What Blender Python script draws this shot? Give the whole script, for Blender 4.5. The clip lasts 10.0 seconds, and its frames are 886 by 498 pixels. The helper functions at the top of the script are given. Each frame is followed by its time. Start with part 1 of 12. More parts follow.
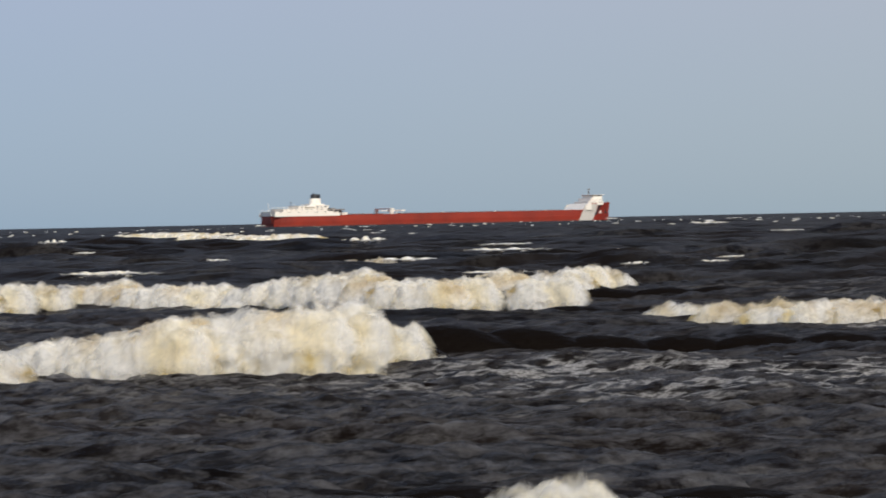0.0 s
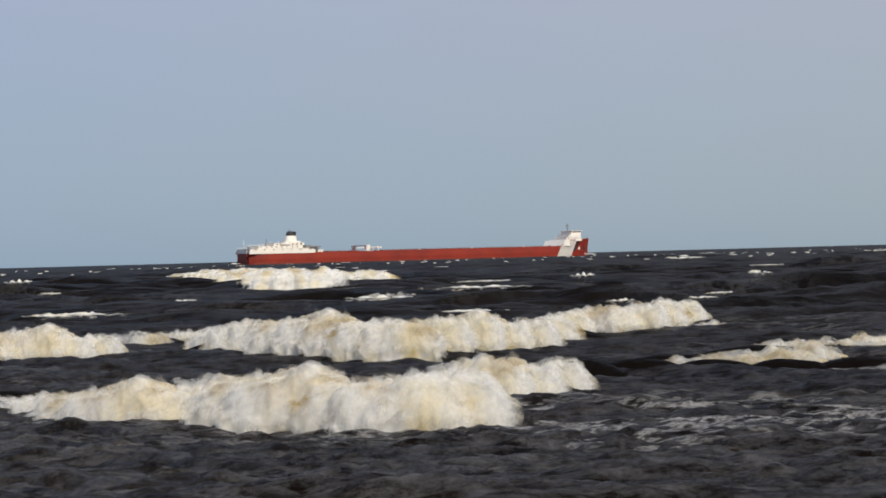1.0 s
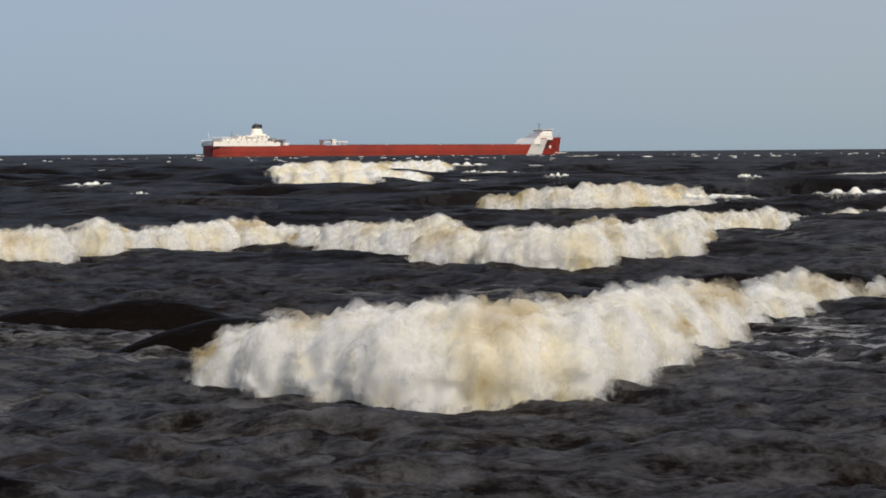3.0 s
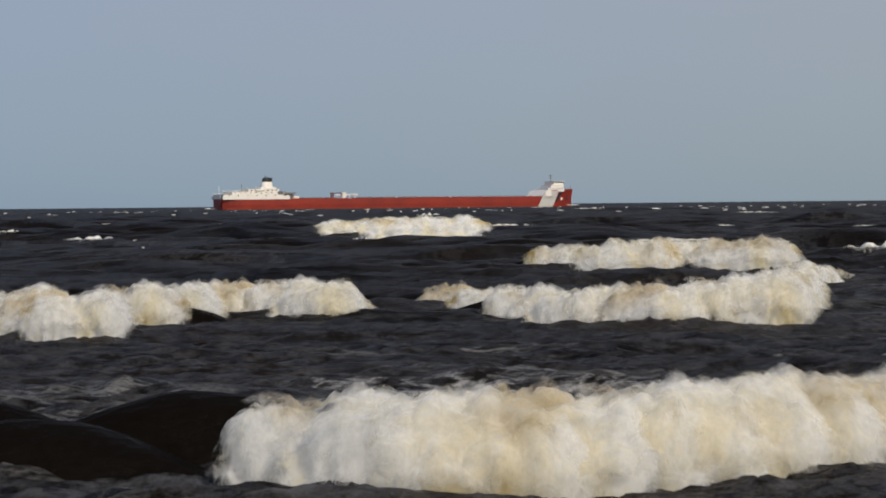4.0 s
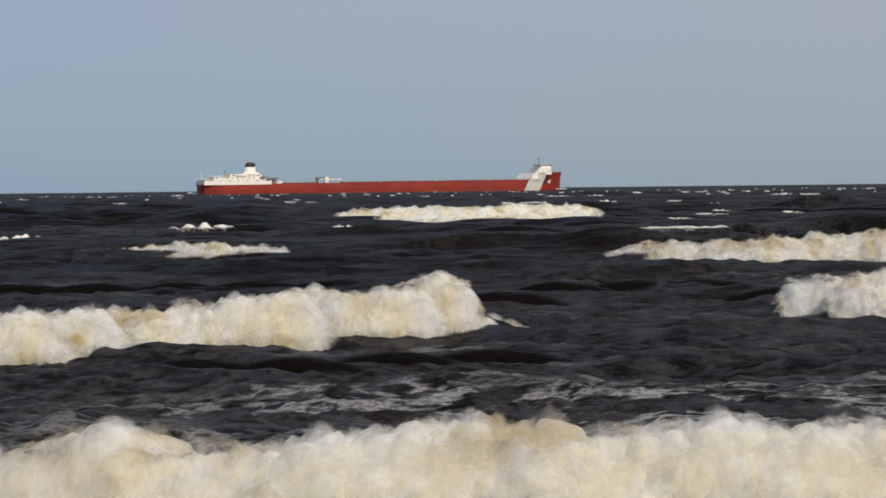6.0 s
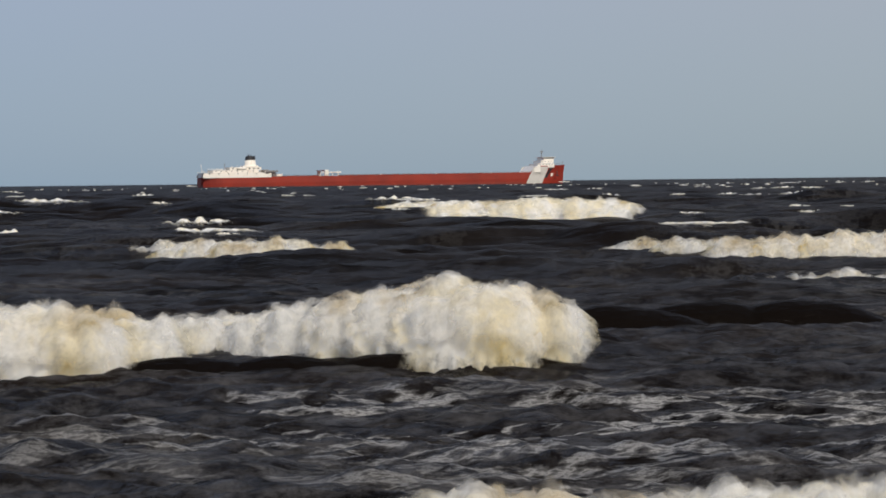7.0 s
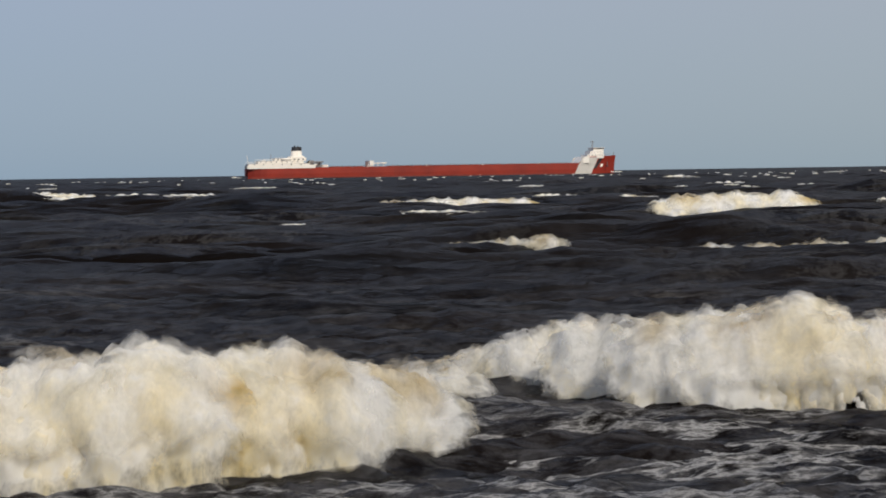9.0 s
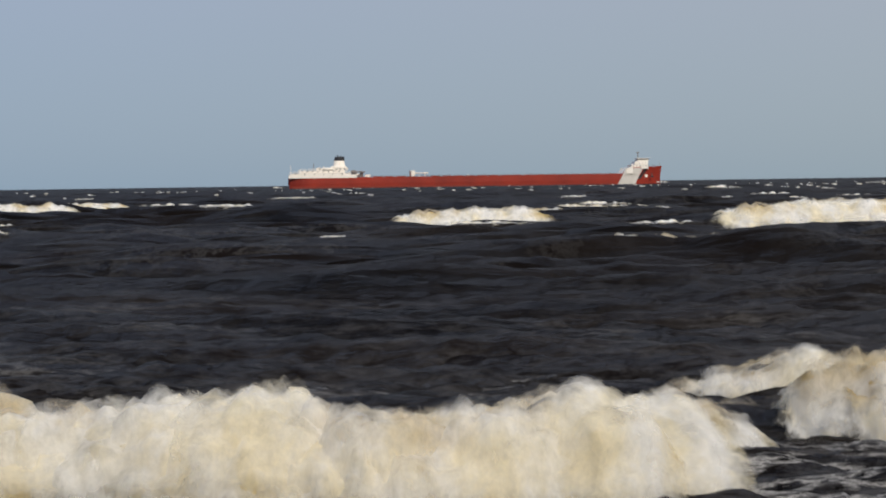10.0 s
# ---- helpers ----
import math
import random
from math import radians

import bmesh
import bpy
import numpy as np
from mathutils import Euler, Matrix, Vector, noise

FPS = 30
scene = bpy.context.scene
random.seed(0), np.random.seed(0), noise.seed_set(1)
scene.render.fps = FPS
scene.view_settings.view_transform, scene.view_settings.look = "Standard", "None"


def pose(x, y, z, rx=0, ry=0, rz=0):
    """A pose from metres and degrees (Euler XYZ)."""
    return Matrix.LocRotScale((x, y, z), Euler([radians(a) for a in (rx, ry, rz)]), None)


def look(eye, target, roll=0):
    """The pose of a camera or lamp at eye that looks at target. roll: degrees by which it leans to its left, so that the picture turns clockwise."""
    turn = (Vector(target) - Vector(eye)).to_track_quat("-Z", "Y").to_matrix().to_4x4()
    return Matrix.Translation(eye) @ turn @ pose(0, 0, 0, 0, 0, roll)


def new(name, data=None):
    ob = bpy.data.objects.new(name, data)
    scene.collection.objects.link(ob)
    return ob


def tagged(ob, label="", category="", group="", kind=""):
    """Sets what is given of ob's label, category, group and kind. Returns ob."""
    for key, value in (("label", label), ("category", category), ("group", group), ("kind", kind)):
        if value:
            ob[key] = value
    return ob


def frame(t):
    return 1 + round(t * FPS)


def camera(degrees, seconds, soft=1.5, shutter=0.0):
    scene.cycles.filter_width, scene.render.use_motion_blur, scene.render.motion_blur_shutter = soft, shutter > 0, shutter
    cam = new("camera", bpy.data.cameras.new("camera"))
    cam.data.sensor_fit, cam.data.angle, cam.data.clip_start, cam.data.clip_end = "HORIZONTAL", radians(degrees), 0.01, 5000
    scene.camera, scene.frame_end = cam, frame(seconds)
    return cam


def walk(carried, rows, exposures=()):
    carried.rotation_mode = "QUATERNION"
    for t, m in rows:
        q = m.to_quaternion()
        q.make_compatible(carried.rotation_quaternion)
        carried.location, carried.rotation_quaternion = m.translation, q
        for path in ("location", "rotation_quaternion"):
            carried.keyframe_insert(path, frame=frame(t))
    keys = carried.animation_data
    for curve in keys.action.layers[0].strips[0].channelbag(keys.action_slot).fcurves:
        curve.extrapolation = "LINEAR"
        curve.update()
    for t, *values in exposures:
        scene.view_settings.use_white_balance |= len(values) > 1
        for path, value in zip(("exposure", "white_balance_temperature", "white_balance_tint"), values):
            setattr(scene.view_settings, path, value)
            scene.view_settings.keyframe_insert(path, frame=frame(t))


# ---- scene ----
EYE = (0, 0, 3.0)
cam = camera(21.0, 10.0, soft=1.7, shutter=0.5)
walk(cam, [
    (0, look(EYE, (-10.92, 999.86, -9.65), -1.177)),
    (0.1, look(EYE, (-6.19, 999.90, -9.35), -1.253)),
    (0.2, look(EYE, (-3.00, 999.92, -9.50), -1.329)),
    (0.3, look(EYE, (-2.61, 999.93, -8.64), -1.404)),
    (0.4, look(EYE, (-0.14, 999.92, -9.49), -1.480)),
    (0.5, look(EYE, (1.54, 999.92, -9.26), -1.555)),
    (0.6, look(EYE, (2.16, 999.96, -5.13), -1.552)),
    (0.7, look(EYE, (3.16, 999.99, -0.66), -1.549)),
    (0.8, look(EYE, (2.72, 1000.00, 3.14), -1.547)),
    (0.9, look(EYE, (2.00, 1000.00, 5.29), -1.544)),
    (1, look(EYE, (1.10, 1000.00, 5.44), -1.541)),
    (1.1, look(EYE, (0.74, 999.99, 6.89), -1.418)),
    (1.2, look(EYE, (-1.34, 1000.00, 0.92), -1.296)),
    (1.3, look(EYE, (-0.56, 999.83, -15.50), -1.173)),
    (1.4, look(EYE, (5.02, 999.45, -29.63), -1.050)),
    (1.5, look(EYE, (9.39, 999.45, -28.85), -0.928)),
    (1.6, look(EYE, (15.39, 999.19, -34.22), -0.994)),
    (1.7, look(EYE, (16.56, 998.97, -39.27), -1.060)),
    (1.8, look(EYE, (20.38, 998.83, -40.85), -1.125)),
    (1.9, look(EYE, (19.15, 998.96, -38.32), -1.191)),
    (2, look(EYE, (22.46, 998.93, -37.54), -1.257)),
    (2.1, look(EYE, (23.53, 998.92, -36.96), -1.170)),
    (2.2, look(EYE, (18.42, 999.10, -35.32), -1.083)),
    (3.3, look(EYE, (19.74, 998.93, -38.72), -0.124)),
    (3.5, look(EYE, (19.33, 999.11, -34.47), 0.050)),
    (3.8, look(EYE, (20.40, 999.50, -21.31), -0.322)),
    (4, look(EYE, (16.18, 999.69, -16.18), -0.570)),
    (4.5, look(EYE, (20.02, 999.68, -12.62), -0.364)),
    (4.8, look(EYE, (16.76, 999.78, -9.53), -0.168)),
    (5, look(EYE, (15.04, 999.74, -14.32), -0.037)),
    (5.2, look(EYE, (17.17, 999.55, -21.55), -0.145)),
    (6.3, look(EYE, (28.50, 999.26, -22.92), -0.744)),
    (6.5, look(EYE, (27.78, 999.31, -21.64), -0.853)),
    (7, look(EYE, (28.20, 999.19, -25.82), -0.630)),
    (7.5, look(EYE, (25.54, 999.21, -27.57), -0.722)),
    (8, look(EYE, (24.67, 998.95, -35.60), -0.921)),
    (8.5, look(EYE, (19.32, 999.26, -30.25), -0.849)),
    (9, look(EYE, (12.51, 999.39, -29.49), -0.884)),
    (9.5, look(EYE, (3.34, 999.35, -32.87), -1.114)),
    (10, look(EYE, (-3.30, 999.60, -24.99), -0.836)),
], exposures=[(0, 0.16), (0.5, 0.16), (1.0, 0.08), (2.2, 0.12), (3.5, 0.0), (4.0, -0.15), (4.5, -0.12), (5.2, -0.08), (6.5, 0.0), (10, 0.0)])

# ---- light ----
world = bpy.data.worlds.new("sky")
scene.world = world
world.use_nodes = True
SUN_ELEVATION, SUN_TURN = 38.0, 152.0      # degrees; turn is clockwise from +y


def make_sky():
    nt = world.node_tree
    nt.nodes.clear()
    out = nt.nodes.new("ShaderNodeOutputWorld")
    bg = nt.nodes.new("ShaderNodeBackground")
    sky = nt.nodes.new("ShaderNodeTexSky")
    sky.sky_type = "NISHITA"
    sky.sun_disc = False
    sky.sun_elevation, sky.sun_rotation = radians(SUN_ELEVATION), radians(SUN_TURN)
    sky.air_density, sky.dust_density, sky.ozone_density = 1.0, 0.6, 3.0
    # thin high haze: greyish veil over the clear sky, bluer to the north-west
    geo = nt.nodes.new("ShaderNodeTexCoord")
    sep = nt.nodes.new("ShaderNodeSeparateXYZ")
    nt.links.new(geo.outputs["Generated"], sep.inputs[0])
    ramp = nt.nodes.new("ShaderNodeValToRGB")
    ramp.color_ramp.elements[0].position, ramp.color_ramp.elements[0].color = 0.0, (0.280, 0.375, 0.470, 1)
    ramp.color_ramp.elements[1].position, ramp.color_ramp.elements[1].color = 0.13, (0.400, 0.43, 0.535, 1)
    e = ramp.color_ramp.elements.new(0.5)
    e.color = (0.30, 0.36, 0.50, 1)
    nt.links.new(sep.outputs["Z"], ramp.inputs[0])
    side = nt.nodes.new("ShaderNodeMapRange")
    side.inputs["From Min"].default_value, side.inputs["From Max"].default_value = -0.2, 0.2
    side.inputs["To Min"].default_value, side.inputs["To Max"].default_value = 0.0, 1.0
    nt.links.new(sep.outputs["X"], side.inputs["Value"])
    tint = nt.nodes.new("ShaderNodeMix")
    tint.data_type, tint.blend_type = "RGBA", "MIX"
    tint.inputs[6].default_value, tint.inputs[7].default_value = (0.93, 0.97, 1.04, 1), (1.07, 1.02, 0.97, 1)
    nt.links.new(side.outputs[0], tint.inputs[0])
    veil = nt.nodes.new("ShaderNodeMix")
    veil.data_type, veil.blend_type = "RGBA", "MULTIPLY"
    veil.inputs[0].default_value = 1.0
    nt.links.new(ramp.outputs[0], veil.inputs[6])
    nt.links.new(tint.outputs[2], veil.inputs[7])
    scale = nt.nodes.new("ShaderNodeVectorMath")
    scale.operation = "SCALE"
    scale.inputs["Scale"].default_value = 0.07
    nt.links.new(sky.outputs[0], scale.inputs[0])
    mix = nt.nodes.new("ShaderNodeMix")
    mix.data_type = "RGBA"
    mix.inputs[0].default_value = 0.85
    nt.links.new(scale.outputs[0], mix.inputs[6])
    nt.links.new(veil.outputs[2], mix.inputs[7])
    nt.links.new(mix.outputs[2], bg.inputs["Color"])
    bg.inputs["Strength"].default_value = 1.0
    nt.links.new(bg.outputs[0], out.inputs["Surface"])


make_sky()
sun_data = bpy.data.lights.new("sun", "SUN")
sun_data.energy, sun_data.angle, sun_data.color = 3.25, radians(0.6), (1.0, 0.93, 0.82)
sun = new("sun", sun_data)
_a, _e = radians(SUN_TURN), radians(SUN_ELEVATION)
sun.matrix_world = look((600 * math.sin(_a) * math.cos(_e), 600 * math.cos(_a) * math.cos(_e), 600 * math.sin(_e)), (0, 0, 0))


# ---- materials ----
def material(name):
    m = bpy.data.materials.new(name)
    m.use_nodes = True
    nt = m.node_tree
    nt.nodes.clear()
    return m, nt, nt.nodes.new("ShaderNodeOutputMaterial")


def noise_node(nt, scale, detail=4.0, rough=0.55, stretch=(1, 1, 1), space="Object", seed=0.0):
    co = nt.nodes.new("ShaderNodeTexCoord")
    mp = nt.nodes.new("ShaderNodeMapping")
    mp.inputs["Scale"].default_value = stretch
    mp.inputs["Location"].default_value = (seed, seed * 0.7, seed * 1.3)
    nt.links.new(co.outputs[space], mp.inputs[0])
    n = nt.nodes.new("ShaderNodeTexNoise")
    n.inputs["Scale"].default_value = scale
    n.inputs["Detail"].default_value = detail
    n.inputs["Roughness"].default_value = rough
    nt.links.new(mp.outputs[0], n.inputs["Vector"])
    return n


def ramp_node(nt, source, *stops):
    r = nt.nodes.new("ShaderNodeValToRGB")
    els = r.color_ramp.elements
    els[0].position, els[0].color = stops[0][0], (*stops[0][1], 1)
    els[1].position, els[1].color = stops[-1][0], (*stops[-1][1], 1)
    for p, c in stops[1:-1]:
        e = els.new(p)
        e.color = (*c, 1)
    nt.links.new(source, r.inputs[0])
    return r


def paint(name, low, high, rough=0.45, scale=0.4, rust=None, metal=0.0, stretch=(1, 1, 1)):
    """Weathered ship's paint: two tones, streaks of rust, a fine relief."""
    m, nt, out = material(name)
    b = nt.nodes.new("ShaderNodeBsdfPrincipled")
    n = noise_node(nt, scale, 6, 0.6, stretch)
    r = ramp_node(nt, n.outputs["Fac"], (0.35, low), (0.65, high))
    col = r.outputs[0]
    if rust:
        s = noise_node(nt, 0.5, 6, 0.7, (1.4, 1.4, 0.18), seed=5.0)
        k = ramp_node(nt, s.outputs["Fac"], (0.58, (0, 0, 0)), (0.74, (0.75, 0.75, 0.75)))
        mx = nt.nodes.new("ShaderNodeMix")
        mx.data_type = "RGBA"
        nt.links.new(k.outputs[0], mx.inputs[0])
        nt.links.new(col, mx.inputs[6])
        mx.inputs[7].default_value = (*rust, 1)
        col = mx.outputs[2]
    nt.links.new(col, b.inputs["Base Color"])
    b.inputs["Roughness"].default_value = rough
    b.inputs["Metallic"].default_value = metal
    bump = nt.nodes.new("ShaderNodeBump")
    bump.inputs["Strength"].default_value, bump.inputs["Distance"].default_value = 0.3, 0.05
    nt.links.new(n.outputs["Fac"], bump.inputs["Height"])
    nt.links.new(bump.outputs[0], b.inputs["Normal"])
    nt.links.new(b.outputs[0], out.inputs["Surface"])
    return m


def math_node(nt, op, a, b):
    n = nt.nodes.new("ShaderNodeMath")
    n.operation = op
    for k, v in enumerate((a, b)):
        if isinstance(v, (int, float)):
            n.inputs[k].default_value = v
        else:
            nt.links.new(v, n.inputs[k])
    return n.outputs[0]


def mix_node(nt, fac, a, b):
    n = nt.nodes.new("ShaderNodeMix")
    n.data_type = "RGBA"
    nt.links.new(fac, n.inputs[0])
    for k, v in ((6, a), (7, b)):
        if isinstance(v, tuple):
            n.inputs[k].default_value = (*v, 1)
        else:
            nt.links.new(v, n.inputs[k])
    return n.outputs[2]


def water_material(name, seed, streaks, silt_and_tone=1.0):
    """Dark peaty lake water: brown-black body, silty surf and sky sheen mottled into the colour, wind ripples, lace of
    old foam.
    """
    m, nt, out = material(name)
    big = noise_node(nt, 0.11, 3, 0.5, (1, 1.6, 1), "Object", seed)
    # values below 1 darken the body colour, for the shade on steep faces
    deep = 0.35 + 0.4 * silt_and_tone
    body = ramp_node(nt, big.outputs["Fac"], (0.35, (0.0045 * deep, 0.0036 * deep, 0.0032 * deep)), (0.65, (0.010 * deep, 0.0066 * deep, 0.0045 * deep)))
    fine = noise_node(nt, 3.6, 8, 0.68, (0.8, 1.0, 1.0), "Object", seed + 3)
    tiny = noise_node(nt, 14.0, 5, 0.65, (0.8, 1.0, 1.0), "Object", seed + 9)
    surf = nt.nodes.new("ShaderNodeAttribute")
    surf.attribute_name = "surf"
    # grey mottling: silty surf, plus streaks of sky sheen painted into the colour
    silt_sheen = noise_node(nt, 1.9, 10, 0.78, (0.62, 0.8, 1.0), "Object", seed + 31)
    silt_sheenr = ramp_node(nt, silt_sheen.outputs["Fac"], (0.44, (0, 0, 0)), (0.66, (1, 1, 1)))
    share = math_node(nt, "ADD", math_node(nt, "MULTIPLY", surf.outputs["Fac"], 0.80 * silt_and_tone), 0.03 * silt_and_tone)
    # coarser grey patches of the same mottling, for the open water
    slick = noise_node(nt, 0.34, 12, 0.80, (0.8, 0.32, 1.0), "Object", seed + 47)
    slickr = ramp_node(nt, slick.outputs["Fac"], (0.50, (0, 0, 0)), (0.66, (0.13 * silt_and_tone, 0.13 * silt_and_tone, 0.13 * silt_and_tone)))
    wash = math_node(nt, "MAXIMUM", math_node(nt, "MULTIPLY", silt_sheenr.outputs[0], share), slickr.outputs[0])
    mottled = mix_node(nt, wash, body.outputs[0], (0.085, 0.082, 0.083))
    # lace of old foam drawn out by the wind: thin torn lines in patches
    lace = noise_node(nt, 1.5, 7, 0.66, (0.36, 0.95, 1.0), "Object", seed + 17)
    line = math_node(nt, "ABSOLUTE", math_node(nt, "SUBTRACT", lace.outputs["Fac"], 0.5), 0.0)
    liner = ramp_node(nt, line, (0.0, (0.66, 0.66, 0.66)), (0.020, (0.24, 0.24, 0.24)), (0.06, (0, 0, 0)))
    patch = noise_node(nt, 0.13, 5, 0.6, (0.45, 1.0, 1.0), "Object", seed + 23)
    patchr = ramp_node(nt, patch.outputs["Fac"], (streaks + 0.03, (0, 0, 0)), (streaks + 0.16, (1, 1, 1)))
    old = nt.nodes.new("ShaderNodeAttribute")
    old.attribute_name = "old_foam"
    net = math_node(nt, "MULTIPLY", math_node(nt, "MULTIPLY", liner.outputs[0], patchr.outputs[0]), old.outputs["Fac"])
    blot = ramp_node(nt, lace.outputs["Fac"], (0.66, (0, 0, 0)), (0.76, (0.7, 0.7, 0.7)))
    net2 = math_node(nt, "MULTIPLY", math_node(nt, "MULTIPLY", blot.outputs[0], patchr.outputs[0]), old.outputs["Fac"])
    # thin wind-blown streaks all over the open water
    vein = math_node(nt, "ABSOLUTE", math_node(nt, "SUBTRACT", slick.outputs["Fac"], 0.5), 0.0)
    veinr = ramp_node(nt, vein, (0.0, (0.06 * silt_and_tone, 0.06 * silt_and_tone, 0.06 * silt_and_tone)), (0.04, (0, 0, 0)))
    gust = noise_node(nt, 0.05, 4, 0.6, (1.0, 0.6, 1.0), "Object", seed + 61)
    gustr = ramp_node(nt, gust.outputs["Fac"], (0.44, (0, 0, 0)), (0.62, (1, 1, 1)))
    net3 = math_node(nt, "MULTIPLY", veinr.outputs[0], gustr.outputs[0])
    mask = math_node(nt, "MAXIMUM", math_node(nt, "MAXIMUM", net, net2), net3)
    b1 = nt.nodes.new("ShaderNodeBump")
    b1.inputs["Strength"].default_value, b1.inputs["Distance"].default_value = 1.0, 0.036
    nt.links.new(fine.outputs["Fac"], b1.inputs["Height"])
    b2 = nt.nodes.new("ShaderNodeBump")
    b2.inputs["Strength"].default_value, b2.inputs["Distance"].default_value = 0.8, 0.016
    nt.links.new(tiny.outputs["Fac"], b2.inputs["Height"])
    nt.links.new(b1.outputs[0], b2.inputs["Normal"])
    chop = noise_node(nt, 0.75, 4, 0.62, (0.36, 1.0, 1.0), "Object", seed + 71)
    b0 = nt.nodes.new("ShaderNodeBump")
    b0.inputs["Strength"].default_value, b0.inputs["Distance"].default_value = 1.0, 0.22
    nt.links.new(chop.outputs["Fac"], b0.inputs["Height"])
    nt.links.new(b0.outputs[0], b1.inputs["Normal"])
    seas = noise_node(nt, 0.13, 3, 0.6, (0.45, 1.0, 1.0), "Object", seed + 83)
    bs = nt.nodes.new("ShaderNodeBump")
    bs.inputs["Strength"].default_value, bs.inputs["Distance"].default_value = 1.0, 2.2
    nt.links.new(seas.outputs["Fac"], bs.inputs["Height"])
    nt.links.new(bs.outputs[0], b0.inputs["Normal"])
    dif = nt.nodes.new("ShaderNodeBsdfDiffuse")
    nt.links.new(mix_node(nt, mask, mottled, (0.55, 0.53, 0.50)), dif.inputs["Color"])
    nt.links.new(b2.outputs[0], dif.inputs["Normal"])
    gl = nt.nodes.new("ShaderNodeBsdfGlossy")
    gl.inputs["Roughness"].default_value = 0.16
    nt.links.new(b2.outputs[0], gl.inputs["Normal"])
    fr = nt.nodes.new("ShaderNodeFresnel")
    fr.inputs["IOR"].default_value = 1.33
    nt.links.new(b2.outputs[0], fr.inputs["Normal"])
    mix = nt.nodes.new("ShaderNodeMixShader")
    nt.links.new(math_node(nt, "MULTIPLY", math_node(nt, "POWER", fr.outputs[0], 1.35), GLOSS), mix.inputs[0])
    nt.links.new(dif.outputs[0], mix.inputs[1])
    nt.links.new(gl.outputs[0], mix.inputs[2])
    nt.links.new(mix.outputs[0], out.inputs["Surface"])
    return m


def foam_material(name, cream, holes, tear=6.0, through_share=0.5):
    """Aerated white water, cream to amber where it is thin, torn open along its fringes."""
    m, nt, out = material(name)
    n1 = noise_node(nt, 0.9, 5, 0.6, (1, 1, 0.8), "Object", 2.0)
    n2 = noise_node(nt, 5.5, 6, 0.65, (1, 1, 0.7), "Object", 4.0)
    info = nt.nodes.new("ShaderNodeObjectInfo")
    ad = nt.nodes.new("ShaderNodeMath")
    ad.operation = "MULTIPLY_ADD"
    nt.links.new(info.outputs["Random"], ad.inputs[0])
    ad.inputs[1].default_value = 0.07
    nt.links.new(n1.outputs["Fac"], ad.inputs[2])
    tone = ramp_node(nt, ad.outputs[0], (0.46, (0.93, 0.91, 0.862)), (0.59, (0.92, 0.84, 0.64)), (0.71, cream))
    hole = ramp_node(nt, n2.outputs["Fac"], (0.62, (0, 0, 0)), (0.78, (holes, holes, holes)))
    mx = nt.nodes.new("ShaderNodeMix")
    mx.data_type = "RGBA"
    nt.links.new(hole.outputs[0], mx.inputs[0])
    nt.links.new(tone.outputs[0], mx.inputs[6])
    mx.inputs[7].default_value = (0.30, 0.21, 0.09, 1)
    thin = nt.nodes.new("ShaderNodeAttribute")
    thin.attribute_name = "lip"
    amber = nt.nodes.new("ShaderNodeMix")
    amber.data_type = "RGBA"
    nt.links.new(thin.outputs["Fac"], amber.inputs[0])
    nt.links.new(mx.outputs[2], amber.inputs[6])
    amber.inputs[7].default_value = (0.54, 0.39, 0.14, 1)
    mx = amber
    dif = nt.nodes.new("ShaderNodeBsdfDiffuse")
    tra = nt.nodes.new("ShaderNodeBsdfTranslucent")
    nt.links.new(mx.outputs[2], dif.inputs["Color"])
    nt.links.new(mx.outputs[2], tra.inputs["Color"])
    mix = nt.nodes.new("ShaderNodeMixShader")
    mix.inputs[0].default_value = through_share
    nt.links.new(dif.outputs[0], mix.inputs[1])
    nt.links.new(tra.outputs[0], mix.inputs[2])
    bump = nt.nodes.new("ShaderNodeBump")
    bump.inputs["Strength"].default_value, bump.inputs["Distance"].default_value = 0.22, 0.03
    nt.links.new(n2.outputs["Fac"], bump.inputs["Height"])
    nt.links.new(bump.outputs[0], dif.inputs["Normal"])
    fray = nt.nodes.new("ShaderNodeAttribute")
    fray.attribute_name = "fray"
    n3 = noise_node(nt, tear, 5, 0.62, (1, 1, 0.7), "Object", 8.0)
    df = nt.nodes.new("ShaderNodeMath")
    df.operation = "SUBTRACT"
    nt.links.new(fray.outputs["Fac"], df.inputs[0])
    nt.links.new(n3.outputs["Fac"], df.inputs[1])
    al = ramp_node(nt, df.outputs[0], (0.0, (0, 0, 0)), (0.48, (1, 1, 1)))
    tr = nt.nodes.new("ShaderNodeBsdfTransparent")
    fin = nt.nodes.new("ShaderNodeMixShader")
    nt.links.new(al.outputs[0], fin.inputs[0])
    nt.links.new(mix.outputs[0], fin.inputs[1])
    nt.links.new(tr.outputs[0], fin.inputs[2])
    nt.links.new(fin.outputs[0], out.inputs["Surface"])
    return m


GLOSS = 0.28
WATER = water_material("lake_water", 0.0, 0.50)
WATER_CHOP = water_material("lake_water_chop", 40.0, 0.46)
# darker copy of the lake water: shade of the faces put into its colour
SWELL = water_material("lake_water_darkened", 80.0, 0.58, 0.2)
FOAM = foam_material("breaker_foam", (0.80, 0.66, 0.34), 0.12, 6.0, 0.58)
SPRAY = foam_material("breaker_spray", (0.84, 0.78, 0.64), 0.0, 2.3)
FAR_FOAM = foam_material("distant_foam", (0.86, 0.77, 0.56), 0.08, 2.2, 0.32)
FAR_SPRAY = foam_material("distant_spray", (0.88, 0.83, 0.72), 0.0, 1.2, 0.36)
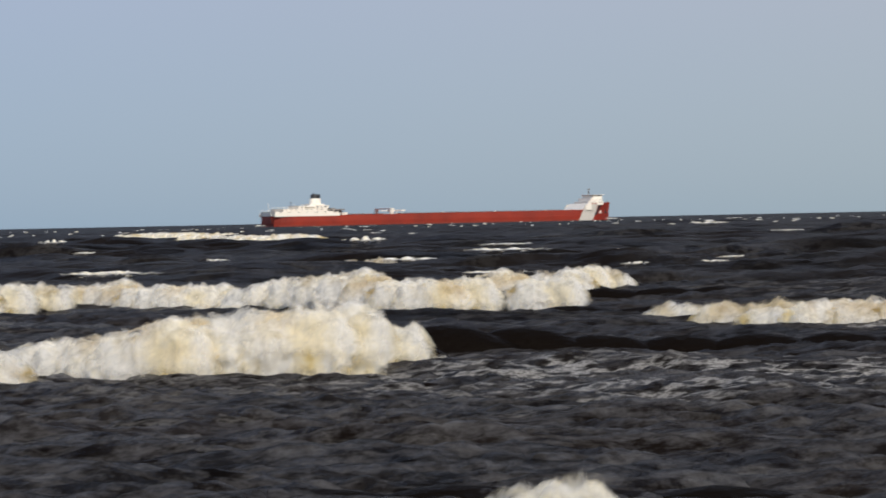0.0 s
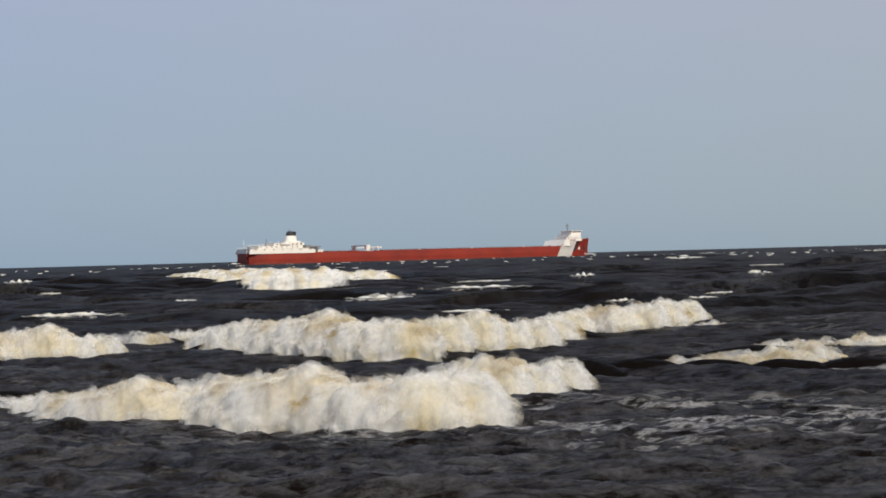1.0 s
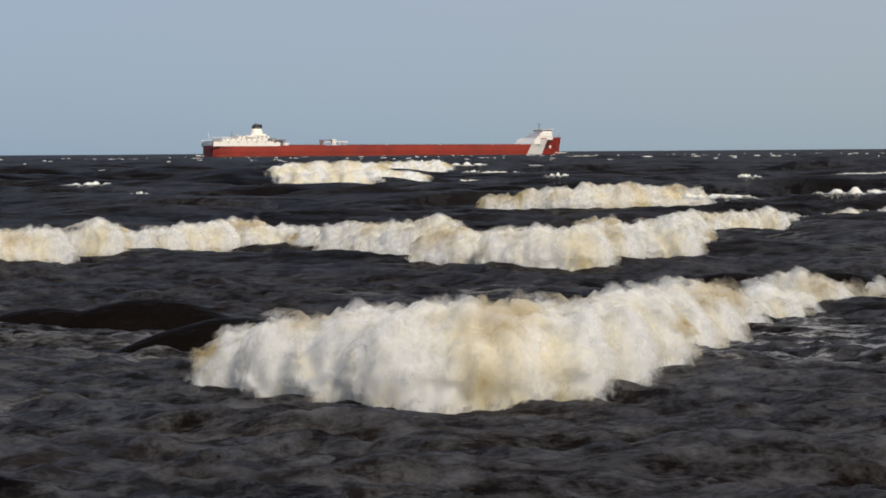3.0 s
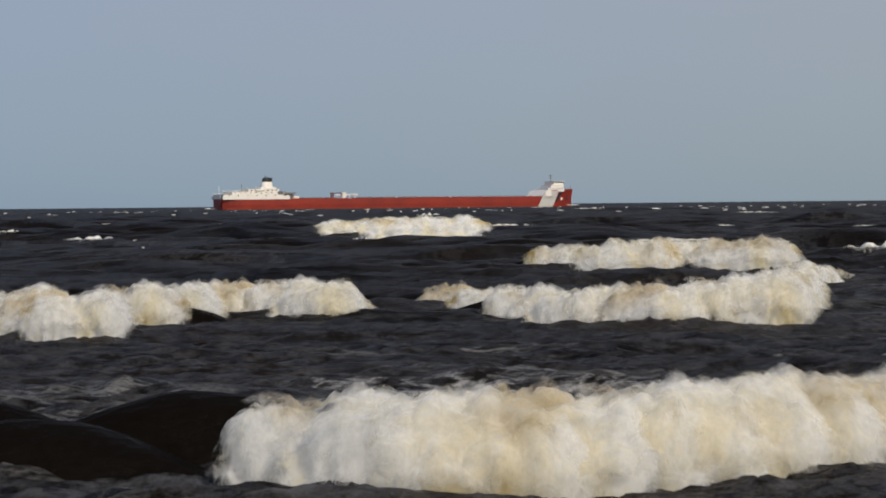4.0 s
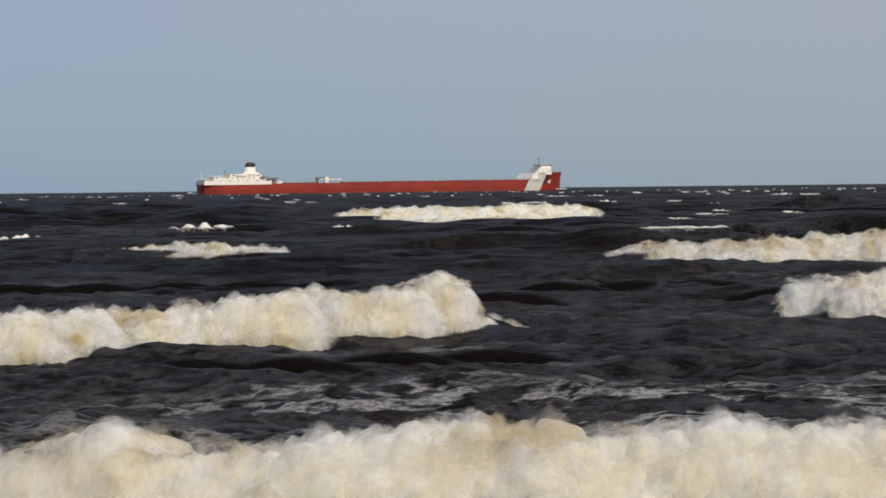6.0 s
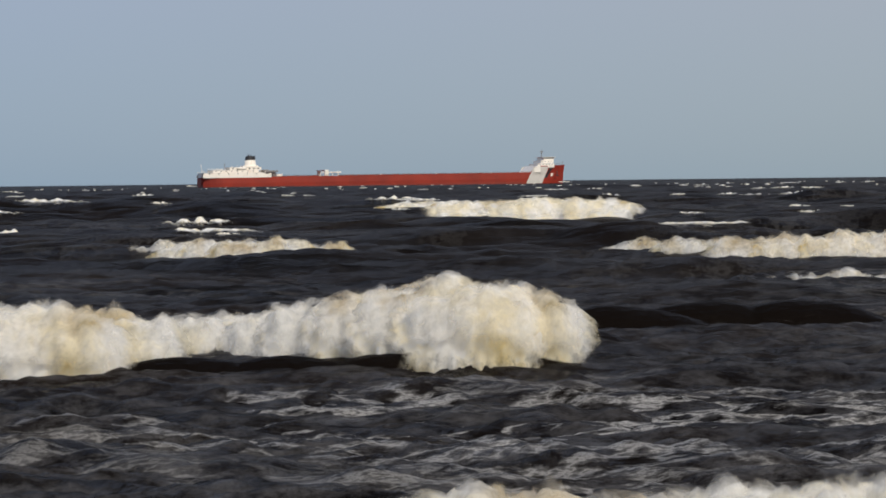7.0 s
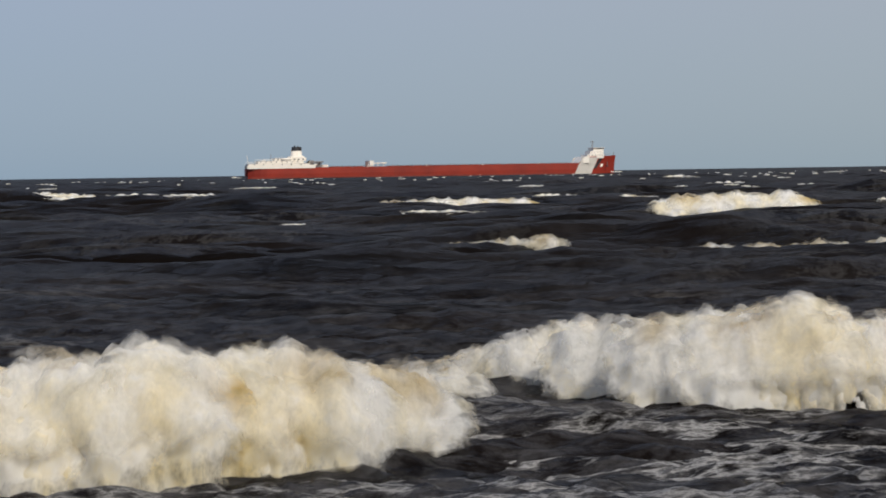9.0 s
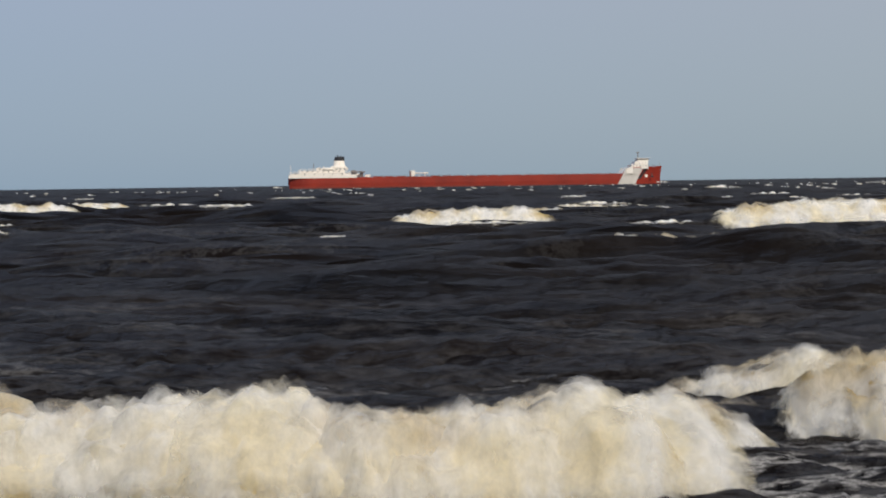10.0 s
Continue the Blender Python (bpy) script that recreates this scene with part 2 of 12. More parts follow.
CAP_FOAM = foam_material("whitecap_foam", (0.92, 0.91, 0.88), 0.0, 1.6, 0.25)
HULL_RED = paint("hull_red", (0.20, 0.012, 0.002), (0.29, 0.020, 0.004), 0.62, 0.06, (0.17, 0.030, 0.014))
DECK_RED = paint("deck_red", (0.17, 0.018, 0.007), (0.24, 0.028, 0.011), 0.7, 0.3)
SHIP_WHITE = paint("ship_white", (0.80, 0.74, 0.64), (0.86, 0.81, 0.73), 0.5, 0.25, (0.62, 0.46, 0.33))
STRIPE_GREY = paint("stripe_grey", (0.50, 0.47, 0.42), (0.58, 0.55, 0.50), 0.5, 0.2)
SHIP_BLACK = paint("ship_black", (0.012, 0.012, 0.014), (0.03, 0.03, 0.032), 0.45, 0.3)
STEEL = paint("steel_grey", (0.16, 0.15, 0.14), (0.24, 0.22, 0.2), 0.55, 0.5)
GLASS_DARK = paint("dark_glass", (0.02, 0.025, 0.03), (0.04, 0.045, 0.05), 0.08, 0.5)


# ---- mesh helpers ----
def part(name, bm, mat, parent, label=""):
    me = bpy.data.meshes.new(name)
    bm.to_mesh(me)
    bm.free()
    me.materials.append(mat)
    ob = new(name, me)
    ob.parent = parent
    if label:
        ob["label"] = label
    return ob


def box(x0, x1, y0, y1, z0, z1, bevel=0.0, shear=0.0):
    """A box, optionally bevelled; shear moves its top along x."""
    bm = bmesh.new()
    bmesh.ops.create_cube(bm, size=1.0)
    for v in bm.verts:
        top = v.co.z > 0
        v.co = Vector(((x0 + x1) / 2 + v.co.x * (x1 - x0) + (shear if top else 0), (y0 + y1) / 2 + v.co.y * (y1 - y0), (z0 + z1) / 2 + v.co.z * (z1 - z0)))
    if bevel:
        bmesh.ops.bevel(bm, geom=bm.edges[:], offset=bevel, segments=2, affect="EDGES")
    return bm


def rod(a, b, r, sides=8, r2=None):
    a, b = Vector(a), Vector(b)
    bm = bmesh.new()
    bmesh.ops.create_cone(bm, cap_ends=True, segments=sides, radius1=r, radius2=r if r2 is None else r2, depth=(b - a).length)
    m = Matrix.Translation((a + b) / 2) @ (b - a).to_track_quat("Z", "Y").to_matrix().to_4x4()
    bmesh.ops.transform(bm, matrix=m, verts=bm.verts)
    return bm


def join(*bms):
    out = bmesh.new()
    for b in bms:
        tmp = bpy.data.meshes.new("tmp")
        b.to_mesh(tmp)
        b.free()
        out.from_mesh(tmp)
        bpy.data.meshes.remove(tmp)
    return out


# ---- water ----
def wave_set(rng, count, lo, hi, spread, gain):
    rows = []
    for _ in range(count):
        lam = math.exp(rng.uniform(math.log(lo), math.log(hi)))
        ang = rng.normal(0.12, spread)
        rows.append((lam, math.sin(ang), math.cos(ang), gain * lam * rng.uniform(0.6, 1.2), rng.uniform(0, 6.28)))
    return rows


def sea_sheet(name, seed, mat, level, cols, fine, shortest, gain, roll, label):
    """A sheet of choppy water that fans out to the horizon, finer close to the shore."""
    rng = np.random.RandomState(seed)
    ys = [-44.0 + 1.6 * k for k in range(31)] + [6.0]
    while ys[-1] < 5200:
        ys.append(ys[-1] + max(fine, (ys[-1] - 45) * 0.0075))
    ys = np.array(ys)
    u = np.linspace(-1, 1, cols)
    half = 5 + np.maximum(ys, 0) * 0.225
    wide = u + 90 * np.sign(u) * np.maximum(np.abs(u) - 0.88, 0) ** 1.5
    X = half[:, None] * wide[None, :]
    Y = np.repeat(ys[:, None], cols, 1)
    cell = np.maximum(np.gradient(ys)[:, None], half[:, None] * np.gradient(wide)[None, :])
    Z = np.zeros_like(X)
    short = wave_set(rng, 46, shortest, 4.0, 0.55, 0.0105 * gain) + wave_set(rng, 20, 4.5, 11.0, 0.28, 0.0165)
    long_ = wave_set(rng, 12, 12.5, 30.0, 0.30, 0.0080 * roll)
    open_lake = wave_set(rng, 12, 17.0, 50.0, 0.34, 0.0060 * roll)
    out_there = np.clip((Y - 260) / 300, 0.0, 1)
    far = np.clip((Y - 70) / 60, 0.0, 1)
    for lam, dx, dy, amp, ph in short + long_ + open_lake:
        k = 2 * math.pi / lam
        wander = 0.9 * np.sin(X * 0.47 / math.sqrt(lam) + ph * 3) + 0.6 * np.sin(Y * 0.33 / math.sqrt(lam) + X * 0.21 + ph * 5)
        phase = k * (X * dx + Y * dy) + ph + wander
        s = np.sin(phase + 0.55 * np.cos(phase))
        crest = 1.15 - 2 * np.abs(s) if lam < 3 else 2 * ((s + 1) / 2) ** 1.8 - 0.8
        fade = np.clip((lam / cell - 2.2) / 3, 0, 1)
        if (lam, dx, dy, amp, ph) in open_lake:
            fade = fade * out_there
        elif lam > 12:
            fade = fade * far
        elif lam > 4:
            fade = fade * (0.30 + 0.70 * far)
        Z += amp * fade * crest * (0.75 + 0.45 * np.sin(X * 0.9 / lam ** 0.6 + ph * 7) * np.sin(Y * 0.7 / lam ** 0.6 + ph * 2))
    # groups: calmer and rougher patches
    Z *= 0.85 + 0.3 * np.sin(X * 0.05 + seed) * np.sin(Y * 0.037 + seed * 2)
    Z += level
    n, m = X.shape
    verts = np.stack([X, Y, Z], -1).reshape(-1, 3).astype(np.float32)
    i = np.arange(n * m).reshape(n, m)
    quads = np.stack([i[:-1, :-1], i[:-1, 1:], i[1:, 1:], i[1:, :-1]], -1).reshape(-1, 4)
    me = bpy.data.meshes.new(name)
    me.vertices.add(len(verts))
    me.vertices.foreach_set("co", verts.ravel())
    me.loops.add(quads.size)
    me.loops.foreach_set("vertex_index", quads.ravel().astype(np.int32))
    me.polygons.add(len(quads))
    me.polygons.foreach_set("loop_start", np.arange(0, quads.size, 4, dtype=np.int32))
    me.polygons.foreach_set("use_smooth", np.ones(len(quads), dtype=bool))
    me.update(calc_edges=True)
    surf = np.clip((120 - Y) / 70, 0, 1)
    me.attributes.new("surf", "FLOAT", "POINT").data.foreach_set("value", surf.ravel().astype(np.float32))
    # water that the breakers have just crossed is laced with foam
    old = 0.28 * np.clip((150 - Y) / 60, 0, 1) * np.clip((Y - 30) / 40, 0.2, 1) + 0.75 * np.clip((Y - 46) / 10, 0, 1) * np.clip((77 - Y) / 14, 0, 1) * np.clip((X + 6) / 9, 0.3, 1)
    me.attributes.new("old_foam", "FLOAT", "POINT").data.foreach_set("value", old.ravel().astype(np.float32))
    me.materials.append(mat)
    ob = new(name, me)
    # crests that stand clear of the mean level, where the wind tears off whitecaps
    top = np.zeros(X.shape, dtype=bool)
    top[2:-2] = (Z[2:-2] > Z[1:-3]) & (Z[2:-2] > Z[3:-1]) & (Z[2:-2] > level + 0.30)
    return tagged(ob, label, "water", "", "structure"), verts[top.ravel()]


def deep_water():
    """The still level below the waves, out to the horizon on all sides."""
    bm = bmesh.new()
    bmesh.ops.create_grid(bm, x_segments=60, y_segments=60, size=6500)
    me = bpy.data.meshes.new("water")
    bm.to_mesh(me)
    bm.free()
    me.materials.append(WATER)
    ob = new("water", me)
    ob.location = (0, 0, -1.1)
    return tagged(ob, "dark peaty lake water out to the horizon", "water", "", "structure")


deep_water()
sea_long, crests = sea_sheet("water_swell", 3, WATER, -0.46, 240, 0.16, 1.2, 1.0, 1.0, "dark brown-black choppy lake water with streaks of foam")
sea_chop, _ = sea_sheet("water_chop", 11, WATER_CHOP, -0.38, 380, 0.10, 0.5, 0.9, 0.7, "wind-roughened dark lake surface with small whitecaps")

# ---- breakers ----
FOAM_HEIGHT = 1.3


def foam_mesh(seed, width, depth, tall, nu, nv, puff=0.0, thin=0.0, ragged=0.62):
    """A billowing length of broken crest: tumbling front, ragged top, long back. Its foot lies along y = 0 and reaches
    below the water. puff swells it outwards and thin tears it open, for the veil of spray round it."""
    rng = random.Random(seed)
    off = Vector((rng.uniform(0, 90), rng.uniform(0, 90), rng.uniform(0, 90)))
    verts, fray, lip = [], [], []
    fine = (tall / 1.7) ** 0.5
    low = -0.6 * tall / 1.3
    skew = 1 if seed % 2 else -1
    for i in range(nu):
        u = -1 + 2 * i / (nu - 1)
        env = max(0.0, 1 - abs(u) ** 3) ** 0.6
        x = u * width / 2
        taper = 0.5 + 0.5 * env if tall > 1 else (1 - u * u) * (0.25 + 0.75 * ((1 + skew * u) / 2) ** 1.6) * max(0.0, 0.75 + 1.3 * noise.noise(Vector((x * 1.3, seed, 3))))
        crest = tall * (0.84 + 0.16 * noise.noise(Vector((x * 0.7, seed * 3.1, 0))) + 0.10 * noise.noise(Vector((x * 2.3, seed * 2.1, 9)))) * taper
        lean = 0.14 * noise.noise(Vector((x * 0.8, seed * 5.3, 2)))
        foot = (0.30 * noise.noise(Vector((x * 1.1, seed * 1.7, 4))) + 0.14 * noise.noise(Vector((x * 3.3, seed * 1.7, 4))) + 0.12 * noise.noise(Vector((x * 7.5, seed * 2.7, 6))) + 0.22 * (1 - env)) * width / 3.1
        plume = max(0.0, noise.noise(Vector((x * 2.7, seed * 6.1, 5))) + 0.1) * 0.2 * tall if thin > 0.4 else 0.0
        for j in range(nv):
            v = j / (nv - 1)
            if v < 0.62:
                q = v / 0.62
                y = depth * (-0.10 + 0.54 * q ** 1.5 + lean * q) + foot * (1 - q) ** 2
                z = low + (crest - low) * math.sin(q * math.pi / 2) ** 0.95
                ny, nz = -math.cos(q * 1.45), math.sin(q * 1.45)
            else:
                q = (v - 0.62) / 0.38
                y = depth * (0.44 + lean + 0.56 * q)
                z = crest - (crest - low) * q ** 1.15
                ny, nz = 0.35 * q, 1.0
            p = Vector((x, y, z))
            s = p + off
            d = puff
            for f, a in ((0.6, 0.26), (1.5, 0.20), (3.7, 0.13), (8.5, 0.065), (17.0, 0.03)):
                d += a * (1.6 * min(0.62, abs(noise.noise(s * f))) - 0.35)
            side = Vector((0.3 * noise.noise(s * 2.3 + Vector((7, 0, 0))), ny, nz * (0.75 if v > 0.45 else 1)))
            p += side * d * (0.4 + 0.6 * env) * fine
            top = max(0.0, 1 - abs(v - 0.6) / 0.14)
            p.z += plume * top * (0.6 + 0.8 * noise.noise(s * 4.0))
            verts.append(p)
            edge = max(0.0, (abs(u) - 0.55) / 0.45) ** 1.4
            rim = max(0.0, 1 - abs(v - 0.62) / 0.12) * 0.62
            base = max(0.0, min(1.0, 1 - (z + 0.02) / (0.36 * tall / 1.3))) * ragged if v < 0.5 else 0.0
            back = max(0.0, (v - 0.68) / 0.32) * 1.15
            fray.append(min(1.4, 0.95 * edge + max(rim, base, back) + 0.12 + thin + 0.2 * plume * top))
            lip.append(0.0 if tall < 1 else (0.6 if thin > 0.4 else 1.0) * max(0.0, 1 - abs(v - 0.47) / 0.18) * max(0.0, min(1.0, 4.4 * noise.noise(Vector((x * 0.9, z * 1.1, seed * 1.9))) - 0.15)))
    last = nv - 1 if thin < 0.4 else int(nv * 0.78)
    faces = [(i * nv + j, (i + 1) * nv + j, (i + 1) * nv + j + 1, i * nv + j + 1) for i in range(nu - 1) for j in range(last)]
    me = bpy.data.meshes.new("foam")
    me.from_pydata(verts, [], faces)
    me.polygons.foreach_set("use_smooth", [True] * len(faces))
    me.attributes.new("fray", "FLOAT", "POINT").data.foreach_set("value", fray)
    me.attributes.new("lip", "FLOAT", "POINT").data.foreach_set("value", lip)
    return me


def swell_mesh(seed, width, depth):
    """A smooth hump of dark water under a crest, steep towards the shore; its top lies at 1.6 m."""
    nu, nv = 36, 44
    verts = []
    for i in range(nu):
        u = -1 + 2 * i / (nu - 1)
        lift = math.cos(u * math.pi / 2) ** 2
        for j in range(nv):
            v = j / (nv - 1)
            y = depth * (-0.48 + 1.48 * v)
            f = y / depth
            prof = math.exp(-(f / 0.17) ** 2) if f < 0 else math.exp(-(f / 0.36) ** 2)
            x = u * width
            z = -0.5 + 2.1 * prof * (0.15 + 0.85 * lift) - 0.5 * (1 - lift)
            z += 0.07 * noise.noise(Vector((x * 0.6, y * 1.1, seed * 4.0))) + 0.035 * noise.noise(Vector((x * 1.4, y * 2.6, seed * 7.0)))
            verts.append((x, y + 0.15 * noise.noise(Vector((x * 0.5, seed * 2.0, 1.0))), z))
    faces = [(i * nv + j, (i + 1) * nv + j, (i + 1) * nv + j + 1, i * nv + j + 1) for i in range(nu - 1) for j in range(nv - 1)]
    me = bpy.data.meshes.new("swell")
    me.from_pydata(verts, [], faces)
    me.polygons.foreach_set("use_smooth", [True] * len(faces))
    me.materials.append(SWELL)
    return me


def foam_kit(seed, width, depth, nu, nv, puff, core, veil, ragged):
    kit = []
    for s in range(8):
        a = foam_mesh(seed + s, width, depth, FOAM_HEIGHT, nu, nv, ragged=ragged)
        b = foam_mesh(seed + s, width * 1.05, depth, FOAM_HEIGHT, nu * 3 // 4, nv * 3 // 4, puff, 0.60, ragged=ragged)
        b.name = "spray"
        a.materials.append(core)
        b.materials.append(veil)
        kit.append((a, b))
    return kit


NEAR_KIT = foam_kit(1, 3.1, 2.3, 56, 46, 0.29, FOAM, SPRAY, 0.46)
MID_KIT = foam_kit(20, 4.8, 2.6, 52, 40, 0.24, FOAM, SPRAY, 0.5)
FAR_KIT = foam_kit(40, 10.0, 3.6, 52, 34, 0.25, FAR_FOAM, FAR_SPRAY, 0.36)


def breaker(kit, foams, swells, step, deep, label):
    """A breaking wave: humps of dark water that carry lengths of white foam, each with its spray."""
    thing = tagged(new("breaker"), label, "wave", "breaking waves")
    fs, ss = [], []
    for i in range(foams):
        a, b = kit[(i * 3 + i // 8) % 8]
        f = new("foam", a)
        f.parent = thing
        s = new("spray", b)
        s.parent = f
        s["kind"] = "stuff"
        fs.append(f)
    meshes = [swell_mesh(foams + k, step * 4.0, deep) for k in range(3)]
    for i in range(swells):
        s = new("swell", meshes[i % 3])
        s.parent = thing
        s["label"] = "dark brown face of the wave"
        ss.append(s)
    return thing, fs, ss


breaker_first, breaker_first_foam, breaker_first_swell = breaker(NEAR_KIT, 28, 13, 1.5, 6.5, "tall breaking wave of cream-white foam over dark brown water")
breaker_second, breaker_second_foam, breaker_second_swell = breaker(NEAR_KIT, 34, 15, 1.7, 7.0, "long breaking wave with tumbling cream foam and spray")
breaker_third, breaker_third_foam, breaker_third_swell = breaker(NEAR_KIT, 36, 16, 2.0, 7.0, "long white breaker that thins out along its crest")
breaker_fourth, breaker_fourth_foam, breaker_fourth_swell = breaker(MID_KIT, 19, 10, 3.0, 9.0, "white breaker behind the others in dark water")
breaker_far, breaker_far_foam, breaker_far_swell = breaker(FAR_KIT, 34, 15, 4.8, 14.0, "distant breaking wave before the red ship")
breaker_side, breaker_side_foam, breaker_side_swell = breaker(MID_KIT, 8, 6, 2.4, 7.0, "low wave with a thin white crest")
breaker_thin, breaker_thin_foam, breaker_thin_swell = breaker(MID_KIT, 20, 11, 2.6, 8.0, "thin white crest on a dark wave")
breaker_spent, breaker_spent_foam, breaker_spent_swell = breaker(NEAR_KIT, 3, 4, 1.7, 6.0, "spent wave dissolving into white spray")
breaker_low, breaker_low_foam, breaker_low_swell = breaker(NEAR_KIT, 2, 4, 1.7, 6.0, "low brown wave with a small cap of foam")
breaker_distant, breaker_distant_foam, breaker_distant_swell = breaker(FAR_KIT, 7, 5, 4.8, 14.0, "distant white breaker in dark water")


# ---- whitecaps ----
def cap_mesh(seed):
    me = foam_mesh(seed, 8.0, 2.0, 0.9, 72, 22, 0.0, 0.26)
    me.name = "whitecap"
    me.materials.append(CAP_FOAM)
    return me


CAPS = [cap_mesh(70 + k) for k in range(6)]
cap_rng = random.Random(5)
whitecaps = []
for i in range(290):
    d = math.exp(cap_rng.uniform(math.log(110), math.log(800)))
    start = cap_rng.uniform(-2.0, 9.5)
    life = cap_rng.uniform(1.6, 3.8)
    # the crest of the moving swell that passes there at that time
    along = d + 4.6 * max(0.0, start)
    across = d * cap_rng.uniform(-0.21, 0.25) - 0.3 * start
    near = (crests[:, 0] - across) ** 2 + 4 * (crests[:, 1] - along) ** 2
    x, y, z = (float(v) for v in crests[int(near.argmin())])
    c = new("whitecap", CAPS[i % 6])
    tagged(c, "small white crest on the dark lake", "whitecap", "whitecaps")
    k = (0.30 + 0.90 * cap_rng.random() ** 2.2) * (0.5 + d / 900)
    c.scale = (1.2 * k, 1.2 * k, (0.30 + 0.30 * k) * cap_rng.uniform(0.5, 1.4))
    whitecaps.append((c, x, y, z, start, life))


def far_caps():
    """The countless small whitecaps towards the horizon, riding on the far swell in one sheet."""
    rng = random.Random(17)
    verts, faces, fray = [], [], []
    rows = [c for c in crests if 540 < c[1] < 2300 and abs(c[0]) < 0.27 * c[1]]
    for _ in range(300):
        x, y, z = (float(v) for v in rng.choice(rows))
        half = rng.uniform(0.35, 0.75) * (0.7 + y / 700) * (0.5 + rng.random() ** 3)
        tall = rng.uniform(0.03, 0.20) * (0.7 + y / 1600)
        lean, first = rng.uniform(-0.5, 0.5), len(verts)
        for i in range(9):
            u = -1 + i / 4
            h = tall * (1 - u * u) * rng.uniform(0.4, 1.25)
            bend = rng.uniform(-0.12, 0.12)
            for dy, dz in ((-0.55, -0.45), (-0.2 + bend, 0.25 * h), (0.1, h), (0.75, -0.35)):
                verts.append((x + u * half, y + dy * (1.2 - u * u) + lean * u * half, z + 0.05 + dz))
                fray.append(0.42 + 0.45 * abs(u) ** 2)
        for i in range(8):
            for j in range(3):
                a = first + i * 4 + j
                faces.append((a, a + 4, a + 5, a + 1))
    me = bpy.data.meshes.new("whitecap_field")
    me.from_pydata(verts, [], faces)
    me.polygons.foreach_set("use_smooth", [True] * len(faces))
    me.attributes.new("fray", "FLOAT", "POINT").data.foreach_set("value", fray)
    me.attributes.new("lip", "FLOAT", "POINT").data.foreach_set("value", [0.0] * len(verts))
    me.materials.append(CAP_FOAM)
    return tagged(new("whitecap_field", me), "countless tiny white crests out to the horizon", "whitecaps", "", "stuff")


whitecap_field = far_caps()


# ---- ship ----
def hull_mesh():
    """Straight-sided hull with a rounded stern, a raked stem and a raised forecastle; x runs from stern to bow."""
    stations = []
    for i in range(61):
        s = 262 * i / 60
        if s < 14:
            q = s / 14
            b = 13.0 + 3.0 * math.sin(q * math.pi / 2) ** 0.8
        elif s > 226:
            q = (s - 226) / 36
            b = 16.0 * max(0.02, 1 - q ** 2.2)
        else:
            b = 16.0
        top = 7.0 + 0.7 * max(0.0, (s - 150) / 112) ** 1.5
        stations.append((s, b, top))
    bm = bmesh.new()
    rings = []
    for s, b, top in stations:
        ring = []
        for z, w, dx in ((-4.0, 0.90, -1.0), (0.0, 0.985, 0.0), (3.0, 1.0, 0.2), (top, 1.0, 0.5)):
            ends = 1.0 if s > 240 else 0.0
            ring.append(bm.verts.new((s - 131 + dx * ends, -b * w, z)))
        for z, w, dx in ((top, 1.0, 0.5), (3.0, 1.0, 0.2), (0.0, 0.985, 0.0), (-4.0, 0.90, -1.0)):
            ends = 1.0 if s > 240 else 0.0
            ring.append(bm.verts.new((s - 131 + dx * ends, b * w, z)))
        rings.append(ring)
    for a, b in zip(rings, rings[1:]):
        for k in range(8):
            bm.faces.new((a[k], b[k], b[(k + 1) % 8], a[(k + 1) % 8]))
    bm.faces.new(rings[0][::-1])
    bm.faces.new(rings[-1])
    bmesh.ops.recalc_face_normals(bm, faces=bm.faces)
    return bm


def beam_at(s):
    return 16.0 if s <= 226 else 16.0 * max(0.02, 1 - ((s - 226) / 36) ** 2.2)


def forecastle_mesh():
    """The raised bow above the main deck, sloping up from aft."""
    bm = bmesh.new()
    rings = []
    for i in range(25):
        s = 234 + 28 * i / 24
        top = 7.6 + 4.1 * min(1.0, max(0.0, (s - 233.5) / 5.0)) + 0.9 * ((s - 234) / 28) ** 2
        b = beam_at(s)
        dx = 0.5 if s > 240 else 0.0
        ex = (s - 234) / 28 * 0.9
        rings.append([bm.verts.new((s - 131 + dx, -b, 7.0)), bm.verts.new((s - 131 + dx + ex, -b * 1.01 - 0.1, top)),
                      bm.verts.new((s - 131 + dx + ex, b * 1.01 + 0.1, top)), bm.verts.new((s - 131 + dx, b, 7.0))])
    for a, b in zip(rings, rings[1:]):
        for k in range(4):
            bm.faces.new((a[k], b[k], b[(k + 1) % 4], a[(k + 1) % 4]))
    bm.faces.new(rings[0][::-1])
    bm.faces.new(rings[-1])
    bmesh.ops.recalc_face_normals(bm, faces=bm.faces)
    return bm


def side_band(s0, s1, slant, z0, z1, side, proud=0.12, steps=14):
    """A slanted painted band that follows the plating of one side."""
    bm = bmesh.new()
    grid = []
    for i in range(steps + 1):
        col = []
        for j in range(7):
            z = z0 + (z1 - z0) * j / 6
            s = s0 + (s1 - s0) * i / steps + slant * (z - z0) / (z1 - z0)
            b = beam_at(s) + proud + (0.25 if z > 7.0 else 0)
            dx = (0.5 if s > 240 else 0.0)
            col.append(bm.verts.new((s - 131 + dx, side * b, z)))
        grid.append(col)
    for a, b in zip(grid, grid[1:]):
        for j in range(6):
            bm.faces.new((a[j], b[j], b[j + 1], a[j + 1]))
    bmesh.ops.recalc_face_normals(bm, faces=bm.faces)
    return bm


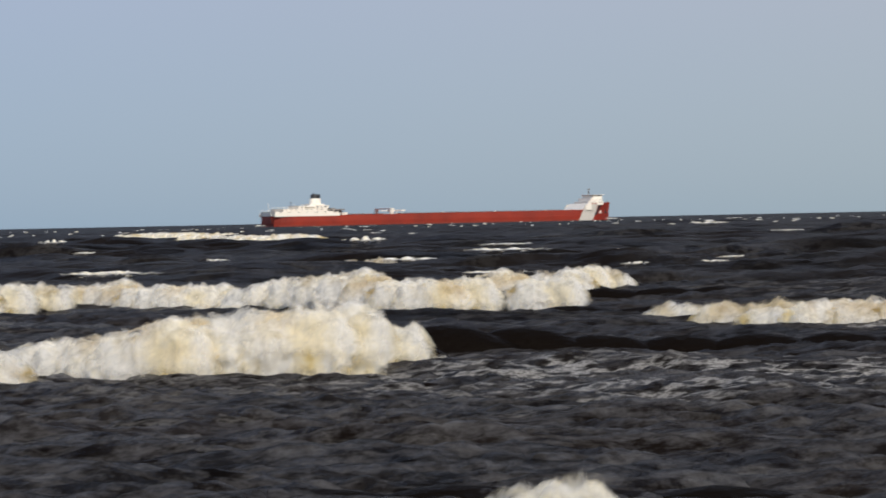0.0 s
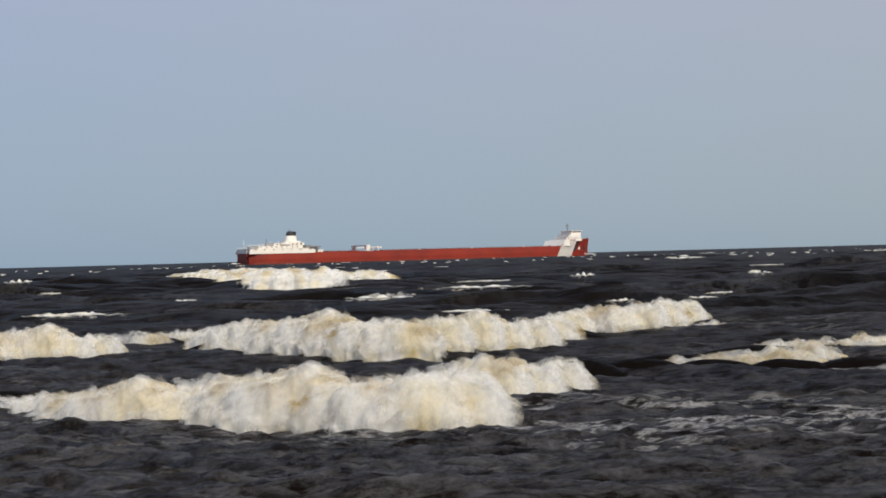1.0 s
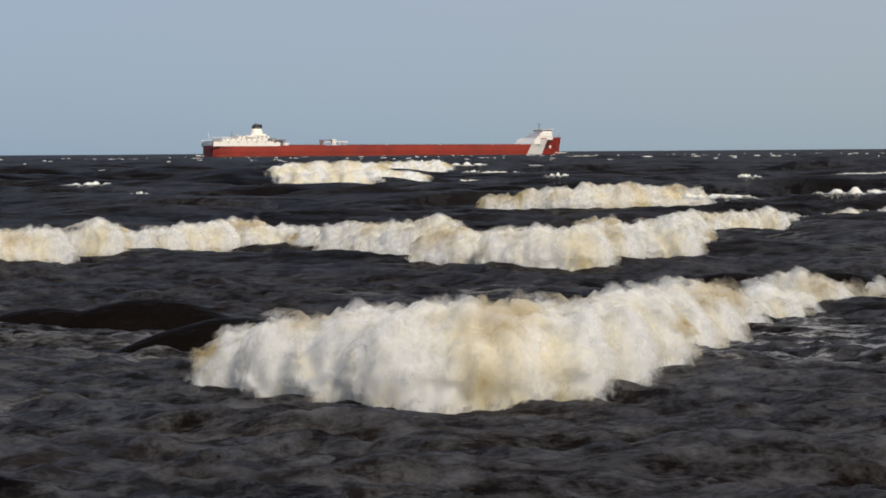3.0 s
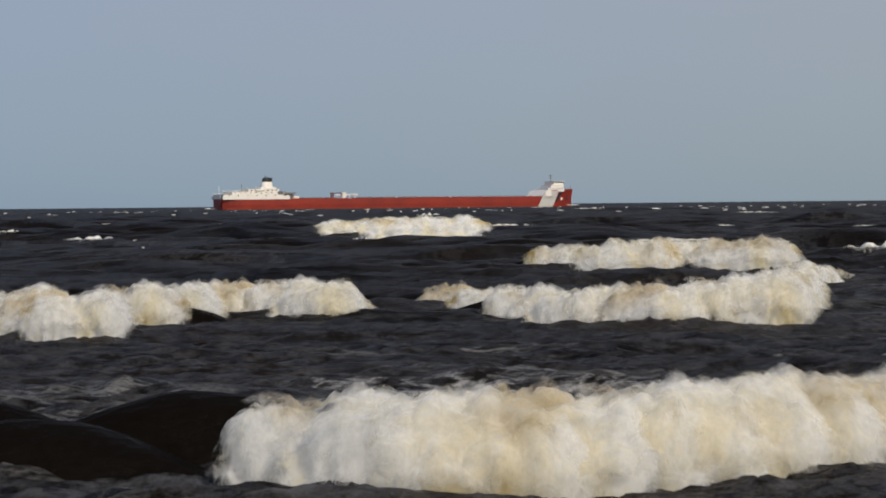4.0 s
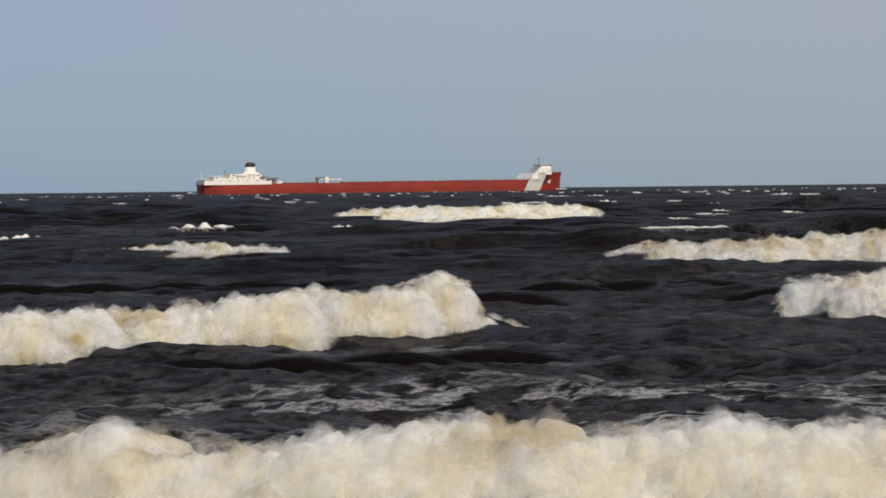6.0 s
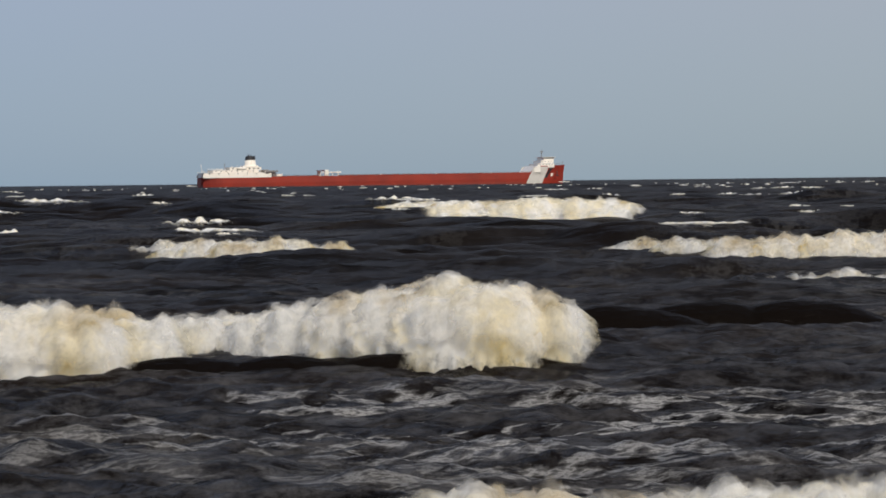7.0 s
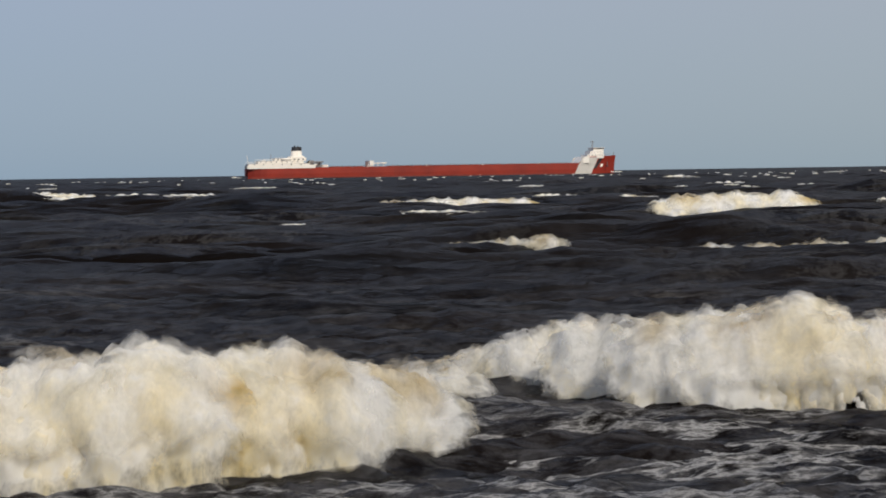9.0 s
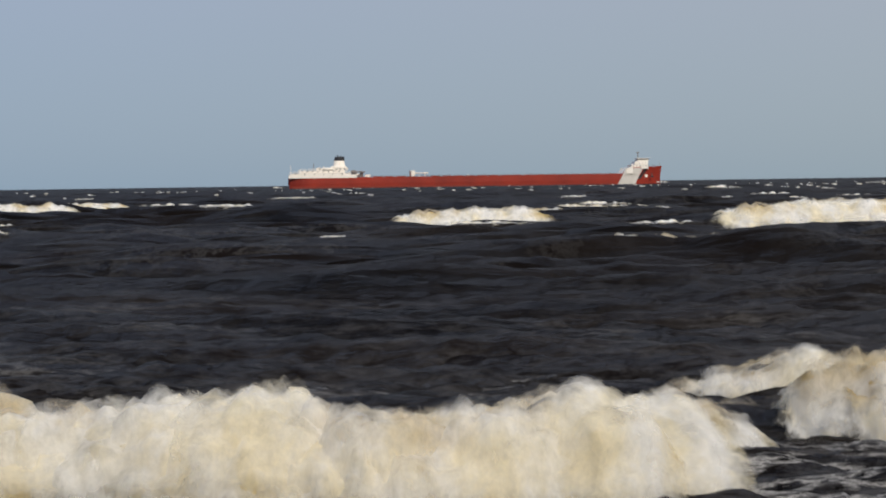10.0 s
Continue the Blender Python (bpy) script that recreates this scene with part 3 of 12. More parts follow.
def rail_mesh(x0, x1, y, z, gap=3.0):
    rods = [rod((x0, y, z + 1.1), (x1, y, z + 1.1), 0.05, 5), rod((x0, y, z + 0.6), (x1, y, z + 0.6), 0.04, 5)]
    n = max(2, int((x1 - x0) / gap))
    for i in range(n + 1):
        x = x0 + (x1 - x0) * i / n
        rods.append(rod((x, y, z), (x, y, z + 1.1), 0.05, 5))
    return join(*rods)


def lifeboat_mesh(x, y, z):
    bm = bmesh.new()
    bmesh.ops.create_uvsphere(bm, u_segments=16, v_segments=10, radius=1.0)
    for v in bm.verts:
        v.co = Vector((x + v.co.x * 4.0, y + v.co.y * 1.3, z + (v.co.z * 1.2 if v.co.z < 0 else v.co.z * 0.7)))
    return bm


def build_ship():
    ship = tagged(new("cargo_ship"), "long red lake freighter with white deckhouses under way in rough water", "ship")
    hull = part("hull", hull_mesh(), HULL_RED, ship, "rust-red painted steel hull")
    part("deck", box(-128, 103, -15.6, 15.6, 6.8, 7.05), DECK_RED, ship, "dull red steel deck")
    part("forecastle", forecastle_mesh(), HULL_RED, ship, "raised red bow")
    for side in (-1, 1):
        part("stripe", side_band(230.1, 242.1, 6.0, -0.5, 11.3, side), STRIPE_GREY, hull, "broad pale grey slanted bow stripe")
        part("stripe", side_band(244.0, 246.4, 5.6, 3.5, 11.4, side), SHIP_BLACK, hull, "narrow black slanted stripe")
        part("emblem", side_band(249.5, 251.4, 0.6, 4.6, 6.6, side, 0.14), SHIP_WHITE, hull, "small white shape on the bow")
        part("boot_band", side_band(2, 230, 0, -1.0, 0.7, side, 0.08, 60), DECK_RED, hull, "darker red band at the waterline")
        part("anchor", join(rod((124.2, side * 9.0, 5.2), (124.4, side * 8.4, 8.0), 0.3), box(123.2, 125.4, side * 9.4 - 0.3, side * 9.4 + 0.3, 4.6, 5.3, 0.1)), SHIP_BLACK, hull, "black anchor")
    part("transom", join(box(-131.9, -130.8, -10.5, 9.5, 1.6, 6.6, 0.2)), HULL_RED, hull, "red stern plate")
    # after deckhouse
    aft = part("deckhouse", box(-130.6, -88, -14.8, 14.8, 7.0, 10.0, 0.15), SHIP_WHITE, ship, "white after deckhouse")
    part("bulwark", join(box(-131.4, -84, -16.1, -15.7, 6.6, 9.0, 0.05), box(-131.4, -84, 15.7, 16.1, 6.6, 9.0, 0.05), box(-131.6, -131.2, -9.5, 9.5, 7.0, 9.1, 0.05)), SHIP_WHITE, ship, "white stern bulwark")
    second = part("upper_deckhouse", box(-124, -92, -13.2, 13.2, 10.0, 11.9, 0.15), SHIP_WHITE, ship, "white second tier of cabins")
    third = part("boat_deck_house", box(-112, -90, -10.5, 10.5, 11.9, 13.8, 0.15), SHIP_WHITE, ship, "white engine casing")
    part("roof", box(-125, -91.5, -13.5, 13.5, 11.85, 12.0), SHIP_WHITE, second, "overhanging boat deck")
    part("roof", box(-131.0, -87.5, -15.1, 15.1, 9.95, 10.1), SHIP_WHITE, aft, "overhanging deck edge")
    part("roof", box(-112.4, -89.6, -10.8, 10.8, 13.75, 13.9), SHIP_WHITE, third)
    for k in range(8):
        part("window", box(-122.5 + k * 3.7, -121.6 + k * 3.7, -13.28, -13.18, 10.9, 11.5), GLASS_DARK, second)
    for k in range(6):
        part("window", box(-127.0 + k * 6.5, -126.2 + k * 6.5, -14.88, -14.78, 9.2, 9.7), GLASS_DARK, aft)
    for k in range(7):
        part("window", box(-110.5 + k * 2.9, -109.0 + k * 2.9, -10.58, -10.48, 12.5, 13.3), GLASS_DARK, third)
    funnel = rod((0, 0, 13.6), (0, 0, 18.8), 4.1, 24, 3.5)
    for v in funnel.verts:
        v.co.x = v.co.x * 1.05 - 96.0
        v.co.y *= 0.75
    fun = part("funnel", funnel, SHIP_WHITE, ship, "white funnel with a black top")
    cap = rod((0, 0, 18.8), (0, 0, 21.6), 3.5, 24, 3.2)
    for v in cap.verts:
        v.co.x = v.co.x * 1.05 - 96.0 + (0.4 if v.co.z > 20 else 0)
        v.co.y *= 0.75
    part("funnel_top", cap, SHIP_BLACK, fun, "black funnel top")
    part("exhaust_pipe", join(rod((-97, 0, 21.6), (-97, 0, 22.6), 0.5), rod((-95, 0.8, 21.6), (-95, 0.8, 22.3), 0.4)), SHIP_BLACK, fun)
    part("base", box(-102, -91, -6, 6, 13.8, 15.0, 0.3), SHIP_WHITE, fun)
    for y in (-12.6, 12.6):
        boat = part("lifeboat", lifeboat_mesh(-104, y, 13.3), SHIP_WHITE, ship, "white lifeboat")
        for x in (-107, -101):
            part("davit", join(rod((x, y * 0.93, 11.9), (x, y * 0.93, 14.7), 0.18), rod((x, y * 0.93, 14.7), (x, y * 1.03, 15.0), 0.16)), SHIP_WHITE, boat)
    part("stern_mast", join(rod((-114, 0, 11.9), (-114, 0, 17.0), 0.25, 8, 0.15), rod((-114, -2, 16.2), (-114, 2, 16.2), 0.12)), STEEL, ship, "grey mast")
    part("flagstaff", rod((-129.8, 0, 10.7), (-130.6, 0, 16.0), 0.14), SHIP_WHITE, ship)
    for y in (-15.0, 15.0):
        part("railing", rail_mesh(-131, -88, y, 10.05), SHIP_WHITE, ship)
        part("railing", rail_mesh(-124, -91.6, y * 0.88, 11.95), SHIP_WHITE, ship)
        part("railing", rail_mesh(-82, 102, y * 1.03, 6.9, 4.0), STEEL, ship)
    # discharge gear and winches forward of the deckhouse
    gear = part("unloading_gear", join(box(-87.5, -84.5, -9, 9, 7, 12.0, 0.2), box(-81.5, -79.5, -8, 8, 7, 11.0, 0.2), box(-88, -78, -10, -9, 10.5, 11.3), box(-88, -78, 9, 10, 10.5, 11.3)), STEEL, ship, "grey steel unloading gear")
    part("brace", join(*[rod((-88 + k * 2.4, -9.6, 7), (-85.6 + k * 2.4, -9.6, 11), 0.2) for k in range(4)]), STEEL, gear)
    part("deck_house", box(-84.5, -80.0, -6, 6, 7, 9.6, 0.15), SHIP_WHITE, ship, "small white deck house")
    part("hopper", box(-78.5, -74.5, -5, 5, 7, 8.8, 0.2, 0.6), SHIP_WHITE, ship)
    # hatch gantry
    g = part("hatch_crane", join(box(-46.0, -43.4, -15.0, -13.6, 7, 10.6, 0.1), box(-46.0, -43.4, 13.6, 15.0, 7, 10.6, 0.1), box(-46.2, -43.2, -15.2, 15.2, 10.4, 11.2, 0.1)), SHIP_WHITE, ship, "white travelling hatch crane")
    part("cab", box(-45.8, -43.0, -13.4, -10.4, 8.2, 10.4, 0.1), SHIP_WHITE, g)
    part("crane_arm", join(rod((-43, -12, 9.4), (-34, -12, 9.6), 0.3), rod((-43, 12, 9.4), (-34, 12, 9.6), 0.3), rod((-36, -12, 7), (-36, -12, 9.6), 0.3), rod((-40, -12, 7), (-40, -12, 9.5), 0.25), box(-37.5, -34.0, -13, 13, 9.0, 9.9, 0.1)), SHIP_WHITE, g)
    for k in range(21):
        x = -72 + k * 8.2
        if -49 < x < -33:
            continue
        part("hatch_cover", box(x, x + 5.6, -11, 11, 7.0, 7.5, 0.12), DECK_RED, ship)
    for k in range(9):
        part("vent", rod((-66 + k * 20, -14.0, 7), (-66 + k * 20, -14.0, 8.1), 0.4, 8), SHIP_WHITE if k % 2 else STEEL, ship)
    # break of the forecastle
    slope = bmesh.new()
    ring = [(102.2, 7.35), (107.6, 11.95), (110.0, 11.95), (110.0, 7.3)]
    a = [slope.verts.new((x, -15.3, z)) for x, z in ring]
    b = [slope.verts.new((x, 15.3, z)) for x, z in ring]
    slope.faces.new(a), slope.faces.new(b[::-1])
    for k in range(4):
        slope.faces.new((a[k], b[k], b[(k + 1) % 4], a[(k + 1) % 4]))
    bmesh.ops.recalc_face_normals(slope, faces=slope.faces)
    part("bulkhead", slope, SHIP_WHITE, ship, "white sloping break of the forecastle")
    # forward house
    fore = part("forward_house", box(109.4, 121.5, -11.5, 11.5, 10.6, 13.4, 0.2), SHIP_WHITE, ship, "white forward deckhouse")
    tier = part("forward_house_tier", box(111.6, 121.3, -10.0, 10.0, 13.6, 15.8, 0.2, 0.6), SHIP_WHITE, ship, "white upper tier of the forward house")
    wheel = part("pilothouse", box(114.2, 121.8, -9.0, 9.0, 15.8, 17.9, 0.25, 0.4), SHIP_WHITE, ship, "white pilothouse with dark windows")
    part("roof", box(113.6, 123.2, -9.8, 9.8, 17.85, 18.15, 0.08), SHIP_WHITE, wheel)
    part("window", box(114.9, 121.9, -9.08, -8.98, 17.0, 17.4), GLASS_DARK, wheel)
    part("window", box(122.02, 122.14, -8.4, 8.4, 16.8, 17.5), GLASS_DARK, wheel)
    for k in range(4):
        part("window", box(112.6 + k * 2.3, 113.1 + k * 2.3, -10.08, -9.98, 14.6, 15.1), GLASS_DARK, tier)
    for k in range(5):
        part("window", box(110.4 + k * 2.3, 111.3 + k * 2.3, -11.58, -11.48, 12.5, 12.9), GLASS_DARK, fore)
    mast = part("mast", join(rod((115.5, 0, 18.1), (115.5, 0, 23.2), 0.32, 10, 0.18), rod((115.5, -2.2, 20.6), (115.5, 2.2, 20.6), 0.12)), STEEL, ship, "dark radar mast")
    part("radar", box(114.2, 116.8, -0.3, 0.3, 22.0, 22.5, 0.08), STEEL, mast)
    part("bow_rail", rail_mesh(123, 130, -1.2, 12.3, 1.6), STEEL, ship)
    part("jack_staff", rod((130.6, 0, 12.2), (131.2, 0, 15.2), 0.1), STEEL, ship)
    return ship


ship = build_ship()
bow_wave = tagged(new("bow_wave", CAPS[2]), "white water pushed up at the ship's bow", "wave")
bow_wave.scale = (1.6, 2.2, 2.2)
stern_wave = tagged(new("stern_wave", CAPS[4]), "white wake at the ship's stern", "wave")
stern_wave.scale = (1.3, 2.0, 2.0)


# ---- what moves ----
def motions():
    walk(ship, [(0, pose(-18.00, 1690.0, 0, 0, 0.00, 24.00)), (1, pose(-14.40, 1690.0, 0, 0, 0.16, 22.40)), (2, pose(-10.80, 1690.0, 0, 0, 0.25, 20.80)), (3.5, pose(-5.40, 1690.0, 0, 0, 0.16, 18.70)), (5, pose(0.00, 1690.0, 0, 0, -0.09, 16.80)), (6.5, pose(5.40, 1690.0, 0, 0, -0.25, 13.40)), (8, pose(10.80, 1690.0, 0, 0, -0.16, 10.20)), (9, pose(14.40, 1690.0, 0, 0, 0.00, 7.50)), (10, pose(18.00, 1690.0, 0, 0, 0.16, 3.00))])
    walk(bow_wave, [(0, pose(104, 1728, 0.5)), (5, pose(127, 1718, 0.5)), (10, pose(150, 1684, 0.5))])
    walk(stern_wave, [(0, pose(-141, 1622, 0.5)), (5, pose(-130, 1640, 0.5)), (10, pose(-120, 1672, 0.5))])
    walk(sea_long, [(0, pose(0, 0, 0)), (10, pose(3, -46, 0))])
    walk(whitecap_field, [(0, pose(0, 0, 0)), (10, pose(3, -46, 0))])
    walk(sea_chop, [(0, pose(0, -10, 0)), (10, pose(-2, -34, 0))])
    for c, x, y, z, start, life in whitecaps:
        turn = 24 * math.sin(y * 7.0)
        up, down = z + 0.16, z - 2.0
        steps = [(0, down if start > 0 else up)]
        steps += [(t, h) for t, h in ((start, down), (start + 0.5, up), (start + life, up - 0.05), (start + life + 0.7, down)) if 0.05 < t < 9.95]
        steps += [(10, down if start + life + 0.7 < 10 else up)]
        walk(c, [(t, pose(x + 0.3 * t, y - 4.6 * t, h, 0, 0, turn)) for t, h in steps])
    P = pose
    walk(breaker_low, [(0, P(0, 68.65, 0)), (5, P(0, 42.65, 0)), (5.7, P(0, 39.84, 0)), (6.5, P(0, 42.69, 0)), (7, P(0, 38.92, 0)), (7.5, P(0, 36.37, 0)), (10, P(0, 25.12, 0))])
    walk(breaker_low_foam[0], [(0, P(-0.71, -1.1, -2)), (5, P(-0.71, -1.1, -2)), (5.7, P(-0.71, -1.22, -1.98)), (6.5, P(-0.71, -1.77, -1.34)), (7, P(-0.71, -1.04, -1.98)), (7.5, P(-0.71, -0.87, -2)), (10, P(-0.71, -0.87, -2))])
    walk(breaker_low_foam[1], [(0, P(-0.01, -0.33, -2)), (5.7, P(-0.01, -0.28, -1.98)), (6.5, P(-0.01, -0.49, -1.38)), (7, P(-0.01, -0.7, -1.98)), (10, P(-0.01, -0.72, -2))])
    walk(breaker_low_swell[0], [(0, P(-3.23, 1.82, -1.95)), (4.5, P(-3.23, 1.82, -1.91)), (5.7, P(-3.23, 1.74, -1.61)), (6.5, P(-3.23, 2.46, -1.61)), (7, P(-3.23, 2.46, -1.61)), (8.5, P(-3.23, 2.46, -1.95)), (10, P(-3.23, 2.46, -1.95))])
    walk(breaker_low_swell[1], [(0, P(-1.42, 2.02, -1.95)), (4.5, P(-1.42, 2.02, -1.91)), (5.7, P(-1.42, 1.93, -1.61)), (6.5, P(-1.42, 2.11, -1.61)), (7, P(-1.42, 2.39, -1.61)), (8.5, P(-1.42, 2.45, -1.95)), (10, P(-1.42, 2.45, -1.95))])
    walk(breaker_low_swell[2], [(0, P(0.41, 2.66, -1.95)), (4.5, P(0.41, 2.66, -1.91)), (5.7, P(0.41, 2.77, -1.61)), (6.5, P(0.41, 3.13, -1.61)), (7, P(0.41, 2.49, -1.61)), (7.5, P(0.41, 2.36, -1.71)), (8.5, P(0.41, 2.36, -1.95)), (10, P(0.41, 2.36, -1.95))])
    walk(breaker_low_swell[3], [(0, P(2.23, 2.8, -1.95)), (4.5, P(2.23, 2.8, -1.91)), (5, P(2.23, 2.8, -1.77)), (5.7, P(2.23, 3.05, -1.61)), (6.5, P(2.23, 4.3, -1.61)), (7, P(2.23, 2.65, -1.61)), (7.5, P(2.23, 2.32, -1.71)), (8.5, P(2.23, 2.32, -1.95)), (10, P(2.23, 2.32, -1.95))])
    walk(breaker_spent, [(0, P(0, 25.92, 0)), (0.5, P(0, 25.26, 0)), (10, P(0, -17.49, 0))])
    walk(breaker_spent_foam[0], [(0, P(-0.06, -0.72, -1.5)), (0.5, P(-0.06, -0.81, -2)), (10, P(-0.06, -0.81, -2))])
    walk(breaker_spent_foam[1], [(0, P(0.54, -0.36, -1.17)), (0.5, P(0.54, -0.63, -2)), (10, P(0.54, -0.63, -2))])
    walk(breaker_spent_foam[2], [(0, P(1.14, -0.77, -1.51)), (0.5, P(1.14, -0.87, -2)), (10, P(1.14, -0.87, -2))])
    walk(breaker_spent_swell[0], [(0, P(-1.62, 2.52, -1.81)), (0.5, P(-1.62, 2.52, -1.87)), (1, P(-1.62, 2.52, -1.77)), (2, P(-1.62, 2.52, -1.95)), (10, P(-1.62, 2.52, -1.95))])
    walk(breaker_spent_swell[1], [(0, P(-0.06, 2.48, -1.79)), (0.5, P(-0.06, 2.48, -1.87)), (1, P(-0.06, 2.48, -1.77)), (2, P(-0.06, 2.48, -1.95)), (10, P(-0.06, 2.48, -1.95))])
    walk(breaker_spent_swell[2], [(0, P(1.5, 2.33, -1.84)), (0.5, P(1.5, 2.31, -1.87)), (1, P(1.5, 2.31, -1.77)), (2, P(1.5, 2.31, -1.95)), (10, P(1.5, 2.31, -1.95))])
    walk(breaker_spent_swell[3], [(0, P(3.06, 2.29, -1.83)), (0.5, P(3.06, 2.24, -1.87)), (1, P(3.06, 2.24, -1.77)), (2, P(3.06, 2.24, -1.95)), (10, P(3.06, 2.24, -1.95))])
    walk(breaker_first, [(0, P(0, 53.87, 0)), (0.5, P(0, 52.84, 0)), (1, P(0, 53.69, 0)), (1.5, P(0, 51.25, 0)), (2, P(0, 48.81, 0)), (3.5, P(0, 37.61, 0)), (4, P(0, 31.99, 0)), (4.5, P(0, 27.77, 0)), (5, P(0, 24.25, 0)), (5.7, P(0, 22.12, 0)), (6.5, P(0, 21.07, 0)), (7, P(0, 20.62, 0)), (7.5, P(0, 20.02, 0)), (8, P(0, 19.57, 0)), (8.5, P(0, 18.05, 0)), (10, P(0, 11.3, 0))])
    walk(breaker_first_foam[0], [(0, P(-10.52, -4.72, -0.78)), (0.5, P(-10.52, -4.14, -0.94)), (1, P(-10.52, 0.66, -1.28)), (1.5, P(-10.52, 0.31, -1.21)), (2, P(-10.52, 3.15, -1.22)), (2.7, P(-10.52, 3.12, -1.49)), (3.5, P(-10.52, -0.09, -2)), (4, P(-10.52, 4.29, -2)), (4.5, P(-10.52, -0.86, -0.75)), (5, P(-10.52, -0.62, -0.89)), (5.7, P(-10.52, -0.4, -0.99)), (6.5, P(-10.52, 1.84, -2)), (7, P(-10.52, 0.84, -2)), (7.5, P(-10.52, 1.94, -2)), (10, P(-10.52, -0.69, -2))])
    walk(breaker_first_foam[1], [(0, P(-9.77, -1.56, -0.8)), (0.5, P(-9.77, -3.82, -0.92)), (1, P(-9.77, 0.11, -1.22)), (1.5, P(-9.77, 0.03, -1.21)), (2, P(-9.77, 2.76, -1.22)), (2.7, P(-9.77, 3.37, -1.49)), (3.5, P(-9.77, -0.09, -2)), (4, P(-9.77, 4.29, -2)), (4.5, P(-9.77, -0.61, -0.75)), (5, P(-9.77, -0.29, -0.75)), (5.7, P(-9.77, -0.08, -0.87)), (6.5, P(-9.77, 1.84, -2)), (7, P(-9.77, 0.84, -2)), (7.5, P(-9.77, 1.94, -2)), (10, P(-9.77, -0.45, -2))])
    walk(breaker_first_foam[2], [(0, P(-9.02, -2.24, -0.77)), (0.5, P(-9.02, -3.01, -0.87)), (1, P(-9.02, -1.29, -1.13)), (1.5, P(-9.02, -0.25, -1.21)), (2, P(-9.02, 2.37, -1.21)), (2.7, P(-9.02, 3.25, -1.49)), (3.5, P(-9.02, -0.09, -2)), (4, P(-9.02, 4.29, -2)), (4.5, P(-9.02, -0.67, -0.65)), (5, P(-9.02, -0.39, -0.72)), (5.7, P(-9.02, -0.19, -0.84)), (6.5, P(-9.02, 1.84, -2)), (7, P(-9.02, 0.84, -2)), (7.5, P(-9.02, 1.94, -2)), (10, P(-9.02, -0.57, -2))])
    walk(breaker_first_foam[3], [(0, P(-8.27, -2.67, -0.68)), (0.5, P(-8.27, -1.57, -0.79)), (1, P(-8.27, -2.45, -1.02)), (1.5, P(-8.27, -0.82, -1.22)), (2, P(-8.27, 1.97, -1.21)), (2.7, P(-8.27, 3.2, -1.48)), (3.5, P(-8.27, -0.09, -2)), (4, P(-8.27, 4.29, -2)), (4.5, P(-8.27, -0.57, -0.65)), (5, P(-8.27, -0.25, -0.65)), (5.7, P(-8.27, -0.05, -0.78)), (6.5, P(-8.27, 1.84, -2)), (7, P(-8.27, 0.84, -2)), (7.5, P(-8.27, 1.94, -2)), (10, P(-8.27, -0.47, -2))])
    walk(breaker_first_foam[4], [(0, P(-7.52, -3.08, -0.58)), (0.5, P(-7.52, -1.66, -0.71)), (1, P(-7.52, -3.58, -0.92)), (1.5, P(-7.52, -1.64, -1.21)), (2, P(-7.52, 1.42, -1.24)), (2.7, P(-7.52, 2.98, -1.48)), (3.5, P(-7.52, -0.09, -2)), (4, P(-7.52, 4.29, -2)), (4.5, P(-7.52, -0.48, -0.65)), (5, P(-7.52, -0.16, -0.65)), (5.7, P(-7.52, 0.04, -0.78)), (6.5, P(-7.52, 1.84, -2)), (7, P(-7.52, 0.84, -2)), (7.5, P(-7.52, 1.94, -2)), (10, P(-7.52, -0.38, -2))])
    walk(breaker_first_foam[5], [(0, P(-6.77, -3.71, -0.45)), (0.5, P(-6.77, -2.75, -0.64)), (1, P(-6.77, -4.52, -0.83)), (1.5, P(-6.77, -2.45, -1.2)), (2, P(-6.77, 0.73, -1.27)), (2.7, P(-6.77, 2.52, -1.45)), (3.5, P(-6.77, -0.09, -2)), (4, P(-6.77, 4.29, -2)), (4.5, P(-6.77, -0.64, -0.65)), (5, P(-6.77, -0.31, -0.65)), (5.7, P(-6.77, -0.11, -0.78)), (6.5, P(-6.77, 1.83, -2)), (7, P(-6.77, 0.84, -2)), (7.5, P(-6.77, 1.94, -2)), (10, P(-6.77, -0.53, -2))])
    walk(breaker_first_foam[6], [(0, P(-6.02, -3.04, -0.29)), (0.5, P(-6.02, -3.65, -0.59)), (1, P(-6.02, -4.6, -0.75)), (1.5, P(-6.02, -3.22, -1.19)), (2, P(-6.02, -0.02, -1.29)), (2.7, P(-6.02, 1.76, -1.4)), (3.5, P(-6.02, -0.09, -2)), (4, P(-6.02, 4.29, -2)), (4.5, P(-6.02, -0.65, -0.65)), (5, P(-6.02, -0.33, -0.65)), (5.7, P(-6.02, -0.13, -0.78)), (6.5, P(-6.02, 1.73, -2)), (7, P(-6.02, 0.84, -2)), (7.5, P(-6.02, 1.94, -2)), (10, P(-6.02, -0.55, -2))])
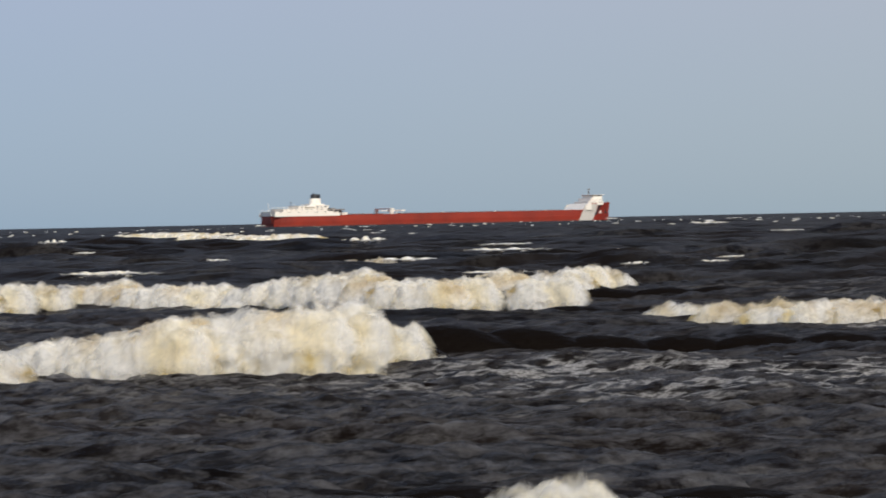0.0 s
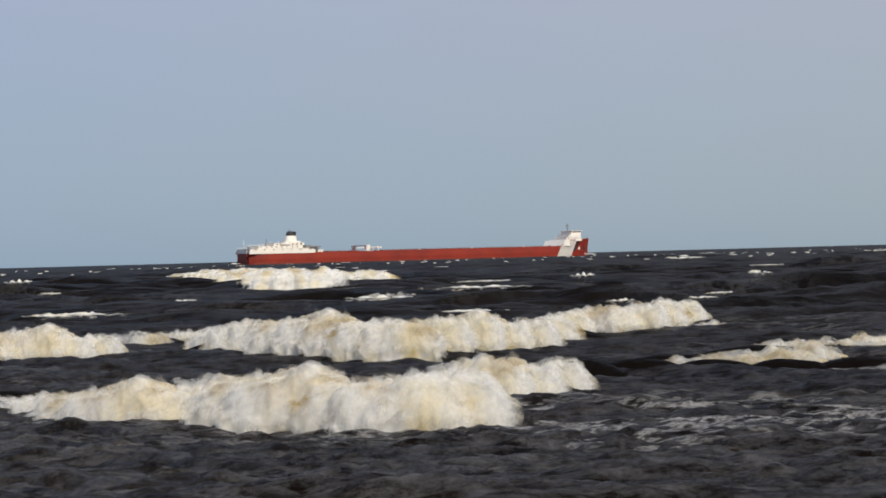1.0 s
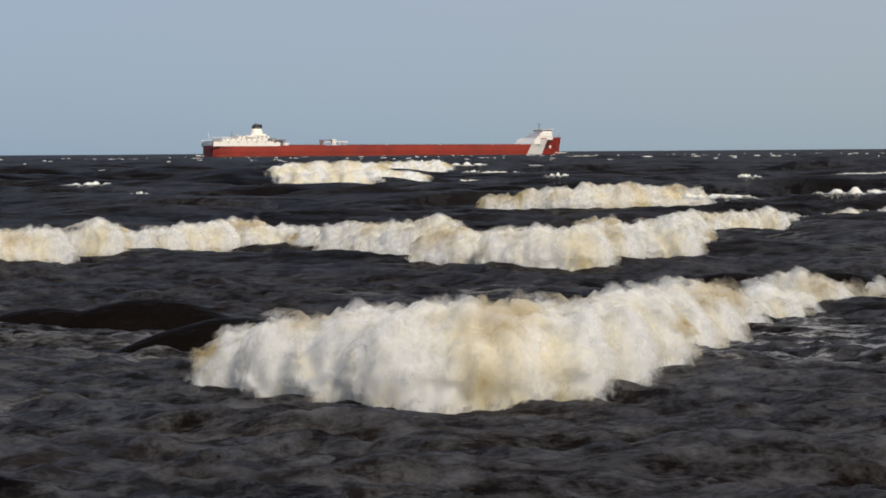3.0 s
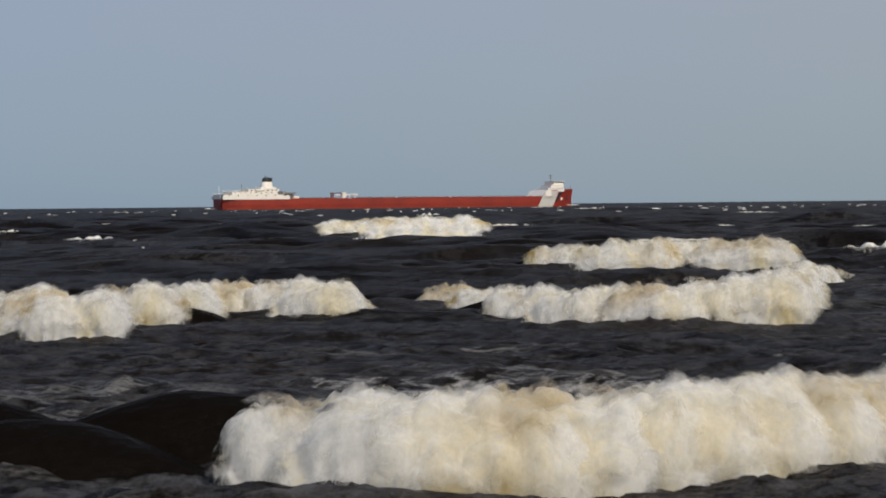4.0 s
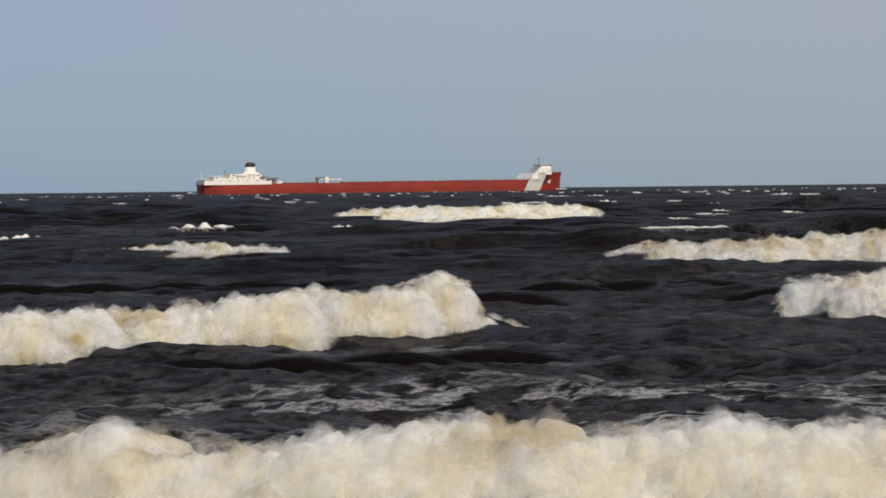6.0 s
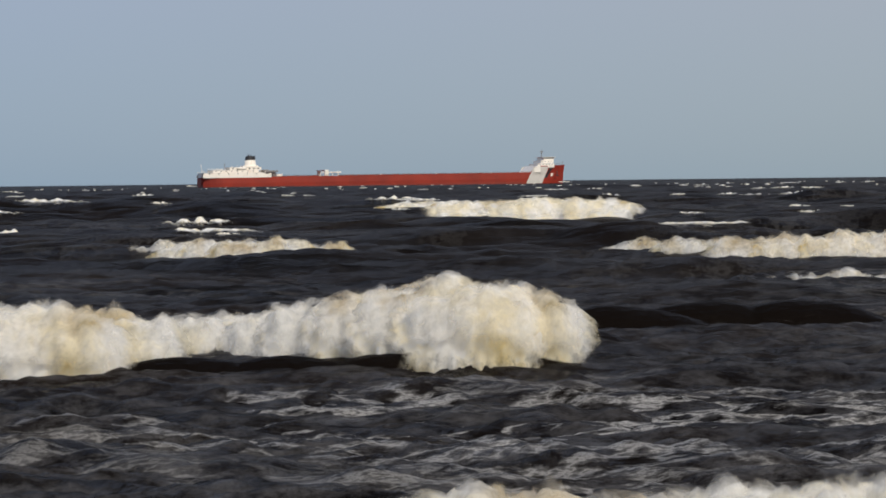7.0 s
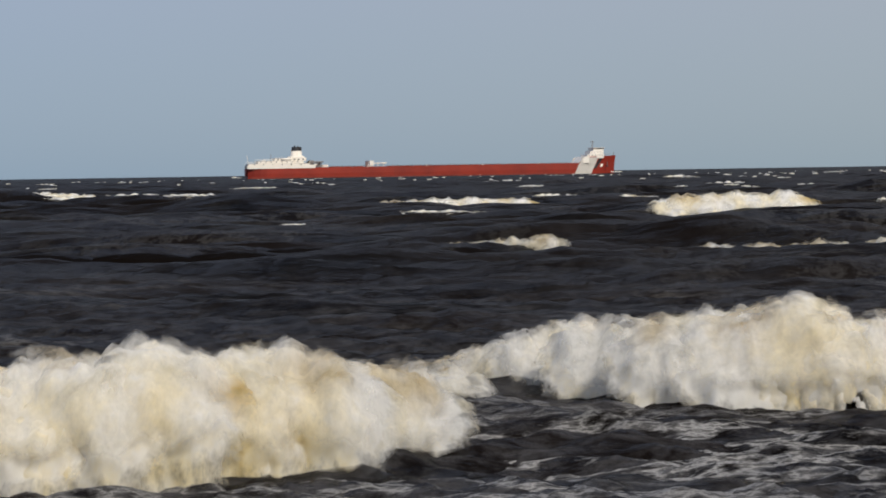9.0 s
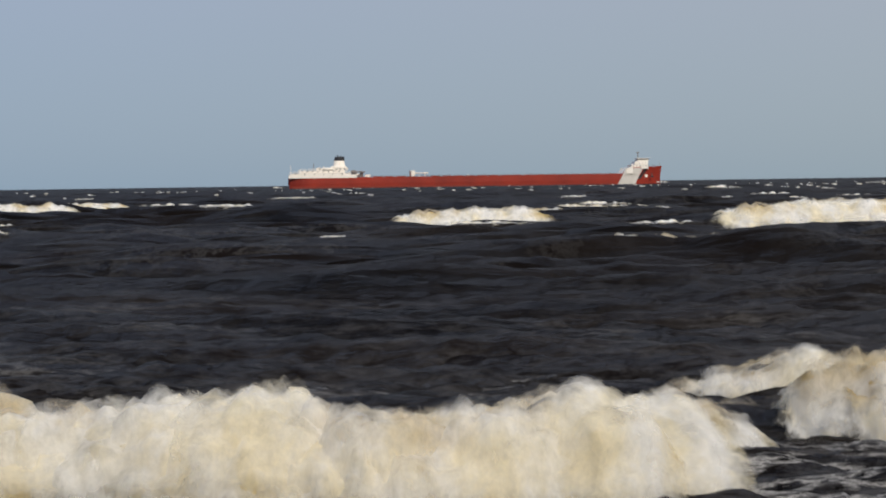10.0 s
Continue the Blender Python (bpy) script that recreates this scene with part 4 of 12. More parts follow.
    walk(breaker_first_foam[7], [(0, P(-5.27, -2.52, -0.15)), (0.5, P(-5.27, -4.39, -0.53)), (1, P(-5.27, -4.33, -0.68)), (1.5, P(-5.27, -4.57, -1.05)), (2, P(-5.27, -1.46, -1.27)), (2.7, P(-5.27, 0.56, -1.3)), (3.5, P(-5.27, -0.09, -2)), (4, P(-5.27, 4.29, -2)), (4.5, P(-5.27, -0.8, -0.65)), (5, P(-5.27, -0.48, -0.65)), (5.7, P(-5.27, -0.28, -0.78)), (6.5, P(-5.27, 1.63, -1.11)), (7, P(-5.27, 0.84, -2)), (7.5, P(-5.27, 1.94, -2)), (10, P(-5.27, -0.7, -2))])
    walk(breaker_first_foam[8], [(0, P(-4.52, -2.81, -0.1)), (0.5, P(-4.52, -4.9, -0.46)), (1, P(-4.52, -4.11, -0.61)), (1.5, P(-4.52, -6.43, -0.87)), (2, P(-4.52, -3.45, -1.19)), (3.5, P(-4.52, -0.09, -2)), (4, P(-4.52, 4.29, -2)), (4.5, P(-4.52, -0.73, -0.64)), (5, P(-4.52, -0.4, -0.64)), (5.7, P(-4.52, -0.2, -0.77)), (6.5, P(-4.52, 1.53, -1.11)), (7, P(-4.52, 0.84, -2)), (7.5, P(-4.52, 1.94, -2)), (10, P(-4.52, -0.63, -2))])
    walk(breaker_first_foam[9], [(0, P(-3.77, -3.1, -0.14)), (0.5, P(-3.77, -6.15, -0.36)), (1, P(-3.77, -6.59, -0.53)), (1.5, P(-3.77, -8.32, -0.68)), (2, P(-3.77, -5.4, -1.09)), (3.5, P(-3.77, -0.09, -2)), (4, P(-3.77, 4.29, -2)), (4.5, P(-3.77, -0.59, -0.62)), (5, P(-3.77, -0.26, -0.6)), (5.7, P(-3.77, -0.07, -0.72)), (6.5, P(-3.77, 1.43, -1.11)), (7, P(-3.77, 0.84, -2)), (7.5, P(-3.77, 1.94, -2)), (10, P(-3.77, -0.55, -2))])
    walk(breaker_first_foam[10], [(0, P(-3.02, -1.99, -0.26)), (0.5, P(-3.02, -7.66, -0.31)), (1, P(-3.02, -8.14, -0.48)), (1.5, P(-3.02, -10.05, -0.5)), (2, P(-3.02, -7.4, -0.94)), (3.5, P(-3.02, -1.64, -2)), (4, P(-3.02, 4.29, -2)), (4.5, P(-3.02, 0.07, -0.6)), (5, P(-3.02, 0.22, -0.53)), (5.7, P(-3.02, 0.19, -0.62)), (6.5, P(-3.02, 1.34, -1.13)), (7, P(-3.02, 0.84, -2)), (7.5, P(-3.02, 1.94, -2)), (10, P(-3.02, -0.49, -2))])
    walk(breaker_first_foam[11], [(0, P(-2.27, -0.12, -0.49)), (0.5, P(-2.27, -3.88, -0.38)), (1, P(-2.27, -8.37, -0.48)), (1.5, P(-2.27, -11.51, -0.32)), (2, P(-2.27, -9.51, -0.74)), (3.5, P(-2.27, -4.13, -2)), (4, P(-2.27, 1.51, -2)), (4.5, P(-2.27, 0.28, -0.81)), (5, P(-2.27, 0.16, -0.54)), (5.7, P(-2.27, 0.1, -0.54)), (6.5, P(-2.27, 1.24, -1.16)), (7, P(-2.27, 0.84, -2)), (7.5, P(-2.27, 1.94, -2)), (8, P(-2.27, -0.46, -1.98)), (10, P(-2.27, -0.47, -2))])
    walk(breaker_first_foam[12], [(0, P(-1.52, 0.33, -1.34)), (0.5, P(-1.52, -0.31, -0.48)), (1, P(-1.52, -8.9, -0.48)), (1.5, P(-1.52, -12.65, -0.15)), (2, P(-1.52, -11.35, -0.52)), (3.5, P(-1.52, -6.44, -0.63)), (4, P(-1.52, -1.92, -2)), (4.5, P(-1.52, -0.63, -0.48)), (5, P(-1.52, -0.3, -0.42)), (5.7, P(-1.52, -0.14, -0.5)), (6.5, P(-1.52, 1.14, -1.23)), (7, P(-1.52, 0.84, -2)), (7.5, P(-1.52, 1.94, -2)), (8, P(-1.52, -0.56, -1.5)), (8.5, P(-1.52, -0.64, -2)), (10, P(-1.52, -0.64, -2))])
    walk(breaker_first_foam[13], [(0, P(-0.77, 1.37, -1.57)), (0.5, P(-0.77, 2.09, -0.58)), (1, P(-0.77, -9.57, -0.47)), (1.5, P(-0.77, -13.59, -0.09)), (2, P(-0.77, -12.63, -0.33)), (3.5, P(-0.77, -7.93, -0.42)), (4, P(-0.77, -4.47, -0.46)), (4.5, P(-0.77, -2.09, -0.28)), (5, P(-0.77, -0.8, -0.37)), (5.7, P(-0.77, -0.29, -0.48)), (6.5, P(-0.77, 1.04, -1.18)), (7, P(-0.77, 0.82, -2)), (7.5, P(-0.77, 1.92, -2)), (8, P(-0.77, -0.66, -1.46)), (8.5, P(-0.77, -0.77, -2)), (10, P(-0.77, -0.77, -2))])
    walk(breaker_first_foam[14], [(0, P(-0.02, 1.34, -2)), (0.5, P(-0.02, 2.82, -1.26)), (1, P(-0.02, -9.04, -0.47)), (1.5, P(-0.02, -14.31, -0.11)), (2, P(-0.02, -13.56, -0.27)), (3.5, P(-0.02, -9.11, -0.28)), (4, P(-0.02, -5.98, -0.36)), (4.5, P(-0.02, -2.33, -0.31)), (5, P(-0.02, -0.83, -0.36)), (5.7, P(-0.02, -0.25, -0.46)), (6.5, P(-0.02, 0.94, -0.83)), (7, P(-0.02, 0.74, -2)), (7.5, P(-0.02, 1.84, -2)), (8, P(-0.02, -0.58, -1.42)), (8.5, P(-0.02, -0.72, -2)), (10, P(-0.02, -0.72, -2))])
    walk(breaker_first_foam[15], [(0, P(0.73, 1.55, -2)), (0.5, P(0.73, 3.9, -1.6)), (1, P(0.73, -0.73, -0.57)), (1.5, P(0.73, -12.66, -0.27)), (2, P(0.73, -13.67, -0.32)), (3.5, P(0.73, -9.65, -0.21)), (4, P(0.73, -6.09, -0.38)), (4.5, P(0.73, -2.16, -0.34)), (5, P(0.73, -0.65, -0.36)), (5.7, P(0.73, -0.09, -0.45)), (6.5, P(0.73, 0.84, -0.66)), (7, P(0.73, 0.67, -1.12)), (7.5, P(0.73, 1.75, -1.33)), (8, P(0.73, -0.43, -1.4)), (8.5, P(0.73, -0.58, -2)), (10, P(0.73, -0.58, -2))])
    walk(breaker_first_foam[16], [(0, P(1.48, 1.31, -2)), (0.5, P(1.48, 2.35, -2)), (1, P(1.48, 0.58, -0.65)), (1.5, P(1.48, -9.21, -0.37)), (2, P(1.48, -12.61, -0.29)), (3.5, P(1.48, -9.22, -0.23)), (4, P(1.48, -5.5, -0.37)), (4.5, P(1.48, -2.46, -0.36)), (5, P(1.48, -0.94, -0.39)), (5.7, P(1.48, -0.38, -0.45)), (6.5, P(1.48, 0.74, -0.6)), (7, P(1.48, 0.59, -1.13)), (7.5, P(1.48, 1.67, -1.32)), (8, P(1.48, -0.74, -1.38)), (8.5, P(1.48, -0.91, -2)), (10, P(1.48, -0.91, -2))])
    walk(breaker_first_foam[17], [(0, P(2.23, 1.4, -2)), (0.5, P(2.23, 2.43, -2)), (1, P(2.23, 2.54, -0.73)), (1.5, P(2.23, -5.76, -0.45)), (2, P(2.23, -10.7, -0.34)), (3.5, P(2.23, -8.4, -0.28)), (4, P(2.23, -4.98, -0.38)), (4.5, P(2.23, -2.43, -0.35)), (5, P(2.23, -0.89, -0.39)), (5.7, P(2.23, -0.33, -0.42)), (6.5, P(2.23, 0.65, -0.69)), (7, P(2.23, 0.51, -1.11)), (7.5, P(2.23, 1.59, -1.31)), (8, P(2.23, -0.74, -1.38)), (8.5, P(2.23, -0.91, -2)), (10, P(2.23, -0.91, -2))])
    walk(breaker_first_foam[18], [(0, P(2.98, 1.56, -2)), (0.5, P(2.98, 2.6, -2)), (1, P(2.98, 7.48, -1.41)), (1.5, P(2.98, -3.04, -0.49)), (2, P(2.98, -7.76, -0.43)), (3.5, P(2.98, -7.24, -0.33)), (4, P(2.98, -4.62, -0.38)), (4.5, P(2.98, -1.69, -0.34)), (5, P(2.98, -0.5, -0.37)), (5.7, P(2.98, -0.11, -0.41)), (6.5, P(2.98, 0.55, -0.72)), (7, P(2.98, 0.44, -1.09)), (7.5, P(2.98, 1.5, -1.31)), (8, P(2.98, -0.66, -1.39)), (8.5, P(2.98, -0.83, -2)), (10, P(2.98, -0.83, -2))])
    walk(breaker_first_foam[19], [(0, P(3.73, 1.25, -2)), (0.5, P(3.73, 2.28, -2)), (1, P(3.73, 5.69, -2)), (1.5, P(3.73, -0.66, -2)), (2, P(3.73, -4.26, -0.46)), (3.5, P(3.73, -5.12, -0.52)), (4, P(3.73, -4.23, -0.37)), (4.5, P(3.73, -1.29, -0.35)), (5, P(3.73, -0.5, -0.39)), (5.7, P(3.73, -0.33, -0.43)), (6.5, P(3.73, 0.45, -0.72)), (7, P(3.73, 0.36, -1.07)), (7.5, P(3.73, 1.42, -2)), (8, P(3.73, -1.06, -1.39)), (8.5, P(3.73, -1.23, -2)), (10, P(3.73, -1.23, -2))])
    walk(breaker_first_foam[20], [(0, P(4.48, 1.45, -2)), (0.5, P(4.48, 2.48, -2)), (1, P(4.48, 5.89, -2)), (1.5, P(4.48, 1.53, -2)), (2, P(4.48, -1.62, -0.46)), (3.5, P(4.48, -3, -0.59)), (4, P(4.48, -3.59, -0.36)), (4.5, P(4.48, -0.32, -0.41)), (5, P(4.48, -0.07, -0.44)), (5.7, P(4.48, -0.12, -0.48)), (6.5, P(4.48, 0.35, -0.72)), (7, P(4.48, 0.28, -1.07)), (7.5, P(4.48, 1.33, -2)), (8, P(4.48, -0.9, -1.4)), (8.5, P(4.48, -1.06, -2)), (10, P(4.48, -1.06, -2))])
    walk(breaker_first_foam[21], [(0, P(5.23, 1.57, -2)), (0.5, P(5.23, 2.6, -2)), (1, P(5.23, 6.01, -2)), (1.5, P(5.23, 2.58, -2)), (2, P(5.23, 0.7, -0.44)), (3.5, P(5.23, -1.01, -0.6)), (4, P(5.23, -3, -0.39)), (4.5, P(5.23, 0.57, -0.49)), (5, P(5.23, 0.26, -0.49)), (5.7, P(5.23, -0.02, -0.5)), (6.5, P(5.23, 0.25, -0.72)), (7, P(5.23, 0.21, -1.07)), (7.5, P(5.23, 1.33, -2)), (8, P(5.23, -0.78, -1.4)), (8.5, P(5.23, -0.94, -2)), (10, P(5.23, -0.94, -2))])
    walk(breaker_first_foam[22], [(0, P(5.98, 1.32, -2)), (0.5, P(5.98, 2.35, -2)), (1, P(5.98, 5.76, -2)), (1.5, P(5.98, 2.59, -2)), (2, P(5.98, 2.72, -2)), (3.5, P(5.98, 0.5, -0.61)), (4, P(5.98, -2.79, -0.42)), (4.5, P(5.98, 1.91, -0.6)), (5, P(5.98, 0.45, -0.54)), (5.7, P(5.98, -0.28, -0.52)), (6.5, P(5.98, 0.15, -0.72)), (7, P(5.98, 0.13, -1.08)), (7.5, P(5.98, 1.33, -2)), (8, P(5.98, -1.03, -1.4)), (8.5, P(5.98, -1.19, -2)), (10, P(5.98, -1.19, -2))])
    walk(breaker_first_foam[23], [(0, P(6.73, 1.43, -2)), (0.5, P(6.73, 2.46, -2)), (1, P(6.73, 5.87, -2)), (1.5, P(6.73, 2.59, -2)), (2, P(6.73, 5.11, -2)), (3.5, P(6.73, 1.55, -0.64)), (4, P(6.73, -2.71, -0.43)), (4.5, P(6.73, 2.66, -0.68)), (5, P(6.73, 0.74, -0.56)), (5.7, P(6.73, -0.17, -0.52)), (6.5, P(6.73, 0.06, -0.72)), (7, P(6.73, 0.05, -1.08)), (7.5, P(6.73, 1.33, -2)), (8, P(6.73, -0.92, -1.4)), (8.5, P(6.73, -1.08, -2)), (10, P(6.73, -1.08, -2))])
    walk(breaker_first_foam[24], [(0, P(7.48, 1.55, -2)), (0.5, P(7.48, 2.59, -2)), (1, P(7.48, 6, -2)), (1.5, P(7.48, 2.59, -2)), (2, P(7.48, 6.93, -2)), (3.5, P(7.48, 2.01, -0.66)), (4, P(7.48, -2.63, -0.45)), (4.5, P(7.48, 2.75, -0.71)), (5, P(7.48, 0.86, -0.57)), (5.7, P(7.48, -0.04, -0.52)), (6.5, P(7.48, -0.04, -2)), (7, P(7.48, -0.02, -2)), (7.5, P(7.48, 1.33, -2)), (8, P(7.48, -0.79, -1.4)), (8.5, P(7.48, -0.95, -2)), (10, P(7.48, -0.95, -2))])
    walk(breaker_first_foam[25], [(0, P(8.23, 1.28, -2)), (0.5, P(8.23, 2.32, -2)), (1, P(8.23, 5.73, -2)), (1.5, P(8.23, 2.59, -2)), (2, P(8.23, 7.24, -2)), (2.7, P(8.23, 7.69, -1.1)), (3.5, P(8.23, 2.11, -0.67)), (4, P(8.23, -2.55, -0.47)), (4.5, P(8.23, 2.48, -0.71)), (5, P(8.23, 0.59, -0.57)), (5.7, P(8.23, -0.31, -0.52)), (6.5, P(8.23, -0.13, -2)), (7, P(8.23, -0.08, -2)), (7.5, P(8.23, 1.33, -2)), (8, P(8.23, -1.06, -1.4)), (8.5, P(8.23, -1.22, -2)), (10, P(8.23, -1.22, -2))])
    walk(breaker_first_foam[26], [(0, P(8.98, 1.42, -2)), (0.5, P(8.98, 2.46, -2)), (1, P(8.98, 5.87, -2)), (1.5, P(8.98, 2.59, -2)), (2, P(8.98, 7.24, -2)), (2.7, P(8.98, 8.54, -1.29)), (3.5, P(8.98, 2.21, -0.69)), (4, P(8.98, -2.46, -0.49)), (4.5, P(8.98, 2.62, -0.71)), (5, P(8.98, 0.72, -0.57)), (5.7, P(8.98, -0.17, -0.52)), (6.5, P(8.98, -0.13, -2)), (7, P(8.98, -0.08, -2)), (7.5, P(8.98, 1.33, -2)), (8, P(8.98, -0.92, -1.4)), (8.5, P(8.98, -1.09, -2)), (10, P(8.98, -1.09, -2))])
    walk(breaker_first_foam[27], [(0, P(9.73, 1.5, -2)), (0.5, P(9.73, 2.53, -2)), (1, P(9.73, 5.94, -2)), (1.5, P(9.73, 2.59, -2)), (2, P(9.73, 7.24, -2)), (2.7, P(9.73, 8.98, -1.39)), (3.5, P(9.73, 2.31, -0.7)), (4, P(9.73, -2.38, -0.51)), (4.5, P(9.73, 2.69, -0.71)), (5, P(9.73, 0.8, -0.57)), (5.7, P(9.73, -0.09, -0.52)), (6.5, P(9.73, -0.13, -2)), (7, P(9.73, -0.08, -2)), (7.5, P(9.73, 1.33, -2)), (8, P(9.73, -0.84, -1.4)), (8.5, P(9.73, -1.01, -2)), (10, P(9.73, -1.01, -2))])
    walk(breaker_first_swell[0], [(0, P(-12.47, -1.72, -1.42)), (0.5, P(-12.47, -1.03, -1.53)), (1, P(-12.47, 3.97, -1.57)), (1.5, P(-12.47, 3.65, -1.57)), (2, P(-12.47, 6.52, -1.57)), (2.7, P(-12.47, 4.68, -1.57)), (3.5, P(-12.47, -1.45, -1.89)), (4, P(-12.47, 3.06, -1.58)), (4.5, P(-12.47, 1.93, -1.07)), (5, P(-12.47, 2.25, -1.21)), (5.7, P(-12.47, 2.53, -1.3)), (6.5, P(-12.47, 4.04, -1.95)), (7, P(-12.47, -1.37, -1.95)), (7.5, P(-12.47, -0.37, -1.95)), (8, P(-12.47, -2.49, -1.57)), (9.5, P(-12.47, -2.57, -1.95)), (10, P(-12.47, -2.57, -1.95))])
    walk(breaker_first_swell[1], [(0, P(-10.52, -0.58, -1.34)), (0.5, P(-10.52, -0.94, -1.48)), (1, P(-10.52, 3.54, -1.57)), (1.5, P(-10.52, 3.43, -1.82)), (2, P(-10.52, 6.52, -1.82)), (2.7, P(-10.52, 4.68, -1.57)), (3.5, P(-10.52, -1.45, -1.89)), (4, P(-10.52, 3.06, -1.58)), (4.5, P(-10.52, 1.93, -1.07)), (5, P(-10.52, 2.25, -1.07)), (5.7, P(-10.52, 2.53, -1.19)), (6.5, P(-10.52, 4.04, -1.95)), (7, P(-10.52, -1.37, -1.95)), (7.5, P(-10.52, -0.37, -1.95)), (8, P(-10.52, -2.49, -1.57)), (9.5, P(-10.52, -2.57, -1.95)), (10, P(-10.52, -2.57, -1.95))])
    walk(breaker_first_swell[2], [(0, P(-8.57, 0.29, -1.2)), (0.5, P(-8.57, 0.37, -1.38)), (1, P(-8.57, 1.03, -1.47)), (1.5, P(-8.57, 2.44, -1.77)), (2, P(-8.57, 5.17, -1.82)), (2.7, P(-8.57, 4.52, -1.57)), (3.5, P(-8.57, -1.45, -1.89)), (4, P(-8.57, 3.06, -1.58)), (4.5, P(-8.57, 1.93, -1.07)), (5, P(-8.57, 2.25, -1.07)), (5.7, P(-8.57, 2.53, -1.19)), (6.5, P(-8.57, 4.64, -1.95)), (7, P(-8.57, -1.37, -1.95)), (7.5, P(-8.57, -0.37, -1.95)), (8, P(-8.57, -2.49, -1.57)), (9.5, P(-8.57, -2.57, -1.95)), (10, P(-8.57, -2.57, -1.95))])
    walk(breaker_first_swell[3], [(0, P(-6.62, -0.48, -1.06)), (0.5, P(-6.62, -0.11, -1.28)), (1, P(-6.62, -1.32, -1.37)), (1.5, P(-6.62, 0.41, -1.69)), (2, P(-6.62, 3.39, -1.76)), (2.7, P(-6.62, 3.67, -1.41)), (3.5, P(-6.62, -1.47, -1.61)), (4, P(-6.62, 3.05, -1.39)), (4.5, P(-6.62, 1.93, -1.07)), (5, P(-6.62, 2.25, -1.07)), (5.7, P(-6.62, 2.53, -1.19)), (6.5, P(-6.62, 4.64, -1.95)), (7, P(-6.62, -1.37, -1.95)), (7.5, P(-6.62, -0.37, -1.95)), (8, P(-6.62, -2.49, -1.57)), (9.5, P(-6.62, -2.57, -1.95)), (10, P(-6.62, -2.57, -1.95))])
    walk(breaker_first_swell[4], [(0, P(-4.67, -0.21, -1.02)), (0.5, P(-4.67, -2.33, -1.17)), (1, P(-4.67, -2.35, -1.28)), (1.5, P(-4.67, -3.69, -1.59)), (2, P(-4.67, -0.12, -1.65)), (2.7, P(-4.67, 2, -1.26)), (3.5, P(-4.67, 0.35, -1.42)), (4, P(-4.67, -2.47, -1.21)), (4.5, P(-4.67, 1.97, -0.92)), (5, P(-4.67, 2.29, -0.92)), (5.7, P(-4.67, 2.55, -0.98)), (6.5, P(-4.67, 4.5, -1.95)), (7, P(-4.67, -1.37, -1.95)), (7.5, P(-4.67, -0.37, -1.95)), (8, P(-4.67, -2.49, -1.57)), (9.5, P(-4.67, -2.57, -1.95)), (10, P(-4.67, -2.57, -1.95))])
    walk(breaker_first_swell[5], [(0, P(-2.72, 1.36, -1.06)), (0.5, P(-2.72, -2.04, -1.17)), (1, P(-2.72, -5.31, -1.25)), (1.5, P(-2.72, -7.56, -1.5)), (2, P(-2.72, -5.04, -1.51)), (3.5, P(-2.72, -2.46, -1.21)), (4, P(-2.72, -0.67, -1.02)), (4.5, P(-2.72, 2.36, -0.68)), (5, P(-2.72, 2.44, -0.84)), (6.5, P(-2.72, 3.96, -1.95)), (7, P(-2.72, -0.16, -1.95)), (7.5, P(-2.72, 0.58, -1.95)), (8, P(-2.72, -2.15, -1.57)), (8.5, P(-2.72, -2.59, -1.68)), (9.5, P(-2.72, -2.59, -1.95)), (10, P(-2.72, -2.59, -1.95))])
    walk(breaker_first_swell[6], [(0, P(-0.77, 4.25, -1.19)), (0.5, P(-0.77, 4.38, -1.15)), (1, P(-0.77, -5.32, -1.25)), (1.5, P(-0.77, -9.83, -1.49)), (2, P(-0.77, -9.37, -1.49)), (3.5, P(-0.77, -5.03, -1.18)), (4, P(-0.77, -1.06, -1.18)), (4.5, P(-0.77, 1, -0.83)), (5, P(-0.77, 1.92, -0.85)), (5.7, P(-0.77, 2.34, -0.91)), (6.5, P(-0.77, 3.79, -1.95)), (7, P(-0.77, 3.34, -1.95)), (7.5, P(-0.77, 4.11, -1.95)), (8, P(-0.77, -0.91, -1.57)), (8.5, P(-0.77, -2.65, -1.68)), (9.5, P(-0.77, -2.65, -1.95)), (10, P(-0.77, -2.65, -1.95))])
    walk(breaker_first_swell[7], [(0, P(1.18, 4.79, -1.31)), (0.5, P(1.18, 6.35, -1.32)), (1, P(1.18, 1.76, -1.27)), (1.5, P(1.18, -8.38, -1.48)), (2, P(1.18, -10.31, -1.45)), (3.5, P(1.18, -7.04, -1.14)), (4, P(1.18, -3.01, -1.1)), (4.5, P(1.18, 0.06, -0.7)), (5, P(1.18, 1.6, -0.81)), (5.7, P(1.18, 2.2, -0.84)), (6.5, P(1.18, 3.35, -1.95)), (7, P(1.18, 3.32, -1.95)), (7.5, P(1.18, 4.49, -1.95)), (8, P(1.18, -0.26, -1.57)), (8.5, P(1.18, -2.8, -1.68)), (9.5, P(1.18, -2.8, -1.95)), (10, P(1.18, -2.8, -1.95))])
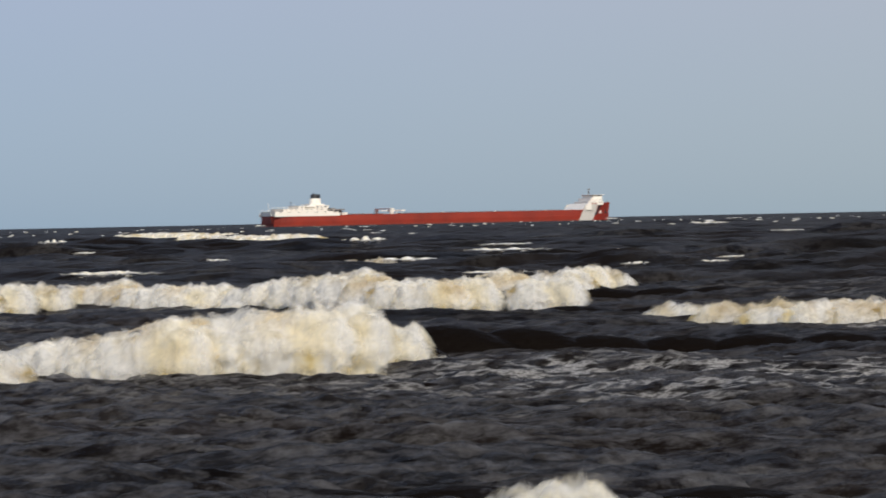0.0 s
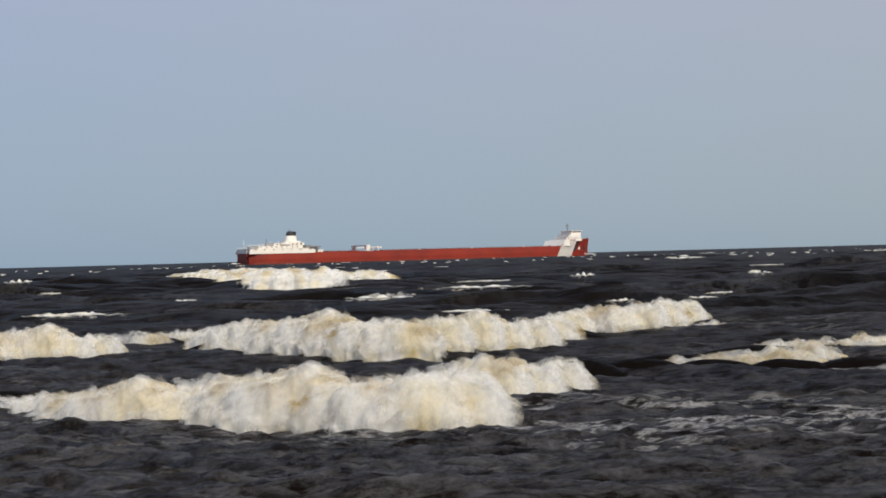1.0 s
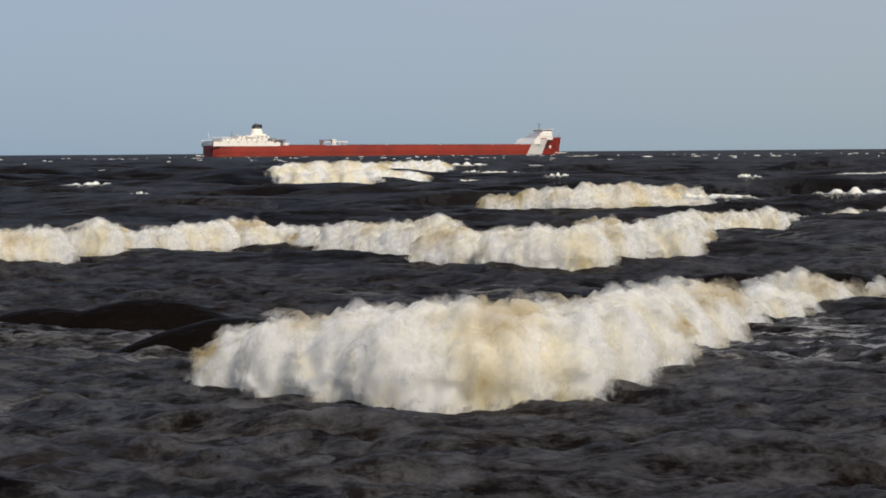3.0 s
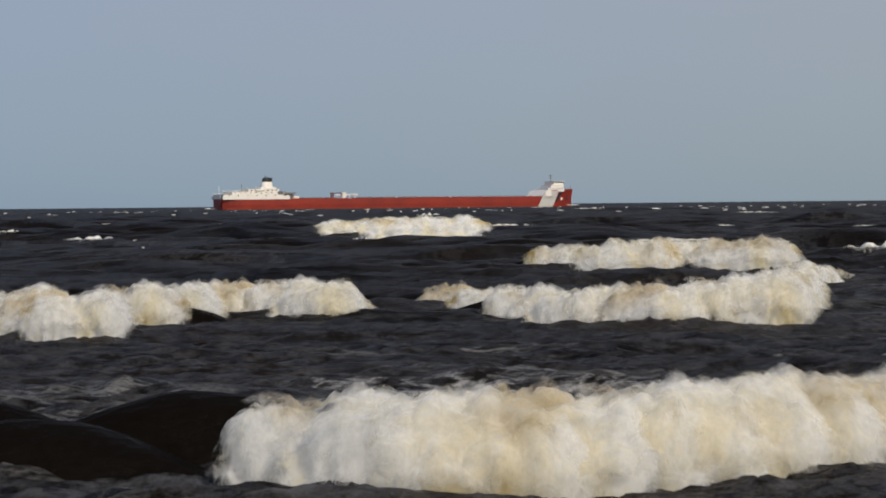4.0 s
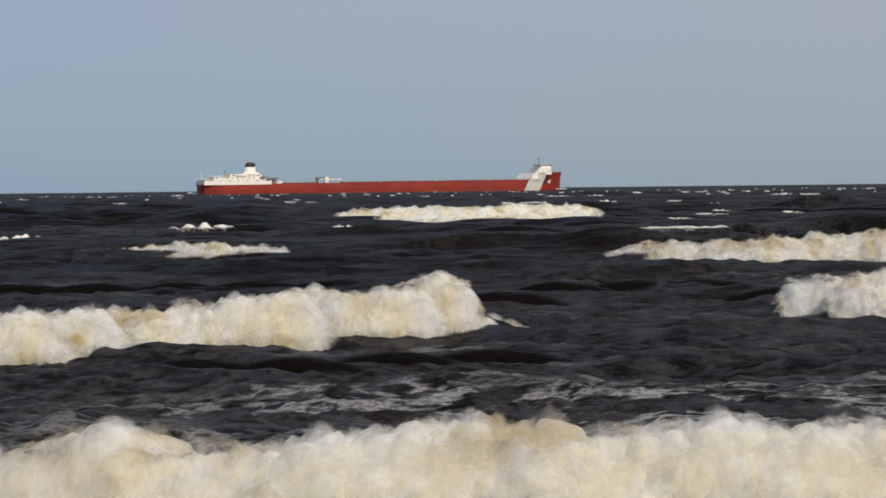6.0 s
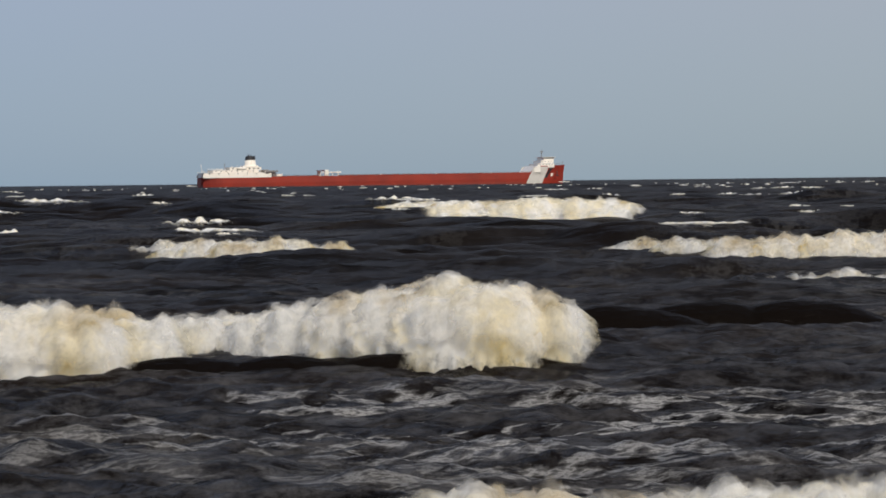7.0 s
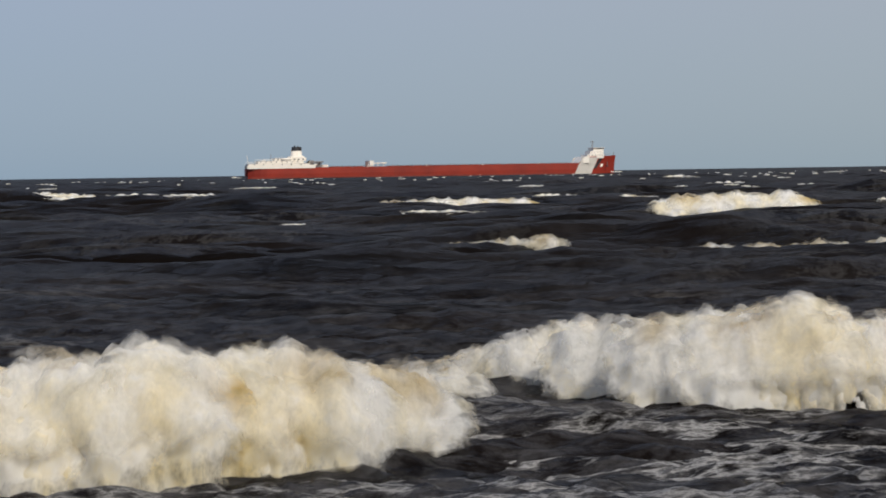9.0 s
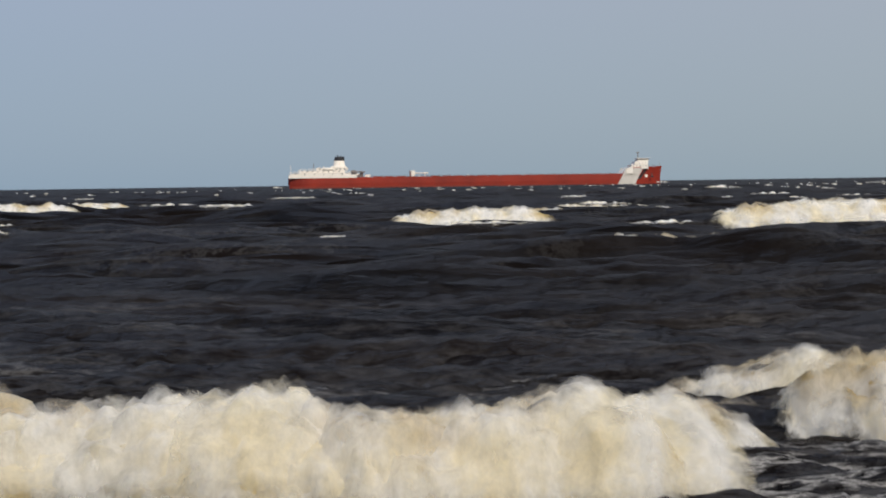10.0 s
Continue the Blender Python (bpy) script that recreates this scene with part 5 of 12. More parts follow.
    walk(breaker_first_swell[8], [(0, P(3.13, 4.79, -1.52)), (0.5, P(3.13, 5.83, -1.43)), (1, P(3.13, 8.42, -1.35)), (1.5, P(3.13, -0.6, -1.53)), (2, P(3.13, -3.54, -1.46)), (3.5, P(3.13, -3.89, -1.16)), (4, P(3.13, -2.22, -1.16)), (4.5, P(3.13, 0.8, -0.83)), (5, P(3.13, 1.87, -0.84)), (5.7, P(3.13, 2.21, -0.91)), (6.5, P(3.13, 2.98, -1.95)), (7, P(3.13, 3.04, -1.95)), (7.5, P(3.13, 4.12, -1.95)), (8, P(3.13, -0.52, -1.57)), (8.5, P(3.13, -3.01, -1.68)), (9.5, P(3.13, -3.01, -1.95)), (10, P(3.13, -3.01, -1.95))])
    walk(breaker_first_swell[9], [(0, P(5.08, 4.79, -1.57)), (0.5, P(5.08, 5.83, -1.5)), (1, P(5.08, 9.24, -1.46)), (1.5, P(5.08, 3.57, -1.41)), (2, P(5.08, 2.33, -1.45)), (3.5, P(5.08, 0.17, -1.15)), (4, P(5.08, -0.88, -1.13)), (4.5, P(5.08, 3.06, -0.79)), (5, P(5.08, 2.63, -0.81)), (5.7, P(5.08, 2.31, -0.84)), (6.5, P(5.08, 2.7, -1.95)), (7, P(5.08, 2.84, -1.95)), (7.5, P(5.08, 4.01, -1.95)), (8, P(5.08, -0.7, -1.57)), (8.5, P(5.08, -3.11, -1.68)), (9.5, P(5.08, -3.11, -1.95)), (10, P(5.08, -3.11, -1.95))])
    walk(breaker_first_swell[10], [(0, P(7.03, 4.79, -1.57)), (0.5, P(7.03, 5.83, -1.57)), (1, P(7.03, 9.24, -1.53)), (1.5, P(7.03, 7.09, -1.49)), (2, P(7.03, 9.17, -1.26)), (3.5, P(7.03, 4.56, -1.22)), (4, P(7.03, -0.31, -1.15)), (4.5, P(7.03, 5.04, -0.88)), (5, P(7.03, 3.2, -0.93)), (5.7, P(7.03, 2.32, -0.95)), (6.5, P(7.03, 2.61, -1.95)), (7, P(7.03, 2.78, -1.95)), (7.5, P(7.03, 4.01, -1.95)), (8, P(7.03, -0.7, -1.57)), (8.5, P(7.03, -3.11, -1.68)), (9.5, P(7.03, -3.11, -1.95)), (10, P(7.03, -3.11, -1.95))])
    walk(breaker_first_swell[11], [(0, P(8.98, 4.79, -1.57)), (0.5, P(8.98, 5.83, -1.57)), (1, P(8.98, 9.24, -1.57)), (1.5, P(8.98, 9.22, -1.57)), (2, P(8.98, 13.42, -1.36)), (2.7, P(8.98, 10.24, -1.21)), (3.5, P(8.98, 4.5, -1.24)), (4, P(8.98, 0.19, -1.36)), (4.5, P(8.98, 5.22, -1.1)), (5, P(8.98, 3.25, -1)), (5.7, P(8.98, 2.32, -0.95)), (6.5, P(8.98, 2.61, -1.95)), (7, P(8.98, 2.78, -1.95)), (7.5, P(8.98, 4.01, -1.95)), (8, P(8.98, -0.7, -1.57)), (8.5, P(8.98, -3.11, -1.68)), (9.5, P(8.98, -3.11, -1.95)), (10, P(8.98, -3.11, -1.95))])
    walk(breaker_first_swell[12], [(0, P(10.93, 4.79, -1.57)), (0.5, P(10.93, 5.83, -1.57)), (1, P(10.93, 9.24, -1.57)), (1.5, P(10.93, 9.36, -1.57)), (2, P(10.93, 13.72, -1.44)), (2.7, P(10.93, 10.68, -1.35)), (3.5, P(10.93, 4.54, -1.2)), (4, P(10.93, 0.19, -1.2)), (4.5, P(10.93, 5.22, -1.12)), (5, P(10.93, 3.25, -1)), (5.7, P(10.93, 2.32, -0.95)), (6.5, P(10.93, 2.61, -1.95)), (7, P(10.93, 2.78, -1.95)), (7.5, P(10.93, 4.01, -1.95)), (8, P(10.93, -0.7, -1.57)), (8.5, P(10.93, -3.11, -1.68)), (9.5, P(10.93, -3.11, -1.95)), (10, P(10.93, -3.11, -1.95))])
    walk(breaker_second, [(0, P(0, 88.18, 0)), (0.5, P(0, 86.69, 0)), (1, P(0, 89.6, 0)), (2, P(0, 82.38, 0)), (3.5, P(0, 73.01, 0)), (4, P(0, 67.32, 0)), (4.5, P(0, 67.41, 0)), (5, P(0, 61.04, 0)), (5.7, P(0, 54.65, 0)), (6.5, P(0, 48.68, 0)), (7, P(0, 42.78, 0)), (7.5, P(0, 36.56, 0)), (8, P(0, 32.7, 0)), (8.5, P(0, 30.48, 0)), (9, P(0, 27.14, 0)), (9.5, P(0, 25.61, 0)), (10, P(0, 24.37, 0))])
    walk(breaker_second_foam[0], [(0, P(-17.56, -5.97, -0.23)), (0.5, P(-17.56, -5.69, -0.25)), (1, P(-17.56, -10.89, -0.37)), (2, P(-17.56, -12.41, -0.62)), (3.5, P(-17.56, -12, -0.7)), (4, P(-17.56, -6.94, -0.7)), (4.5, P(-17.56, -7.75, -0.7)), (5, P(-17.56, -3.11, -2)), (5.7, P(-17.56, -7.59, -0.84)), (6.5, P(-17.56, -4.69, -2)), (7, P(-17.56, -0.66, -2)), (7.5, P(-17.56, -4.09, -2)), (8, P(-17.56, -3.28, -2)), (8.5, P(-17.56, -3.93, -2)), (9, P(-17.56, -2.29, -2)), (9.5, P(-17.56, -2.41, -2)), (10, P(-17.56, -0.75, -2))])
    walk(breaker_second_foam[1], [(0, P(-16.76, -3.68, -0.26)), (0.5, P(-16.76, -5.43, -0.24)), (1, P(-16.76, -10.65, -0.37)), (2, P(-16.76, -12.07, -0.46)), (3.5, P(-16.76, -11.69, -0.59)), (4, P(-16.76, -6.66, -0.65)), (4.5, P(-16.76, -7.48, -0.65)), (5, P(-16.76, -3.13, -0.44)), (5.7, P(-16.76, -7.35, -0.84)), (6.5, P(-16.76, -4.69, -2)), (7, P(-16.76, -0.66, -2)), (7.5, P(-16.76, -4.09, -2)), (8, P(-16.76, -3.28, -2)), (8.5, P(-16.76, -3.93, -2)), (9, P(-16.76, -2.29, -2)), (9.5, P(-16.76, -2.41, -2)), (10, P(-16.76, -0.75, -2))])
    walk(breaker_second_foam[2], [(0, P(-15.96, -0.88, -0.36)), (0.5, P(-15.96, -5.73, -0.22)), (1, P(-15.96, -10.77, -0.37)), (2, P(-15.96, -12.14, -0.38)), (3.5, P(-15.96, -11.68, -0.37)), (4, P(-15.96, -6.72, -0.55)), (4.5, P(-15.96, -7.54, -0.56)), (5, P(-15.96, -3.15, -0.44)), (5.7, P(-15.96, -7.47, -0.84)), (6.5, P(-15.96, -4.69, -2)), (7, P(-15.96, -0.66, -2)), (7.5, P(-15.96, -4.09, -2)), (8, P(-15.96, -3.28, -2)), (8.5, P(-15.96, -3.93, -2)), (9, P(-15.96, -2.29, -2)), (9.5, P(-15.96, -2.41, -2)), (10, P(-15.96, -0.75, -2))])
    walk(breaker_second_foam[3], [(0, P(-15.16, 2.14, -0.46)), (0.5, P(-15.16, -6.11, -0.19)), (1, P(-15.16, -10.67, -0.37)), (2, P(-15.16, -12.04, -0.38)), (3.5, P(-15.16, -11.51, -0.26)), (4, P(-15.16, -6.6, -0.51)), (4.5, P(-15.16, -7.44, -0.56)), (5, P(-15.16, -3.17, -0.44)), (5.7, P(-15.16, -7.34, -0.79)), (6.5, P(-15.16, -4.69, -2)), (7, P(-15.16, -0.66, -2)), (7.5, P(-15.16, -4.09, -2)), (8, P(-15.16, -3.28, -2)), (8.5, P(-15.16, -3.93, -2)), (9, P(-15.16, -2.29, -2)), (9.5, P(-15.16, -2.41, -2)), (10, P(-15.16, -0.75, -2))])
    walk(breaker_second_foam[4], [(0, P(-14.36, 2.77, -0.5)), (0.5, P(-14.36, -5.83, -0.17)), (1, P(-14.36, -10.52, -0.38)), (2, P(-14.36, -11.95, -0.38)), (3.5, P(-14.36, -11.42, -0.26)), (4, P(-14.36, -6.51, -0.51)), (4.5, P(-14.36, -7.33, -0.51)), (5, P(-14.36, -3.19, -0.44)), (5.7, P(-14.36, -7.19, -0.69)), (6.5, P(-14.36, -4.69, -2)), (7, P(-14.36, -0.66, -2)), (7.5, P(-14.36, -4.09, -2)), (8, P(-14.36, -3.28, -2)), (8.5, P(-14.36, -3.93, -2)), (9, P(-14.36, -2.29, -2)), (9.5, P(-14.36, -2.41, -2)), (10, P(-14.36, -0.75, -2))])
    walk(breaker_second_foam[5], [(0, P(-13.56, 1.89, -0.5)), (0.5, P(-13.56, -5.64, -0.28)), (1, P(-13.56, -10.56, -0.41)), (2, P(-13.56, -12.1, -0.38)), (3.5, P(-13.56, -11.58, -0.26)), (4, P(-13.56, -6.66, -0.51)), (4.5, P(-13.56, -7.48, -0.51)), (5, P(-13.56, -3.22, -0.44)), (5.7, P(-13.56, -7.3, -0.62)), (6.5, P(-13.56, -4.69, -2)), (7, P(-13.56, -0.66, -2)), (7.5, P(-13.56, -4.09, -2)), (8, P(-13.56, -3.28, -2)), (8.5, P(-13.56, -3.93, -2)), (9, P(-13.56, -2.29, -2)), (9.5, P(-13.56, -2.41, -2)), (10, P(-13.56, -0.75, -2))])
    walk(breaker_second_foam[6], [(0, P(-12.76, 1.15, -0.48)), (0.5, P(-12.76, 0.75, -0.42)), (1, P(-12.76, -10.47, -0.46)), (2, P(-12.76, -12.12, -0.38)), (3.5, P(-12.76, -11.59, -0.26)), (4, P(-12.76, -6.67, -0.51)), (4.5, P(-12.76, -7.49, -0.51)), (5, P(-12.76, -3.24, -0.44)), (5.7, P(-12.76, -7.28, -0.57)), (6.5, P(-12.76, -4.76, -2)), (7, P(-12.76, -0.66, -2)), (7.5, P(-12.76, -4.09, -2)), (8, P(-12.76, -3.28, -2)), (8.5, P(-12.76, -3.93, -2)), (9, P(-12.76, -2.29, -2)), (9.5, P(-12.76, -2.41, -2)), (10, P(-12.76, -0.75, -2))])
    walk(breaker_second_foam[7], [(0, P(-11.96, 0.28, -0.46)), (0.5, P(-11.96, 3.8, -0.51)), (1, P(-11.96, -10.03, -0.57)), (2, P(-11.96, -12.27, -0.39)), (3.5, P(-11.96, -11.74, -0.26)), (4, P(-11.96, -6.82, -0.51)), (4.5, P(-11.96, -7.64, -0.51)), (5, P(-11.96, -3.26, -0.44)), (5.7, P(-11.96, -7.43, -0.57)), (6.5, P(-11.96, -4.94, -2)), (7, P(-11.96, -0.76, -2)), (7.5, P(-11.96, -4.09, -2)), (8, P(-11.96, -3.28, -2)), (8.5, P(-11.96, -3.93, -2)), (9, P(-11.96, -2.29, -2)), (9.5, P(-11.96, -2.41, -2)), (10, P(-11.96, -0.75, -2))])
    walk(breaker_second_foam[8], [(0, P(-11.16, -0.38, -0.45)), (0.5, P(-11.16, 3.27, -0.56)), (1, P(-11.16, -0.87, -0.79)), (2, P(-11.16, -11.96, -0.41)), (3.5, P(-11.16, -11.68, -0.28)), (4, P(-11.16, -6.75, -0.5)), (4.5, P(-11.16, -7.57, -0.51)), (5, P(-11.16, -3.28, -0.44)), (5.7, P(-11.16, -7.35, -0.55)), (6.5, P(-11.16, -5.12, -0.5)), (7, P(-11.16, -0.89, -0.31)), (7.5, P(-11.16, -4.09, -2)), (8, P(-11.16, -3.28, -2)), (8.5, P(-11.16, -3.93, -2)), (9, P(-11.16, -2.29, -2)), (9.5, P(-11.16, -2.41, -2)), (10, P(-11.16, -0.75, -2))])
    walk(breaker_second_foam[9], [(0, P(-10.36, -0.88, -0.5)), (0.5, P(-10.36, 2.8, -0.52)), (1, P(-10.36, 2.52, -0.95)), (2, P(-10.36, -11.34, -0.43)), (3.5, P(-10.36, -11.62, -0.31)), (4, P(-10.36, -6.71, -0.47)), (4.5, P(-10.36, -7.48, -0.49)), (5, P(-10.36, -3.3, -0.44)), (5.7, P(-10.36, -7.27, -0.55)), (6.5, P(-10.36, -5.29, -0.51)), (7, P(-10.36, -1.02, -0.31)), (7.5, P(-10.36, -4.09, -2)), (8, P(-10.36, -3.28, -2)), (8.5, P(-10.36, -3.93, -2)), (9, P(-10.36, -2.29, -2)), (9.5, P(-10.36, -2.41, -2)), (10, P(-10.36, -0.75, -2))])
    walk(breaker_second_foam[10], [(0, P(-9.56, -0.39, -0.69)), (0.5, P(-9.56, 2.3, -0.5)), (1, P(-9.56, 3.18, -1.06)), (2, P(-9.56, -9.69, -0.43)), (3.5, P(-9.56, -4.55, -0.43)), (4, P(-9.56, -7.8, -0.39)), (4.5, P(-9.56, -7.45, -0.43)), (5, P(-9.56, -3.49, -0.43)), (5.7, P(-9.56, -7.21, -0.55)), (6.5, P(-9.56, -5.47, -0.51)), (7, P(-9.56, -1.16, -0.31)), (7.5, P(-9.56, -4.09, -2)), (8, P(-9.56, -3.28, -2)), (8.5, P(-9.56, -3.93, -2)), (9, P(-9.56, -2.29, -2)), (9.5, P(-9.56, -2.41, -2)), (10, P(-9.56, -0.75, -2))])
    walk(breaker_second_foam[11], [(0, P(-8.76, -0.02, -1.34)), (0.5, P(-8.76, 1.75, -0.54)), (1, P(-8.76, 3, -1.97)), (1.5, P(-8.76, -2.34, -0.8)), (2, P(-8.76, -7.24, -0.43)), (3.5, P(-8.76, -3.89, -0.54)), (4, P(-8.76, -8.91, -0.3)), (4.5, P(-8.76, -7.46, -0.34)), (5, P(-8.76, -4.24, -0.4)), (5.7, P(-8.76, -7.17, -0.55)), (6.5, P(-8.76, -5.65, -0.51)), (7, P(-8.76, -1.29, -0.32)), (7.5, P(-8.76, -4.08, -2)), (8, P(-8.76, -3.3, -2)), (8.5, P(-8.76, -3.93, -2)), (9, P(-8.76, -2.29, -2)), (9.5, P(-8.76, -2.41, -2)), (10, P(-8.76, -0.75, -2))])
    walk(breaker_second_foam[12], [(0, P(-7.96, -0.53, -2)), (0.5, P(-7.96, 0.94, -0.69)), (1, P(-7.96, 2.25, -2)), (1.5, P(-7.96, -1.53, -0.85)), (2, P(-7.96, -4.84, -0.44)), (3.5, P(-7.96, -1.91, -0.59)), (4, P(-7.96, -9.62, -0.25)), (4.5, P(-7.96, -9.06, -0.25)), (5, P(-7.96, -5.22, -0.37)), (5.7, P(-7.96, -7.02, -0.56)), (6.5, P(-7.96, -5.82, -0.52)), (7, P(-7.96, -1.42, -0.32)), (7.5, P(-7.96, -4.06, -0.35)), (8, P(-7.96, -3.44, -2)), (8.5, P(-7.96, -3.93, -2)), (9, P(-7.96, -2.29, -2)), (9.5, P(-7.96, -2.41, -2)), (10, P(-7.96, -0.75, -2))])
    walk(breaker_second_foam[13], [(0, P(-7.16, -0.64, -2)), (0.5, P(-7.16, 0.46, -1.32)), (1, P(-7.16, 2.13, -2)), (1.5, P(-7.16, -0.29, -0.88)), (2, P(-7.16, -2.23, -0.49)), (3.5, P(-7.16, -1.47, -0.57)), (4, P(-7.16, -4, -0.31)), (4.5, P(-7.16, -11.05, -0.17)), (5, P(-7.16, -6.07, -0.36)), (5.7, P(-7.16, -6.94, -0.58)), (6.5, P(-7.16, -6, -0.52)), (7, P(-7.16, -1.56, -0.32)), (7.5, P(-7.16, -4.05, -0.35)), (8, P(-7.16, -3.57, -0.34)), (8.5, P(-7.16, -3.94, -2)), (9, P(-7.16, -2.32, -2)), (9.5, P(-7.16, -2.42, -2)), (10, P(-7.16, -0.74, -2))])
    walk(breaker_second_foam[14], [(0, P(-6.36, -0.56, -2)), (0.5, P(-6.36, 0.09, -2)), (1, P(-6.36, 2.21, -2)), (1.5, P(-6.36, 1.41, -0.92)), (2, P(-6.36, 1.09, -0.55)), (3.5, P(-6.36, -2.03, -0.45)), (4, P(-6.36, -1.45, -0.39)), (4.5, P(-6.36, -12.91, -0.16)), (5, P(-6.36, -6.62, -0.38)), (5.7, P(-6.36, -5.71, -0.59)), (6.5, P(-6.36, -6.04, -0.51)), (7, P(-6.36, -1.73, -0.33)), (7.5, P(-6.36, -4.04, -0.34)), (8, P(-6.36, -3.7, -0.33)), (8.5, P(-6.36, -3.95, -0.16)), (9, P(-6.36, -2.35, -0.2)), (9.5, P(-6.36, -2.45, -0.34)), (10, P(-6.36, -0.72, -0.32))])
    walk(breaker_second_foam[15], [(0, P(-5.56, -0.34, -2)), (0.5, P(-5.56, 0.31, -2)), (1, P(-5.56, 2.43, -2)), (1.5, P(-5.56, 3.77, -0.96)), (2, P(-5.56, 5.53, -0.73)), (3.5, P(-5.56, -2.44, -0.34)), (4, P(-5.56, 0.41, -0.45)), (4.5, P(-5.56, -6.88, -0.24)), (5, P(-5.56, -7.08, -0.39)), (5.7, P(-5.56, -5.89, -0.57)), (6.5, P(-5.56, -2.62, -0.8)), (7, P(-5.56, -2.25, -0.34)), (7.5, P(-5.56, -3.78, -0.36)), (8, P(-5.56, -3.83, -0.32)), (8.5, P(-5.56, -3.96, -0.13)), (9, P(-5.56, -2.39, -0.21)), (9.5, P(-5.56, -2.47, -0.35)), (10, P(-5.56, -0.71, -0.34))])
    walk(breaker_second_foam[16], [(0, P(-4.76, -0.59, -2)), (0.5, P(-4.76, 0.06, -2)), (1.5, P(-4.76, 4.39, -1.96)), (2, P(-4.76, 6.6, -1.36)), (2.7, P(-4.76, 1.9, -0.66)), (3.5, P(-4.76, -3.05, -0.29)), (4, P(-4.76, 0.75, -0.44)), (4.5, P(-4.76, -5.94, -0.32)), (5, P(-4.76, -7.75, -0.33)), (5.7, P(-4.76, -6.68, -0.52)), (6.5, P(-4.76, -2.05, -0.8)), (7, P(-4.76, -0.88, -0.47)), (7.5, P(-4.76, -1.41, -0.36)), (8, P(-4.76, -3.85, -0.32)), (8.5, P(-4.76, -3.68, -0.12)), (9, P(-4.76, -2.43, -0.21)), (9.5, P(-4.76, -2.49, -0.36)), (10, P(-4.76, -0.72, -0.35))])
    walk(breaker_second_foam[17], [(0, P(-3.96, -0.5, -2)), (0.5, P(-3.96, 0.15, -2)), (2, P(-3.96, 6.42, -2)), (2.7, P(-3.96, 1.63, -0.81)), (3.5, P(-3.96, -3.41, -0.5)), (4, P(-3.96, 1.21, -0.39)), (4.5, P(-3.96, -2.35, -0.4)), (5, P(-3.96, -8.58, -0.27)), (5.7, P(-3.96, -5.94, -0.45)), (6.5, P(-3.96, -2, -0.76)), (7, P(-3.96, 1.41, -0.68)), (7.5, P(-3.96, 1.48, -0.25)), (8, P(-3.96, -0.65, -0.28)), (8.5, P(-3.96, -2.07, 0.04)), (9, P(-3.96, -2.58, -0.12)), (9.5, P(-3.96, -2.48, -0.36)), (10, P(-3.96, -0.78, -0.38))])
    walk(breaker_second_foam[18], [(0, P(-3.16, -0.34, -2)), (0.5, P(-3.16, 0.32, -2)), (2, P(-3.16, 6.58, -2)), (2.7, P(-3.16, 7.39, -1.97)), (3.5, P(-3.16, 8.31, -1.38)), (4, P(-3.16, -0.01, -0.35)), (4.5, P(-3.16, 0.99, -0.52)), (5, P(-3.16, 3.94, -0.49)), (5.7, P(-3.16, -4.86, -0.38)), (6.5, P(-3.16, -2.19, -0.7)), (7, P(-3.16, 2.61, -0.82)), (7.5, P(-3.16, 5.3, -0.29)), (8, P(-3.16, 2.96, -0.25)), (8.5, P(-3.16, -0.71, 0.03)), (9, P(-3.16, -2.23, -0.04)), (9.5, P(-3.16, -2.42, -0.34)), (10, P(-3.16, -0.87, -0.39))])
    walk(breaker_second_foam[19], [(0, P(-2.36, -0.65, -2)), (0.5, P(-2.36, 0, -2)), (2, P(-2.36, 6.27, -2)), (3.5, P(-2.36, 7.95, -2)), (4, P(-2.36, -1.32, -0.4)), (4.5, P(-2.36, 2.04, -0.65)), (5, P(-2.36, 5.97, -0.58)), (5.7, P(-2.36, -4.86, -0.35)), (6.5, P(-2.36, -2.55, -0.56)), (7, P(-2.36, 2.21, -0.75)), (7.5, P(-2.36, 6.33, -0.75)), (8, P(-2.36, 6.5, -0.63)), (8.5, P(-2.36, 0.09, -0.08)), (9, P(-2.36, -1.43, -0.19)), (9.5, P(-2.36, -2.44, -0.26)), (10, P(-2.36, -0.95, -0.3))])
    walk(breaker_second_foam[20], [(0, P(-1.56, -0.45, -2)), (0.5, P(-1.56, 0.2, -2)), (2, P(-1.56, 6.47, -2)), (3.5, P(-1.56, 8.15, -2)), (4, P(-1.56, 0.1, -1.06)), (4.5, P(-1.56, 3.56, -0.78)), (5, P(-1.56, 7.19, -0.66)), (5.7, P(-1.56, 1.15, -0.41)), (6.5, P(-1.56, -3.17, -0.4)), (7, P(-1.56, 1.08, -0.58)), (7.5, P(-1.56, 5.01, -0.75)), (8, P(-1.56, 7.26, -0.95)), (8.5, P(-1.56, 3.41, -0.66)), (9, P(-1.56, -1.32, -0.17)), (9.5, P(-1.56, -2.31, -0.11)), (10, P(-1.56, -1.03, -0.49))])
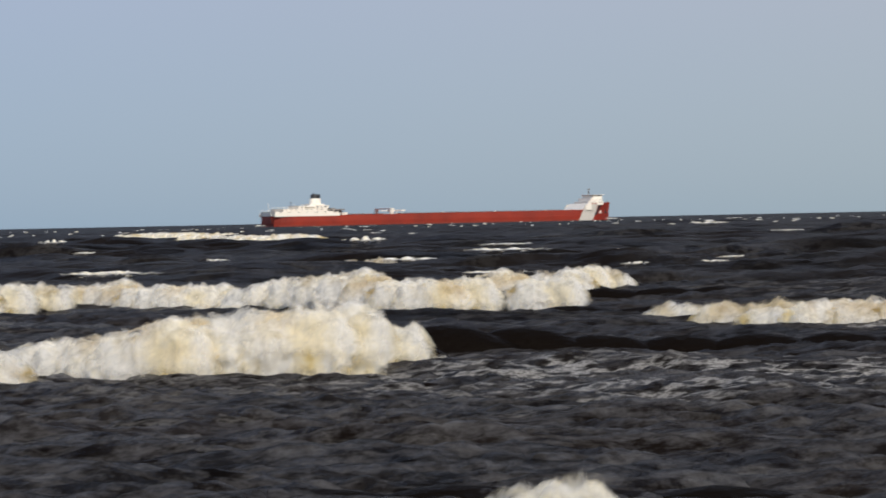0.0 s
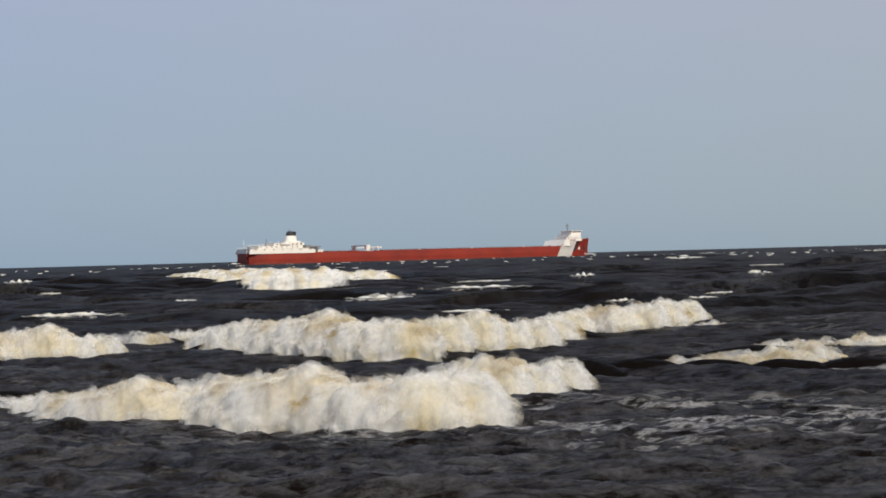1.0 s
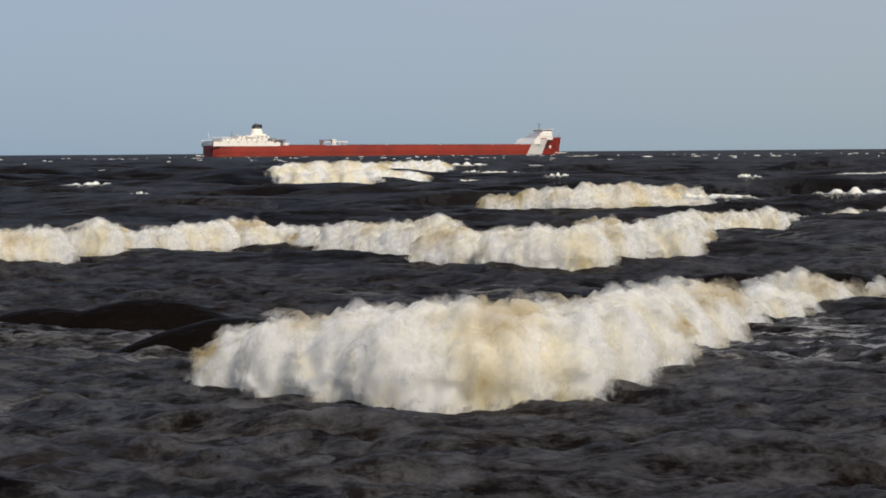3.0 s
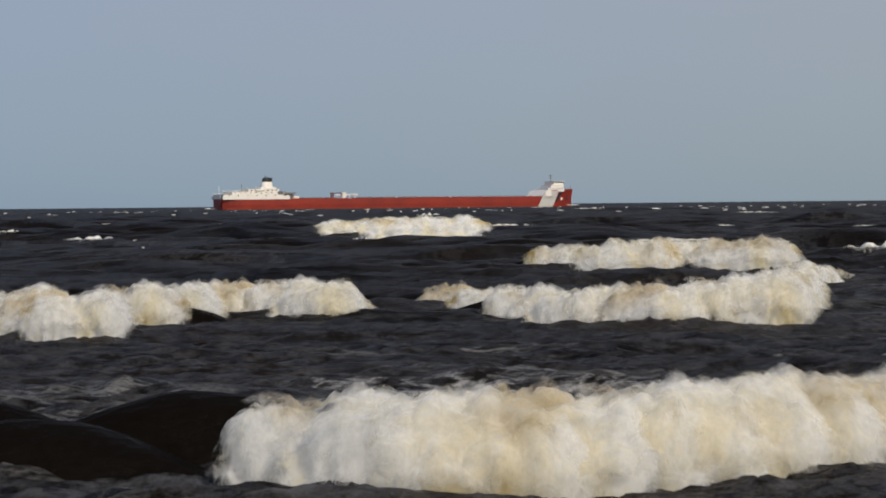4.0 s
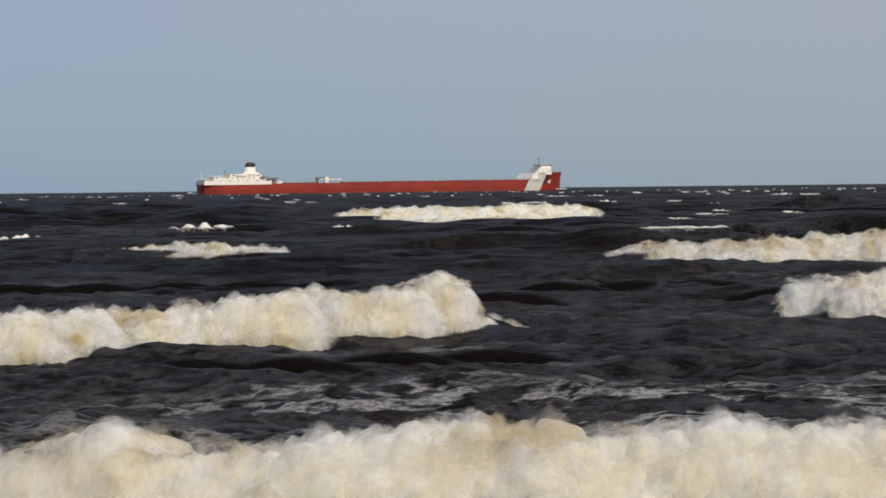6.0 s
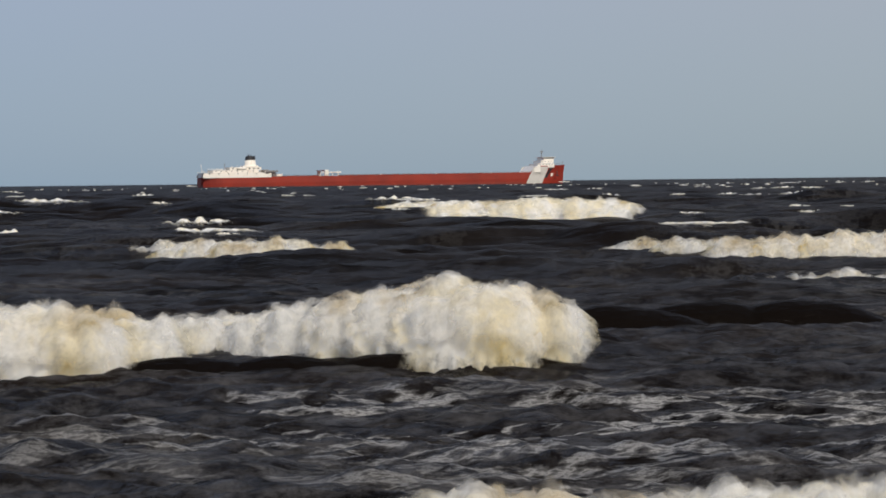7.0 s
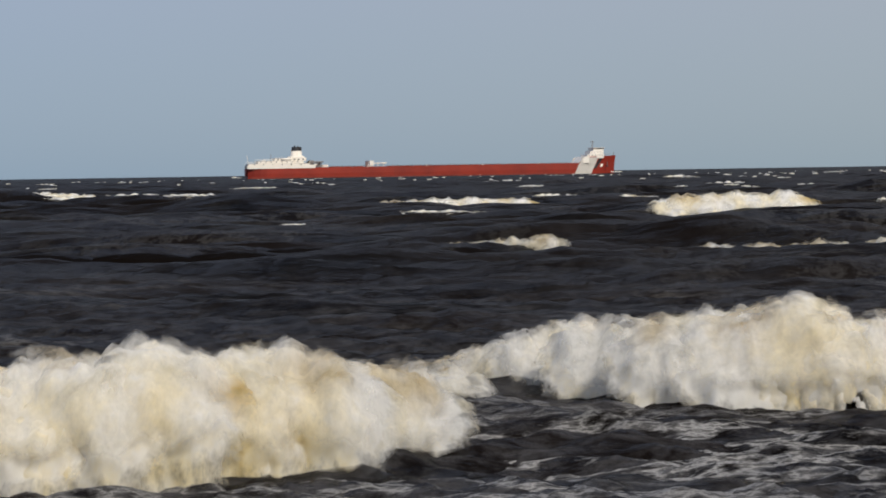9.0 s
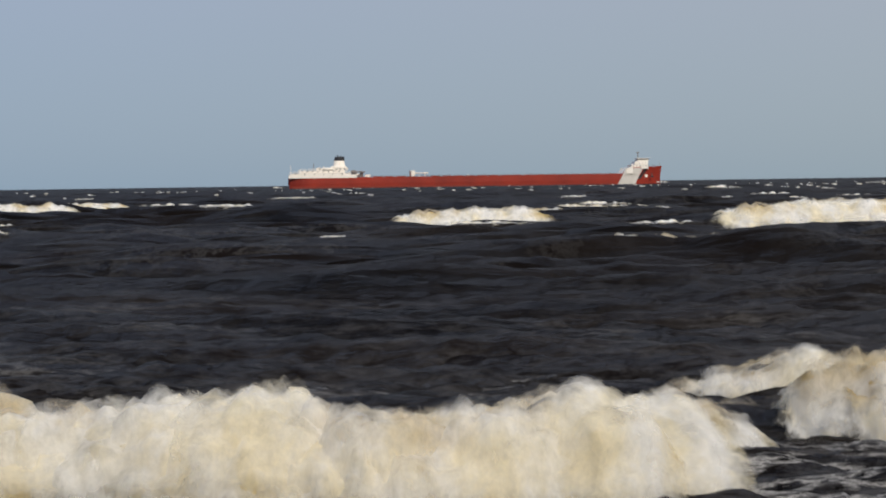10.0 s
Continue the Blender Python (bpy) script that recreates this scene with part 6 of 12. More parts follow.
    walk(breaker_second_foam[21], [(0, P(-0.76, -0.33, -2)), (0.5, P(-0.76, 0.32, -2)), (2, P(-0.76, 6.59, -2)), (3.5, P(-0.76, 8.27, -2)), (4, P(-0.76, 4.5, -2)), (4.5, P(-0.76, 4.78, -0.92)), (5, P(-0.76, 7.92, -0.8)), (5.7, P(-0.76, -0.01, -0.5)), (6.5, P(-0.76, -3.76, -0.39)), (7, P(-0.76, 0.21, -0.38)), (7.5, P(-0.76, 3.41, -0.59)), (8, P(-0.76, 6.18, -0.77)), (8.5, P(-0.76, 7.2, -1.06)), (9, P(-0.76, 0.52, -0.42)), (9.5, P(-0.76, -1.89, -0.23)), (10, P(-0.76, -1.11, -0.46))])
    walk(breaker_second_foam[22], [(0, P(0.04, -0.58, -2)), (0.5, P(0.04, 0.07, -2)), (2, P(0.04, 6.34, -2)), (3.5, P(0.04, 8.02, -2)), (4, P(0.04, 4.25, -2)), (4.5, P(0.04, 6.13, -1.37)), (5, P(0.04, 8.65, -2)), (5.7, P(0.04, 0.52, -0.58)), (6.5, P(0.04, -4.28, -0.35)), (7, P(0.04, -0.3, -0.22)), (7.5, P(0.04, 2.89, -0.5)), (8, P(0.04, 4.78, -0.59)), (8.5, P(0.04, 7.28, -0.93)), (9, P(0.04, 7.05, -1.19)), (9.5, P(0.04, -1.03, -0.4)), (10, P(0.04, -1.14, -0.51))])
    walk(breaker_second_foam[23], [(0, P(0.84, -0.47, -2)), (0.5, P(0.84, 0.18, -2)), (2, P(0.84, 6.45, -2)), (3.5, P(0.84, 8.13, -2)), (4, P(0.84, 4.36, -2)), (4.5, P(0.84, 8.06, -2)), (5, P(0.84, 9.13, -2)), (5.7, P(0.84, 2.81, -0.69)), (6.5, P(0.84, -4.25, -0.2)), (7, P(0.84, -0.92, -0.12)), (7.5, P(0.84, 2.96, -0.48)), (8, P(0.84, 3.91, -0.47)), (8.5, P(0.84, 7.09, -0.77)), (9, P(0.84, 9.39, -1.14)), (9.5, P(0.84, 2.79, -0.95)), (10, P(0.84, -0.83, -0.5))])
    walk(breaker_second_foam[24], [(0, P(1.64, -0.34, -2)), (0.5, P(1.64, 0.31, -2)), (2, P(1.64, 6.58, -2)), (3.5, P(1.64, 8.26, -2)), (4, P(1.64, 4.48, -2)), (4.5, P(1.64, 8.19, -2)), (5, P(1.64, 9.17, -2)), (5.7, P(1.64, 4.14, -0.8)), (6.5, P(1.64, -4.24, -2)), (7, P(1.64, -1.76, -0.09)), (7.5, P(1.64, 2.81, -0.4)), (8, P(1.64, 3.51, -0.38)), (8.5, P(1.64, 6.23, -0.52)), (9, P(1.64, 9.43, -0.83)), (9.5, P(1.64, 7.51, -1.44)), (10, P(1.64, 0.17, -0.54))])
    walk(breaker_second_foam[25], [(0, P(2.44, -0.61, -2)), (0.5, P(2.44, 0.04, -2)), (2, P(2.44, 6.3, -2)), (3.5, P(2.44, 7.99, -2)), (4, P(2.44, 4.21, -2)), (4.5, P(2.44, 7.91, -2)), (5, P(2.44, 9.17, -2)), (5.7, P(2.44, 6.24, -0.93)), (6.5, P(2.44, -4.4, -2)), (7, P(2.44, -1.3, -0.16)), (7.5, P(2.44, 2.54, -0.26)), (8, P(2.44, 3.32, -0.31)), (8.5, P(2.44, 5.2, -0.36)), (9, P(2.44, 8.72, -0.57)), (9.5, P(2.44, 9.78, -1.27)), (10, P(2.44, 3.57, -0.85))])
    walk(breaker_second_foam[26], [(0, P(3.24, -0.48, -2)), (0.5, P(3.24, 0.17, -2)), (2, P(3.24, 6.44, -2)), (3.5, P(3.24, 8.12, -2)), (4, P(3.24, 4.35, -2)), (4.5, P(3.24, 8.05, -2)), (5, P(3.24, 9.17, -2)), (5.7, P(3.24, 9.11, -1.07)), (6.5, P(3.24, -4.32, -2)), (7, P(3.24, -0.08, -2)), (7.5, P(3.24, 2.62, -0.24)), (8, P(3.24, 3.15, -0.26)), (8.5, P(3.24, 4.49, -0.33)), (9, P(3.24, 7.06, -0.38)), (9.5, P(3.24, 9.3, -0.93)), (10, P(3.24, 7.67, -1.22))])
    walk(breaker_second_foam[27], [(0, P(4.04, -0.4, -2)), (0.5, P(4.04, 0.25, -2)), (2, P(4.04, 6.52, -2)), (3.5, P(4.04, 8.2, -2)), (4, P(4.04, 4.43, -2)), (4.5, P(4.04, 8.13, -2)), (5, P(4.04, 9.17, -2)), (5.7, P(4.04, 11.84, -1.37)), (6.5, P(4.04, -4.31, -2)), (7, P(4.04, 2.61, -2)), (7.5, P(4.04, 2.92, -0.19)), (8, P(4.04, 3.45, -0.13)), (8.5, P(4.04, 4.05, -0.37)), (9, P(4.04, 5.61, -0.27)), (9.5, P(4.04, 6.34, -0.36)), (10, P(4.04, 10.74, -1.23))])
    walk(breaker_second_foam[28], [(0, P(4.84, -0.43, -2)), (0.5, P(4.84, 0.22, -2)), (2, P(4.84, 6.49, -2)), (3.5, P(4.84, 8.17, -2)), (4, P(4.84, 4.4, -2)), (4.5, P(4.84, 8.1, -2)), (5, P(4.84, 9.17, -2)), (5.7, P(4.84, 12.29, -2)), (6.5, P(4.84, -4.31, -2)), (7, P(4.84, 5.05, -2)), (7.5, P(4.84, 3.27, -0.15)), (8, P(4.84, 3.93, 0.05)), (8.5, P(4.84, 4.35, -0.37)), (9, P(4.84, 5.15, -0.23)), (9.5, P(4.84, 4.81, -0.23)), (10, P(4.84, 10.91, -1.01))])
    walk(breaker_second_foam[29], [(0, P(5.64, -0.5, -2)), (0.5, P(5.64, 0.15, -2)), (2, P(5.64, 6.42, -2)), (3.5, P(5.64, 8.1, -2)), (4, P(5.64, 4.33, -2)), (4.5, P(5.64, 8.03, -2)), (5, P(5.64, 9.17, -2)), (5.7, P(5.64, 12.22, -2)), (6.5, P(5.64, -4.31, -2)), (7, P(5.64, 5.23, -2)), (7.5, P(5.64, 4.14, -2)), (8, P(5.64, 4.76, 0.14)), (8.5, P(5.64, 4.54, -0.35)), (9, P(5.64, 5.15, -0.22)), (9.5, P(5.64, 4.64, -0.23)), (10, P(5.64, 6, -0.53))])
    walk(breaker_second_foam[30], [(0, P(6.44, -0.59, -2)), (0.5, P(6.44, 0.06, -2)), (2, P(6.44, 6.33, -2)), (3.5, P(6.44, 8.01, -2)), (4, P(6.44, 4.24, -2)), (4.5, P(6.44, 7.94, -2)), (5, P(6.44, 9.17, -2)), (5.7, P(6.44, 12.13, -2)), (6.5, P(6.44, -4.31, -2)), (7, P(6.44, 5.23, -2)), (7.5, P(6.44, 5.7, -2)), (8, P(6.44, 5.88, 0.06)), (8.5, P(6.44, 4.57, -0.33)), (9, P(6.44, 5.01, -0.22)), (9.5, P(6.44, 4.59, -0.24)), (10, P(6.44, 5.56, -0.51))])
    walk(breaker_second_foam[31], [(0, P(7.24, -0.49, -2)), (0.5, P(7.24, 0.16, -2)), (2, P(7.24, 6.43, -2)), (3.5, P(7.24, 8.11, -2)), (4, P(7.24, 4.34, -2)), (4.5, P(7.24, 8.04, -2)), (5, P(7.24, 9.17, -2)), (5.7, P(7.24, 12.23, -2)), (6.5, P(7.24, -4.31, -2)), (7, P(7.24, 5.23, -2)), (7.5, P(7.24, 7, -2)), (8, P(7.24, 6.87, -0.18)), (8.5, P(7.24, 4.6, -0.31)), (9, P(7.24, 4.87, -0.22)), (9.5, P(7.24, 4.55, -0.25)), (10, P(7.24, 5.13, -0.49))])
    walk(breaker_second_foam[32], [(0, P(8.04, -0.53, -2)), (0.5, P(8.04, 0.12, -2)), (2, P(8.04, 6.39, -2)), (3.5, P(8.04, 8.07, -2)), (4, P(8.04, 4.29, -2)), (4.5, P(8.04, 8, -2)), (5, P(8.04, 9.17, -2)), (5.7, P(8.04, 12.19, -2)), (6.5, P(8.04, -4.31, -2)), (7, P(8.04, 5.23, -2)), (7.5, P(8.04, 7, -2)), (8, P(8.04, 7.14, -0.31)), (8.5, P(8.04, 4.63, -0.29)), (9, P(8.04, 4.73, -0.22)), (9.5, P(8.04, 4.51, -0.26)), (10, P(8.04, 4.7, -0.47))])
    walk(breaker_second_foam[33], [(0, P(8.84, -0.49, -2)), (0.5, P(8.84, 0.16, -2)), (2, P(8.84, 6.42, -2)), (3.5, P(8.84, 8.11, -2)), (4, P(8.84, 4.33, -2)), (4.5, P(8.84, 8.03, -2)), (5, P(8.84, 9.17, -2)), (5.7, P(8.84, 12.23, -2)), (6.5, P(8.84, -4.31, -2)), (7, P(8.84, 5.23, -2)), (7.5, P(8.84, 7, -2)), (8, P(8.84, 7.04, -0.36)), (8.5, P(8.84, 4.66, -0.27)), (9, P(8.84, 4.59, -0.22)), (9.5, P(8.84, 4.46, -0.27)), (10, P(8.84, 4.26, -0.46))])
    walk(breaker_second_swell[0], [(0, P(-19.64, -2.79, -1.1)), (0.5, P(-19.64, -2.49, -1.11)), (1, P(-19.64, -7.63, -1.23)), (2, P(-19.64, -8.99, -1.37)), (3.5, P(-19.64, -8.54, -1.37)), (4, P(-19.64, -3.48, -1.37)), (4.5, P(-19.64, -4.29, -1.37)), (5, P(-19.64, -0.42, -1.37)), (5.7, P(-19.64, -4.63, -1.37)), (6.5, P(-19.64, -2.42, -1.37)), (7, P(-19.64, 1.69, -1.37)), (7.5, P(-19.64, -1.57, -1.37)), (8, P(-19.64, -0.98, -1.37)), (8.5, P(-19.64, -1.45, -1.37)), (9, P(-19.64, 0.14, -1.37)), (9.5, P(-19.64, 0.05, -1.37)), (10, P(-19.64, 1.78, -1.37))])
    walk(breaker_second_swell[1], [(0, P(-17.56, -1.72, -1.11)), (0.5, P(-17.56, -2.49, -1.11)), (1, P(-17.56, -7.63, -1.19)), (2, P(-17.56, -8.99, -1.31)), (3.5, P(-17.56, -8.54, -1.37)), (4, P(-17.56, -3.48, -1.37)), (4.5, P(-17.56, -4.29, -1.37)), (5, P(-17.56, -0.42, -1.79)), (5.7, P(-17.56, -4.63, -1.37)), (6.5, P(-17.56, -2.42, -1.37)), (7, P(-17.56, 1.69, -1.37)), (7.5, P(-17.56, -1.57, -1.37)), (8, P(-17.56, -0.98, -1.37)), (8.5, P(-17.56, -1.45, -1.37)), (9, P(-17.56, 0.14, -1.37)), (9.5, P(-17.56, 0.05, -1.37)), (10, P(-17.56, 1.78, -1.37))])
    walk(breaker_second_swell[2], [(0, P(-15.48, 3.42, -1.21)), (0.5, P(-15.48, -2.85, -1.08)), (1, P(-15.48, -7.61, -1.19)), (2, P(-15.48, -8.99, -1.2)), (3.5, P(-15.48, -8.54, -1.17)), (4, P(-15.48, -3.48, -1.29)), (4.5, P(-15.48, -4.29, -1.32)), (5, P(-15.48, -0.44, -1.76)), (5.7, P(-15.48, -4.63, -1.37)), (6.5, P(-15.48, -2.42, -1.37)), (7, P(-15.48, 1.69, -1.37)), (7.5, P(-15.48, -1.57, -1.37)), (8, P(-15.48, -0.98, -1.37)), (8.5, P(-15.48, -1.45, -1.37)), (9, P(-15.48, 0.14, -1.37)), (9.5, P(-15.48, 0.05, -1.37)), (10, P(-15.48, 1.78, -1.37))])
    walk(breaker_second_swell[3], [(0, P(-13.4, 4.92, -1.27)), (0.5, P(-13.4, 0.46, -1.15)), (1, P(-13.4, -7.41, -1.21)), (2, P(-13.4, -8.99, -1.2)), (3.5, P(-13.4, -8.54, -1.12)), (4, P(-13.4, -3.48, -1.27)), (4.5, P(-13.4, -4.29, -1.28)), (5, P(-13.4, -0.6, -1.65)), (5.7, P(-13.4, -4.63, -1.27)), (6.5, P(-13.4, -2.42, -1.35)), (7, P(-13.4, 1.69, -1.32)), (7.5, P(-13.4, -1.57, -1.37)), (8, P(-13.4, -0.98, -1.37)), (8.5, P(-13.4, -1.45, -1.37)), (9, P(-13.4, 0.14, -1.37)), (9.5, P(-13.4, 0.05, -1.37)), (10, P(-13.4, 1.78, -1.37))])
    walk(breaker_second_swell[4], [(0, P(-11.32, 3.14, -1.24)), (0.5, P(-11.32, 6.7, -1.31)), (1, P(-11.32, -0.13, -1.37)), (2, P(-11.32, -8.65, -1.21)), (3.5, P(-11.32, -7.13, -1.14)), (4, P(-11.32, -3.58, -1.26)), (4.5, P(-11.32, -4.29, -1.28)), (5, P(-11.32, -0.55, -1.62)), (5.7, P(-11.32, -4.63, -1.21)), (6.5, P(-11.32, -2.42, -1.65)), (7, P(-11.32, 1.69, -1.48)), (7.5, P(-11.32, -1.57, -1.24)), (8, P(-11.32, -0.98, -1.23)), (8.5, P(-11.32, -1.45, -1.31)), (9, P(-11.32, 0.14, -1.31)), (9.5, P(-11.32, 0.05, -1.31)), (10, P(-11.32, 1.78, -1.31))])
    walk(breaker_second_swell[5], [(0, P(-9.24, 2.72, -1.37)), (0.5, P(-9.24, 5.21, -1.28)), (1, P(-9.24, 6.03, -1.37)), (1.5, P(-9.24, 0.32, -1.37)), (2, P(-9.24, -5.39, -1.22)), (3.5, P(-9.24, -2.11, -1.25)), (4, P(-9.24, -5.18, -1.18)), (4.5, P(-9.24, -4.68, -1.2)), (5, P(-9.24, -1.27, -1.6)), (5.7, P(-9.24, -4.57, -1.21)), (6.5, P(-9.24, -3, -1.61)), (7, P(-9.24, 1.21, -1.48)), (7.5, P(-9.24, -1.57, -1.02)), (8, P(-9.24, -0.98, -1)), (8.5, P(-9.24, -1.45, -1.07)), (9, P(-9.24, 0.14, -1.06)), (9.5, P(-9.24, 0.05, -1.07)), (10, P(-9.24, 1.78, -0.99))])
    walk(breaker_second_swell[6], [(0, P(-7.16, 2.71, -1.37)), (0.5, P(-7.16, 3.84, -1.37)), (1, P(-7.16, 5.53, -1.37)), (1.5, P(-7.16, 3.48, -1.37)), (2, P(-7.16, 1.43, -1.26)), (3.5, P(-7.16, 1.23, -1.29)), (4, P(-7.16, -1.59, -1.16)), (4.5, P(-7.16, -6.63, -1.09)), (5, P(-7.16, -3.12, -1.58)), (5.7, P(-7.16, -3.8, -1.23)), (6.5, P(-7.16, -3.07, -1.62)), (7, P(-7.16, 1.15, -1.49)), (7.5, P(-7.16, -1.45, -1.44)), (8, P(-7.16, -0.98, -1.42)), (8.5, P(-7.16, -1.45, -1.41)), (9, P(-7.16, 0.14, -1.4)), (9.5, P(-7.16, 0.05, -1.41)), (10, P(-7.16, 1.78, -1.41))])
    walk(breaker_second_swell[7], [(0, P(-5.08, 2.69, -1.37)), (0.5, P(-5.08, 3.35, -1.37)), (1, P(-5.08, 5.47, -1.37)), (2, P(-5.08, 8.36, -1.37)), (2.7, P(-5.08, 4.63, -1.35)), (3.5, P(-5.08, 0.36, -1.16)), (4, P(-5.08, 3.46, -1.23)), (4.5, P(-5.08, -3.61, -1.12)), (5, P(-5.08, -5.05, -1.56)), (5.7, P(-5.08, -3.41, -1.2)), (6.5, P(-5.08, -0.21, -1.69)), (7, P(-5.08, 2.73, -1.54)), (7.5, P(-5.08, 1.11, -1.43)), (8, P(-5.08, -0.64, -1.42)), (8.5, P(-5.08, -0.98, -1.38)), (9, P(-5.08, 0.04, -1.39)), (9.5, P(-5.08, 0.03, -1.41)), (10, P(-5.08, 1.83, -1.41))])
    walk(breaker_second_swell[8], [(0, P(-3, 2.69, -1.37)), (0.5, P(-3, 3.35, -1.37)), (2, P(-3, 9.61, -1.37)), (3.5, P(-3, 6.69, -1.37)), (4, P(-3, 3.19, -1.19)), (4.5, P(-3, 3.66, -1.29)), (5, P(-3, 4.8, -1.55)), (5.7, P(-3, -1.64, -1.11)), (6.5, P(-3, 0.99, -1.6)), (7, P(-3, 4.23, -1.66)), (7.5, P(-3, 5.98, -1.54)), (8, P(-3, 6.18, -1.49)), (8.5, P(-3, 1.37, -1.33)), (9, P(-3, -0.17, -1.34)), (9.5, P(-3, 0.11, -1.4)), (10, P(-3, 1.44, -1.41))])
    walk(breaker_second_swell[9], [(0, P(-0.92, 2.69, -1.37)), (0.5, P(-0.92, 3.35, -1.37)), (2, P(-0.92, 9.61, -1.37)), (3.5, P(-0.92, 11.29, -1.37)), (4, P(-0.92, 5.71, -1.37)), (4.5, P(-0.92, 7.96, -1.37)), (5, P(-0.92, 9.68, -1.73)), (5.7, P(-0.92, 2.41, -1.17)), (6.5, P(-0.92, -2.2, -1.58)), (7, P(-0.92, 2.9, -1.55)), (7.5, P(-0.92, 6.48, -1.59)), (8, P(-0.92, 8.24, -1.66)), (8.5, P(-0.92, 7.61, -1.63)), (9, P(-0.92, 4.77, -1.5)), (9.5, P(-0.92, 0.39, -1.41)), (10, P(-0.92, 1.32, -1.48))])
    walk(breaker_second_swell[10], [(0, P(1.16, 2.69, -1.37)), (0.5, P(1.16, 3.35, -1.37)), (2, P(1.16, 9.61, -1.37)), (3.5, P(1.16, 11.29, -1.37)), (4, P(1.16, 7.52, -1.37)), (4.5, P(1.16, 10.79, -1.37)), (5, P(1.16, 15.06, -1.37)), (5.7, P(1.16, 5.99, -1.33)), (6.5, P(1.16, -1.54, -1.44)), (7, P(1.16, 1.36, -1.38)), (7.5, P(1.16, 5.38, -1.47)), (8, P(1.16, 6.33, -1.56)), (8.5, P(1.16, 8.9, -1.65)), (9, P(1.16, 11.27, -1.77)), (9.5, P(1.16, 7.63, -1.7)), (10, P(1.16, 2.45, -1.53))])
    walk(breaker_second_swell[11], [(0, P(3.24, 2.69, -1.37)), (0.5, P(3.24, 3.35, -1.37)), (2, P(3.24, 9.61, -1.37)), (3.5, P(3.24, 11.29, -1.37)), (4, P(3.24, 7.52, -1.37)), (4.5, P(3.24, 11.22, -1.37)), (5, P(3.24, 15.93, -1.37)), (5.7, P(3.24, 11.99, -1.37)), (6.5, P(3.24, 6.17, -1.32)), (7, P(3.24, 3.22, -1.43)), (7.5, P(3.24, 5.06, -1.4)), (8, P(3.24, 6.03, -1.41)), (8.5, P(3.24, 7.16, -1.52)), (9, P(3.24, 8.93, -1.56)), (9.5, P(3.24, 10.34, -1.78)), (10, P(3.24, 9.58, -1.79))])
    walk(breaker_second_swell[12], [(0, P(5.32, 2.69, -1.37)), (0.5, P(5.32, 3.35, -1.37)), (2, P(5.32, 9.61, -1.37)), (3.5, P(5.32, 11.29, -1.37)), (4, P(5.32, 7.52, -1.37)), (4.5, P(5.32, 11.22, -1.37)), (5, P(5.32, 15.93, -1.37)), (5.7, P(5.32, 15.37, -1.37)), (6.5, P(5.32, 17.81, -1.37)), (7, P(5.32, 8.85, -1.37)), (7.5, P(5.32, 6.07, -1.52)), (8, P(5.32, 6.96, -1.26)), (8.5, P(5.32, 7.09, -1.46)), (9, P(5.32, 7.35, -1.4)), (9.5, P(5.32, 7.71, -1.45)), (10, P(5.32, 10.65, -1.69))])
    walk(breaker_second_swell[13], [(0, P(7.4, 2.69, -1.37)), (0.5, P(7.4, 3.35, -1.37)), (2, P(7.4, 9.61, -1.37)), (3.5, P(7.4, 11.29, -1.37)), (4, P(7.4, 7.52, -1.37)), (4.5, P(7.4, 11.22, -1.37)), (5, P(7.4, 15.93, -1.37)), (5.7, P(7.4, 15.41, -1.37)), (6.5, P(7.4, 19.78, -1.37)), (7, P(7.4, 10.32, -1.37)), (7.5, P(7.4, 9.44, -1.36)), (8, P(7.4, 9.38, -1.47)), (8.5, P(7.4, 6.78, -1.39)), (9, P(7.4, 7.2, -1.36)), (9.5, P(7.4, 7.02, -1.45)), (10, P(7.4, 7.62, -1.55))])
    walk(breaker_second_swell[14], [(0, P(9.48, 2.69, -1.37)), (0.5, P(9.48, 3.35, -1.37)), (2, P(9.48, 9.61, -1.37)), (3.5, P(9.48, 11.29, -1.37)), (4, P(9.48, 7.52, -1.37)), (4.5, P(9.48, 11.22, -1.37)), (5, P(9.48, 15.93, -1.37)), (5.7, P(9.48, 15.41, -1.37)), (6.5, P(9.48, 19.78, -1.37)), (7, P(9.48, 10.32, -1.37)), (7.5, P(9.48, 11, -1.37)), (8, P(9.48, 9.71, -1.79)), (8.5, P(9.48, 7.08, -1.39)), (9, P(9.48, 7, -1.36)), (9.5, P(9.48, 6.94, -1.45)), (10, P(9.48, 6.84, -1.55))])
    walk(breaker_third, [(0, P(0, 93.33, 0)), (0.5, P(0, 91.27, 0)), (1, P(0, 86.39, 0)), (2, P(0, 87.88, 0)), (3.5, P(0, 83.37, 0)), (4, P(0, 80.52, 0)), (4.5, P(0, 74.68, 0)), (5, P(0, 67.04, 0)), (5.7, P(0, 65.56, 0)), (6.5, P(0, 68.14, 0)), (7, P(0, 69.86, 0)), (7.5, P(0, 68.51, 0)), (8, P(0, 73.84, 0)), (8.5, P(0, 74.62, 0)), (10, P(0, 67.87, 0))])
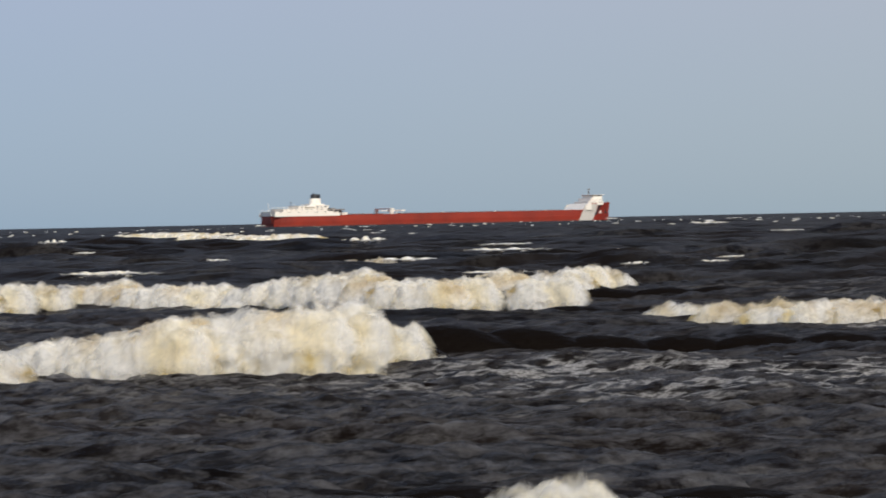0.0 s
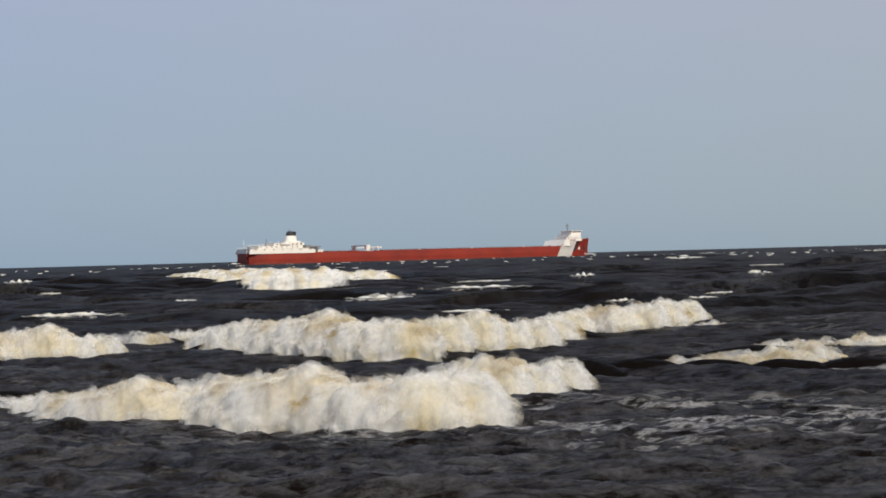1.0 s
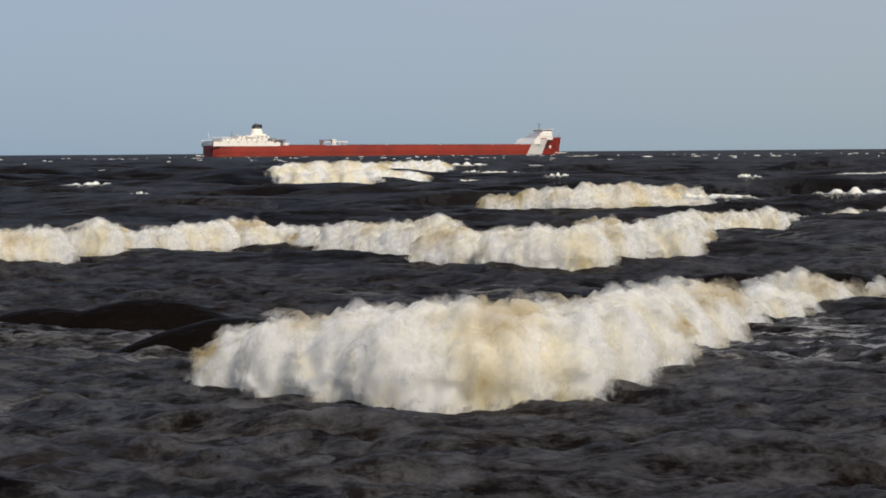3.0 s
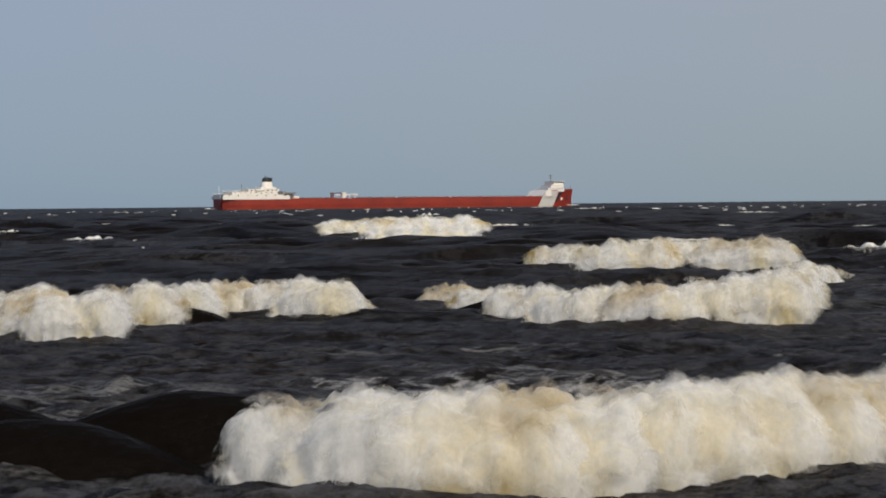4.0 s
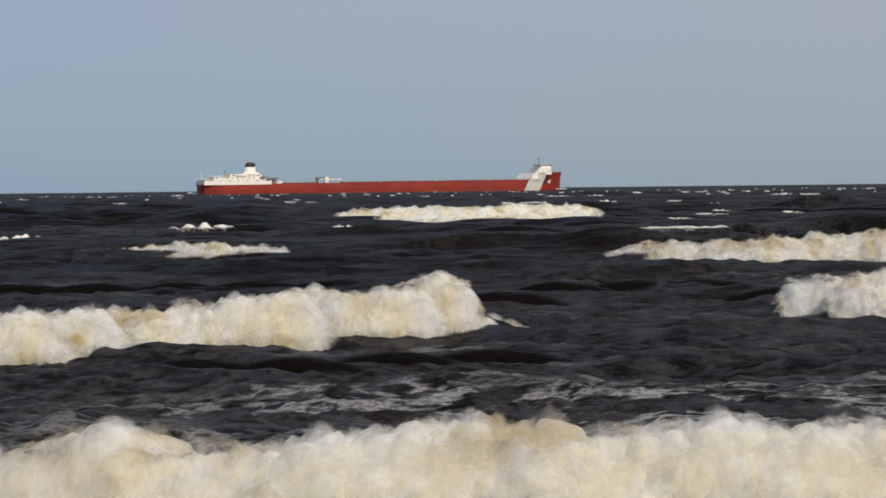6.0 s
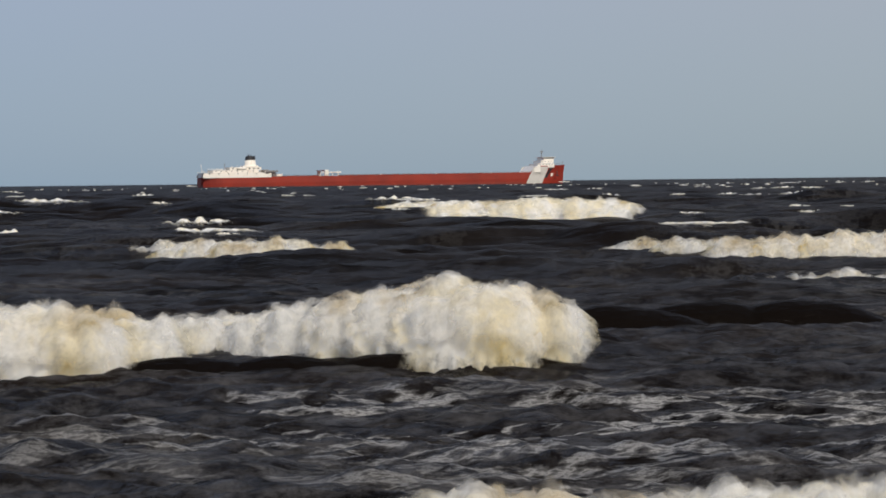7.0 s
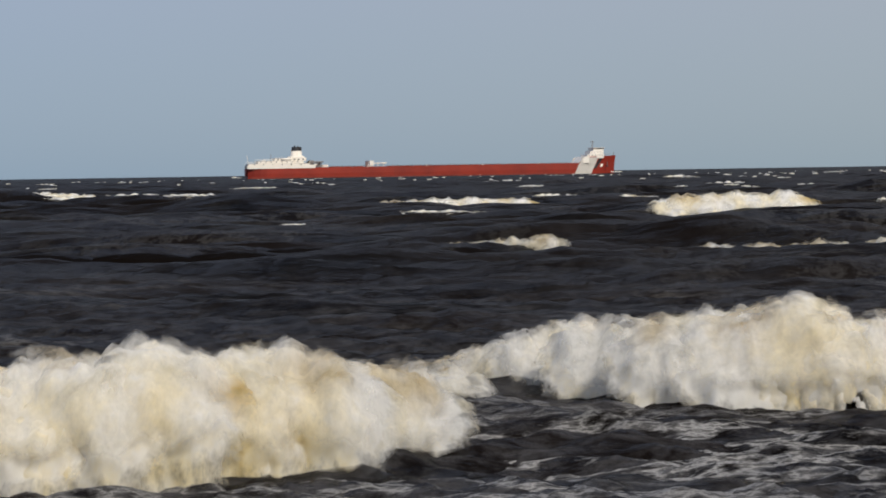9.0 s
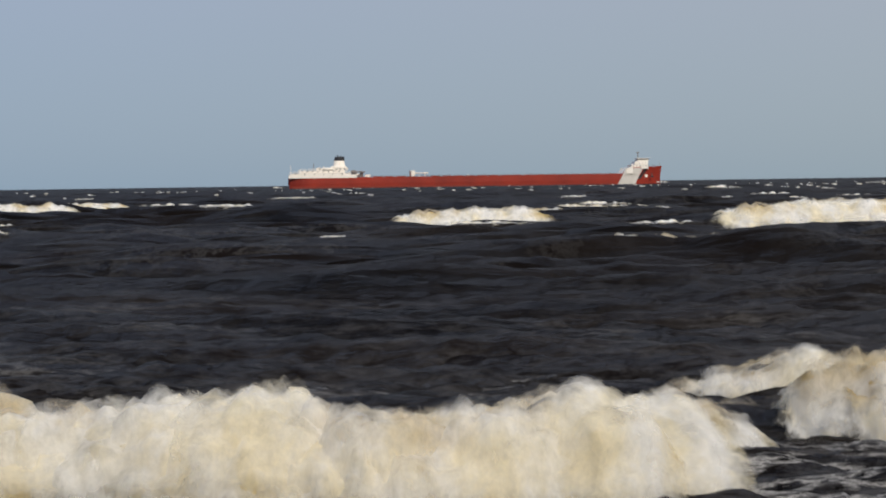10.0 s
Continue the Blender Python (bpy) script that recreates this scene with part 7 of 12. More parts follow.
    walk(breaker_third_foam[0], [(0, P(-8.81, -8.55, -1.1)), (0.5, P(-8.81, -9.7, -2)), (1, P(-8.81, 0, -1.35)), (1.5, P(-8.81, -0.81, -1.4)), (2, P(-8.81, -1.62, -2)), (3.5, P(-8.81, -2.4, -2)), (4, P(-8.81, -0.47, -2)), (4.5, P(-8.81, -4.6, -2)), (5, P(-8.81, 7.59, -2)), (5.7, P(-8.81, 6.93, -2)), (6.5, P(-8.81, 1.37, -2)), (7, P(-8.81, 2.5, -2)), (7.5, P(-8.81, -0.66, -2)), (10, P(-8.81, -0.72, -2))])
    walk(breaker_third_foam[1], [(0, P(-7.86, -6.7, -0.5)), (0.5, P(-7.86, -9.43, -1.97)), (1, P(-7.86, -1.41, -0.59)), (1.5, P(-7.86, -1.63, -0.93)), (2, P(-7.86, -1.37, -2)), (3.5, P(-7.86, -2.15, -2)), (4, P(-7.86, -0.23, -2)), (4.5, P(-7.86, -4.6, -2)), (5, P(-7.86, 7.59, -2)), (5.7, P(-7.86, 7.18, -2)), (6.5, P(-7.86, 1.37, -2)), (7, P(-7.86, 2.5, -2)), (7.5, P(-7.86, -0.66, -2)), (10, P(-7.86, -0.47, -2))])
    walk(breaker_third_foam[2], [(0, P(-6.91, -6.84, -0.34)), (0.5, P(-6.91, -9.51, -0.38)), (1, P(-6.91, -4.48, -0.35)), (1.5, P(-6.91, -3.22, -0.81)), (2, P(-6.91, -1.49, -2)), (3.5, P(-6.91, -2.27, -2)), (4, P(-6.91, -0.34, -2)), (4.5, P(-6.91, -4.6, -2)), (5, P(-6.91, 7.59, -2)), (5.7, P(-6.91, 7.06, -2)), (6.5, P(-6.91, 1.37, -2)), (7, P(-6.91, 2.5, -2)), (7.5, P(-6.91, -0.66, -2)), (10, P(-6.91, -0.59, -2))])
    walk(breaker_third_foam[3], [(0, P(-5.96, -8.43, -0.22)), (0.5, P(-5.96, -10.45, -0.13)), (1, P(-5.96, -6.87, -0.24)), (1.5, P(-5.96, -4.3, -0.64)), (2, P(-5.96, -1.38, -1.98)), (3.5, P(-5.96, -2.17, -2)), (4, P(-5.96, -0.25, -2)), (4.5, P(-5.96, -4.6, -2)), (5, P(-5.96, 7.59, -2)), (5.7, P(-5.96, 7.16, -2)), (6.5, P(-5.96, 1.37, -2)), (7, P(-5.96, 2.5, -2)), (7.5, P(-5.96, -0.66, -2)), (10, P(-5.96, -0.49, -2))])
    walk(breaker_third_foam[4], [(0, P(-5.01, -10.05, -0.13)), (0.5, P(-5.01, -11.95, 0)), (1.5, P(-5.01, -5.42, -0.4)), (2, P(-5.01, -2.09, -0.47)), (2.7, P(-5.01, -2.49, -1.15)), (3.5, P(-5.01, -2.08, -2)), (4, P(-5.01, -0.16, -2)), (4.5, P(-5.01, -4.6, -2)), (5, P(-5.01, 7.59, -2)), (5.7, P(-5.01, 7.25, -2)), (6.5, P(-5.01, 1.37, -2)), (7, P(-5.01, 2.5, -2)), (7.5, P(-5.01, -0.66, -2)), (10, P(-5.01, -0.4, -2))])
    walk(breaker_third_foam[5], [(0, P(-4.06, -11.47, -0.11)), (0.5, P(-4.06, -11.45, 0)), (2, P(-4.06, -8.99, -0.4)), (2.7, P(-4.06, -6.04, -0.78)), (3.5, P(-4.06, -2.23, -2)), (4, P(-4.06, -0.31, -2)), (4.5, P(-4.06, -4.6, -2)), (5, P(-4.06, 7.59, -2)), (5.7, P(-4.06, 7.09, -2)), (6.5, P(-4.06, 1.37, -2)), (7, P(-4.06, 2.5, -2)), (7.5, P(-4.06, -0.66, -2)), (10, P(-4.06, -0.56, -2))])
    walk(breaker_third_foam[6], [(0, P(-3.11, -12.34, -0.14)), (0.5, P(-3.11, -7.99, -0.09)), (1, P(-3.11, -12.57, -0.06)), (2, P(-3.11, -14.59, -0.33)), (2.7, P(-3.11, -9.12, -0.68)), (3.5, P(-3.11, -2.45, -1.36)), (4, P(-3.11, -0.32, -2)), (4.5, P(-3.11, -4.6, -2)), (5, P(-3.11, 7.59, -2)), (5.7, P(-3.11, 7.08, -2)), (6.5, P(-3.11, 1.37, -2)), (7, P(-3.11, 2.5, -2)), (7.5, P(-3.11, -0.66, -2)), (10, P(-3.11, -0.57, -2))])
    walk(breaker_third_foam[7], [(0, P(-2.16, -13.35, -0.19)), (0.5, P(-2.16, -7.62, -0.21)), (1, P(-2.16, -14.34, -0.09)), (2, P(-2.16, -16.39, -0.26)), (3.5, P(-2.16, -4.02, -0.97)), (4, P(-2.16, -0.47, -2)), (4.5, P(-2.16, -4.6, -2)), (5, P(-2.16, 7.59, -2)), (5.7, P(-2.16, 6.93, -2)), (6.5, P(-2.16, 1.37, -2)), (7, P(-2.16, 2.5, -2)), (7.5, P(-2.16, -0.66, -2)), (10, P(-2.16, -0.72, -2))])
    walk(breaker_third_foam[8], [(0, P(-1.21, -14.15, -0.24)), (0.5, P(-1.21, -8.31, -0.35)), (1, P(-1.21, -15.06, -0.14)), (2, P(-1.21, -17.97, -0.21)), (3.5, P(-1.21, -4.98, -0.9)), (4, P(-1.21, -0.4, -2)), (4.5, P(-1.21, -4.6, -2)), (5, P(-1.21, 7.59, -2)), (5.7, P(-1.21, 7, -2)), (6.5, P(-1.21, 1.37, -2)), (7, P(-1.21, 2.5, -2)), (7.5, P(-1.21, -0.66, -2)), (10, P(-1.21, -0.65, -2))])
    walk(breaker_third_foam[9], [(0, P(-0.26, -13.65, -0.25)), (0.5, P(-0.26, -7.67, -0.48)), (1, P(-0.26, -13.03, -0.18)), (2, P(-0.26, -19.08, -0.19)), (3.5, P(-0.26, -7.62, -0.79)), (4, P(-0.26, -0.32, -2)), (4.5, P(-0.26, -4.6, -2)), (5, P(-0.26, 7.59, -2)), (5.7, P(-0.26, 7.08, -2)), (6.5, P(-0.26, 1.37, -2)), (7, P(-0.26, 2.5, -2)), (7.5, P(-0.26, -0.66, -2)), (10, P(-0.26, -0.57, -2))])
    walk(breaker_third_foam[10], [(0, P(0.69, -11.02, -0.24)), (0.5, P(0.69, -6.05, -0.58)), (1, P(0.69, -11.02, -0.24)), (2, P(0.69, -20.18, -0.17)), (3.5, P(0.69, -10.34, -0.65)), (4, P(0.69, -3.38, -1.34)), (4.5, P(0.69, -4.6, -2)), (5, P(0.69, 7.59, -2)), (5.7, P(0.69, 7.14, -2)), (6.5, P(0.69, 1.37, -2)), (7, P(0.69, 2.5, -2)), (7.5, P(0.69, -0.66, -2)), (10, P(0.69, -0.51, -2))])
    walk(breaker_third_foam[11], [(0, P(1.64, -11.62, -0.21)), (0.5, P(1.64, -4.88, -0.59)), (1, P(1.64, -9.51, -0.32)), (2, P(1.64, -21.33, -0.2)), (3.5, P(1.64, -14.57, -0.52)), (4, P(1.64, -8, -0.75)), (4.5, P(1.64, -5.8, -1.19)), (5, P(1.64, 5.97, -1.09)), (5.7, P(1.64, 7.19, -2)), (6.5, P(1.64, 1.37, -2)), (7, P(1.64, 2.5, -2)), (7.5, P(1.64, -0.66, -2)), (10, P(1.64, -0.46, -2))])
    walk(breaker_third_foam[12], [(0, P(2.59, -13.59, -0.23)), (0.5, P(2.59, -5.69, -0.48)), (1, P(2.59, -8.27, -0.41)), (2, P(2.59, -17.02, -0.3)), (3.5, P(2.59, -19.71, -0.41)), (4, P(2.59, -10.69, -0.64)), (4.5, P(2.59, -7.47, -1.04)), (5, P(2.59, 3.59, -0.94)), (5.7, P(2.59, 6.58, -1.4)), (6.5, P(2.59, 1.37, -2)), (7, P(2.59, 2.5, -2)), (7.5, P(2.59, -0.66, -2)), (10, P(2.59, -0.61, -2))])
    walk(breaker_third_foam[13], [(0, P(3.54, -2.07, -0.29)), (0.5, P(3.54, -6.45, -0.36)), (1, P(3.54, -3.51, -0.48)), (2, P(3.54, -13.93, -0.37)), (3.5, P(3.54, -21.75, -0.33)), (4, P(3.54, -14.98, -0.57)), (4.5, P(3.54, -9.27, -0.84)), (5, P(3.54, 2.07, -1.01)), (5.7, P(3.54, 5.33, -1.29)), (6.5, P(3.54, 1.37, -2)), (7, P(3.54, 2.5, -2)), (7.5, P(3.54, -0.66, -2)), (10, P(3.54, -0.72, -2))])
    walk(breaker_third_foam[14], [(0, P(4.49, 3.51, -0.29)), (0.5, P(4.49, -1.24, -0.35)), (1, P(4.49, 3.35, -0.5)), (2, P(4.49, -14.39, -0.38)), (3.5, P(4.49, -21.91, -0.3)), (4, P(4.49, -18.9, -0.49)), (4.5, P(4.49, -11.2, -0.61)), (5, P(4.49, 0.99, -1.12)), (5.7, P(4.49, 5.59, -1.3)), (6.5, P(4.49, 1.37, -2)), (7, P(4.49, 2.5, -2)), (7.5, P(4.49, -0.66, -2)), (10, P(4.49, -0.64, -2))])
    walk(breaker_third_foam[15], [(0, P(5.44, 4.03, -0.42)), (0.5, P(5.44, 4.77, -0.36)), (1, P(5.44, 4.67, -0.44)), (2, P(5.44, -12.97, -0.39)), (3.5, P(5.44, -19.7, -0.31)), (4, P(5.44, -19.25, -0.43)), (4.5, P(5.44, -12, -0.52)), (5, P(5.44, 0.23, -0.95)), (5.7, P(5.44, 6.78, -1.31)), (6.5, P(5.44, 1.37, -2)), (7, P(5.44, 2.5, -2)), (7.5, P(5.44, -0.66, -2)), (10, P(5.44, -0.43, -2))])
    walk(breaker_third_foam[16], [(0, P(6.39, 4.9, -1.34)), (0.5, P(6.39, 4.81, -0.32)), (1, P(6.39, 3.71, -0.34)), (2, P(6.39, -9, -0.45)), (3.5, P(6.39, -16.01, -0.3)), (4, P(6.39, -20, -0.37)), (4.5, P(6.39, -12.58, -0.47)), (5, P(6.39, -0.52, -0.79)), (5.7, P(6.39, 6.9, -1.29)), (6.5, P(6.39, 1.37, -2)), (7, P(6.39, 2.5, -2)), (7.5, P(6.39, -0.66, -2)), (10, P(6.39, -0.67, -2))])
    walk(breaker_third_foam[17], [(0, P(7.34, 5.22, -2)), (0.5, P(7.34, 4.58, -0.49)), (1, P(7.34, 3.56, -0.26)), (2, P(7.34, -4.7, -0.51)), (3.5, P(7.34, -20.62, -0.23)), (4, P(7.34, -19.81, -0.29)), (4.5, P(7.34, -13.57, -0.4)), (5, P(7.34, -2.42, -0.56)), (5.7, P(7.34, 7.01, -1.18)), (6.5, P(7.34, 1.37, -2)), (7, P(7.34, 2.5, -2)), (7.5, P(7.34, -0.66, -2)), (10, P(7.34, -0.59, -2))])
    walk(breaker_third_foam[18], [(0, P(8.29, 5.39, -2)), (0.5, P(8.29, 6.19, -1.4)), (1, P(8.29, 5.93, -0.22)), (2, P(8.29, -0.96, -0.51)), (3.5, P(8.29, -17.66, -0.25)), (4, P(8.29, -19.54, -0.2)), (4.5, P(8.29, -14.01, -0.35)), (5, P(8.29, -4.96, -0.37)), (5.7, P(8.29, 1.74, -0.96)), (6.5, P(8.29, 1.37, -2)), (7, P(8.29, 2.5, -2)), (7.5, P(8.29, -0.66, -2)), (10, P(8.29, -0.42, -2))])
    walk(breaker_third_foam[19], [(0, P(9.24, 5.07, -2)), (0.5, P(9.24, 6.09, -2)), (1, P(9.24, 7.73, -0.32)), (2, P(9.24, -0.56, -0.42)), (3.5, P(9.24, -12.17, -0.37)), (4, P(9.24, -19.77, -0.15)), (4.5, P(9.24, -13.78, -0.32)), (5, P(9.24, -7.93, -0.27)), (5.7, P(9.24, -1.77, -0.78)), (6.5, P(9.24, 1.37, -2)), (7, P(9.24, 2.5, -2)), (7.5, P(9.24, -0.66, -2)), (10, P(9.24, -0.74, -2))])
    walk(breaker_third_foam[20], [(0, P(10.19, 5.28, -2)), (0.5, P(10.19, 6.29, -2)), (1, P(10.19, 4.16, -1.09)), (1.5, P(10.19, 2.38, -0.51)), (2, P(10.19, 0.38, -0.31)), (3.5, P(10.19, -6.18, -0.51)), (4, P(10.19, -15.8, -0.19)), (4.5, P(10.19, -12.63, -0.35)), (5, P(10.19, -8.99, -0.21)), (5.7, P(10.19, -3.16, -0.62)), (6.5, P(10.19, -0.66, -2)), (7, P(10.19, 2.5, -2)), (7.5, P(10.19, -0.66, -2)), (10, P(10.19, -0.53, -2))])
    walk(breaker_third_foam[21], [(0, P(11.14, 5.4, -2)), (0.5, P(11.14, 6.42, -2)), (1, P(11.14, 3.66, -2)), (1.5, P(11.14, 2.94, -0.69)), (2, P(11.14, 2.6, -0.26)), (3.5, P(11.14, -2.12, -0.61)), (4, P(11.14, -10.35, -0.31)), (4.5, P(11.14, -10.86, -0.41)), (5, P(11.14, -8.92, -0.21)), (5.7, P(11.14, -7.91, -0.45)), (6.5, P(11.14, -8.62, -0.67)), (7, P(11.14, 1.49, -2)), (7.5, P(11.14, -0.66, -2)), (10, P(11.14, -0.41, -2))])
    walk(breaker_third_foam[22], [(0, P(12.09, 5.15, -2)), (0.5, P(12.09, 6.16, -2)), (1, P(12.09, 3.41, -2)), (1.5, P(12.09, 3.84, -0.76)), (2, P(12.09, 4.75, -0.24)), (3.5, P(12.09, -2.4, -0.67)), (4, P(12.09, -5.27, -0.44)), (4.5, P(12.09, -7.76, -0.5)), (5, P(12.09, -8.85, -0.22)), (5.7, P(12.09, -8.68, -0.36)), (6.5, P(12.09, -10.81, -0.57)), (7, P(12.09, -1.51, -1.14)), (7.5, P(12.09, -0.56, -1.33)), (8, P(12.09, -0.7, -1.99)), (10, P(12.09, -0.66, -2))])
    walk(breaker_third_foam[23], [(0, P(13.04, 5.26, -2)), (0.5, P(13.04, 6.28, -2)), (1, P(13.04, 3.52, -2)), (1.5, P(13.04, 5.15, -0.77)), (2, P(13.04, 7.26, -0.26)), (3.5, P(13.04, -0.93, -0.74)), (4, P(13.04, -0.7, -0.53)), (4.5, P(13.04, -5.51, -2)), (5, P(13.04, -8.78, -0.22)), (5.7, P(13.04, -8.7, -0.36)), (6.5, P(13.04, -11.17, -0.57)), (7, P(13.04, -2.37, -1.12)), (7.5, P(13.04, -0.43, -1.32)), (8, P(13.04, -0.67, -1.98)), (8.5, P(13.04, -0.55, -2)), (10, P(13.04, -0.55, -2))])
    walk(breaker_third_foam[24], [(0, P(13.99, 5.38, -2)), (0.5, P(13.99, 6.4, -2)), (1, P(13.99, 3.65, -2)), (1.5, P(13.99, 6.07, -0.82)), (2, P(13.99, 8.97, -0.37)), (3.5, P(13.99, 1.21, -0.84)), (4, P(13.99, 1.69, -0.59)), (4.5, P(13.99, -3.05, -2)), (5, P(13.99, -8.7, -0.22)), (5.7, P(13.99, -8.67, -0.36)), (6.5, P(13.99, -11.54, -0.56)), (7, P(13.99, -3.17, -1.1)), (7.5, P(13.99, -0.79, -1.31)), (8, P(13.99, -0.45, -1.36)), (8.5, P(13.99, -0.43, -2)), (10, P(13.99, -0.43, -2))])
    walk(breaker_third_foam[25], [(0, P(14.94, 5.11, -2)), (0.5, P(14.94, 6.13, -2)), (1, P(14.94, 3.38, -2)), (1.5, P(14.94, 5.83, -0.93)), (2, P(14.94, 8.77, -0.59)), (3.5, P(14.94, 2.99, -0.91)), (4, P(14.94, 3.71, -0.7)), (4.5, P(14.94, 1.64, -2)), (5, P(14.94, -8.63, -0.23)), (5.7, P(14.94, -8.95, -0.36)), (6.5, P(14.94, -11.9, -0.56)), (7, P(14.94, -3.97, -1.08)), (7.5, P(14.94, -1.15, -1.3)), (8, P(14.94, -0.91, -1.34)), (8.5, P(14.94, -0.97, -2)), (10, P(14.94, -0.97, -2))])
    walk(breaker_third_foam[26], [(0, P(15.89, 5.25, -2)), (0.5, P(15.89, 6.27, -2)), (1, P(15.89, 3.51, -2)), (1.5, P(15.89, 6.39, -1.37)), (2, P(15.89, 8.78, -1.15)), (2.7, P(15.89, 7.38, -0.9)), (3.5, P(15.89, 5.6, -0.92)), (4, P(15.89, 6.28, -0.92)), (4.5, P(15.89, 6.73, -2)), (5, P(15.89, -8.56, -0.23)), (5.7, P(15.89, -8.81, -0.36)), (6.5, P(15.89, -12.26, -0.55)), (7, P(15.89, -4.76, -1.06)), (7.5, P(15.89, -1.51, -1.3)), (8, P(15.89, -1.1, -1.33)), (8.5, P(15.89, -1.19, -2)), (10, P(15.89, -1.19, -2))])
    walk(breaker_third_foam[27], [(0, P(16.84, 5.33, -2)), (0.5, P(16.84, 6.35, -2)), (1, P(16.84, 3.59, -2)), (2, P(16.84, 10.43, -2)), (2.7, P(16.84, 9.15, -1.04)), (3.5, P(16.84, 8.16, -0.9)), (4, P(16.84, 8.71, -1.1)), (4.5, P(16.84, 11.24, -2)), (5, P(16.84, -8.49, -0.23)), (5.7, P(16.84, -8.73, -0.36)), (6.5, P(16.84, -12.63, -0.55)), (7, P(16.84, -5.56, -1.04)), (7.5, P(16.84, -1.87, -1.29)), (8, P(16.84, -1.02, -1.32)), (8.5, P(16.84, -1.11, -2)), (10, P(16.84, -1.11, -2))])
    walk(breaker_third_foam[28], [(0, P(17.79, 5.3, -2)), (0.5, P(17.79, 6.32, -2)), (1, P(17.79, 3.56, -2)), (2, P(17.79, 10.4, -2)), (2.7, P(17.79, 10.25, -1.09)), (3.5, P(17.79, 10.62, -0.88)), (4, P(17.79, 9.95, -1.12)), (4.5, P(17.79, 11.24, -2)), (5, P(17.79, -8.41, -0.24)), (5.7, P(17.79, -8.76, -0.36)), (6.5, P(17.79, -12.99, -0.55)), (7, P(17.79, -6.36, -1.02)), (7.5, P(17.79, -2.23, -1.28)), (8, P(17.79, -1.04, -1.32)), (8.5, P(17.79, -1.14, -2)), (10, P(17.79, -1.14, -2))])
    walk(breaker_third_foam[29], [(0, P(18.74, 5.23, -2)), (0.5, P(18.74, 6.25, -2)), (1, P(18.74, 3.49, -2)), (2, P(18.74, 10.33, -2)), (2.7, P(18.74, 11.34, -1.08)), (3.5, P(18.74, 13.04, -0.86)), (4, P(18.74, 11.18, -1.08)), (4.5, P(18.74, 11.24, -2)), (5, P(18.74, -8.34, -0.24)), (5.7, P(18.74, -8.83, -0.36)), (6.5, P(18.74, -13.35, -0.54)), (7, P(18.74, -7.15, -1)), (7.5, P(18.74, -2.59, -1.28)), (8, P(18.74, -1.12, -1.32)), (8.5, P(18.74, -1.21, -2)), (10, P(18.74, -1.21, -2))])
    walk(breaker_third_foam[30], [(0, P(19.69, 5.14, -2)), (0.5, P(19.69, 6.16, -2)), (1, P(19.69, 3.4, -2)), (2, P(19.69, 10.24, -2)), (2.7, P(19.69, 12.41, -1.07)), (3.5, P(19.69, 15.43, -0.84)), (4, P(19.69, 12.19, -1.06)), (4.5, P(19.69, 11.24, -2)), (5, P(19.69, -8.27, -0.24)), (5.7, P(19.69, -8.97, -0.45)), (6.5, P(19.69, -13.71, -0.54)), (7, P(19.69, -7.95, -0.98)), (7.5, P(19.69, -2.95, -1.27)), (8, P(19.69, -1.21, -1.32)), (8.5, P(19.69, -1.3, -2)), (10, P(19.69, -1.3, -2))])
    walk(breaker_third_foam[31], [(0, P(20.64, 5.24, -2)), (0.5, P(20.64, 6.25, -2)), (1, P(20.64, 3.5, -2)), (2, P(20.64, 10.34, -2)), (2.7, P(20.64, 13.67, -1.06)), (3.5, P(20.64, 18.02, -0.82)), (4, P(20.64, 13.38, -1.06)), (4.5, P(20.64, 11.24, -2)), (5, P(20.64, -8.2, -0.25)), (5.7, P(20.64, -8.97, -0.62)), (6.5, P(20.64, -14.08, -2)), (7, P(20.64, -8.74, -0.96)), (7.5, P(20.64, -3.31, -1.26)), (8, P(20.64, -1.11, -1.32)), (8.5, P(20.64, -1.2, -2)), (10, P(20.64, -1.2, -2))])
    walk(breaker_third_foam[32], [(0, P(21.59, 5.2, -2)), (0.5, P(21.59, 6.21, -2)), (1, P(21.59, 3.46, -2)), (2, P(21.59, 10.3, -2)), (2.7, P(21.59, 14.73, -1.06)), (3.5, P(21.59, 20.34, -0.82)), (4, P(21.59, 13.97, -1.06)), (4.5, P(21.59, 11.24, -2)), (5, P(21.59, -8.13, -2)), (5.7, P(21.59, -9.08, -0.74)), (6.5, P(21.59, -14.23, -2)), (7, P(21.59, -9.54, -0.95)), (7.5, P(21.59, -3.66, -1.26)), (8, P(21.59, -1.15, -1.32)), (8.5, P(21.59, -1.25, -2)), (10, P(21.59, -1.25, -2))])
    walk(breaker_third_foam[33], [(0, P(22.54, 5.23, -2)), (0.5, P(22.54, 6.25, -2)), (1, P(22.54, 3.5, -2)), (2, P(22.54, 10.33, -2)), (2.7, P(22.54, 15.39, -1.07)), (3.5, P(22.54, 21.73, -0.84)), (4, P(22.54, 14.01, -1.06)), (4.5, P(22.54, 11.24, -2)), (5, P(22.54, -8.08, -2)), (5.7, P(22.54, -9.09, -0.8)), (6.5, P(22.54, -14.23, -2)), (7, P(22.54, -10.33, -0.93)), (7.5, P(22.54, -4.02, -1.25)), (8, P(22.54, -1.11, -1.32)), (8.5, P(22.54, -1.21, -2)), (10, P(22.54, -1.21, -2))])
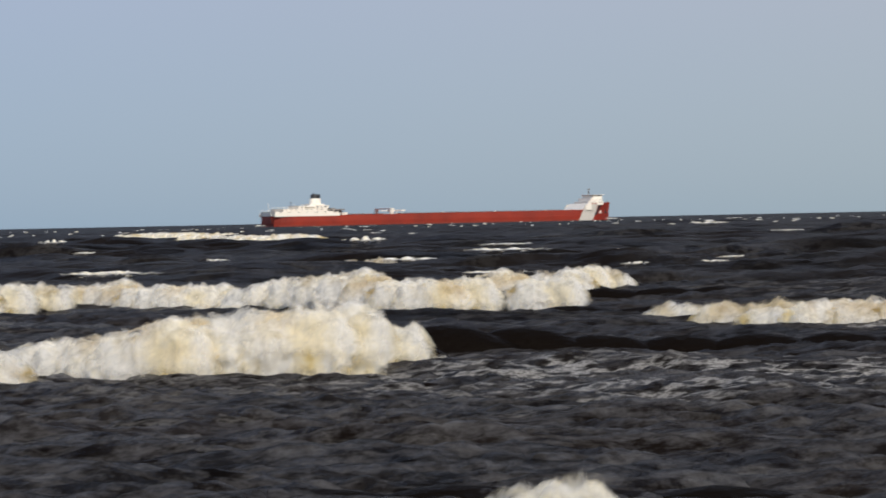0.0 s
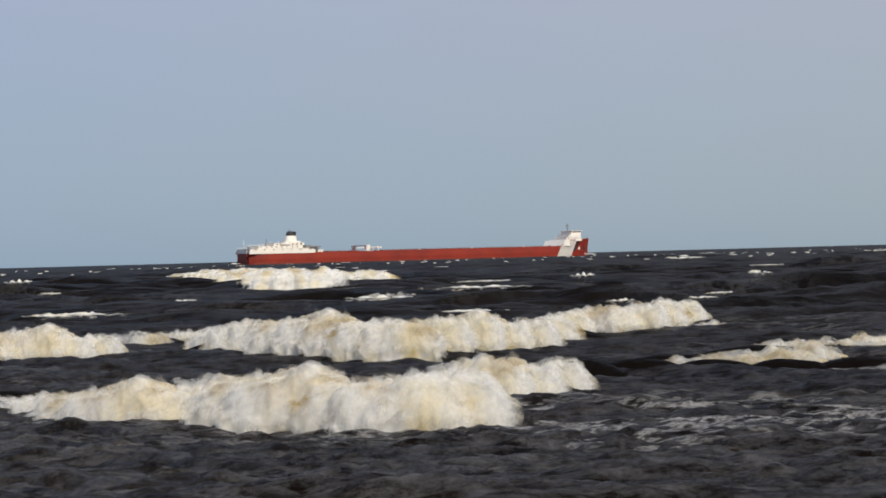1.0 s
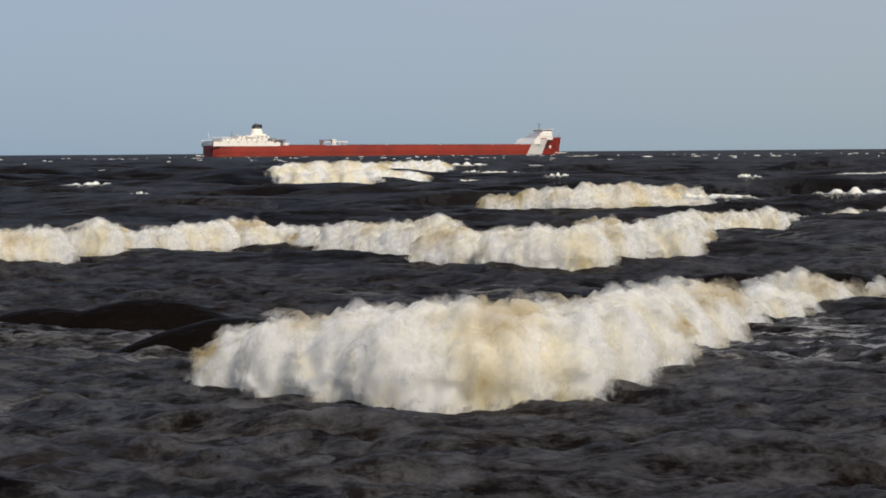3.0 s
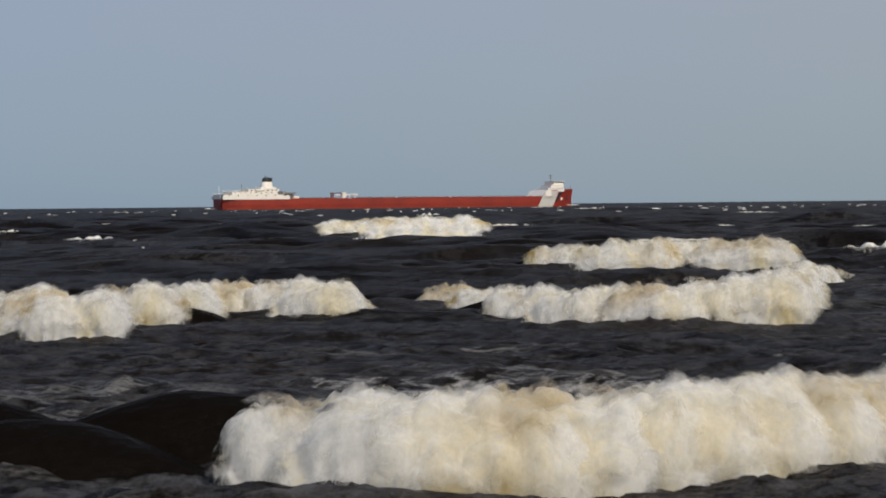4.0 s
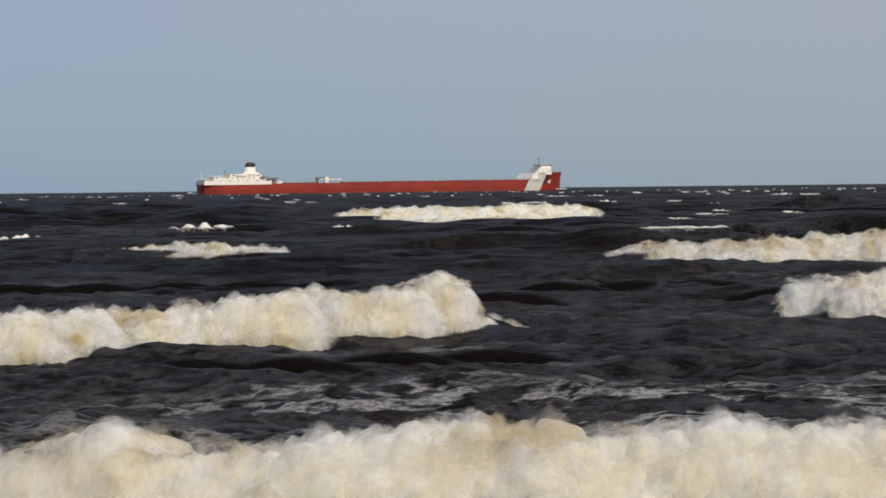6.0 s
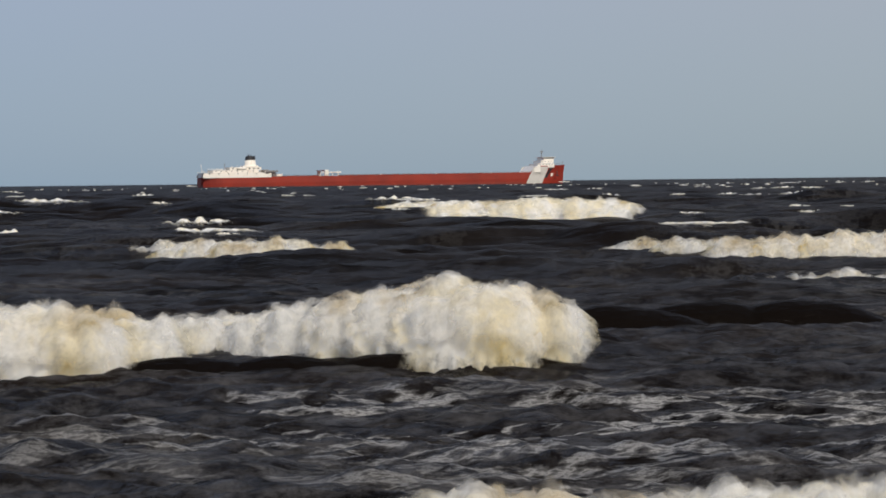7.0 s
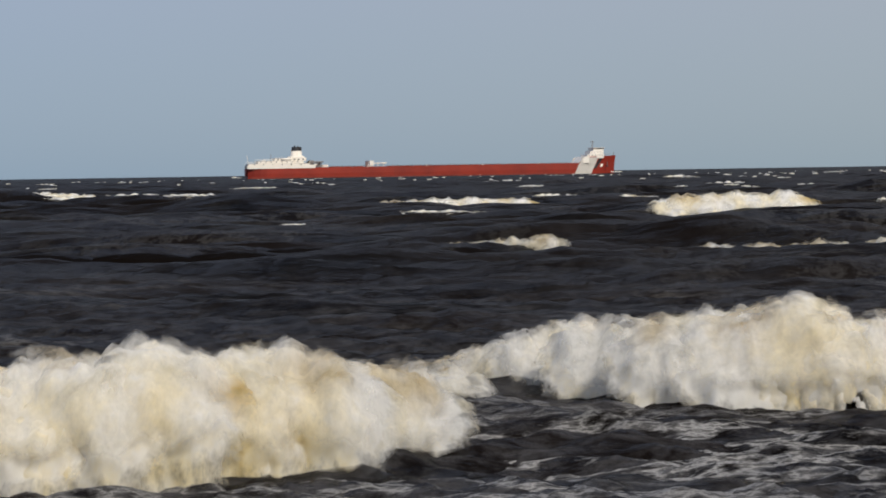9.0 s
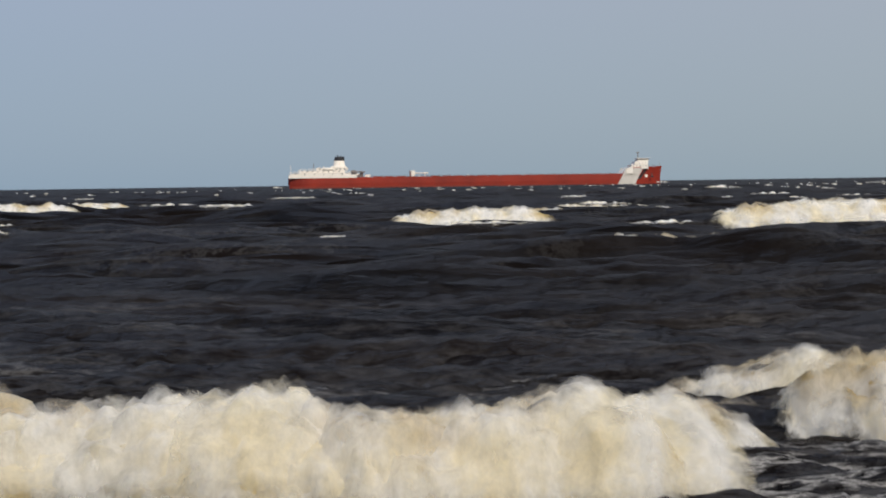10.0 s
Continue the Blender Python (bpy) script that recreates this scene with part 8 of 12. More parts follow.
    walk(breaker_third_foam[34], [(0, P(23.49, 5.19, -2)), (0.5, P(23.49, 6.21, -2)), (1, P(23.49, 3.46, -2)), (2, P(23.49, 10.3, -2)), (2.7, P(23.49, 15.98, -1.09)), (3.5, P(23.49, 23.03, -0.87)), (4, P(23.49, 13.97, -1.06)), (4.5, P(23.49, 11.24, -2)), (5, P(23.49, -8.08, -2)), (5.7, P(23.49, -9.15, -0.84)), (6.5, P(23.49, -14.23, -2)), (7, P(23.49, -10.79, -2)), (7.5, P(23.49, -4.38, -1.24)), (8, P(23.49, -1.15, -1.32)), (8.5, P(23.49, -1.25, -2)), (10, P(23.49, -1.25, -2))])
    walk(breaker_third_foam[35], [(0, P(24.44, 5.36, -2)), (0.5, P(24.44, 6.38, -2)), (1, P(24.44, 3.62, -2)), (2, P(24.44, 10.46, -2)), (2.7, P(24.44, 16.77, -1.1)), (3.5, P(24.44, 24.54, -0.89)), (4, P(24.44, 14.14, -1.06)), (4.5, P(24.44, 11.24, -2)), (5, P(24.44, -8.08, -2)), (5.7, P(24.44, -8.98, -0.84)), (6.5, P(24.44, -14.23, -2)), (7, P(24.44, -10.79, -2)), (7.5, P(24.44, -4.74, -2)), (8, P(24.44, -0.99, -1.32)), (8.5, P(24.44, -1.08, -2)), (10, P(24.44, -1.08, -2))])
    walk(breaker_third_swell[0], [(0, P(-11.28, -4.85, -1.45)), (0.5, P(-11.28, -6.37, -1.45)), (1, P(-11.28, 3.27, -1.45)), (2, P(-11.28, 1.71, -1.45)), (3.5, P(-11.28, 0.93, -1.45)), (4, P(-11.28, 2.86, -1.45)), (4.5, P(-11.28, -1.72, -1.45)), (5, P(-11.28, 9.32, -1.45)), (5.7, P(-11.28, 10.26, -1.45)), (6.5, P(-11.28, 3.93, -1.45)), (7, P(-11.28, 7.49, -1.45)), (7.5, P(-11.28, 2.81, -1.45)), (8.5, P(-11.28, 2.61, -1.48)), (9.5, P(-11.28, 2.61, -1.75)), (10, P(-11.28, 2.61, -1.75))])
    walk(breaker_third_swell[1], [(0, P(-8.81, -4.28, -1.45)), (0.5, P(-8.81, -6.37, -1.45)), (1, P(-8.81, 2.44, -1.45)), (2, P(-8.81, 1.71, -1.45)), (3.5, P(-8.81, 0.93, -1.45)), (4, P(-8.81, 2.86, -1.45)), (4.5, P(-8.81, -1.72, -1.45)), (5, P(-8.81, 9.32, -1.45)), (5.7, P(-8.81, 10.26, -1.45)), (6.5, P(-8.81, 3.93, -1.45)), (7, P(-8.81, 7.49, -1.45)), (7.5, P(-8.81, 2.81, -1.45)), (8.5, P(-8.81, 2.61, -1.48)), (9.5, P(-8.81, 2.61, -1.75)), (10, P(-8.81, 2.61, -1.75))])
    walk(breaker_third_swell[2], [(0, P(-6.34, -5.08, -1.13)), (0.5, P(-6.34, -7.46, -1.18)), (1, P(-6.34, -2.62, -1.14)), (1.5, P(-6.34, -0.64, -1.37)), (2, P(-6.34, 1.34, -1.45)), (3.5, P(-6.34, 0.93, -1.45)), (4, P(-6.34, 2.86, -1.45)), (4.5, P(-6.34, -1.72, -1.45)), (5, P(-6.34, 9.32, -1.45)), (5.7, P(-6.34, 10.26, -1.45)), (6.5, P(-6.34, 3.93, -1.45)), (7, P(-6.34, 7.49, -1.45)), (7.5, P(-6.34, 2.81, -1.45)), (8.5, P(-6.34, 2.61, -1.48)), (9.5, P(-6.34, 2.61, -1.75)), (10, P(-6.34, 2.61, -1.75))])
    walk(breaker_third_swell[3], [(0, P(-3.87, -8.52, -1.04)), (0.5, P(-3.87, -7.16, -0.98)), (1, P(-3.87, -8.08, -1.02)), (2, P(-3.87, -6.34, -1.22)), (2.7, P(-3.87, -3.07, -1.44)), (3.5, P(-3.87, 0.67, -1.45)), (4, P(-3.87, 2.86, -1.45)), (4.5, P(-3.87, -1.72, -1.45)), (5, P(-3.87, 9.32, -1.45)), (5.7, P(-3.87, 10.26, -1.45)), (6.5, P(-3.87, 3.93, -1.45)), (7, P(-3.87, 7.49, -1.45)), (7.5, P(-3.87, 2.81, -1.45)), (8.5, P(-3.87, 2.61, -1.48)), (9.5, P(-3.87, 2.61, -1.75)), (10, P(-3.87, 2.61, -1.75))])
    walk(breaker_third_swell[4], [(0, P(-1.4, -10.37, -1.1)), (0.5, P(-1.4, -4.55, -1.16)), (1, P(-1.4, -10.77, -1.04)), (2, P(-1.4, -14.35, -1.1)), (3.5, P(-1.4, -1.91, -1.45)), (4, P(-1.4, 2.84, -1.45)), (4.5, P(-1.4, -1.72, -1.45)), (5, P(-1.4, 9.32, -1.45)), (5.7, P(-1.4, 10.26, -1.45)), (6.5, P(-1.4, 3.93, -1.45)), (7, P(-1.4, 7.49, -1.45)), (7.5, P(-1.4, 2.81, -1.45)), (8.5, P(-1.4, 2.61, -1.48)), (9.5, P(-1.4, 2.61, -1.75)), (10, P(-1.4, 2.61, -1.75))])
    walk(breaker_third_swell[5], [(0, P(1.07, -9.43, -1.1)), (0.5, P(1.07, -2.95, -1.3)), (1, P(1.07, -7.59, -1.13)), (2, P(1.07, -16.54, -1.08)), (3.5, P(1.07, -9.39, -1.33)), (4, P(1.07, -2.08, -1.45)), (4.5, P(1.07, -2.54, -1.45)), (5, P(1.07, 8.97, -1.45)), (5.7, P(1.07, 10.17, -1.45)), (6.5, P(1.07, 3.93, -1.45)), (7, P(1.07, 7.49, -1.45)), (7.5, P(1.07, 2.81, -1.45)), (8.5, P(1.07, 2.61, -1.48)), (9.5, P(1.07, 2.61, -1.75)), (10, P(1.07, 2.61, -1.75))])
    walk(breaker_third_swell[6], [(0, P(3.54, -1.14, -1.12)), (0.5, P(3.54, -0.4, -1.21)), (1, P(3.54, 0.46, -1.25)), (2, P(3.54, -12.56, -1.17)), (3.5, P(3.54, -17.49, -1.17)), (4, P(3.54, -11.38, -1.31)), (4.5, P(3.54, -6.86, -1.4)), (5, P(3.54, 5.9, -1.45)), (5.7, P(3.54, 9.24, -1.45)), (6.5, P(3.54, 3.93, -1.45)), (7, P(3.54, 7.49, -1.45)), (7.5, P(3.54, 2.81, -1.45)), (8.5, P(3.54, 2.61, -1.48)), (9.5, P(3.54, 2.61, -1.75)), (10, P(3.54, 2.61, -1.75))])
    walk(breaker_third_swell[7], [(0, P(6.01, 7.55, -1.36)), (0.5, P(6.01, 6.52, -1.16)), (1, P(6.01, 7.11, -1.2)), (2, P(6.01, -6.86, -1.23)), (3.5, P(6.01, -16.53, -1.13)), (4, P(6.01, -16.38, -1.2)), (4.5, P(6.01, -9.23, -1.2)), (5, P(6.01, 2.53, -1.45)), (5.7, P(6.01, 9.71, -1.45)), (6.5, P(6.01, 3.93, -1.45)), (7, P(6.01, 7.49, -1.45)), (7.5, P(6.01, 2.81, -1.45)), (8.5, P(6.01, 2.61, -1.48)), (9.5, P(6.01, 2.61, -1.75)), (10, P(6.01, 2.61, -1.75))])
    walk(breaker_third_swell[8], [(0, P(8.48, 8.42, -1.45)), (0.5, P(8.48, 8.77, -1.45)), (1, P(8.48, 8.57, -1.14)), (2, P(8.48, 1.1, -1.24)), (3.5, P(8.48, -12.21, -1.14)), (4, P(8.48, -16.17, -1.08)), (4.5, P(8.48, -11.22, -1.1)), (5, P(8.48, -1.58, -1.21)), (5.7, P(8.48, 4.61, -1.45)), (6.5, P(8.48, 3.46, -1.45)), (7, P(8.48, 7.49, -1.45)), (7.5, P(8.48, 2.81, -1.45)), (8.5, P(8.48, 2.61, -1.48)), (9.5, P(8.48, 2.61, -1.75)), (10, P(8.48, 2.61, -1.75))])
    walk(breaker_third_swell[9], [(0, P(10.95, 8.42, -1.45)), (0.5, P(10.95, 9.44, -1.45)), (1, P(10.95, 7.72, -1.43)), (1.5, P(10.95, 6.56, -1.34)), (2, P(10.95, 5.4, -1.13)), (3.5, P(10.95, -1.47, -1.31)), (4, P(10.95, -8.44, -1.14)), (4.5, P(10.95, -8.29, -1.12)), (5, P(10.95, -6.32, -1.05)), (5.7, P(10.95, -3.42, -1.18)), (6.5, P(10.95, -3.53, -1.45)), (7, P(10.95, 5.41, -1.45)), (7.5, P(10.95, 2.76, -1.45)), (8.5, P(10.95, 2.61, -1.48)), (9.5, P(10.95, 2.61, -1.75)), (10, P(10.95, 2.61, -1.75))])
    walk(breaker_third_swell[10], [(0, P(13.42, 8.42, -1.45)), (0.5, P(13.42, 9.44, -1.45)), (1, P(13.42, 6.68, -1.45)), (1.5, P(13.42, 8.57, -1.45)), (2, P(13.42, 10.45, -1.16)), (3.5, P(13.42, 3.42, -1.44)), (4, P(13.42, 2.83, -1.3)), (4.5, P(13.42, -0.03, -1.26)), (5, P(13.42, -6.22, -1.08)), (5.7, P(13.42, -6.2, -1.09)), (6.5, P(13.42, -8.42, -1.28)), (7, P(13.42, 0.91, -1.45)), (7.5, P(13.42, 2.51, -1.45)), (8.5, P(13.42, 2.56, -1.48)), (9.5, P(13.42, 2.56, -1.75)), (10, P(13.42, 2.56, -1.75))])
    walk(breaker_third_swell[11], [(0, P(15.89, 8.42, -1.45)), (0.5, P(15.89, 9.44, -1.45)), (1, P(15.89, 6.68, -1.45)), (2, P(15.89, 12.69, -1.45)), (3.5, P(15.89, 9.07, -1.45)), (4, P(15.89, 9.57, -1.45)), (4.5, P(15.89, 10.51, -1.45)), (5, P(15.89, -6, -1.14)), (5.7, P(15.89, -6.29, -1.1)), (6.5, P(15.89, -9.57, -1.27)), (7, P(15.89, -1.9, -1.44)), (7.5, P(15.89, 1.64, -1.45)), (8.5, P(15.89, 2.15, -1.48)), (9.5, P(15.89, 2.15, -1.75)), (10, P(15.89, 2.15, -1.75))])
    walk(breaker_third_swell[12], [(0, P(18.36, 8.42, -1.45)), (0.5, P(18.36, 9.44, -1.45)), (1, P(18.36, 6.68, -1.45)), (2, P(18.36, 13.52, -1.45)), (3.5, P(18.36, 15.47, -1.45)), (4, P(18.36, 14.16, -1.45)), (4.5, P(18.36, 17.46, -1.45)), (5, P(18.36, -5.96, -1.2)), (5.7, P(18.36, -6.29, -1.1)), (6.5, P(18.36, -10.52, -1.27)), (7, P(18.36, -3.99, -1.44)), (7.5, P(18.36, 0.58, -1.45)), (8.5, P(18.36, 1.98, -1.48)), (9.5, P(18.36, 1.98, -1.75)), (10, P(18.36, 1.98, -1.75))])
    walk(breaker_third_swell[13], [(0, P(20.83, 8.42, -1.45)), (0.5, P(20.83, 9.44, -1.45)), (1, P(20.83, 6.68, -1.45)), (2, P(20.83, 13.52, -1.45)), (3.5, P(20.83, 21.7, -1.45)), (4, P(20.83, 16.79, -1.45)), (4.5, P(20.83, 18.12, -1.45)), (5, P(20.83, -5.35, -1.38)), (5.7, P(20.83, -6.29, -1.24)), (6.5, P(20.83, -10.91, -1.3)), (7, P(20.83, -6.03, -1.44)), (7.5, P(20.83, -0.33, -1.45)), (8.5, P(20.83, 1.98, -1.48)), (9.5, P(20.83, 1.98, -1.75)), (10, P(20.83, 1.98, -1.75))])
    walk(breaker_third_swell[14], [(0, P(23.3, 8.42, -1.45)), (0.5, P(23.3, 9.44, -1.45)), (1, P(23.3, 6.68, -1.45)), (2, P(23.3, 13.52, -1.45)), (3.5, P(23.3, 26.14, -1.45)), (4, P(23.3, 17.55, -1.45)), (4.5, P(23.3, 18.12, -1.45)), (5, P(23.3, -5.35, -1.45)), (5.7, P(23.3, -6.29, -1.39)), (6.5, P(23.3, -10.91, -1.4)), (7, P(23.3, -7.47, -1.44)), (7.5, P(23.3, -1.23, -1.45)), (8.5, P(23.3, 1.98, -1.48)), (9.5, P(23.3, 1.98, -1.75)), (10, P(23.3, 1.98, -1.75))])
    walk(breaker_third_swell[15], [(0, P(25.77, 8.42, -1.45)), (0.5, P(25.77, 9.44, -1.45)), (1, P(25.77, 6.68, -1.45)), (2, P(25.77, 13.52, -1.45)), (3.5, P(25.77, 27.89, -1.45)), (4, P(25.77, 17.55, -1.45)), (4.5, P(25.77, 18.12, -1.45)), (5, P(25.77, -5.35, -1.45)), (5.7, P(25.77, -6.29, -1.39)), (6.5, P(25.77, -10.91, -1.4)), (7, P(25.77, -7.47, -1.44)), (7.5, P(25.77, -1.3, -1.45)), (8.5, P(25.77, 1.98, -1.48)), (9.5, P(25.77, 1.98, -1.75)), (10, P(25.77, 1.98, -1.75))])
    walk(breaker_fourth, [(0, P(0, 161.8, 0)), (0.5, P(0, 169.3, 0)), (1, P(0, 152.1, 0)), (2, P(0, 140.4, 0)), (3.5, P(0, 108.8, 0)), (4, P(0, 106.6, 0)), (4.5, P(0, 99.81, 0)), (5, P(0, 100.8, 0)), (5.7, P(0, 101.3, 0)), (6.5, P(0, 100.7, 0)), (7, P(0, 98.68, 0)), (7.5, P(0, 94.07, 0)), (8, P(0, 89.72, 0)), (8.5, P(0, 89.15, 0)), (9, P(0, 85.67, 0)), (9.5, P(0, 84.17, 0)), (10, P(0, 91.68, 0))])
    walk(breaker_fourth_foam[0], [(0, P(-7.78, -20.77, -0.97)), (0.5, P(-7.78, -21.56, -1.05)), (1, P(-7.78, -2.95, -2)), (2, P(-7.78, 19.26, -2)), (3.5, P(-7.78, 13.55, -2)), (4, P(-7.78, 12.89, -2)), (4.5, P(-7.78, 21.4, -2)), (5, P(-7.78, 10.67, -2)), (5.7, P(-7.78, 11.48, -2)), (6.5, P(-7.78, 0.71, -2)), (7, P(-7.78, 0.18, -2)), (7.5, P(-7.78, 1.65, -2)), (8, P(-7.78, -0.39, -2)), (8.5, P(-7.78, -2.47, -2)), (9, P(-7.78, -0.54, -2)), (9.5, P(-7.78, -0.88, -2)), (10, P(-7.78, 1.4, -2))])
    walk(breaker_fourth_foam[1], [(0, P(-6.28, -11.72, -0.66)), (0.5, P(-6.28, -17.37, -0.63)), (1, P(-6.28, -2.55, -2)), (2, P(-6.28, 19.65, -2)), (3.5, P(-6.28, 13.95, -2)), (4, P(-6.28, 12.89, -2)), (4.5, P(-6.28, 21.4, -2)), (5, P(-6.28, 10.67, -2)), (5.7, P(-6.28, 11.88, -2)), (6.5, P(-6.28, 0.71, -2)), (7, P(-6.28, 0.18, -2)), (7.5, P(-6.28, 1.65, -2)), (8, P(-6.28, -0.39, -2)), (8.5, P(-6.28, -2.47, -2)), (9, P(-6.28, -0.54, -2)), (9.5, P(-6.28, -0.48, -2)), (10, P(-6.28, 1.4, -2))])
    walk(breaker_fourth_foam[2], [(0, P(-4.78, -5.51, -0.74)), (0.5, P(-4.78, -13.76, -0.52)), (1, P(-4.78, -1.18, -0.79)), (1.5, P(-4.78, 8.9, -0.95)), (2, P(-4.78, 19.46, -2)), (3.5, P(-4.78, 13.76, -2)), (4, P(-4.78, 12.89, -2)), (4.5, P(-4.78, 21.4, -2)), (5, P(-4.78, 10.67, -2)), (5.7, P(-4.78, 11.69, -2)), (6.5, P(-4.78, 0.71, -2)), (7, P(-4.78, 0.18, -2)), (7.5, P(-4.78, 1.65, -2)), (8, P(-4.78, -0.39, -2)), (8.5, P(-4.78, -2.47, -2)), (9, P(-4.78, -0.54, -2)), (9.5, P(-4.78, -0.67, -2)), (10, P(-4.78, 1.4, -2))])
    walk(breaker_fourth_foam[3], [(0, P(-3.28, -3.67, -0.77)), (0.5, P(-3.28, -9.81, -0.43)), (1, P(-3.28, 1.98, -0.59)), (1.5, P(-3.28, 10.56, -0.85)), (2, P(-3.28, 19.62, -2)), (3.5, P(-3.28, 13.92, -2)), (4, P(-3.28, 12.89, -2)), (4.5, P(-3.28, 21.4, -2)), (5, P(-3.28, 10.67, -2)), (5.7, P(-3.28, 11.85, -2)), (6.5, P(-3.28, 0.71, -2)), (7, P(-3.28, 0.18, -2)), (7.5, P(-3.28, 1.65, -2)), (8, P(-3.28, -0.39, -2)), (8.5, P(-3.28, -2.47, -2)), (9, P(-3.28, -0.54, -2)), (9.5, P(-3.28, -0.51, -2)), (10, P(-3.28, 1.4, -2))])
    walk(breaker_fourth_foam[4], [(0, P(-1.78, -0.67, -0.72)), (0.5, P(-1.78, -3.89, -0.45)), (1, P(-1.78, 3.91, -0.48)), (1.5, P(-1.78, 11.59, -0.8)), (2, P(-1.78, 19.76, -2)), (3.5, P(-1.78, 14.06, -2)), (4, P(-1.78, 12.89, -2)), (4.5, P(-1.78, 21.4, -2)), (5, P(-1.78, 10.67, -2)), (5.7, P(-1.78, 11.99, -2)), (6.5, P(-1.78, 0.71, -2)), (7, P(-1.78, 0.18, -2)), (7.5, P(-1.78, 1.65, -2)), (8, P(-1.78, -0.39, -2)), (8.5, P(-1.78, -2.47, -2)), (9, P(-1.78, -0.54, -2)), (9.5, P(-1.78, -0.37, -2)), (10, P(-1.78, 1.4, -2))])
    walk(breaker_fourth_foam[5], [(0, P(-0.28, 1.96, -0.66)), (0.5, P(-0.28, 2.13, -0.54)), (1, P(-0.28, 5.17, -0.43)), (1.5, P(-0.28, 12.12, -0.74)), (2, P(-0.28, 19.52, -2)), (3.5, P(-0.28, 13.81, -2)), (4, P(-0.28, 12.89, -2)), (4.5, P(-0.28, 21.4, -2)), (5, P(-0.28, 10.67, -2)), (5.7, P(-0.28, 11.74, -2)), (6.5, P(-0.28, 0.71, -2)), (7, P(-0.28, 0.18, -2)), (7.5, P(-0.28, 1.65, -2)), (8, P(-0.28, -0.39, -2)), (8.5, P(-0.28, -2.47, -2)), (9, P(-0.28, -0.54, -2)), (9.5, P(-0.28, -0.62, -2)), (10, P(-0.28, 1.4, -2))])
    walk(breaker_fourth_foam[6], [(0, P(1.22, 3.16, -1.05)), (0.5, P(1.22, 8.38, -0.64)), (1, P(1.22, 6.16, -0.58)), (1.5, P(1.22, 7.19, -0.59)), (2, P(1.22, 8, -0.98)), (2.7, P(1.22, 10.47, -1.06)), (3.5, P(1.22, 13.79, -2)), (4, P(1.22, 12.89, -2)), (4.5, P(1.22, 21.4, -2)), (5, P(1.22, 10.67, -2)), (5.7, P(1.22, 11.72, -2)), (6.5, P(1.22, 0.71, -2)), (7, P(1.22, 0.18, -2)), (7.5, P(1.22, 1.65, -2)), (8, P(1.22, -0.39, -2)), (8.5, P(1.22, -2.47, -2)), (9, P(1.22, -0.54, -2)), (9.5, P(1.22, -0.64, -2)), (10, P(1.22, 1.4, -2))])
    walk(breaker_fourth_foam[7], [(0, P(2.72, 2.55, -2)), (0.5, P(2.72, 8.24, -1.07)), (1, P(2.72, 3.52, -0.95)), (2, P(2.72, -16.37, 0.08)), (2.7, P(2.72, -2.63, -0.48)), (3.5, P(2.72, 13.55, -2)), (4, P(2.72, 12.89, -2)), (4.5, P(2.72, 21.4, -2)), (5, P(2.72, 10.67, -2)), (5.7, P(2.72, 11.48, -2)), (6.5, P(2.72, 0.71, -2)), (7, P(2.72, 0.18, -2)), (7.5, P(2.72, 1.65, -2)), (8, P(2.72, -0.39, -2)), (8.5, P(2.72, -2.47, -2)), (9, P(2.72, -0.54, -2)), (9.5, P(2.72, -0.88, -2)), (10, P(2.72, 1.4, -2))])
    walk(breaker_fourth_foam[8], [(0, P(4.22, 2.66, -2)), (0.5, P(4.22, 3.23, -2)), (1, P(4.22, 1.5, -0.87)), (2, P(4.22, -22.4, 0.23)), (2.7, P(4.22, -5.71, -0.31)), (3.5, P(4.22, 13.66, -2)), (4, P(4.22, 12.89, -2)), (4.5, P(4.22, 21.4, -2)), (5, P(4.22, 8.87, -2)), (5.7, P(4.22, 11.07, -1.98)), (6.5, P(4.22, 0.71, -2)), (7, P(4.22, 0.18, -2)), (7.5, P(4.22, 1.65, -2)), (8, P(4.22, -0.39, -2)), (8.5, P(4.22, -2.47, -2)), (9, P(4.22, -0.54, -2)), (9.5, P(4.22, -0.77, -2)), (10, P(4.22, 1.4, -2))])
    walk(breaker_fourth_foam[9], [(0, P(5.72, 2.79, -2)), (0.5, P(5.72, 3.36, -2)), (1, P(5.72, -0.52, -0.83)), (2, P(5.72, -6.43, -0.12)), (3.5, P(5.72, -10.66, -0.13)), (4, P(5.72, 8.66, -2)), (4.5, P(5.72, 18.68, -2)), (5, P(5.72, -2, -0.42)), (5.7, P(5.72, 7.61, -1.05)), (6.5, P(5.72, 0.71, -2)), (7, P(5.72, 0.18, -2)), (7.5, P(5.72, 1.65, -2)), (8, P(5.72, -0.39, -2)), (8.5, P(5.72, -2.47, -2)), (9, P(5.72, -0.54, -2)), (9.5, P(5.72, -0.64, -2)), (10, P(5.72, 1.4, -2))])
